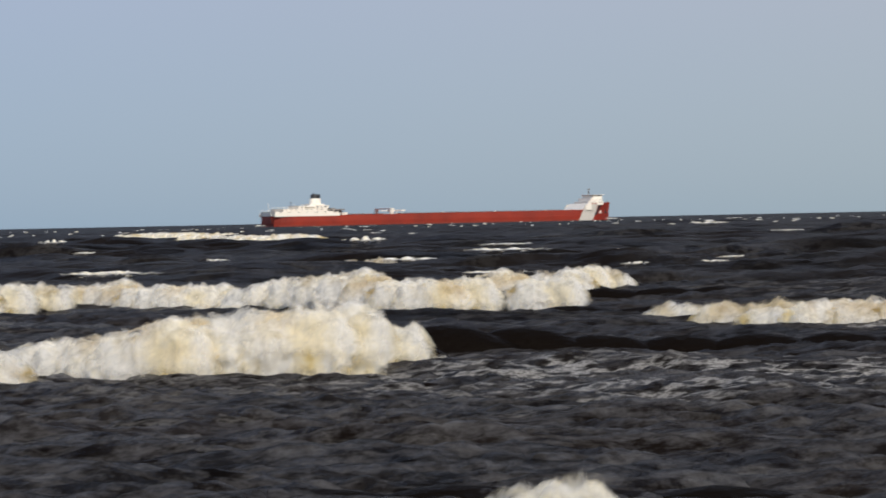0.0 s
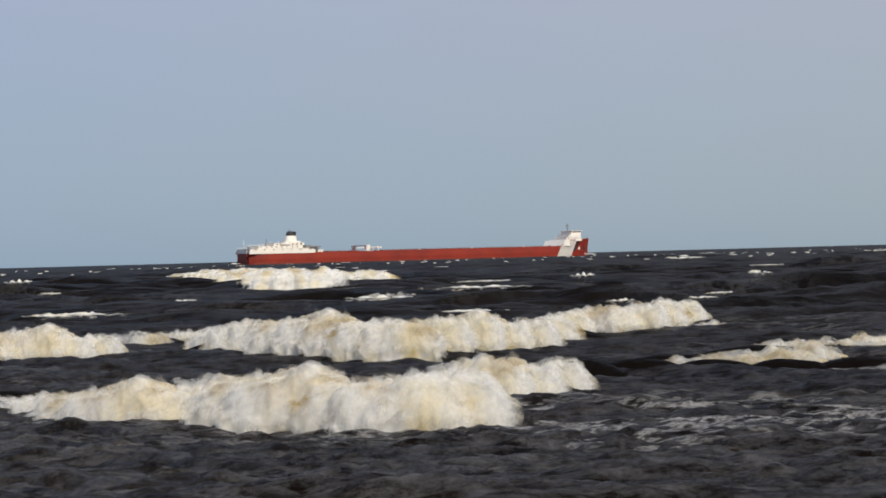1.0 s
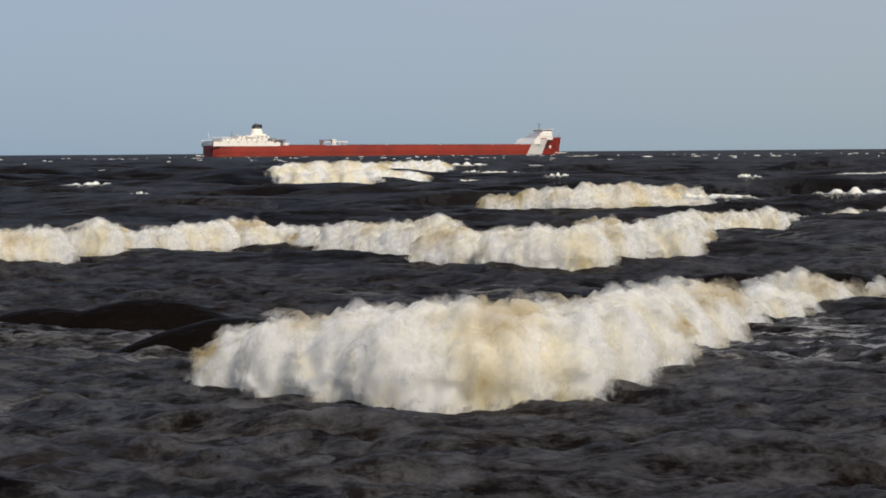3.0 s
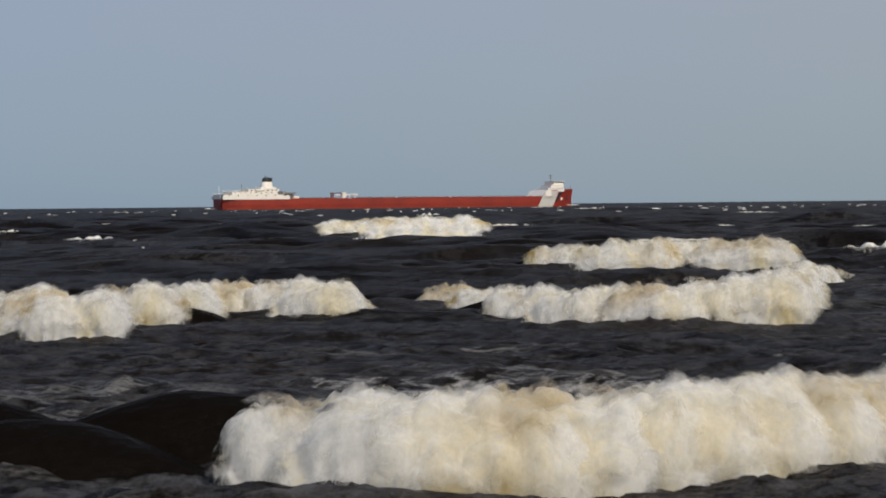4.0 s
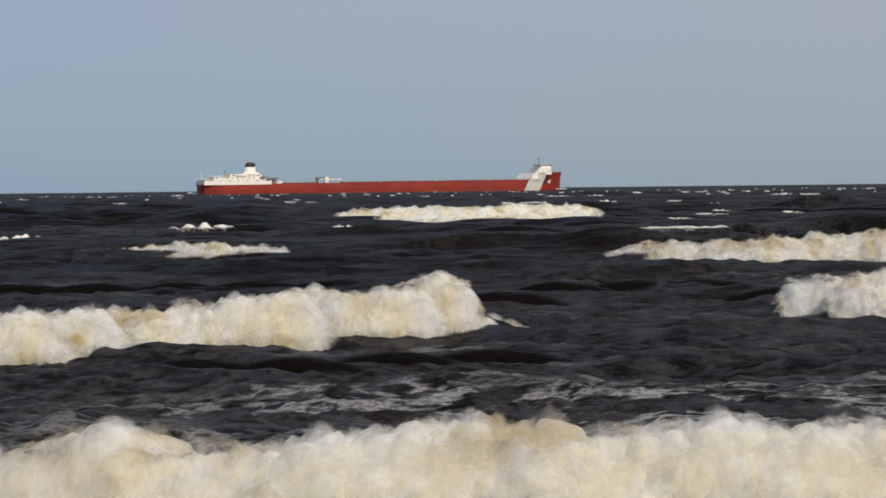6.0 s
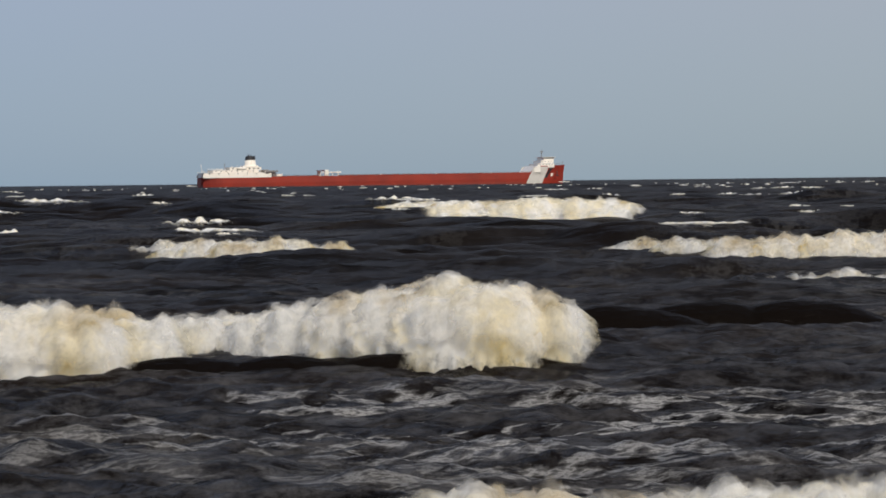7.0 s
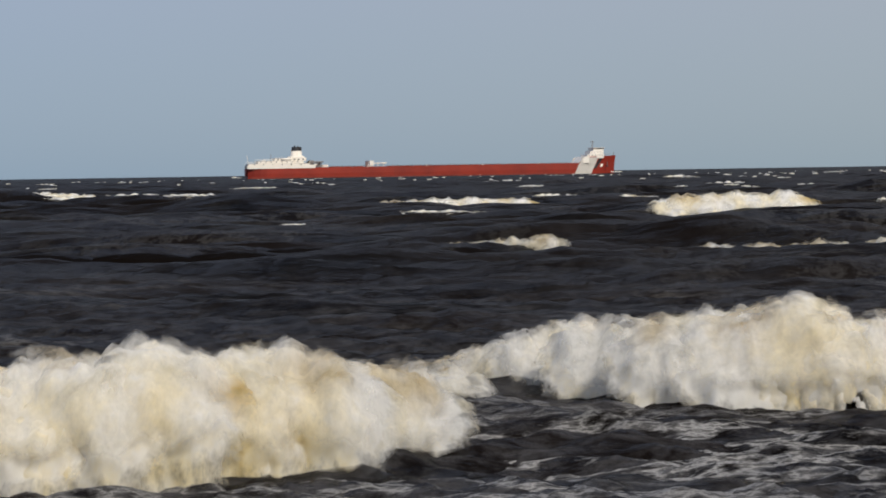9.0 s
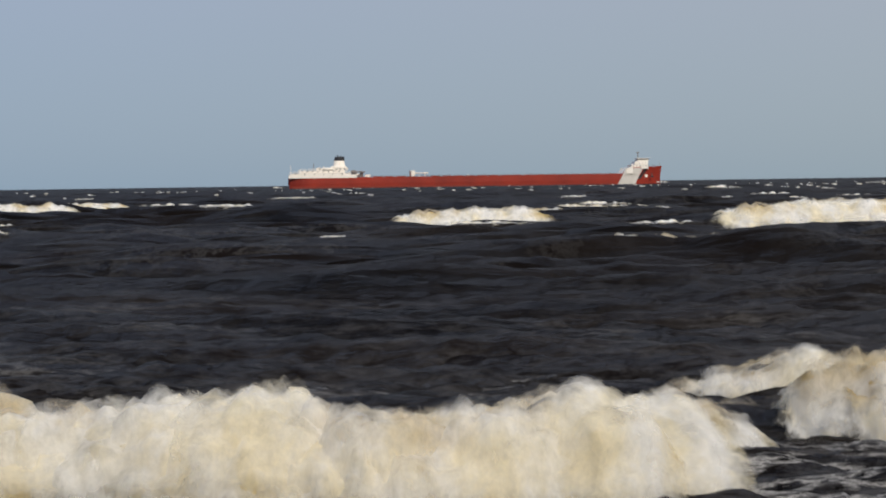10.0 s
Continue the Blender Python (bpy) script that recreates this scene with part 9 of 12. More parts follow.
    walk(breaker_fourth_foam[10], [(0, P(7.22, 2.89, -2)), (0.5, P(7.22, 3.46, -2)), (1, P(7.22, -2.74, -1.08)), (2, P(7.22, -6.97, -0.24)), (3.5, P(7.22, -14.55, 0.28)), (4, P(7.22, -7.52, 0.04)), (4.5, P(7.22, -3.92, -0.09)), (5, P(7.22, -8.17, -0.23)), (5.7, P(7.22, 2.34, -0.79)), (6.5, P(7.22, 0.71, -2)), (7, P(7.22, 0.18, -2)), (7.5, P(7.22, 1.65, -2)), (8, P(7.22, -0.39, -2)), (8.5, P(7.22, -2.47, -2)), (9, P(7.22, -0.54, -2)), (9.5, P(7.22, -0.54, -2)), (10, P(7.22, 1.4, -2))])
    walk(breaker_fourth_foam[11], [(0, P(8.72, 2.96, -2)), (0.5, P(8.72, 3.53, -2)), (1, P(8.72, -2.95, -2)), (1.5, P(8.72, -6.88, -1)), (2, P(8.72, -10.3, -0.86)), (2.7, P(8.72, -12.27, -0.05)), (3.5, P(8.72, -14.95, 0.41)), (4, P(8.72, -14.13, 0.22)), (4.5, P(8.72, -9.68, 0.08)), (5, P(8.72, -9.7, -0.11)), (5.7, P(8.72, -13.75, -0.42)), (6.5, P(8.72, -0.72, -2)), (7, P(8.72, 0.18, -2)), (7.5, P(8.72, 1.65, -2)), (8, P(8.72, -0.39, -2)), (8.5, P(8.72, -2.47, -2)), (9, P(8.72, -0.54, -2)), (9.5, P(8.72, -0.47, -2)), (10, P(8.72, 1.4, -2))])
    walk(breaker_fourth_foam[12], [(0, P(10.22, 2.72, -2)), (0.5, P(10.22, 3.29, -2)), (1, P(10.22, -3.19, -2)), (2, P(10.22, -11.45, -2)), (2.7, P(10.22, -12.76, -0.3)), (3.5, P(10.22, -13.98, 0.46)), (4, P(10.22, -12.84, 0.24)), (4.5, P(10.22, -11.86, 0.16)), (5, P(10.22, -10.31, 0)), (5.7, P(10.22, -15.77, -0.23)), (6.5, P(10.22, -5.77, -0.63)), (7, P(10.22, -9.82, -0.55)), (7.5, P(10.22, -0.9, -0.86)), (8, P(10.22, -3.92, -0.71)), (8.5, P(10.22, -2.47, -2)), (9, P(10.22, -0.54, -2)), (9.5, P(10.22, -0.71, -2)), (10, P(10.22, 1.4, -2))])
    walk(breaker_fourth_foam[13], [(0, P(11.72, 2.54, -2)), (0.5, P(11.72, 3.12, -2)), (1, P(11.72, -3.36, -2)), (2, P(11.72, -11.63, -2)), (2.7, P(11.72, -12.41, -0.36)), (3.5, P(11.72, -12.96, 0.51)), (4, P(11.72, -12.62, 0.28)), (4.5, P(11.72, -13.03, 0.23)), (5, P(11.72, -8.96, 0.06)), (5.7, P(11.72, -17.21, -0.13)), (6.5, P(11.72, -14.88, -0.35)), (7, P(11.72, -16.3, -0.32)), (7.5, P(11.72, -10.12, -0.42)), (8, P(11.72, -7.66, -0.47)), (8.5, P(11.72, -5.37, -0.83)), (9, P(11.72, -2.14, -0.94)), (9.5, P(11.72, -0.88, -2)), (10, P(11.72, 1.4, -2))])
    walk(breaker_fourth_foam[14], [(0, P(13.22, 2.67, -2)), (0.5, P(13.22, 3.24, -2)), (1, P(13.22, -3.24, -2)), (2, P(13.22, -11.51, -2)), (2.7, P(13.22, -12.09, -0.94)), (3.5, P(13.22, -12.19, -0.69)), (4, P(13.22, -15.05, 0.33)), (4.5, P(13.22, -11.78, 0.3)), (5, P(13.22, -7.64, 0.13)), (5.7, P(13.22, -16.62, -0.03)), (6.5, P(13.22, -18.91, -0.21)), (7, P(13.22, -18.87, -0.21)), (7.5, P(13.22, -15.35, -0.31)), (8, P(13.22, -8.43, -0.41)), (8.5, P(13.22, -8.08, -0.64)), (9, P(13.22, -5.06, -0.82)), (9.5, P(13.22, -0.76, -2)), (10, P(13.22, -1.15, -2))])
    walk(breaker_fourth_foam[15], [(0, P(14.72, 3.02, -2)), (0.5, P(14.72, 3.59, -2)), (1, P(14.72, -2.89, -2)), (2, P(14.72, -11.16, -2)), (3.5, P(14.72, -11.62, -2)), (4, P(14.72, -10.75, -2)), (4.5, P(14.72, -10.35, 0.38)), (5, P(14.72, -7.69, 0.37)), (5.7, P(14.72, -13.6, -0.01)), (6.5, P(14.72, -20.86, -0.14)), (7, P(14.72, -19.39, -0.16)), (7.5, P(14.72, -12.84, -0.42)), (8, P(14.72, -7.25, -0.46)), (8.5, P(14.72, -8.78, -0.48)), (9, P(14.72, -6.54, -0.78)), (9.5, P(14.72, -0.34, -1.17)), (10, P(14.72, -5.89, -0.94))])
    walk(breaker_fourth_foam[16], [(0, P(16.22, 2.63, -2)), (0.5, P(16.22, 3.2, -2)), (1, P(16.22, -3.28, -2)), (2, P(16.22, -11.55, -2)), (3.5, P(16.22, -12.01, -2)), (4, P(16.22, -9.47, -2)), (4.5, P(16.22, -7.63, -2)), (5, P(16.22, -7.74, 0.53)), (5.7, P(16.22, -11.53, 0.02)), (6.5, P(16.22, -21.56, -0.13)), (7, P(16.22, -19.59, -0.15)), (7.5, P(16.22, -9.77, -0.53)), (8, P(16.22, -6.05, -0.51)), (8.5, P(16.22, -9.47, -0.42)), (9, P(16.22, -7.24, -0.77)), (9.5, P(16.22, -1.19, -0.89)), (10, P(16.22, -6.78, -0.95))])
    walk(breaker_fourth_foam[17], [(0, P(17.72, 2.76, -2)), (0.5, P(17.72, 3.33, -2)), (1, P(17.72, -3.15, -2)), (2, P(17.72, -11.41, -2)), (3.5, P(17.72, -11.87, -2)), (4, P(17.72, -9.47, -2)), (4.5, P(17.72, -4.52, -2)), (5, P(17.72, -7.8, 0.51)), (5.7, P(17.72, -13.29, 0.19)), (6.5, P(17.72, -22.27, -0.12)), (7, P(17.72, -19.74, -0.15)), (7.5, P(17.72, -10.22, -0.53)), (8, P(17.72, -6.38, -0.52)), (8.5, P(17.72, -10.17, -0.41)), (9, P(17.72, -7.94, -0.77)), (9.5, P(17.72, -1.06, -0.9)), (10, P(17.72, -7.66, -0.96))])
    walk(breaker_fourth_foam[18], [(0, P(19.22, 3.03, -2)), (0.5, P(19.22, 3.6, -2)), (1, P(19.22, -2.88, -2)), (2, P(19.22, -11.15, -2)), (3.5, P(19.22, -11.6, -2)), (4, P(19.22, -9.47, -2)), (4.5, P(19.22, -4.52, -2)), (5, P(19.22, -7.85, 0.48)), (5.7, P(19.22, -13.77, 0.28)), (6.5, P(19.22, -22.98, -0.11)), (7, P(19.22, -19.89, -0.15)), (7.5, P(19.22, -10.67, -0.53)), (8, P(19.22, -7.03, -0.52)), (8.5, P(19.22, -10.86, -0.41)), (9, P(19.22, -8.64, -0.76)), (9.5, P(19.22, -0.8, -0.9)), (10, P(19.22, -8.54, -0.97))])
    walk(breaker_fourth_swell[0], [(0, P(-11.68, -16.96, -1.29)), (0.5, P(-11.68, -17.7, -1.29)), (1, P(-11.68, 0.47, -1.29)), (2, P(-11.68, 22.67, -1.29)), (3.5, P(-11.68, 16.97, -1.29)), (4, P(-11.68, 20.91, -1.29)), (4.5, P(-11.68, 0.05, -1.29)), (5, P(-11.68, 1.75, -1.29)), (5.7, P(-11.68, 14.9, -1.29)), (6.5, P(-11.68, 19.92, -1.29)), (7, P(-11.68, 2.58, -1.29)), (7.5, P(-11.68, 3, -1.29)), (8, P(-11.68, -0.47, -1.29)), (8.5, P(-11.68, -0.08, -1.29)), (9, P(-11.68, 1.36, -1.29)), (9.5, P(-11.68, 2.54, -1.29)), (10, P(-11.68, -0.44, -1.29))])
    walk(breaker_fourth_swell[1], [(0, P(-7.78, -13, -1.29)), (0.5, P(-7.78, -16.03, -1.29)), (1, P(-7.78, 0.59, -1.29)), (2, P(-7.78, 22.67, -1.29)), (3.5, P(-7.78, 16.97, -1.29)), (4, P(-7.78, 20.91, -1.29)), (4.5, P(-7.78, 0.05, -1.29)), (5, P(-7.78, 1.75, -1.29)), (5.7, P(-7.78, 14.9, -1.29)), (6.5, P(-7.78, 19.92, -1.29)), (7, P(-7.78, 2.58, -1.29)), (7.5, P(-7.78, 3, -1.29)), (8, P(-7.78, -0.47, -1.29)), (8.5, P(-7.78, -0.08, -1.29)), (9, P(-7.78, 1.36, -1.29)), (9.5, P(-7.78, 2.54, -1.29)), (10, P(-7.78, -0.44, -1.29))])
    walk(breaker_fourth_swell[2], [(0, P(-3.88, -1.58, -1.29)), (0.5, P(-3.88, -7.6, -1.24)), (1, P(-3.88, 3.9, -1.29)), (2, P(-3.88, 22.67, -1.29)), (3.5, P(-3.88, 16.97, -1.29)), (4, P(-3.88, 20.91, -1.29)), (4.5, P(-3.88, 0.05, -1.29)), (5, P(-3.88, 1.75, -1.29)), (5.7, P(-3.88, 14.9, -1.29)), (6.5, P(-3.88, 19.92, -1.29)), (7, P(-3.88, 2.58, -1.29)), (7.5, P(-3.88, 3, -1.29)), (8, P(-3.88, -0.47, -1.29)), (8.5, P(-3.88, -0.08, -1.29)), (9, P(-3.88, 1.36, -1.29)), (9.5, P(-3.88, 2.54, -1.29)), (10, P(-3.88, -0.44, -1.29))])
    walk(breaker_fourth_swell[3], [(0, P(0.02, 4.76, -1.29)), (1, P(0.02, 8, -1.29)), (2, P(0.02, 14.76, -1.29)), (3.5, P(0.02, 16.97, -1.29)), (4, P(0.02, 20.91, -1.29)), (4.5, P(0.02, 0.05, -1.29)), (5, P(0.02, 1.75, -1.29)), (5.7, P(0.02, 14.9, -1.29)), (6.5, P(0.02, 19.92, -1.29)), (7, P(0.02, 2.58, -1.29)), (7.5, P(0.02, 3, -1.29)), (8, P(0.02, -0.47, -1.29)), (8.5, P(0.02, -0.08, -1.29)), (9, P(0.02, 1.36, -1.29)), (9.5, P(0.02, 2.54, -1.29)), (10, P(0.02, -0.44, -1.29))])
    walk(breaker_fourth_swell[4], [(0, P(3.92, 6.05, -1.29)), (0.5, P(3.92, 8.95, -1.29)), (1, P(3.92, 5.58, -1.29)), (2, P(3.92, -8.48, -0.98)), (3.5, P(3.92, 10.39, -1.27)), (4, P(3.92, 16.58, -1.28)), (4.5, P(3.92, 4.77, -1.29)), (5, P(3.92, 0.93, -1.29)), (5.7, P(3.92, 13.24, -1.29)), (6.5, P(3.92, 19.92, -1.29)), (7, P(3.92, 2.58, -1.29)), (7.5, P(3.92, 3, -1.29)), (8, P(3.92, -0.47, -1.29)), (8.5, P(3.92, -0.08, -1.29)), (9, P(3.92, 1.36, -1.29)), (9.5, P(3.92, 2.54, -1.29)), (10, P(3.92, -0.44, -1.29))])
    walk(breaker_fourth_swell[5], [(0, P(7.82, 5.97, -1.29)), (0.5, P(7.82, 6.54, -1.29)), (1, P(7.82, 1.02, -1.29)), (2, P(7.82, -5.92, -1.18)), (3.5, P(7.82, -9.96, -0.81)), (4, P(7.82, -3.48, -0.85)), (4.5, P(7.82, -2.42, -0.99)), (5, P(7.82, -4.55, -1.1)), (5.7, P(7.82, -0.67, -1.26)), (6.5, P(7.82, 11.63, -1.29)), (7, P(7.82, 0.81, -1.29)), (7.5, P(7.82, 2.9, -1.29)), (8, P(7.82, -0.51, -1.29)), (8.5, P(7.82, -0.08, -1.29)), (9, P(7.82, 1.36, -1.29)), (9.5, P(7.82, 2.54, -1.29)), (10, P(7.82, -0.44, -1.29))])
    walk(breaker_fourth_swell[6], [(0, P(11.72, 5.97, -1.29)), (0.5, P(11.72, 6.54, -1.29)), (1, P(11.72, 0.06, -1.29)), (2, P(11.72, -8.16, -1.29)), (2.7, P(11.72, -9, -1.24)), (3.5, P(11.72, -9.96, -0.88)), (4, P(11.72, -9.86, -0.78)), (4.5, P(11.72, -10.23, -0.78)), (5, P(11.72, -5.39, -0.88)), (5.7, P(11.72, -13.41, -0.97)), (6.5, P(11.72, -10.41, -1.08)), (7, P(11.72, -9.89, -1.18)), (7.5, P(11.72, -10.46, -1.29)), (8, P(11.72, -6.14, -1.29)), (8.5, P(11.72, -3.54, -1.29)), (9, P(11.72, 0.23, -1.29)), (9.5, P(11.72, 2.54, -1.29)), (10, P(11.72, -0.74, -1.29))])
    walk(breaker_fourth_swell[7], [(0, P(15.62, 5.97, -1.29)), (0.5, P(15.62, 6.54, -1.29)), (1, P(15.62, 0.06, -1.29)), (2, P(15.62, -8.21, -1.29)), (3.5, P(15.62, -8.66, -1.29)), (4, P(15.62, -7.91, -1.19)), (4.5, P(15.62, -5.81, -0.96)), (5, P(15.62, -5.19, -0.81)), (5.7, P(15.62, -11.32, -0.86)), (6.5, P(15.62, -20.64, -0.97)), (7, P(15.62, -16.32, -1.04)), (7.5, P(15.62, -8.04, -1.09)), (8, P(15.62, -2.95, -1.22)), (8.5, P(15.62, -6.38, -1.16)), (9, P(15.62, -3.38, -1.29)), (9.5, P(15.62, 2.18, -1.29)), (10, P(15.62, -2.63, -1.29))])
    walk(breaker_fourth_swell[8], [(0, P(19.52, 5.97, -1.29)), (0.5, P(19.52, 6.54, -1.29)), (1, P(19.52, 0.06, -1.29)), (2, P(19.52, -8.21, -1.29)), (3.5, P(19.52, -8.66, -1.29)), (4, P(19.52, -5.81, -1.29)), (4.5, P(19.52, -1.73, -1.29)), (5, P(19.52, -5.88, -0.89)), (5.7, P(19.52, -11.35, -0.75)), (6.5, P(19.52, -20.4, -0.91)), (7, P(19.52, -18.16, -0.98)), (7.5, P(19.52, -8.47, -1.14)), (8, P(19.52, -4.73, -1.22)), (8.5, P(19.52, -8.52, -1.05)), (9, P(19.52, -6.02, -1.29)), (9.5, P(19.52, 1.91, -1.29)), (10, P(19.52, -5.71, -1.29))])
    walk(breaker_fourth_swell[9], [(0, P(23.42, 5.97, -1.29)), (0.5, P(23.42, 6.54, -1.29)), (1, P(23.42, 0.06, -1.29)), (2, P(23.42, -8.21, -1.29)), (3.5, P(23.42, -8.66, -1.29)), (4, P(23.42, -5.81, -1.29)), (4.5, P(23.42, -1.45, -1.29)), (5, P(23.42, -5.72, -0.91)), (5.7, P(23.42, -11.74, -0.73)), (6.5, P(23.42, -20.95, -0.89)), (7, P(23.42, -17.63, -0.97)), (7.5, P(23.42, -8.22, -1.15)), (8, P(23.42, -4.5, -1.22)), (8.5, P(23.42, -8.52, -1.12)), (9, P(23.42, -6.02, -1.29)), (9.5, P(23.42, 1.91, -1.29)), (10, P(23.42, -5.71, -1.29))])
    walk(breaker_far, [(0, P(0, 327.2, 0)), (0.5, P(0, 288.8, 0)), (1, P(0, 287.1, 0)), (2, P(0, 359.2, 0)), (3.5, P(0, 316.9, 0)), (4, P(0, 256.2, 0)), (4.5, P(0, 276.7, 0)), (5, P(0, 248.1, 0)), (5.7, P(0, 235.1, 0)), (6.5, P(0, 228.2, 0)), (7, P(0, 216, 0)), (7.5, P(0, 176.1, 0)), (8, P(0, 176.4, 0)), (8.5, P(0, 177.9, 0)), (9, P(0, 195.3, 0)), (9.5, P(0, 172.7, 0)), (10, P(0, 172.5, 0))])
    walk(breaker_far_foam[0], [(0, P(-62.79, 107, -0.61)), (0.5, P(-62.79, 113.7, -2)), (1, P(-62.79, 139.1, -2)), (2, P(-62.79, -45.62, -2)), (3.5, P(-62.79, 7.96, -2)), (4, P(-62.79, 67.84, -2)), (4.5, P(-62.79, 26.14, -2)), (5, P(-62.79, 86.11, -2)), (5.7, P(-62.79, 28.52, -2)), (6.5, P(-62.79, -6.44, -2)), (7, P(-62.79, 5.07, -2)), (7.5, P(-62.79, 11.47, -2)), (8, P(-62.79, -26.49, -2)), (8.5, P(-62.79, -2.38, -2)), (9, P(-62.79, -31.45, -2)), (9.5, P(-62.79, -26.58, -2)), (10, P(-62.79, 24.66, -2))])
    walk(breaker_far_foam[1], [(0, P(-59.59, 100.7, 0.24)), (0.5, P(-59.59, 114, -2)), (1, P(-59.59, 139.5, -2)), (2, P(-59.59, -45.62, -2)), (3.5, P(-59.59, 7.96, -2)), (4, P(-59.59, 67.84, -2)), (4.5, P(-59.59, 26.14, -2)), (5, P(-59.59, 86.11, -2)), (5.7, P(-59.59, 28.91, -2)), (6.5, P(-59.59, -6.44, -2)), (7, P(-59.59, 5.07, -2)), (7.5, P(-59.59, 11.47, -2)), (8, P(-59.59, -26.49, -2)), (8.5, P(-59.59, -2.38, -2)), (9, P(-59.59, -31.45, -2)), (9.5, P(-59.59, -26.58, -2)), (10, P(-59.59, 24.66, -2))])
    walk(breaker_far_foam[2], [(0, P(-56.39, 93.35, 0.31)), (0.5, P(-56.39, 113.9, -2)), (1, P(-56.39, 139.3, -2)), (2, P(-56.39, -45.62, -2)), (3.5, P(-56.39, 7.96, -2)), (4, P(-56.39, 67.84, -2)), (4.5, P(-56.39, 26.14, -2)), (5, P(-56.39, 86.11, -2)), (5.7, P(-56.39, 28.72, -2)), (6.5, P(-56.39, -6.44, -2)), (7, P(-56.39, 5.07, -2)), (7.5, P(-56.39, 11.47, -2)), (8, P(-56.39, -26.49, -2)), (8.5, P(-56.39, -2.38, -2)), (9, P(-56.39, -31.45, -2)), (9.5, P(-56.39, -26.58, -2)), (10, P(-56.39, 24.66, -2))])
    walk(breaker_far_foam[3], [(0, P(-53.19, 86.32, 0.37)), (0.5, P(-53.19, 114, -2)), (1, P(-53.19, 139.5, -2)), (2, P(-53.19, -45.62, -2)), (3.5, P(-53.19, 7.96, -2)), (4, P(-53.19, 67.84, -2)), (4.5, P(-53.19, 26.14, -2)), (5, P(-53.19, 86.11, -2)), (5.7, P(-53.19, 28.88, -2)), (6.5, P(-53.19, -6.44, -2)), (7, P(-53.19, 5.07, -2)), (7.5, P(-53.19, 11.47, -2)), (8, P(-53.19, -26.49, -2)), (8.5, P(-53.19, -2.38, -2)), (9, P(-53.19, -31.45, -2)), (9.5, P(-53.19, -26.58, -2)), (10, P(-53.19, 24.66, -2))])
    walk(breaker_far_foam[4], [(0, P(-49.99, 79.26, 0.37)), (0.5, P(-49.99, 114.2, -2)), (1, P(-49.99, 139.6, -2)), (2, P(-49.99, -45.62, -2)), (3.5, P(-49.99, 7.96, -2)), (4, P(-49.99, 67.84, -2)), (4.5, P(-49.99, 26.14, -2)), (5, P(-49.99, 86.11, -2)), (5.7, P(-49.99, 29.02, -2)), (6.5, P(-49.99, -6.44, -2)), (7, P(-49.99, 5.07, -2)), (7.5, P(-49.99, 11.47, -2)), (8, P(-49.99, -26.49, -2)), (8.5, P(-49.99, -2.38, -2)), (9, P(-49.99, -31.45, -2)), (9.5, P(-49.99, -26.58, -2)), (10, P(-49.99, 24.66, -2))])
    walk(breaker_far_foam[5], [(0, P(-46.79, 71.79, 0.28)), (0.5, P(-46.79, 113.9, -2)), (1, P(-46.79, 139.4, -2)), (2, P(-46.79, -45.62, -2)), (3.5, P(-46.79, 7.96, -2)), (4, P(-46.79, 67.84, -2)), (4.5, P(-46.79, 26.14, -2)), (5, P(-46.79, 86.11, -2)), (5.7, P(-46.79, 28.78, -2)), (6.5, P(-46.79, -6.44, -2)), (7, P(-46.79, 5.07, -2)), (7.5, P(-46.79, 11.47, -2)), (8, P(-46.79, -26.49, -2)), (8.5, P(-46.79, -2.38, -2)), (9, P(-46.79, -31.45, -2)), (9.5, P(-46.79, -26.58, -2)), (10, P(-46.79, 24.66, -2))])
    walk(breaker_far_foam[6], [(0, P(-43.59, 64.51, 0.18)), (0.5, P(-43.59, 111.4, -0.63)), (1, P(-43.59, 126.4, -0.35)), (1.5, P(-43.59, 97.29, -0.64)), (2, P(-43.59, -45.62, -2)), (3.5, P(-43.59, 7.96, -2)), (4, P(-43.59, 67.84, -2)), (4.5, P(-43.59, 26.14, -2)), (5, P(-43.59, 86.11, -2)), (5.7, P(-43.59, 28.76, -2)), (6.5, P(-43.59, -6.44, -2)), (7, P(-43.59, 5.07, -2)), (7.5, P(-43.59, 11.47, -2)), (8, P(-43.59, -26.49, -2)), (8.5, P(-43.59, -2.38, -2)), (9, P(-43.59, -31.45, -2)), (9.5, P(-43.59, -26.58, -2)), (10, P(-43.59, 24.66, -2))])
    walk(breaker_far_foam[7], [(0, P(-40.39, 57.01, 0.09)), (0.5, P(-40.39, 102.6, 0.23)), (1, P(-40.39, 103.9, -0.1)), (1.5, P(-40.39, 85.95, -0.52)), (2, P(-40.39, -45.62, -2)), (3.5, P(-40.39, 7.96, -2)), (4, P(-40.39, 67.84, -2)), (4.5, P(-40.39, 26.14, -2)), (5, P(-40.39, 86.11, -2)), (5.7, P(-40.39, 28.52, -2)), (6.5, P(-40.39, -6.44, -2)), (7, P(-40.39, 5.07, -2)), (7.5, P(-40.39, 11.47, -2)), (8, P(-40.39, -26.49, -2)), (8.5, P(-40.39, -2.38, -2)), (9, P(-40.39, -31.45, -2)), (9.5, P(-40.39, -26.58, -2)), (10, P(-40.39, 24.66, -2))])
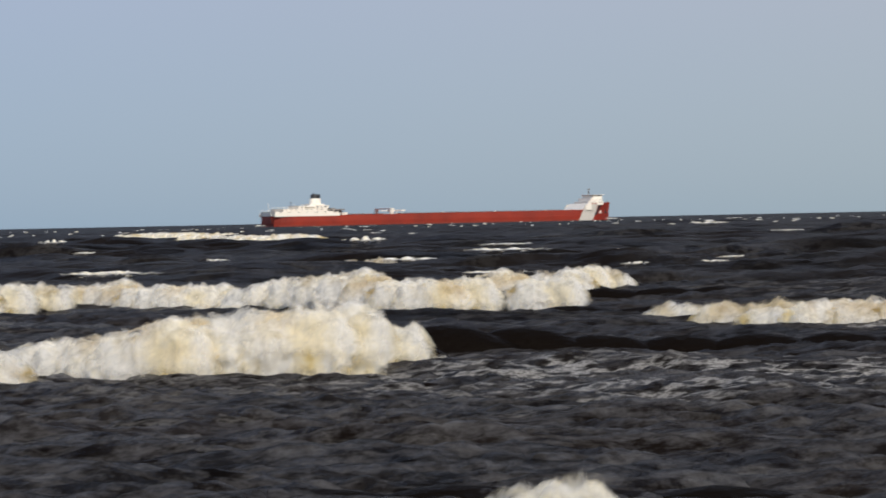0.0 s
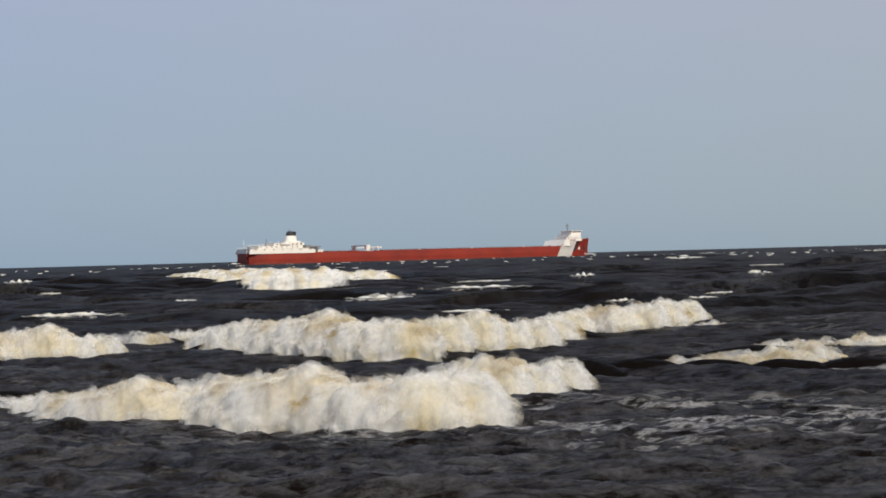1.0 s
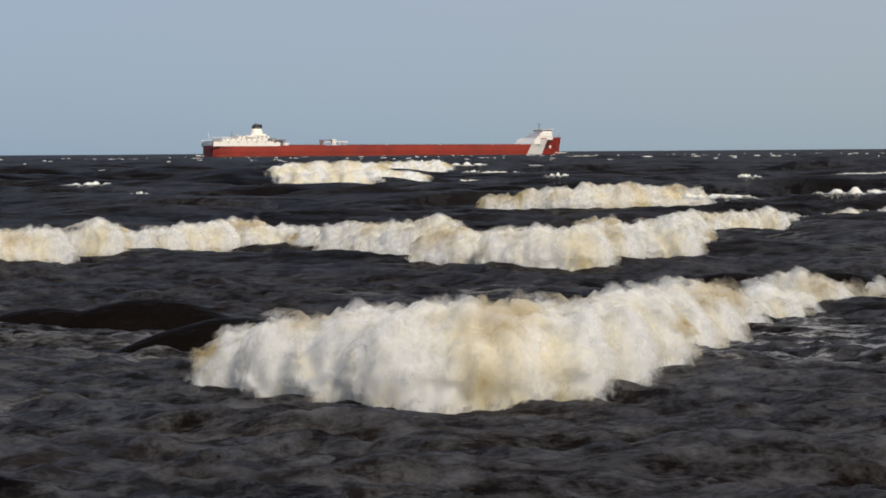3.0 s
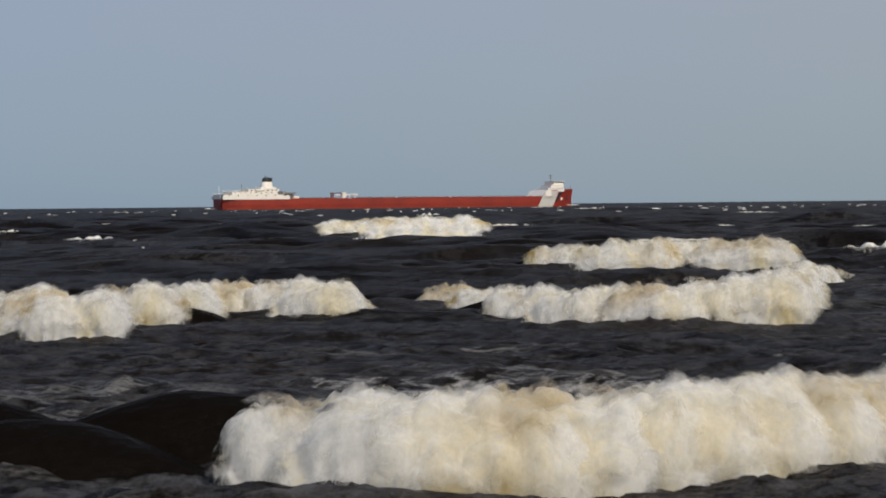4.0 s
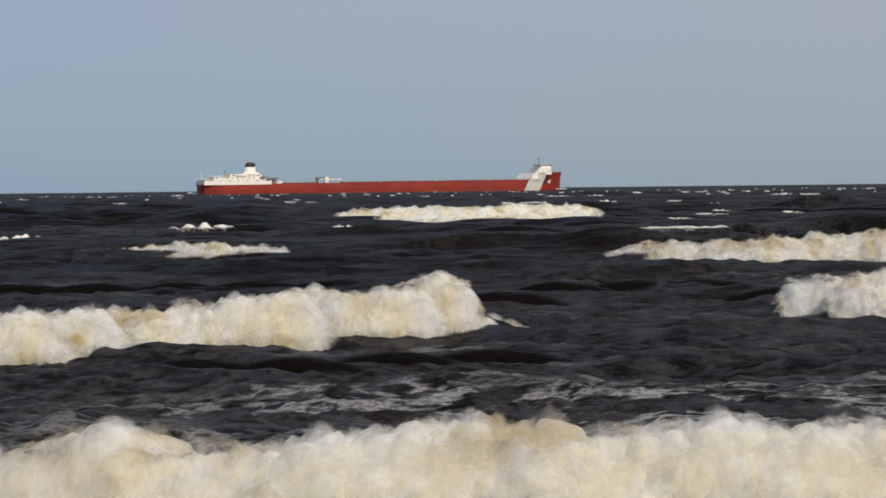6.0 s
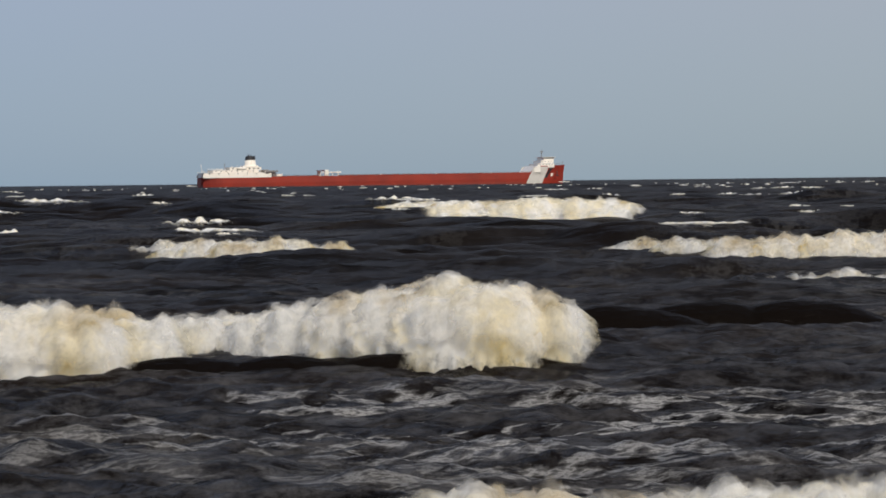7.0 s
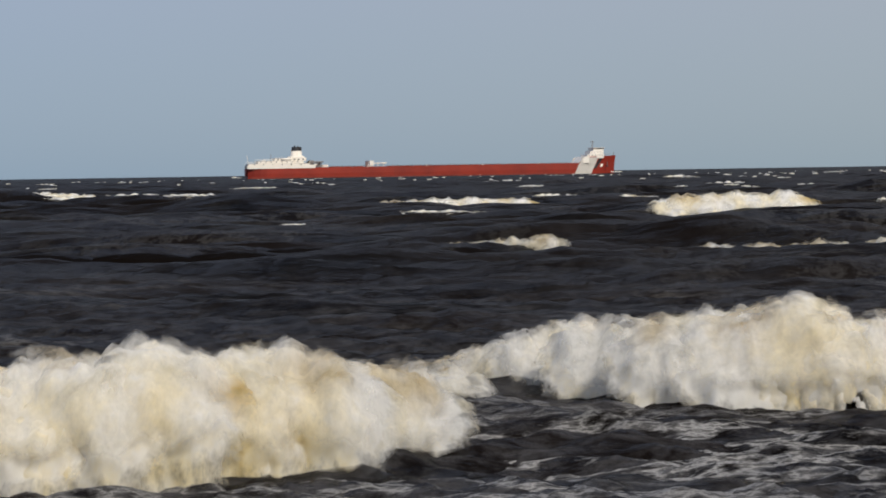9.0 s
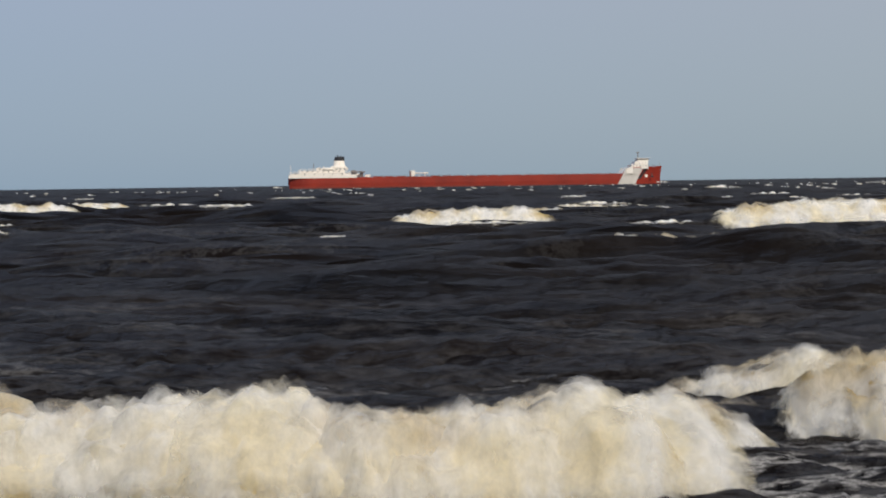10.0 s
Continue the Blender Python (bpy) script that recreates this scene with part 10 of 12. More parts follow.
    walk(breaker_far_foam[8], [(0, P(-37.19, 43.06, 0.04)), (0.5, P(-37.19, 93.77, 0.34)), (1, P(-37.19, 81.82, 0.09)), (1.5, P(-37.19, 74.94, -0.42)), (2, P(-37.19, -45.62, -2)), (3.5, P(-37.19, 7.96, -2)), (4, P(-37.19, 67.84, -2)), (4.5, P(-37.19, 26.14, -2)), (5, P(-37.19, 86.11, -2)), (5.7, P(-37.19, 28.63, -2)), (6.5, P(-37.19, -6.44, -2)), (7, P(-37.19, 5.07, -2)), (7.5, P(-37.19, 11.47, -2)), (8, P(-37.19, -26.49, -2)), (8.5, P(-37.19, -2.38, -2)), (9, P(-37.19, -31.45, -2)), (9.5, P(-37.19, -26.58, -2)), (10, P(-37.19, 24.66, -2))])
    walk(breaker_far_foam[9], [(0, P(-33.99, 21.83, 0.03)), (0.5, P(-33.99, 84.86, 0.45)), (1, P(-33.99, 59.71, 0.28)), (1.5, P(-33.99, 63.99, -0.26)), (2, P(-33.99, -45.62, -2)), (3.5, P(-33.99, 7.96, -2)), (4, P(-33.99, 67.84, -2)), (4.5, P(-33.99, 26.14, -2)), (5, P(-33.99, 86.11, -2)), (5.7, P(-33.99, 28.76, -2)), (6.5, P(-33.99, -6.44, -2)), (7, P(-33.99, 5.07, -2)), (7.5, P(-33.99, 11.47, -2)), (8, P(-33.99, -26.49, -2)), (8.5, P(-33.99, -2.38, -2)), (9, P(-33.99, -31.45, -2)), (9.5, P(-33.99, -26.58, -2)), (10, P(-33.99, 24.66, -2))])
    walk(breaker_far_foam[10], [(0, P(-30.79, 0.57, 0.04)), (0.5, P(-30.79, 62.48, 0.53)), (1, P(-30.79, 37.48, 0.47)), (1.5, P(-30.79, 44.34, 0.02)), (2, P(-30.79, -45.63, -2)), (2.7, P(-30.79, 68.36, -0.86)), (3.5, P(-30.79, 7.96, -2)), (4, P(-30.79, 67.84, -2)), (4.5, P(-30.79, 26.14, -2)), (5, P(-30.79, 86.11, -2)), (5.7, P(-30.79, 28.86, -2)), (6.5, P(-30.79, -6.44, -2)), (7, P(-30.79, 5.07, -2)), (7.5, P(-30.79, 11.47, -2)), (8, P(-30.79, -26.49, -2)), (8.5, P(-30.79, -2.38, -2)), (9, P(-30.79, -31.45, -2)), (9.5, P(-30.79, -26.58, -2)), (10, P(-30.79, 24.66, -2))])
    walk(breaker_far_foam[11], [(0, P(-27.59, -17.23, 0.1)), (0.5, P(-27.59, 34.69, 0.6)), (1, P(-27.59, 15.2, 0.64)), (2, P(-27.59, -45.64, -2)), (2.7, P(-27.59, 49.84, -0.5)), (3.5, P(-27.59, 7.96, -2)), (4, P(-27.59, 67.84, -2)), (4.5, P(-27.59, 26.14, -2)), (5, P(-27.59, 86.11, -2)), (5.7, P(-27.59, 28.93, -2)), (6.5, P(-27.59, -6.44, -2)), (7, P(-27.59, 5.07, -2)), (7.5, P(-27.59, 11.47, -2)), (8, P(-27.59, -26.49, -2)), (8.5, P(-27.59, -2.38, -2)), (9, P(-27.59, -31.45, -2)), (9.5, P(-27.59, -26.58, -2)), (10, P(-27.59, 24.66, -2))])
    walk(breaker_far_foam[12], [(0, P(-24.39, -32.55, 0.21)), (0.5, P(-24.39, 6.6, 0.67)), (1, P(-24.39, -8.94, 0.75)), (2, P(-24.39, -45.65, -2)), (2.7, P(-24.39, 30.86, -0.41)), (3.5, P(-24.39, 7.96, -2)), (4, P(-24.39, 67.84, -2)), (4.5, P(-24.39, 26.14, -2)), (5, P(-24.39, 86.11, -2)), (5.7, P(-24.39, 28.69, -2)), (6.5, P(-24.39, -6.44, -2)), (7, P(-24.39, 5.07, -2)), (7.5, P(-24.39, 11.47, -2)), (8, P(-24.39, -26.49, -2)), (8.5, P(-24.39, -2.38, -2)), (9, P(-24.39, -31.45, -2)), (9.5, P(-24.39, -26.58, -2)), (10, P(-24.39, 24.66, -2))])
    walk(breaker_far_foam[13], [(0, P(-21.19, -47.81, 0.31)), (0.5, P(-21.19, -21.43, 0.74)), (1, P(-21.19, -33.79, 0.8)), (2, P(-21.19, -69.21, -2)), (3.5, P(-21.19, 7.96, -2)), (4, P(-21.19, 67.84, -2)), (4.5, P(-21.19, 26.14, -2)), (5, P(-21.19, 86.11, -2)), (5.7, P(-21.19, 28.51, -2)), (6.5, P(-21.19, -6.44, -2)), (7, P(-21.19, 5.07, -2)), (7.5, P(-21.19, 11.47, -2)), (8, P(-21.19, -26.49, -2)), (8.5, P(-21.19, -2.38, -2)), (9, P(-21.19, -31.45, -2)), (9.5, P(-21.19, -26.58, -2)), (10, P(-21.19, 24.66, -2))])
    walk(breaker_far_foam[14], [(0, P(-17.99, -56.86, -0.54)), (0.5, P(-17.99, -49.15, 0.81)), (1, P(-17.99, -58.33, 0.86)), (2, P(-17.99, -98.86, -2)), (3.5, P(-17.99, 7.95, -2)), (4, P(-17.99, 67.84, -2)), (4.5, P(-17.99, 26.14, -2)), (5, P(-17.99, 86.11, -2)), (5.7, P(-17.99, 28.64, -2)), (6.5, P(-17.99, -6.44, -2)), (7, P(-17.99, 5.07, -2)), (7.5, P(-17.99, 11.47, -2)), (8, P(-17.99, -26.49, -2)), (8.5, P(-17.99, -2.38, -2)), (9, P(-17.99, -31.45, -2)), (9.5, P(-17.99, -26.58, -2)), (10, P(-17.99, 24.66, -2))])
    walk(breaker_far_foam[15], [(0, P(-14.79, -36.3, -2)), (0.5, P(-14.79, -43.4, 0.44)), (1, P(-14.79, -82.66, 0.91)), (2, P(-14.79, -128.5, -2)), (3.5, P(-14.79, -19.45, -2)), (4, P(-14.79, 67.84, -2)), (4.5, P(-14.79, 26.14, -2)), (5, P(-14.79, 86.11, -2)), (5.7, P(-14.79, 28.98, -2)), (6.5, P(-14.79, -6.44, -2)), (7, P(-14.79, 5.07, -2)), (7.5, P(-14.79, 11.47, -2)), (8, P(-14.79, -26.49, -2)), (8.5, P(-14.79, -2.38, -2)), (9, P(-14.79, -31.45, -2)), (9.5, P(-14.79, -26.58, -2)), (10, P(-14.79, 24.66, -2))])
    walk(breaker_far_foam[16], [(0, P(-11.59, -36.69, -2)), (0.5, P(-11.59, -62.46, -0.3)), (1, P(-11.59, -96.57, 0.98)), (2, P(-11.59, -158.13, 0.82)), (3.5, P(-11.59, -62.23, -2)), (4, P(-11.59, 57.61, -2)), (4.5, P(-11.59, 26.14, -2)), (5, P(-11.59, 86.11, -2)), (5.7, P(-11.59, 28.59, -2)), (6.5, P(-11.59, -6.44, -2)), (7, P(-11.59, 5.07, -2)), (7.5, P(-11.59, 11.47, -2)), (8, P(-11.59, -26.49, -2)), (8.5, P(-11.59, -2.38, -2)), (9, P(-11.59, -31.45, -2)), (9.5, P(-11.59, -26.58, -2)), (10, P(-11.59, 24.66, -2))])
    walk(breaker_far_foam[17], [(0, P(-8.39, -36.55, -2)), (0.5, P(-8.39, -62.73, -2)), (1, P(-8.39, -72.06, 0.52)), (2, P(-8.39, -174.27, 1.01)), (3.5, P(-8.39, -105.02, -2)), (4, P(-8.39, 4.74, -2)), (4.5, P(-8.39, 13.36, -2)), (5, P(-8.39, 40.85, -2)), (5.7, P(-8.39, 28.73, -2)), (6.5, P(-8.39, -6.44, -2)), (7, P(-8.39, 5.07, -2)), (7.5, P(-8.39, 11.47, -2)), (8, P(-8.39, -26.49, -2)), (8.5, P(-8.39, -2.38, -2)), (9, P(-8.39, -31.45, -2)), (9.5, P(-8.39, -26.58, -2)), (10, P(-8.39, 24.66, -2))])
    walk(breaker_far_foam[18], [(0, P(-5.19, -36.28, -2)), (0.5, P(-5.19, -62.46, -2)), (1, P(-5.19, -63.74, -2)), (1.5, P(-5.19, -105.9, 0.22)), (2, P(-5.19, -179.24, 1.1)), (3.5, P(-5.19, -143.29, 0.91)), (4, P(-5.19, -48.11, -2)), (4.5, P(-5.19, -45.07, -2)), (5, P(-5.19, -19.71, -2)), (5.7, P(-5.19, 9.16, -0.41)), (6.5, P(-5.19, -6.45, -2)), (7, P(-5.19, 5.07, -2)), (7.5, P(-5.19, 11.47, -2)), (8, P(-5.19, -26.49, -2)), (8.5, P(-5.19, -2.38, -2)), (9, P(-5.19, -31.45, -2)), (9.5, P(-5.19, -26.58, -2)), (10, P(-5.19, 24.66, -2))])
    walk(breaker_far_foam[19], [(0, P(-1.99, -36.79, -2)), (0.5, P(-1.99, -62.97, -2)), (1, P(-1.99, -64.25, -2)), (1.5, P(-1.99, -104.4, -0.26)), (2, P(-1.99, -158.54, -2)), (3.5, P(-1.99, -158.14, 1.11)), (4, P(-1.99, -80.72, 0.75)), (4.5, P(-1.99, -92.94, 0.64)), (5, P(-1.99, -64.57, 0.67)), (5.7, P(-1.99, -26.04, 0.01)), (6.5, P(-1.99, -23.79, -2)), (7, P(-1.99, 5.07, -2)), (7.5, P(-1.99, 9, -2)), (8, P(-1.99, -27.93, -2)), (8.5, P(-1.99, -15, -2)), (9, P(-1.99, -33.44, -2)), (9.5, P(-1.99, -27.11, -2)), (10, P(-1.99, 10.51, -2))])
    walk(breaker_far_foam[20], [(0, P(1.21, -36.47, -2)), (0.5, P(1.21, -62.65, -2)), (1, P(1.21, -63.93, -2)), (2, P(1.21, -154.14, -2)), (2.7, P(1.21, -66.91, 0.02)), (3.5, P(1.21, -158.23, 1.16)), (4, P(1.21, -97.77, 0.94)), (4.5, P(1.21, -111.61, 0.86)), (5, P(1.21, -87.83, 0.82)), (5.7, P(1.21, -59.34, 0.35)), (6.5, P(1.21, -50.89, 0.4)), (7, P(1.21, -15.79, -2)), (7.5, P(1.21, 7.81, 0.24)), (8, P(1.21, -2.56, -0.02)), (8.5, P(1.21, -23.7, 0.04)), (9, P(1.21, -36.56, -0.04)), (9.5, P(1.21, -30.6, 0.13)), (10, P(1.21, -35.95, 0.28))])
    walk(breaker_far_foam[21], [(0, P(4.41, -36.27, -2)), (0.5, P(4.41, -62.45, -2)), (1, P(4.41, -63.73, -2)), (2, P(4.41, -154.14, -2)), (2.7, P(4.41, -52.39, -0.23)), (3.5, P(4.41, -127.93, -2)), (4, P(4.41, -91.91, -2)), (4.5, P(4.41, -117.46, 0.91)), (5, P(4.41, -99.97, 1)), (5.7, P(4.41, -73.28, 0.45)), (6.5, P(4.41, -65.38, 0.57)), (7, P(4.41, -40.65, 0.25)), (7.5, P(4.41, 10.56, 0.22)), (8, P(4.41, 28.95, -0.16)), (8.5, P(4.41, -21.12, -0.09)), (9, P(4.41, -35.39, -0.05)), (9.5, P(4.41, -20.59, 0.09)), (10, P(4.41, -4.65, -0.11))])
    walk(breaker_far_foam[22], [(0, P(7.61, -36.68, -2)), (0.5, P(7.61, -62.86, -2)), (1, P(7.61, -64.13, -2)), (2, P(7.61, -154.14, -2)), (2.7, P(7.61, -26.29, -0.83)), (3.5, P(7.61, -87.62, -2)), (4, P(7.61, -76.63, -2)), (4.5, P(7.61, -97.74, -2)), (5, P(7.61, -89.02, -2)), (6.5, P(7.61, -72.76, 0.65)), (7, P(7.61, -66.08, 0.56)), (7.5, P(7.61, 9.23, 0.38)), (8, P(7.61, 6.39, 0.15)), (8.5, P(7.61, -19.43, -0.14)), (9, P(7.61, -23.82, -0.23)), (9.5, P(7.61, -7.17, 0.08)), (10, P(7.61, 11.95, -0.22))])
    walk(breaker_far_foam[23], [(0, P(10.81, -36.5, -2)), (0.5, P(10.81, -62.68, -2)), (1, P(10.81, -63.95, -2)), (2, P(10.81, -154.14, -2)), (3.5, P(10.81, -87.61, -2)), (4, P(10.81, -76.63, -2)), (4.5, P(10.81, -66.18, -2)), (5, P(10.81, -60.57, -2)), (5.7, P(10.81, -66.09, 0.32)), (6.5, P(10.81, -72.36, 0.64)), (7, P(10.81, -79, 0.69)), (7.5, P(10.81, -39.03, 0.78)), (8, P(10.81, -19.98, 0.46)), (8.5, P(10.81, -19.14, -0.09)), (9, P(10.81, -21.78, -0.23)), (9.5, P(10.81, -0.02, 0.08)), (10, P(10.81, 15.52, -0.16))])
    walk(breaker_far_foam[24], [(0, P(14.01, -36.3, -2)), (0.5, P(14.01, -62.48, -2)), (1, P(14.01, -63.75, -2)), (2, P(14.01, -154.14, -2)), (3.5, P(14.01, -87.61, -2)), (4, P(14.01, -76.63, -2)), (4.5, P(14.01, -59.48, -2)), (5, P(14.01, -38.2, -2)), (5.7, P(14.01, -47.63, -0.16)), (6.5, P(14.01, -61.66, -2)), (7, P(14.01, -68.61, -2)), (7.5, P(14.01, -42.44, -2)), (8, P(14.01, -30.02, 0.68)), (8.5, P(14.01, -39.74, 0.4)), (9, P(14.01, -29.55, -0.09)), (9.5, P(14.01, 2.44, 0.1)), (10, P(14.01, 15.1, -0.3))])
    walk(breaker_far_foam[25], [(0, P(17.21, -36.73, -2)), (0.5, P(17.21, -62.91, -2)), (1, P(17.21, -64.19, -2)), (2, P(17.21, -154.14, -2)), (3.5, P(17.21, -87.61, -2)), (4, P(17.21, -76.63, -2)), (4.5, P(17.21, -59.48, -2)), (5, P(17.21, -38.2, -2)), (5.7, P(17.21, -35.69, -0.45)), (6.5, P(17.21, -56.19, -2)), (7, P(17.21, -52.15, -2)), (7.5, P(17.21, -33.86, -2)), (8, P(17.21, -25.55, 0.8)), (8.5, P(17.21, -40.54, -2)), (9, P(17.21, -68.18, 0.44)), (9.5, P(17.21, -55.98, 0.71)), (10, P(17.21, -58.5, 0.63))])
    walk(breaker_far_foam[26], [(0, P(20.41, -36.51, -2)), (0.5, P(20.41, -62.69, -2)), (1, P(20.41, -63.97, -2)), (2, P(20.41, -154.14, -2)), (3.5, P(20.41, -87.61, -2)), (4, P(20.41, -76.63, -2)), (4.5, P(20.41, -59.48, -2)), (5, P(20.41, -38.2, -2)), (5.7, P(20.41, -23.17, -0.85)), (6.5, P(20.41, -56.18, -2)), (7, P(20.41, -52.15, -2)), (7.5, P(20.41, -33.27, -2)), (8, P(20.41, -15.49, -2)), (8.5, P(20.41, -32.54, -2)), (9, P(20.41, -59.45, -2)), (9.5, P(20.41, -42.82, -2)), (10, P(20.41, -49.48, 0.62))])
    walk(breaker_far_foam[27], [(0, P(23.61, -36.39, -2)), (0.5, P(23.61, -62.57, -2)), (1, P(23.61, -63.84, -2)), (2, P(23.61, -154.14, -2)), (3.5, P(23.61, -87.61, -2)), (4, P(23.61, -76.63, -2)), (4.5, P(23.61, -59.48, -2)), (5, P(23.61, -38.2, -2)), (5.7, P(23.61, -21.43, -2)), (6.5, P(23.61, -56.18, -2)), (7, P(23.61, -52.15, -2)), (7.5, P(23.61, -33.27, -2)), (8, P(23.61, -8.29, -2)), (8.5, P(23.61, -29.18, -2)), (9, P(23.61, -48.11, -2)), (9.5, P(23.61, -26.53, -2)), (10, P(23.61, -50.74, 0.61))])
    walk(breaker_far_foam[28], [(0, P(26.81, -36.43, -2)), (0.5, P(26.81, -62.61, -2)), (1, P(26.81, -63.89, -2)), (2, P(26.81, -154.14, -2)), (3.5, P(26.81, -87.61, -2)), (4, P(26.81, -76.63, -2)), (4.5, P(26.81, -59.48, -2)), (5, P(26.81, -38.2, -2)), (5.7, P(26.81, -21.48, -2)), (6.5, P(26.81, -56.18, -2)), (7, P(26.81, -52.15, -2)), (7.5, P(26.81, -33.27, -2)), (8, P(26.81, -8.29, -2)), (8.5, P(26.81, -29.18, -2)), (9, P(26.81, -43.79, -2)), (9.5, P(26.81, -23.49, -2)), (10, P(26.81, -52.11, 0.59))])
    walk(breaker_far_foam[29], [(0, P(30.01, -36.54, -2)), (0.5, P(30.01, -62.72, -2)), (1, P(30.01, -64, -2)), (2, P(30.01, -154.14, -2)), (3.5, P(30.01, -87.61, -2)), (4, P(30.01, -76.63, -2)), (4.5, P(30.01, -59.48, -2)), (5, P(30.01, -38.2, -2)), (5.7, P(30.01, -21.59, -2)), (6.5, P(30.01, -56.18, -2)), (7, P(30.01, -52.15, -2)), (7.5, P(30.01, -33.27, -2)), (8, P(30.01, -8.29, -2)), (8.5, P(30.01, -29.18, -2)), (9, P(30.01, -43.79, -2)), (9.5, P(30.01, -11.85, -2)), (10, P(30.01, -53.47, 0.58))])
    walk(breaker_far_foam[30], [(0, P(33.21, -36.69, -2)), (0.5, P(33.21, -62.87, -2)), (1, P(33.21, -64.15, -2)), (2, P(33.21, -154.14, -2)), (3.5, P(33.21, -87.61, -2)), (4, P(33.21, -76.63, -2)), (4.5, P(33.21, -59.48, -2)), (5, P(33.21, -38.2, -2)), (5.7, P(33.21, -21.74, -2)), (6.5, P(33.21, -56.18, -2)), (7, P(33.21, -52.15, -2)), (7.5, P(33.21, -33.27, -2)), (8, P(33.21, -8.29, -2)), (8.5, P(33.21, -29.18, -2)), (9, P(33.21, -43.78, -2)), (9.5, P(33.21, 23.8, -2)), (10, P(33.21, -54.83, 0.56))])
    walk(breaker_far_foam[31], [(0, P(36.41, -36.53, -2)), (0.5, P(36.41, -62.71, -2)), (1, P(36.41, -63.99, -2)), (2, P(36.41, -154.14, -2)), (3.5, P(36.41, -87.61, -2)), (4, P(36.41, -76.63, -2)), (4.5, P(36.41, -59.48, -2)), (5, P(36.41, -38.2, -2)), (5.7, P(36.41, -21.58, -2)), (6.5, P(36.41, -56.18, -2)), (7, P(36.41, -52.15, -2)), (7.5, P(36.41, -33.27, -2)), (8, P(36.41, -8.29, -2)), (8.5, P(36.41, -29.18, -2)), (9, P(36.41, -43.78, -2)), (9.5, P(36.41, 34, -2)), (10, P(36.41, -56.19, 0.55))])
    walk(breaker_far_foam[32], [(0, P(39.61, -36.6, -2)), (0.5, P(39.61, -62.78, -2)), (1, P(39.61, -64.05, -2)), (2, P(39.61, -154.14, -2)), (3.5, P(39.61, -87.61, -2)), (4, P(39.61, -76.63, -2)), (4.5, P(39.61, -59.48, -2)), (5, P(39.61, -38.2, -2)), (5.7, P(39.61, -21.65, -2)), (6.5, P(39.61, -56.18, -2)), (7, P(39.61, -52.15, -2)), (7.5, P(39.61, -33.27, -2)), (8, P(39.61, -8.29, -2)), (8.5, P(39.61, -29.18, -2)), (9, P(39.61, -43.77, -2)), (9.5, P(39.61, 42.47, -2)), (10, P(39.61, -57.55, -2))])
    walk(breaker_far_foam[33], [(0, P(42.81, -36.54, -2)), (0.5, P(42.81, -62.72, -2)), (1, P(42.81, -63.99, -2)), (2, P(42.81, -154.14, -2)), (3.5, P(42.81, -87.61, -2)), (4, P(42.81, -76.63, -2)), (4.5, P(42.81, -59.48, -2)), (5, P(42.81, -38.2, -2)), (5.7, P(42.81, -21.59, -2)), (6.5, P(42.81, -56.18, -2)), (7, P(42.81, -52.15, -2)), (7.5, P(42.81, -33.27, -2)), (8, P(42.81, -8.29, -2)), (8.5, P(42.81, -29.18, -2)), (9, P(42.81, -43.77, -2)), (9.5, P(42.81, 42.48, -2)), (10, P(42.81, -57.99, -2))])
    walk(breaker_far_swell[0], [(0, P(-71.11, 111.2, -0.89)), (0.5, P(-71.11, 118.1, -0.89)), (1, P(-71.11, 143.5, -0.89)), (2, P(-71.11, 65.32, -0.89)), (3.5, P(-71.11, 72.89, -0.89)), (4, P(-71.11, 44.04, -0.89)), (4.5, P(-71.11, 59.71, -0.89)), (5, P(-71.11, 44.14, -0.89)), (5.7, P(-71.11, 32.94, -0.89)), (6.5, P(-71.11, 1.69, -0.89)), (7, P(-71.11, 35.77, -0.89)), (7.5, P(-71.11, -29.87, -0.89)), (8, P(-71.11, -8.76, -0.89)), (8.5, P(-71.11, -21.15, -0.89)), (9, P(-71.11, -15.39, -0.89)), (9.5, P(-71.11, -21.65, -0.89)), (10, P(-71.11, 12.18, -0.89))])
    walk(breaker_far_swell[1], [(0, P(-62.79, 107.8, -0.88)), (0.5, P(-62.79, 118.1, -0.89)), (1, P(-62.79, 143.5, -0.89)), (2, P(-62.79, 65.32, -0.89)), (3.5, P(-62.79, 72.89, -0.89)), (4, P(-62.79, 44.04, -0.89)), (4.5, P(-62.79, 59.71, -0.89)), (5, P(-62.79, 44.14, -0.89)), (5.7, P(-62.79, 32.94, -0.89)), (6.5, P(-62.79, 1.69, -0.89)), (7, P(-62.79, 35.77, -0.89)), (7.5, P(-62.79, -29.87, -0.89)), (8, P(-62.79, -8.76, -0.89)), (8.5, P(-62.79, -21.15, -0.89)), (9, P(-62.79, -15.39, -0.89)), (9.5, P(-62.79, -21.65, -0.89)), (10, P(-62.79, 12.18, -0.89))])
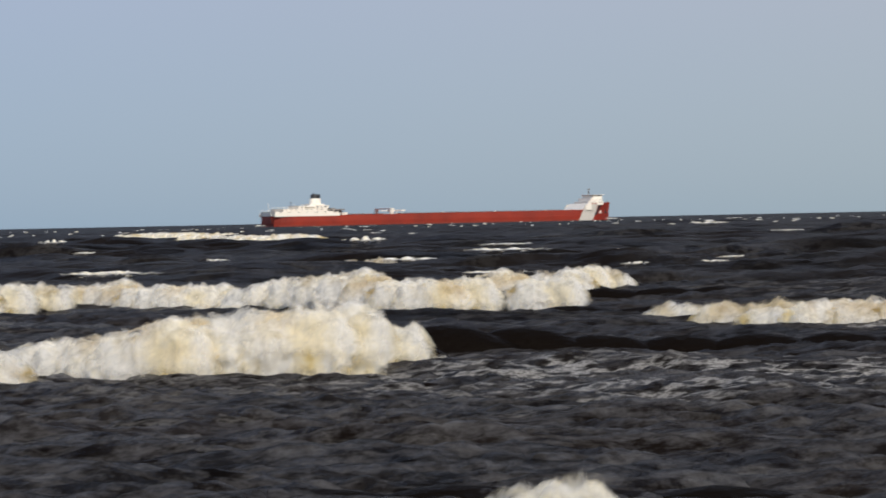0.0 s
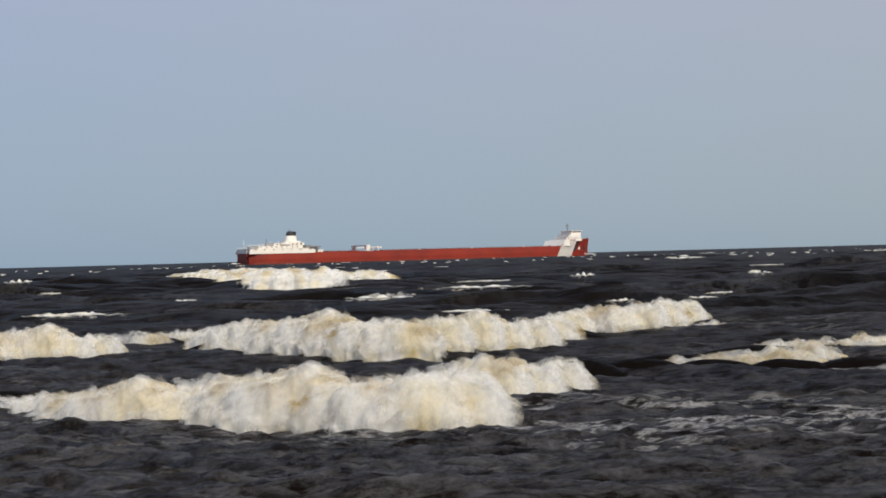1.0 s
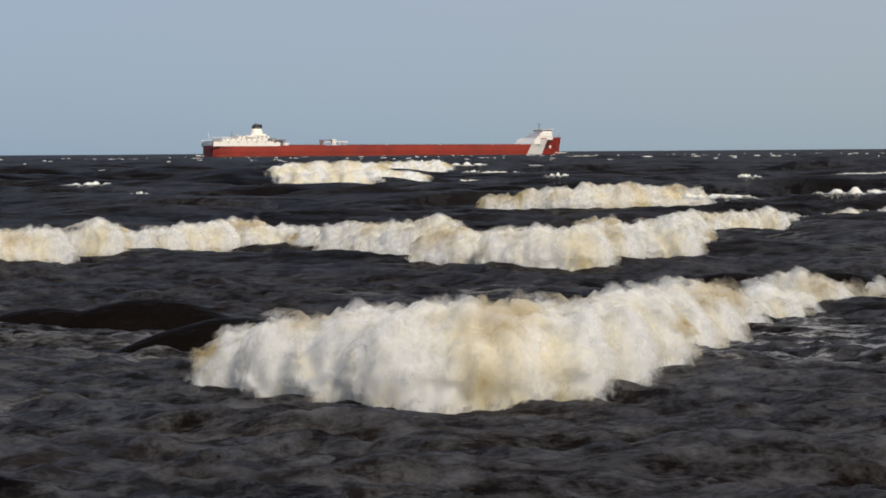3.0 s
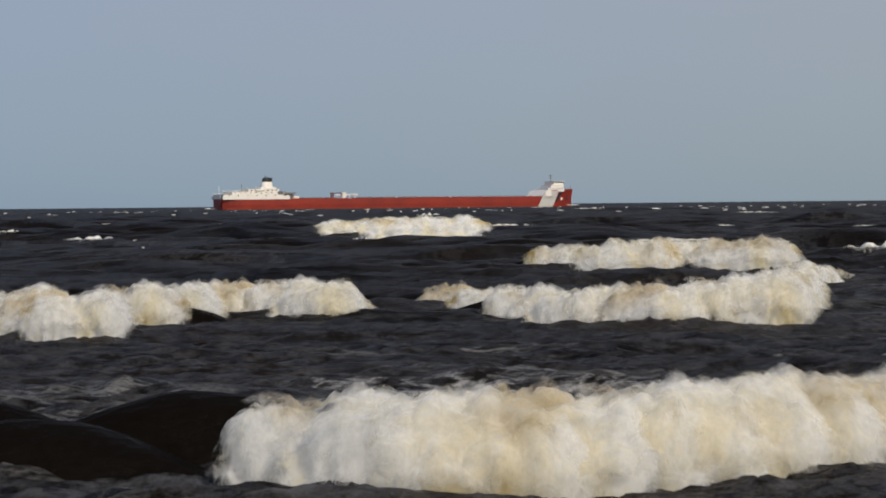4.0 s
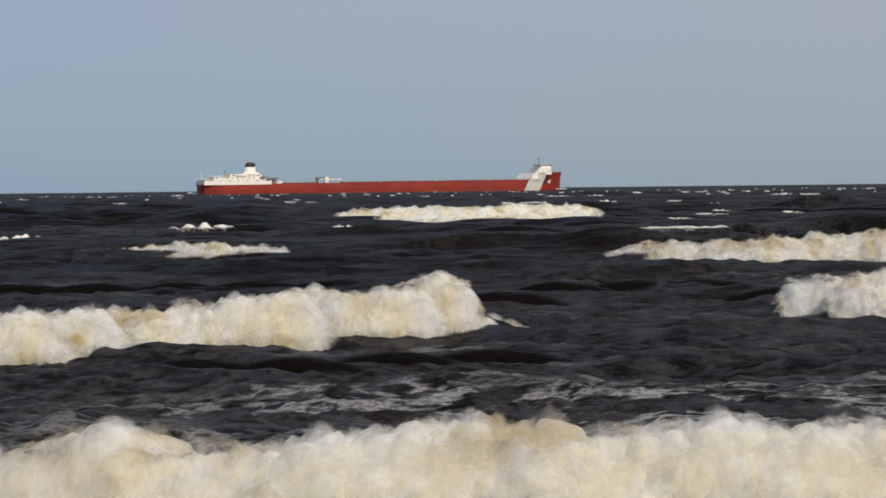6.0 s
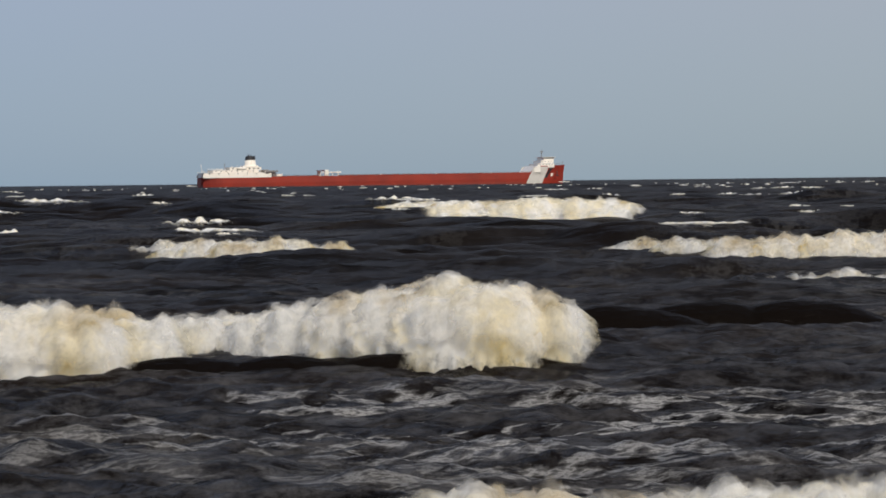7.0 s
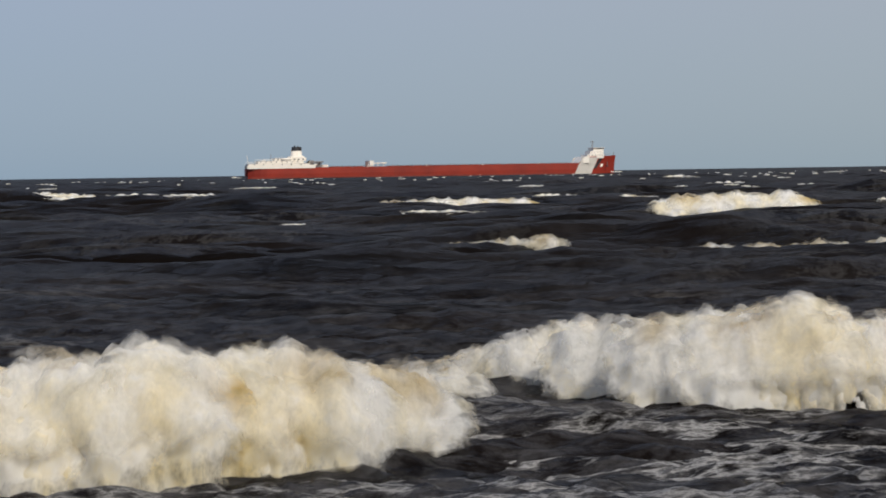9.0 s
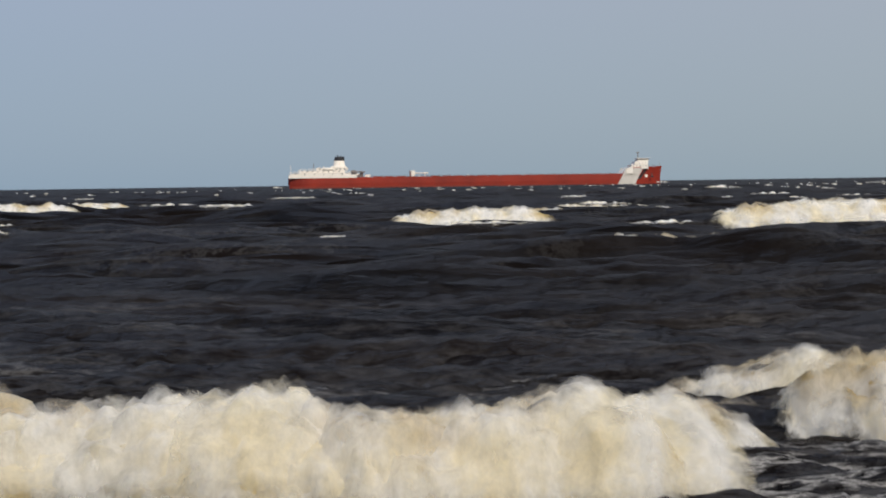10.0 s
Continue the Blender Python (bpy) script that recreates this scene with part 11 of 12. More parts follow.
    walk(breaker_far_swell[2], [(0, P(-54.47, 92.48, -0.56)), (0.5, P(-54.47, 118.1, -0.89)), (1, P(-54.47, 143.5, -0.89)), (2, P(-54.47, 65.32, -0.89)), (3.5, P(-54.47, 72.89, -0.89)), (4, P(-54.47, 44.04, -0.89)), (4.5, P(-54.47, 59.71, -0.89)), (5, P(-54.47, 44.14, -0.89)), (5.7, P(-54.47, 32.94, -0.89)), (6.5, P(-54.47, 1.69, -0.89)), (7, P(-54.47, 35.77, -0.89)), (7.5, P(-54.47, -29.87, -0.89)), (8, P(-54.47, -8.76, -0.89)), (8.5, P(-54.47, -21.15, -0.89)), (9, P(-54.47, -15.39, -0.89)), (9.5, P(-54.47, -21.65, -0.89)), (10, P(-54.47, 12.18, -0.89))])
    walk(breaker_far_swell[3], [(0, P(-46.15, 73.75, -0.6)), (0.5, P(-46.15, 115.7, -0.89)), (1, P(-46.15, 134.9, -0.89)), (2, P(-46.15, 65.32, -0.89)), (3.5, P(-46.15, 72.89, -0.89)), (4, P(-46.15, 44.04, -0.89)), (4.5, P(-46.15, 59.71, -0.89)), (5, P(-46.15, 44.14, -0.89)), (5.7, P(-46.15, 32.94, -0.89)), (6.5, P(-46.15, 1.69, -0.89)), (7, P(-46.15, 35.77, -0.89)), (7.5, P(-46.15, -29.87, -0.89)), (8, P(-46.15, -8.76, -0.89)), (8.5, P(-46.15, -21.15, -0.89)), (9, P(-46.15, -15.39, -0.89)), (9.5, P(-46.15, -21.65, -0.89)), (10, P(-46.15, 12.18, -0.89))])
    walk(breaker_far_swell[4], [(0, P(-37.83, 46.01, -0.71)), (0.5, P(-37.83, 98.82, -0.57)), (2, P(-37.83, 65.32, -0.89)), (3.5, P(-37.83, 72.89, -0.89)), (4, P(-37.83, 44.04, -0.89)), (4.5, P(-37.83, 59.71, -0.89)), (5, P(-37.83, 44.14, -0.89)), (5.7, P(-37.83, 32.94, -0.89)), (6.5, P(-37.83, 1.69, -0.89)), (7, P(-37.83, 35.77, -0.89)), (7.5, P(-37.83, -29.87, -0.89)), (8, P(-37.83, -8.76, -0.89)), (8.5, P(-37.83, -21.15, -0.89)), (9, P(-37.83, -15.39, -0.89)), (9.5, P(-37.83, -21.65, -0.89)), (10, P(-37.83, 12.18, -0.89))])
    walk(breaker_far_swell[5], [(0, P(-29.51, -1.7, -0.7)), (0.5, P(-29.51, 52.96, -0.44)), (1, P(-29.51, 31.55, -0.46)), (2, P(-29.51, 29.05, -0.89)), (3.5, P(-29.51, 72.89, -0.89)), (4, P(-29.51, 44.04, -0.89)), (4.5, P(-29.51, 59.71, -0.89)), (5, P(-29.51, 44.14, -0.89)), (5.7, P(-29.51, 32.94, -0.89)), (6.5, P(-29.51, 1.69, -0.89)), (7, P(-29.51, 35.77, -0.89)), (7.5, P(-29.51, -29.87, -0.89)), (8, P(-29.51, -8.76, -0.89)), (8.5, P(-29.51, -21.15, -0.89)), (9, P(-29.51, -15.39, -0.89)), (9.5, P(-29.51, -21.65, -0.89)), (10, P(-29.51, 12.18, -0.89))])
    walk(breaker_far_swell[6], [(0, P(-21.19, -36.93, -0.69)), (0.5, P(-21.19, -17.78, -0.34)), (1, P(-21.19, -30.15, -0.3)), (2, P(-21.19, -57.92, -0.62)), (3.5, P(-21.19, 50.08, -0.89)), (4, P(-21.19, 44.04, -0.89)), (4.5, P(-21.19, 59.71, -0.89)), (5, P(-21.19, 44.14, -0.89)), (5.7, P(-21.19, 32.94, -0.89)), (6.5, P(-21.19, 1.69, -0.89)), (7, P(-21.19, 35.77, -0.89)), (7.5, P(-21.19, -29.87, -0.89)), (8, P(-21.19, -8.76, -0.89)), (8.5, P(-21.19, -21.15, -0.89)), (9, P(-21.19, -15.39, -0.89)), (9.5, P(-21.19, -21.65, -0.89)), (10, P(-21.19, 12.18, -0.89))])
    walk(breaker_far_swell[7], [(0, P(-12.87, -35.84, -0.89)), (0.5, P(-12.87, -40.74, -0.72)), (1, P(-12.87, -74.72, -0.24)), (2, P(-12.87, -139.23, -0.36)), (3.5, P(-12.87, -49.98, -0.74)), (4, P(-12.87, 30.76, -0.89)), (4.5, P(-12.87, 50.78, -0.89)), (5, P(-12.87, 41.59, -0.89)), (5.7, P(-12.87, 32.94, -0.89)), (6.5, P(-12.87, 1.69, -0.89)), (7, P(-12.87, 35.77, -0.89)), (7.5, P(-12.87, -29.87, -0.89)), (8, P(-12.87, -8.76, -0.89)), (8.5, P(-12.87, -21.15, -0.89)), (9, P(-12.87, -15.39, -0.89)), (9.5, P(-12.87, -21.65, -0.89)), (10, P(-12.87, 12.18, -0.89))])
    walk(breaker_far_swell[8], [(0, P(-4.55, -32.35, -0.89)), (0.5, P(-4.55, -58.53, -0.89)), (1, P(-4.55, -63.04, -0.86)), (2, P(-4.55, -150.44, -0.43)), (3.5, P(-4.55, -137.52, -0.44)), (4, P(-4.55, -47.86, -0.48)), (4.5, P(-4.55, -39.79, -0.68)), (5, P(-4.55, -20.3, -0.79)), (5.7, P(-4.55, -0.45, -0.89)), (6.5, P(-4.55, -9.03, -0.89)), (7, P(-4.55, 30.59, -0.89)), (7.5, P(-4.55, -18.07, -0.89)), (8, P(-4.55, -11.35, -0.89)), (8.5, P(-4.55, -24.61, -0.89)), (9, P(-4.55, -22.35, -0.89)), (9.5, P(-4.55, -23.26, -0.89)), (10, P(-4.55, 5.59, -0.89))])
    walk(breaker_far_swell[9], [(0, P(3.77, -32.35, -0.89)), (0.5, P(3.77, -58.53, -0.89)), (1, P(3.77, -59.8, -0.89)), (2, P(3.77, -55.38, -0.89)), (3.5, P(3.77, -122.03, -0.57)), (4, P(3.77, -69.05, -0.39)), (4.5, P(3.77, -101.51, -0.44)), (5, P(3.77, -84.05, -0.47)), (5.7, P(3.77, -56.01, -0.56)), (6.5, P(3.77, -46.21, -0.66)), (7, P(3.77, -16.97, -0.7)), (7.5, P(3.77, 8.2, -0.79)), (8, P(3.77, 0.21, -0.84)), (8.5, P(3.77, -23.5, -0.89)), (9, P(3.77, -31.6, -0.87)), (9.5, P(3.77, -18.26, -0.77)), (10, P(3.77, 5.76, -0.86))])
    walk(breaker_far_swell[10], [(0, P(12.09, -32.35, -0.89)), (0.5, P(12.09, -58.53, -0.89)), (1, P(12.09, -59.8, -0.89)), (2, P(12.09, -28.35, -0.89)), (3.5, P(12.09, -66.8, -0.89)), (4, P(12.09, -40.08, -0.89)), (4.5, P(12.09, -71.05, -0.89)), (5, P(12.09, -63.45, -0.86)), (5.7, P(12.09, -51, -0.69)), (6.5, P(12.09, -48.58, -0.57)), (7, P(12.09, -67.97, -0.64)), (7.5, P(12.09, -46.09, -0.52)), (8, P(12.09, -11.42, -0.59)), (8.5, P(12.09, -17.92, -0.75)), (9, P(12.09, -8.07, -0.81)), (9.5, P(12.09, 14.2, -0.7)), (10, P(12.09, 3.54, -0.89))])
    walk(breaker_far_swell[11], [(0, P(20.41, -32.35, -0.89)), (0.5, P(20.41, -58.53, -0.89)), (1, P(20.41, -59.8, -0.89)), (2, P(20.41, -28.35, -0.89)), (3.5, P(20.41, -64.64, -0.89)), (4, P(20.41, -38.38, -0.89)), (4.5, P(20.41, -62.14, -0.89)), (5, P(20.41, -53.2, -0.89)), (5.7, P(20.41, -24.27, -0.89)), (6.5, P(20.41, -16.52, -0.89)), (7, P(20.41, -70.38, -0.89)), (7.5, P(20.41, -64.77, -0.89)), (8, P(20.41, -15.41, -0.73)), (8.5, P(20.41, -15.6, -0.63)), (9, P(20.41, -76.58, -0.58)), (9.5, P(20.41, -64.34, -0.6)), (10, P(20.41, -69.42, -0.69))])
    walk(breaker_far_swell[12], [(0, P(28.73, -32.35, -0.89)), (0.5, P(28.73, -58.53, -0.89)), (1, P(28.73, -59.8, -0.89)), (2, P(28.73, -28.35, -0.89)), (3.5, P(28.73, -64.64, -0.89)), (4, P(28.73, -38.38, -0.89)), (4.5, P(28.73, -62.14, -0.89)), (5, P(28.73, -53.2, -0.89)), (5.7, P(28.73, -17.39, -0.89)), (6.5, P(28.73, -5.58, -0.89)), (7, P(28.73, -69.97, -0.89)), (7.5, P(28.73, -63.6, -0.89)), (8, P(28.73, -9.01, -0.89)), (8.5, P(28.73, -3.22, -0.89)), (9, P(28.73, -64.88, -0.65)), (9.5, P(28.73, -60.47, -0.45)), (10, P(28.73, -45.99, -0.44))])
    walk(breaker_far_swell[13], [(0, P(37.05, -32.35, -0.89)), (0.5, P(37.05, -58.53, -0.89)), (1, P(37.05, -59.8, -0.89)), (2, P(37.05, -28.35, -0.89)), (3.5, P(37.05, -64.64, -0.89)), (4, P(37.05, -38.38, -0.89)), (4.5, P(37.05, -62.14, -0.89)), (5, P(37.05, -53.2, -0.89)), (5.7, P(37.05, -17.39, -0.89)), (6.5, P(37.05, -5.58, -0.89)), (7, P(37.05, -69.97, -0.89)), (7.5, P(37.05, -63.6, -0.89)), (8, P(37.05, -9.01, -0.89)), (8.5, P(37.05, -3.33, -0.89)), (9, P(37.05, -19.82, -0.89)), (9.5, P(37.05, -18.23, -0.6)), (10, P(37.05, -52.54, -0.71))])
    walk(breaker_far_swell[14], [(0, P(45.37, -32.35, -0.89)), (0.5, P(45.37, -58.53, -0.89)), (1, P(45.37, -59.8, -0.89)), (2, P(45.37, -28.35, -0.89)), (3.5, P(45.37, -64.64, -0.89)), (4, P(45.37, -38.38, -0.89)), (4.5, P(45.37, -62.14, -0.89)), (5, P(45.37, -53.2, -0.89)), (5.7, P(45.37, -17.39, -0.89)), (6.5, P(45.37, -5.58, -0.89)), (7, P(45.37, -69.97, -0.89)), (7.5, P(45.37, -63.6, -0.89)), (8, P(45.37, -9.01, -0.89)), (8.5, P(45.37, -3.33, -0.89)), (9, P(45.37, -1.43, -0.89)), (9.5, P(45.37, 15.03, -0.89)), (10, P(45.37, -52.54, -0.89))])
    walk(breaker_side, [(0, P(0, 69.82, 0)), (0.5, P(0, 69.84, 0)), (1, P(0, 68.91, 0)), (1.5, P(0, 66.81, 0)), (2, P(0, 64.71, 0)), (2.7, P(0, 78.79, 0)), (3.5, P(0, 77.65, 0)), (10, P(0, 48.4, 0))])
    walk(breaker_side_foam[0], [(0, P(7.41, 3.74, -0.98)), (0.5, P(7.41, 0.18, -2)), (1, P(7.41, -6.22, -1.11)), (1.5, P(7.41, 0.66, -2)), (2, P(7.41, -3.04, -2)), (2.7, P(7.41, -1.21, -2)), (3.5, P(7.41, -0.95, -2)), (10, P(7.41, -0.95, -2))])
    walk(breaker_side_foam[1], [(0, P(8.61, 1.23, -0.89)), (0.5, P(8.61, 0.57, -2)), (1, P(8.61, -4.19, -1.09)), (1.5, P(8.61, 0.66, -2)), (2, P(8.61, -2.64, -2)), (2.7, P(8.61, -0.82, -2)), (3.5, P(8.61, -0.56, -2)), (10, P(8.61, -0.56, -2))])
    walk(breaker_side_foam[2], [(0, P(9.81, -1.49, -0.82)), (0.5, P(9.81, -2.91, -1.05)), (1, P(9.81, 0.04, -1.08)), (1.5, P(9.81, 0.66, -2)), (2, P(9.81, -2.83, -2)), (2.7, P(9.81, -1.01, -2)), (3.5, P(9.81, -0.75, -2)), (10, P(9.81, -0.75, -2))])
    walk(breaker_side_foam[3], [(0, P(11.01, -1.88, -0.74)), (0.5, P(11.01, -1.01, -0.98)), (1, P(11.01, 2.59, -1.05)), (1.5, P(11.01, 0.66, -2)), (2, P(11.01, -2.67, -2)), (2.7, P(11.01, -0.85, -2)), (3.5, P(11.01, -0.59, -2)), (10, P(11.01, -0.59, -2))])
    walk(breaker_side_foam[4], [(0, P(12.21, -2.09, -0.7)), (0.5, P(12.21, -0.2, -0.91)), (1, P(12.21, 2.3, -1.01)), (1.5, P(12.21, -1.24, -0.71)), (2, P(12.21, 2.85, -1.97)), (2.7, P(12.21, -0.04, -2)), (3.5, P(12.21, -0.45, -2)), (10, P(12.21, -0.45, -2))])
    walk(breaker_side_foam[5], [(0, P(13.41, -2.33, -0.69)), (0.5, P(13.41, -0.91, -0.83)), (1, P(13.41, 1.7, -0.98)), (1.5, P(13.41, -1.7, -0.72)), (2, P(13.41, 2, -1.12)), (2.7, P(13.41, -0.37, -1.99)), (3.5, P(13.41, -0.7, -2)), (10, P(13.41, -0.7, -2))])
    walk(breaker_side_foam[6], [(0, P(14.61, -2.35, -0.69)), (0.5, P(14.61, -0.93, -0.82)), (1, P(14.61, 1.68, -0.97)), (1.5, P(14.61, -2.15, -0.72)), (2, P(14.61, 1.66, -1.09)), (2.7, P(14.61, -0.43, -1.99)), (3.5, P(14.61, -0.72, -2)), (10, P(14.61, -0.72, -2))])
    walk(breaker_side_foam[7], [(0, P(15.81, -2.59, -0.69)), (0.5, P(15.81, -1.17, -0.82)), (1, P(15.81, 1.44, -0.97)), (1.5, P(15.81, -2.6, -0.73)), (2, P(15.81, 1.42, -1.09)), (2.7, P(15.81, -0.9, -1.98)), (3.5, P(15.81, -1.23, -2)), (10, P(15.81, -1.23, -2))])
    walk(breaker_side_swell[0], [(0, P(3.09, 7.45, -1.51)), (0.5, P(3.09, 3.59, -1.51)), (1, P(3.09, -3.2, -1.51)), (1.5, P(3.09, -5.25, -1.51)), (2, P(3.09, 0.38, -1.51)), (2.7, P(3.09, 2.2, -1.51)), (3.5, P(3.09, 2.46, -1.74)), (10, P(3.09, 2.46, -1.89))])
    walk(breaker_side_swell[1], [(0, P(6.21, 7.07, -1.51)), (0.5, P(6.21, 3.59, -1.51)), (1, P(6.21, -3.06, -1.51)), (1.5, P(6.21, -5.18, -1.51)), (2, P(6.21, 0.38, -1.51)), (2.7, P(6.21, 2.2, -1.51)), (3.5, P(6.21, 2.46, -1.74)), (10, P(6.21, 2.46, -1.89))])
    walk(breaker_side_swell[2], [(0, P(9.33, 3.07, -1.51)), (0.5, P(9.33, 2.36, -1.51)), (1, P(9.33, 1.32, -1.51)), (1.5, P(9.33, -2.99, -1.51)), (2, P(9.33, 0.38, -1.51)), (2.7, P(9.33, 2.2, -1.51)), (3.5, P(9.33, 2.46, -1.74)), (10, P(9.33, 2.46, -1.89))])
    walk(breaker_side_swell[3], [(0, P(12.45, 0.61, -1.51)), (0.5, P(12.45, 2.02, -1.51)), (1, P(12.45, 5.05, -1.51)), (1.5, P(12.45, 0.36, -1.51)), (2, P(12.45, 3.23, -1.51)), (2.7, P(12.45, 2.56, -1.51)), (10, P(12.45, 2.46, -1.89))])
    walk(breaker_side_swell[4], [(0, P(15.57, 0.46, -1.51)), (0.5, P(15.57, 1.97, -1.51)), (1, P(15.57, 4.67, -1.51)), (1.5, P(15.57, 0.72, -1.51)), (2, P(15.57, 4.75, -1.51)), (2.7, P(15.57, 2.55, -1.51)), (3.5, P(15.57, 2.23, -1.74)), (10, P(15.57, 2.23, -1.89))])
    walk(breaker_side_swell[5], [(0, P(18.69, 0.46, -1.51)), (0.5, P(18.69, 1.97, -1.51)), (1, P(18.69, 4.67, -1.51)), (1.5, P(18.69, 0.67, -1.51)), (2, P(18.69, 4.72, -1.51)), (2.7, P(18.69, 2.33, -1.51)), (3.5, P(18.69, 1.99, -1.74)), (10, P(18.69, 1.99, -1.89))])
    walk(breaker_thin, [(0, P(0, 166.8, 0)), (4.5, P(0, 143.4, 0)), (5, P(0, 127.9, 0)), (5.7, P(0, 111.6, 0)), (6.5, P(0, 98.48, 0)), (7, P(0, 96.19, 0)), (7.5, P(0, 91.92, 0)), (8, P(0, 89.14, 0)), (8.5, P(0, 88.33, 0)), (9, P(0, 84.06, 0)), (9.5, P(0, 90.2, 0)), (10, P(0, 86.3, 0))])
    walk(breaker_thin_foam[0], [(0, P(-18.42, -0.44, -2)), (4, P(-18.42, -0.44, -2)), (4.5, P(-18.42, -0.29, -1.04)), (5, P(-18.42, -7.8, -1.2)), (5.7, P(-18.42, -5.6, -2)), (6.5, P(-18.42, 3.8, -2)), (7, P(-18.42, 2.41, -2)), (7.5, P(-18.42, 5.26, -2)), (8, P(-18.42, -3.34, -2)), (8.5, P(-18.42, -1.62, -2)), (9, P(-18.42, -0.27, -2)), (9.5, P(-18.42, -7.28, -2)), (10, P(-18.42, 6.71, -2))])
    walk(breaker_thin_foam[1], [(0, P(-14.52, -0.75, -2)), (4.5, P(-14.52, -0.75, -2)), (5, P(-14.52, -2.14, -0.81)), (5.7, P(-14.52, -0.99, -0.91)), (6.5, P(-14.52, 3.8, -2)), (7, P(-14.52, 2.41, -2)), (7.5, P(-14.52, 5.26, -2)), (8, P(-14.52, -3.34, -2)), (8.5, P(-14.52, -1.62, -2)), (9, P(-14.52, -0.27, -2)), (9.5, P(-14.52, -7.28, -2)), (10, P(-14.52, 6.71, -2))])
    walk(breaker_thin_foam[2], [(0, P(-13.22, -0.94, -2)), (4.5, P(-13.22, -0.94, -2)), (5, P(-13.22, 1.63, -0.73)), (5.7, P(-13.22, 1.84, -0.85)), (6.5, P(-13.22, 3.8, -2)), (7, P(-13.22, 2.41, -2)), (7.5, P(-13.22, 5.26, -2)), (8, P(-13.22, -3.34, -2)), (8.5, P(-13.22, -1.62, -2)), (9, P(-13.22, -0.27, -2)), (9.5, P(-13.22, -7.28, -2)), (10, P(-13.22, 6.71, -2))])
    walk(breaker_thin_foam[3], [(0, P(-11.92, -0.78, -2)), (4.5, P(-11.92, -0.78, -2)), (5, P(-11.92, 1.39, -1.2)), (5.7, P(-11.92, 1.81, -0.93)), (6.5, P(-11.92, 3.17, -2)), (7, P(-11.92, 2.41, -2)), (7.5, P(-11.92, 5.26, -2)), (8, P(-11.92, -3.34, -2)), (8.5, P(-11.92, -1.62, -2)), (9, P(-11.92, -0.27, -2)), (9.5, P(-11.92, -7.28, -2)), (10, P(-11.92, 6.71, -2))])
    walk(breaker_thin_foam[4], [(0, P(-10.62, -0.64, -2)), (4.5, P(-10.62, -0.64, -2)), (5, P(-10.62, 1.44, -2)), (5.7, P(-10.62, 0.75, -0.92)), (6.5, P(-10.62, 0.32, -0.68)), (7, P(-10.62, 2.41, -2)), (7.5, P(-10.62, 5.26, -2)), (8, P(-10.62, -3.34, -2)), (8.5, P(-10.62, -1.62, -2)), (9, P(-10.62, -0.27, -2)), (9.5, P(-10.62, -7.28, -2)), (10, P(-10.62, 6.71, -2))])
    walk(breaker_thin_foam[5], [(0, P(-9.32, -0.88, -2)), (4.5, P(-9.32, -0.88, -2)), (5, P(-9.32, 1.2, -2)), (5.7, P(-9.32, -0.71, -0.87)), (6.5, P(-9.32, -2.54, -0.52)), (7, P(-9.32, 1.72, -2)), (7.5, P(-9.32, 3.48, -0.73)), (8, P(-9.32, -3.34, -2)), (8.5, P(-9.32, -1.62, -2)), (9, P(-9.32, -0.27, -2)), (9.5, P(-9.32, -7.28, -2)), (10, P(-9.32, 6.71, -2))])
    walk(breaker_thin_foam[6], [(0, P(-8.02, -0.9, -2)), (4.5, P(-8.02, -0.9, -2)), (5, P(-8.02, 1.18, -2)), (5.7, P(-8.02, -2.23, -0.87)), (6.5, P(-8.02, -6.51, -0.38)), (7, P(-8.02, -0.62, -0.62)), (7.5, P(-8.02, 1.42, -0.65)), (8, P(-8.02, -3.34, -2)), (8.5, P(-8.02, -1.62, -2)), (9, P(-8.02, -0.27, -2)), (9.5, P(-8.02, -7.28, -2)), (10, P(-8.02, 6.71, -2))])
    walk(breaker_thin_foam[7], [(0, P(-6.72, -1.14, -2)), (4.5, P(-6.72, -1.14, -2)), (5, P(-6.72, 0.94, -2)), (5.7, P(-6.72, -3.98, -0.9)), (6.5, P(-6.72, -10.59, -0.24)), (7, P(-6.72, -2.95, -0.51)), (7.5, P(-6.72, -1.33, -0.58)), (8, P(-6.72, -3.34, -2)), (8.5, P(-6.72, -1.62, -2)), (9, P(-6.72, -0.27, -2)), (9.5, P(-6.72, -7.28, -2)), (10, P(-6.72, 6.71, -2))])
    walk(breaker_thin_foam[8], [(0, P(-5.42, -1.03, -2)), (4.5, P(-5.42, -1.03, -2)), (5, P(-5.42, 1.05, -2)), (5.7, P(-5.42, -4.3, -0.95)), (6.5, P(-5.42, -10.68, -0.25)), (7, P(-5.42, -5.2, -0.42)), (7.5, P(-5.42, -4.45, -0.52)), (8, P(-5.42, -3.43, -0.8)), (8.5, P(-5.42, -1.62, -2)), (9, P(-5.42, -0.27, -2)), (9.5, P(-5.42, -7.28, -2)), (10, P(-5.42, 6.71, -2))])
    walk(breaker_thin_foam[9], [(0, P(-4.12, -0.9, -2)), (4.5, P(-4.12, -0.9, -2)), (5, P(-4.12, 1.18, -2)), (5.7, P(-4.12, 1.17, -1.96)), (6.5, P(-4.12, -9.72, -2)), (7, P(-4.12, -7.39, -0.35)), (7.5, P(-4.12, -6.44, -0.49)), (8, P(-4.12, -3.53, -0.74)), (8.5, P(-4.12, -1.99, -0.82)), (9, P(-4.12, -0.27, -2)), (9.5, P(-4.12, -7.28, -2)), (10, P(-4.12, 6.71, -2))])
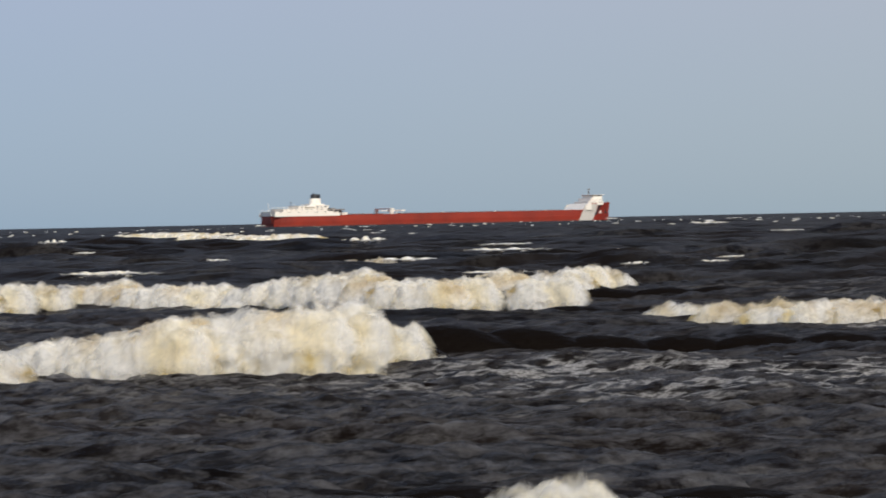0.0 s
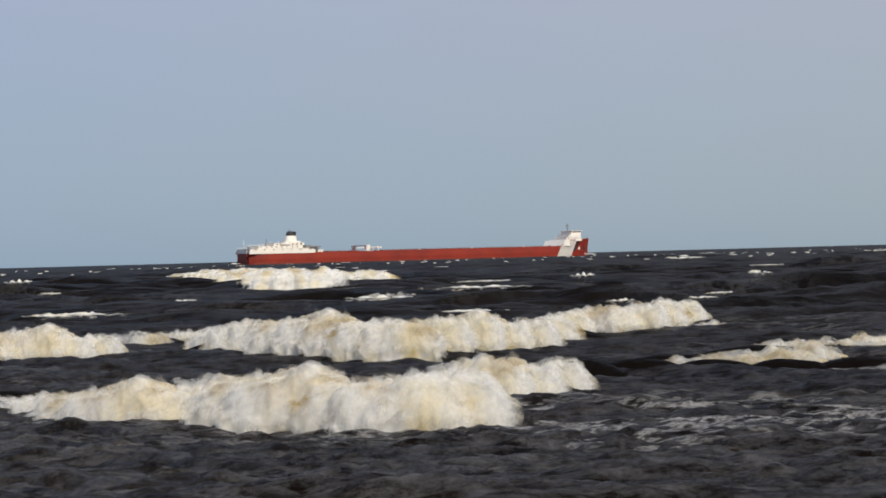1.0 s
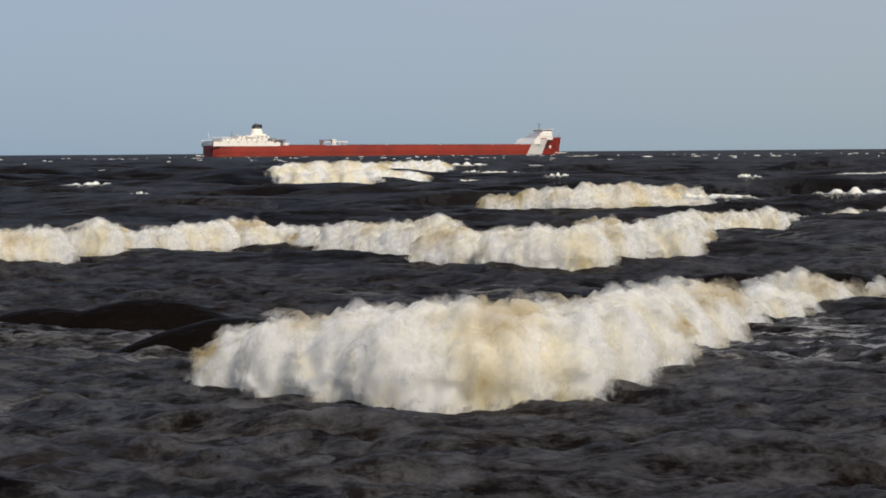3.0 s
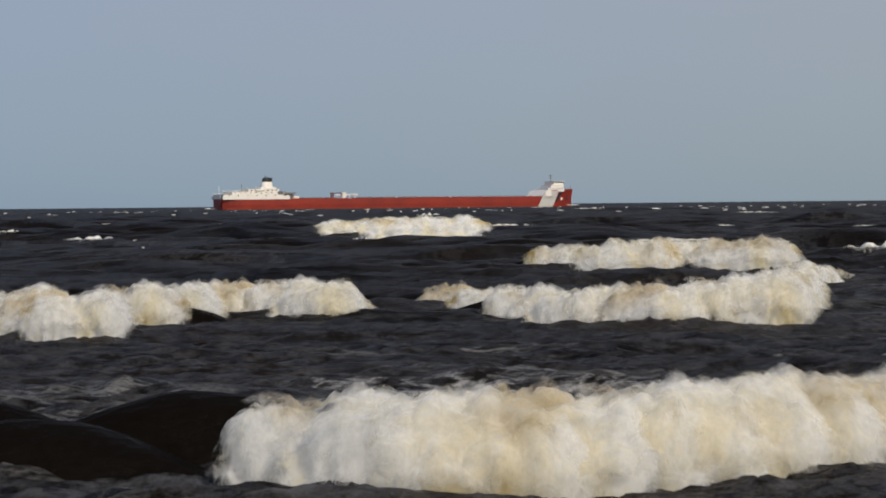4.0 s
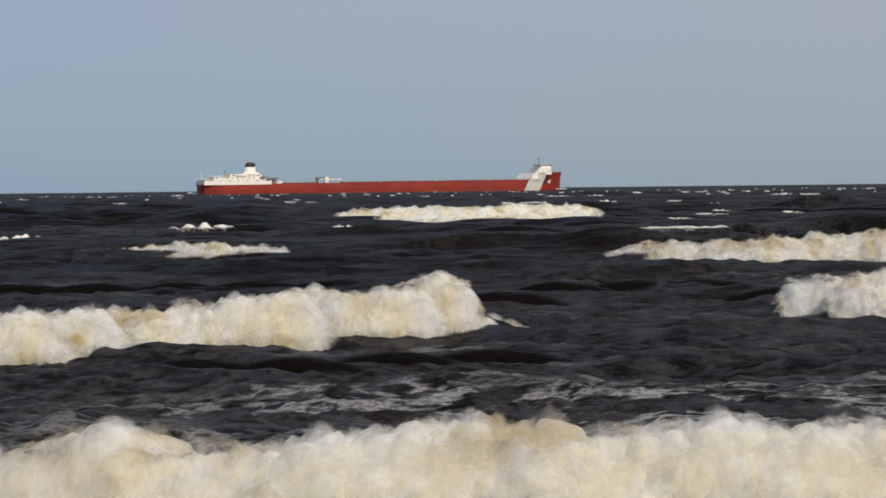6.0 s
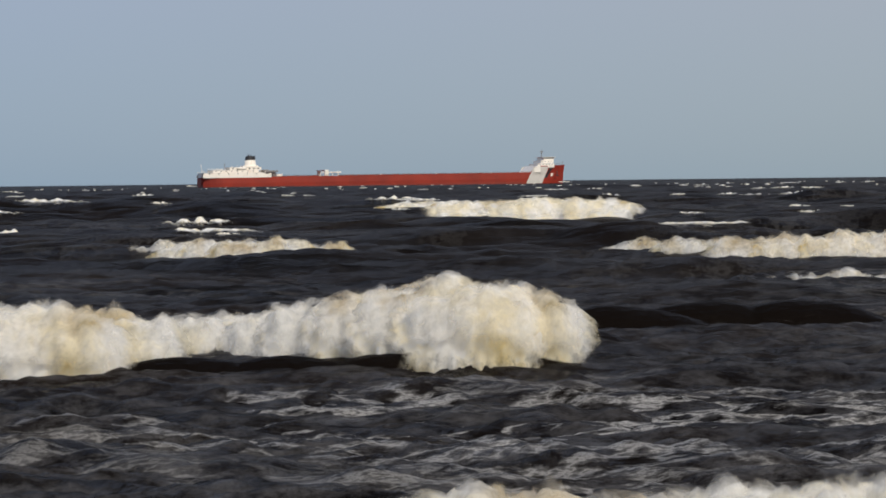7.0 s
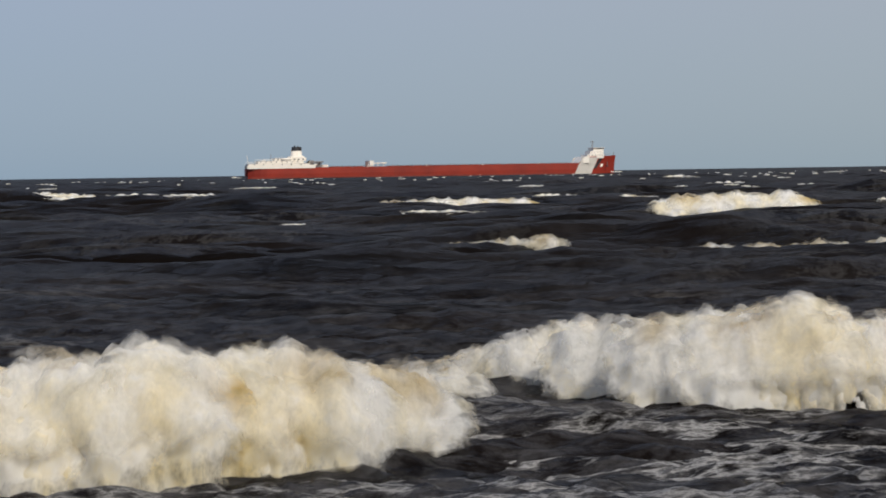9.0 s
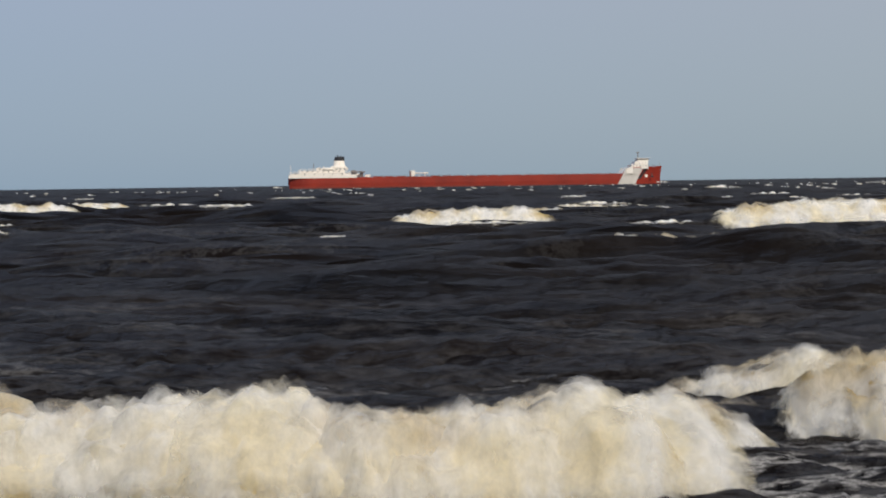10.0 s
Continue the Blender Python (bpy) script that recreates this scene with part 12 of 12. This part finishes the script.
    walk(breaker_thin_foam[10], [(0, P(-2.82, -0.8, -2)), (4.5, P(-2.82, -0.8, -2)), (5, P(-2.82, 1.28, -2)), (5.7, P(-2.82, 1.74, -2)), (6.5, P(-2.82, -9.72, -2)), (7, P(-2.82, -6.23, -0.45)), (7.5, P(-2.82, -6.27, -0.52)), (8, P(-2.82, -4, -0.68)), (8.5, P(-2.82, -2.56, -0.79)), (9, P(-2.82, -0.27, -2)), (9.5, P(-2.82, -7.28, -2)), (10, P(-2.82, 6.71, -2))])
    walk(breaker_thin_foam[11], [(0, P(-1.52, -0.73, -2)), (4.5, P(-1.52, -0.73, -2)), (5, P(-1.52, 1.35, -2)), (5.7, P(-1.52, 1.81, -2)), (6.5, P(-1.52, -9.72, -2)), (7, P(-1.52, -5.3, -2)), (7.5, P(-1.52, -5.18, -0.49)), (8, P(-1.52, -5.2, -0.6)), (8.5, P(-1.52, -2.84, -0.74)), (9, P(-1.52, -0.27, -2)), (9.5, P(-1.52, -7.28, -2)), (10, P(-1.52, 6.71, -2))])
    walk(breaker_thin_foam[12], [(0, P(-0.22, -0.97, -2)), (4.5, P(-0.22, -0.97, -2)), (5, P(-0.22, 1.11, -2)), (5.7, P(-0.22, 1.57, -2)), (6.5, P(-0.22, -9.72, -2)), (7, P(-0.22, -5.3, -2)), (7.5, P(-0.22, -3.38, -2)), (8, P(-0.22, -5.87, -0.52)), (8.5, P(-0.22, -2.17, -0.67)), (9, P(-0.22, -0.47, -2)), (9.5, P(-0.22, -7.28, -2)), (10, P(-0.22, 6.71, -2))])
    walk(breaker_thin_foam[13], [(0, P(1.08, -1.15, -2)), (4.5, P(1.08, -1.15, -2)), (5, P(1.08, 0.93, -2)), (5.7, P(1.08, 1.39, -2)), (6.5, P(1.08, -9.72, -2)), (7, P(1.08, -5.3, -2)), (7.5, P(1.08, -2.45, -2)), (8, P(1.08, -3.28, -2)), (8.5, P(1.08, -1.5, -0.6)), (9, P(1.08, -1.05, -0.75)), (9.5, P(1.08, -7.28, -2)), (10, P(1.08, 6.71, -2))])
    walk(breaker_thin_foam[14], [(0, P(2.38, -1.02, -2)), (4.5, P(2.38, -1.02, -2)), (5, P(2.38, 1.06, -2)), (5.7, P(2.38, 1.52, -2)), (6.5, P(2.38, -9.72, -2)), (7, P(2.38, -5.3, -2)), (7.5, P(2.38, -2.45, -2)), (8, P(2.38, -1.91, -2)), (8.5, P(2.38, -0.73, -0.45)), (9, P(2.38, -1.62, -0.7)), (9.5, P(2.38, -7.28, -2)), (10, P(2.38, 6.71, -2))])
    walk(breaker_thin_foam[15], [(0, P(3.68, -0.67, -2)), (4.5, P(3.68, -0.67, -2)), (5, P(3.68, 1.41, -2)), (5.7, P(3.68, 1.87, -2)), (6.5, P(3.68, -9.72, -2)), (7, P(3.68, -5.3, -2)), (7.5, P(3.68, -2.45, -2)), (8, P(3.68, -1.91, -2)), (8.5, P(3.68, 0.05, -2)), (9, P(3.68, -2.19, -0.5)), (9.5, P(3.68, -6.6, -0.81)), (10, P(3.68, 6.71, -2))])
    walk(breaker_thin_foam[16], [(0, P(4.98, -1.06, -2)), (4.5, P(4.98, -1.06, -2)), (5, P(4.98, 1.02, -2)), (5.7, P(4.98, 1.48, -2)), (6.5, P(4.98, -9.72, -2)), (7, P(4.98, -5.3, -2)), (7.5, P(4.98, -2.45, -2)), (8, P(4.98, -1.91, -2)), (8.5, P(4.98, 0.11, -2)), (9, P(4.98, -0.14, -2)), (9.5, P(4.98, -5.78, -0.74)), (10, P(4.98, 6.71, -2))])
    walk(breaker_thin_foam[17], [(0, P(6.28, -0.93, -2)), (4.5, P(6.28, -0.93, -2)), (5, P(6.28, 1.15, -2)), (5.7, P(6.28, 1.61, -2)), (6.5, P(6.28, -9.72, -2)), (7, P(6.28, -5.3, -2)), (7.5, P(6.28, -2.45, -2)), (8, P(6.28, -1.91, -2)), (8.5, P(6.28, 0.11, -2)), (9, P(6.28, 2.15, -2)), (9.5, P(6.28, -5.29, -0.56)), (10, P(6.28, 6.51, -2))])
    walk(breaker_thin_foam[18], [(0, P(7.58, -0.66, -2)), (4.5, P(7.58, -0.66, -2)), (5, P(7.58, 1.42, -2)), (5.7, P(7.58, 1.88, -2)), (6.5, P(7.58, -9.72, -2)), (7, P(7.58, -5.3, -2)), (7.5, P(7.58, -2.45, -2)), (8, P(7.58, -1.91, -2)), (8.5, P(7.58, 0.11, -2)), (9, P(7.58, 2.15, -2)), (9.5, P(7.58, -3.96, -2)), (10, P(7.58, 3.53, -0.31))])
    walk(breaker_thin_foam[19], [(0, P(8.88, -1.17, -2)), (4.5, P(8.88, -1.17, -2)), (5, P(8.88, 0.91, -2)), (5.7, P(8.88, 1.37, -2)), (6.5, P(8.88, -9.72, -2)), (7, P(8.88, -5.3, -2)), (7.5, P(8.88, -2.45, -2)), (8, P(8.88, -1.91, -2)), (8.5, P(8.88, 0.11, -2)), (9, P(8.88, 2.15, -2)), (9.5, P(8.88, -3.46, -2)), (10, P(8.88, -0.53, -0.34))])
    walk(breaker_thin_swell[0], [(0, P(-23.1, 3.38, -1.59)), (3.5, P(-23.1, 3.38, -1.52)), (4.5, P(-23.1, 3.38, -1.29)), (5, P(-23.1, -4.32, -1.29)), (5.7, P(-23.1, -2.19, -1.29)), (6.5, P(-23.1, 4.87, -1.29)), (7, P(-23.1, 11.36, -1.29)), (7.5, P(-23.1, 6.84, -1.29)), (8, P(-23.1, -0.33, -1.29)), (8.5, P(-23.1, 0.96, -1.29)), (9, P(-23.1, 0.09, -1.29)), (9.5, P(-23.1, -3.66, -1.29)), (10, P(-23.1, -0.13, -1.29))])
    walk(breaker_thin_swell[1], [(0, P(-19.72, 3.19, -1.59)), (3.5, P(-19.72, 3.19, -1.52)), (4.5, P(-19.72, 3.19, -1.29)), (5, P(-19.72, -4.38, -1.29)), (5.7, P(-19.72, -2.19, -1.29)), (6.5, P(-19.72, 4.87, -1.29)), (7, P(-19.72, 11.36, -1.29)), (7.5, P(-19.72, 6.84, -1.29)), (8, P(-19.72, -0.33, -1.29)), (8.5, P(-19.72, 0.96, -1.29)), (9, P(-19.72, 0.09, -1.29)), (9.5, P(-19.72, -3.66, -1.29)), (10, P(-19.72, -0.13, -1.29))])
    walk(breaker_thin_swell[2], [(0, P(-16.34, 2.5, -1.59)), (3.5, P(-16.34, 2.5, -1.52)), (4.5, P(-16.34, 2.5, -1.29)), (5, P(-16.34, -3.23, -1.29)), (5.7, P(-16.34, -1.16, -1.29)), (6.5, P(-16.34, 4.88, -1.29)), (7, P(-16.34, 11.36, -1.29)), (7.5, P(-16.34, 6.84, -1.29)), (8, P(-16.34, -0.33, -1.29)), (8.5, P(-16.34, 0.96, -1.29)), (9, P(-16.34, 0.09, -1.29)), (9.5, P(-16.34, -3.66, -1.29)), (10, P(-16.34, -0.13, -1.29))])
    walk(breaker_thin_swell[3], [(0, P(-12.96, 2.28, -1.59)), (3.5, P(-12.96, 2.28, -1.52)), (4.5, P(-12.96, 2.28, -1.29)), (5, P(-12.96, 2.98, -1.29)), (5.7, P(-12.96, 3.43, -1.29)), (6.5, P(-12.96, 4.55, -1.29)), (7, P(-12.96, 11.36, -1.29)), (7.5, P(-12.96, 6.84, -1.29)), (8, P(-12.96, -0.33, -1.29)), (8.5, P(-12.96, 0.96, -1.29)), (9, P(-12.96, 0.09, -1.29)), (9.5, P(-12.96, -3.66, -1.29)), (10, P(-12.96, -0.13, -1.29))])
    walk(breaker_thin_swell[4], [(0, P(-9.58, 2.28, -1.59)), (3.5, P(-9.58, 2.28, -1.52)), (4.5, P(-9.58, 2.28, -1.29)), (5, P(-9.58, 4.36, -1.29)), (5.7, P(-9.58, 2.35, -1.29)), (6.5, P(-9.58, 0.33, -1.61)), (7, P(-9.58, 7.17, -1.29)), (7.5, P(-9.58, 6.44, -1.64)), (8, P(-9.58, -0.33, -1.29)), (8.5, P(-9.58, 0.96, -1.29)), (9, P(-9.58, 0.09, -1.29)), (9.5, P(-9.58, -3.66, -1.29)), (10, P(-9.58, -0.13, -1.29))])
    walk(breaker_thin_swell[5], [(0, P(-6.2, 2.28, -1.59)), (3.5, P(-6.2, 2.28, -1.52)), (4.5, P(-6.2, 2.28, -1.29)), (5, P(-6.2, 4.36, -1.29)), (6.5, P(-6.2, -5.04, -1.59)), (7, P(-6.2, 0.5, -1.64)), (7.5, P(-6.2, 0.14, -1.64)), (8, P(-6.2, -0.26, -1.64)), (8.5, P(-6.2, 1, -1.29)), (9, P(-6.2, 0.09, -1.29)), (9.5, P(-6.2, -3.66, -1.29)), (10, P(-6.2, -0.13, -1.29))])
    walk(breaker_thin_swell[6], [(0, P(-2.82, 2.28, -1.59)), (3.5, P(-2.82, 2.28, -1.52)), (4.5, P(-2.82, 2.28, -1.29)), (5, P(-2.82, 4.36, -1.29)), (5.7, P(-2.82, 3.86, -1.29)), (6.5, P(-2.82, 0.53, -1.29)), (7, P(-2.82, -3.48, -1.64)), (7.5, P(-2.82, -2.68, -1.64)), (8, P(-2.82, -1.82, -1.64)), (8.5, P(-2.82, 0.38, -1.64)), (9, P(-2.82, 0.24, -1.29)), (9.5, P(-2.82, -3.66, -1.29)), (10, P(-2.82, -0.13, -1.29))])
    walk(breaker_thin_swell[7], [(0, P(0.56, 2.28, -1.59)), (3.5, P(0.56, 2.28, -1.52)), (4.5, P(0.56, 2.28, -1.29)), (5, P(0.56, 4.36, -1.29)), (5.7, P(0.56, 4.82, -1.29)), (6.5, P(0.56, 1.98, -1.29)), (7, P(0.56, -3.69, -1.29)), (7.5, P(0.56, -0.74, -1.29)), (8, P(0.56, 1.4, -1.64)), (8.5, P(0.56, 1.54, -1.64)), (9, P(0.56, 1.61, -1.64)), (9.5, P(0.56, -3.66, -1.29)), (10, P(0.56, -0.13, -1.29))])
    walk(breaker_thin_swell[8], [(0, P(3.94, 2.28, -1.59)), (3.5, P(3.94, 2.28, -1.52)), (4.5, P(3.94, 2.28, -1.29)), (5, P(3.94, 4.36, -1.29)), (5.7, P(3.94, 4.82, -1.29)), (6.5, P(3.94, 1.98, -1.29)), (7, P(3.94, -3.69, -1.29)), (7.5, P(3.94, -0.13, -1.29)), (8, P(3.94, 6.13, -1.29)), (8.5, P(3.94, 9.39, -1.29)), (9, P(3.94, 3.71, -1.64)), (9.5, P(3.94, -2.9, -1.64)), (10, P(3.94, 0.02, -1.29))])
    walk(breaker_thin_swell[9], [(0, P(7.32, 2.28, -1.59)), (3.5, P(7.32, 2.28, -1.52)), (4.5, P(7.32, 2.28, -1.29)), (5, P(7.32, 4.36, -1.29)), (5.7, P(7.32, 4.82, -1.29)), (6.5, P(7.32, 1.98, -1.29)), (7, P(7.32, -3.69, -1.29)), (7.5, P(7.32, -0.13, -1.29)), (8, P(7.32, 6.13, -1.29)), (8.5, P(7.32, 13.22, -1.29)), (9, P(7.32, 10.9, -1.29)), (9.5, P(7.32, 2.57, -1.29)), (10, P(7.32, 3.21, -1.64))])
    walk(breaker_thin_swell[10], [(0, P(10.7, 2.28, -1.59)), (3.5, P(10.7, 2.28, -1.52)), (4.5, P(10.7, 2.28, -1.29)), (5, P(10.7, 4.36, -1.29)), (5.7, P(10.7, 4.82, -1.29)), (6.5, P(10.7, 1.98, -1.29)), (7, P(10.7, -3.69, -1.29)), (7.5, P(10.7, -0.13, -1.29)), (8, P(10.7, 6.13, -1.29)), (8.5, P(10.7, 13.22, -1.29)), (9, P(10.7, 11.94, -1.29)), (9.5, P(10.7, 5.31, -1.29)), (10, P(10.7, -2.07, -1.29))])
    walk(breaker_distant, [(0, P(0, 294.2, 0)), (8, P(0, 252.6, 0)), (8.5, P(0, 269.6, 0)), (9, P(0, 274.9, 0)), (9.5, P(0, 241.7, 0)), (10, P(0, 252.7, 0))])
    walk(breaker_distant_foam[0], [(0, P(-53.52, -0.35, -2)), (7.5, P(-53.52, -0.35, -2)), (8, P(-53.52, -0.06, -0.49)), (8.5, P(-53.52, 12.28, -0.43)), (9, P(-53.52, 35.78, 0.01)), (9.5, P(-53.52, 22.3, -0.29)), (10, P(-53.52, 39.09, -0.29))])
    walk(breaker_distant_foam[1], [(0, P(-50.32, 0.05, -2)), (7.5, P(-50.32, 0.05, -2)), (8, P(-50.32, 0.34, -0.49)), (8.5, P(-50.32, 12.68, -0.43)), (9, P(-50.32, 25.36, -0.01)), (9.5, P(-50.32, 22.69, -0.29)), (10, P(-50.32, 39.5, -0.27))])
    walk(breaker_distant_foam[2], [(0, P(-47.12, -0.15, -2)), (7.5, P(-47.12, -0.15, -2)), (8, P(-47.12, 0.14, -0.49)), (8.5, P(-47.12, 12.5, -0.42)), (9, P(-47.12, 14.36, -0.03)), (9.5, P(-47.12, 22.53, -0.23)), (10, P(-47.12, 39.34, -0.22))])
    walk(breaker_distant_foam[3], [(0, P(-43.92, 0.01, -2)), (7.5, P(-43.92, 0.01, -2)), (8, P(-43.92, 0.3, -0.49)), (8.5, P(-43.92, 4.62, -0.33)), (9, P(-43.92, 3.7, -0.06)), (9.5, P(-43.92, 22.8, -0.06)), (10, P(-43.92, 39.53, -0.17))])
    walk(breaker_distant_foam[4], [(0, P(-40.72, 0.16, -2)), (7.5, P(-40.72, 0.16, -2)), (8, P(-40.72, 0.24, -0.82)), (8.5, P(-40.72, -4.68, -0.2)), (9, P(-40.72, -6.97, -0.08)), (9.5, P(-40.72, 15.49, 0.09)), (10, P(-40.72, 1.94, 0.04))])
    walk(breaker_distant_foam[5], [(0, P(-37.52, -1.92, -2)), (8, P(-37.52, -1.92, -2)), (8.5, P(-37.52, -14.33, -0.79)), (9, P(-37.52, -18.03, -0.1)), (9.5, P(-37.52, -32.32, 0.42)), (10, P(-37.52, -52.57, 0.33))])
    walk(breaker_distant_foam[6], [(0, P(-34.32, -1.94, -2)), (8, P(-34.32, -1.94, -2)), (8.5, P(-34.32, -15.02, -2)), (9, P(-34.32, -29.22, -0.71)), (9.5, P(-34.32, -39.21, 0.52)), (10, P(-34.32, -62.48, 0.47))])
    walk(breaker_distant_swell[0], [(0, P(-61.84, 4.07, -1.27)), (8, P(-61.84, 4.07, -0.89)), (8.5, P(-61.84, 16.38, -0.89)), (9, P(-61.84, 39.61, -0.84)), (9.5, P(-61.84, 26.31, -0.89)), (10, P(-61.84, 43.1, -0.89))])
    walk(breaker_distant_swell[1], [(0, P(-53.52, 4.07, -1.27)), (8, P(-53.52, 4.07, -0.89)), (8.5, P(-53.52, 16.38, -0.89)), (9, P(-53.52, 34.56, -0.75)), (9.5, P(-53.52, 26.31, -0.89)), (10, P(-53.52, 43.1, -0.89))])
    walk(breaker_distant_swell[2], [(0, P(-45.2, 4.03, -1.27)), (8, P(-45.2, 4.03, -0.89)), (8.5, P(-45.2, 9.36, -0.89)), (9, P(-45.2, 11.53, -0.77)), (9.5, P(-45.2, 22.86, -0.81)), (10, P(-45.2, 33.52, -0.83))])
    walk(breaker_distant_swell[3], [(0, P(-36.88, 2.72, -1.27)), (8, P(-36.88, 2.72, -0.89)), (8.5, P(-36.88, -7.11, -0.89)), (9, P(-36.88, -15.87, -0.89)), (9.5, P(-36.88, -17.35, -0.58)), (10, P(-36.88, -33.99, -0.58))])
    walk(breaker_distant_swell[4], [(0, P(-28.56, 2.24, -1.27)), (8, P(-28.56, 2.24, -0.89)), (8.5, P(-28.56, -10.84, -0.89)), (9, P(-28.56, -29.54, -0.89)), (9.5, P(-28.56, -39.85, -0.89)), (10, P(-28.56, -65.73, -0.89))])


motions()
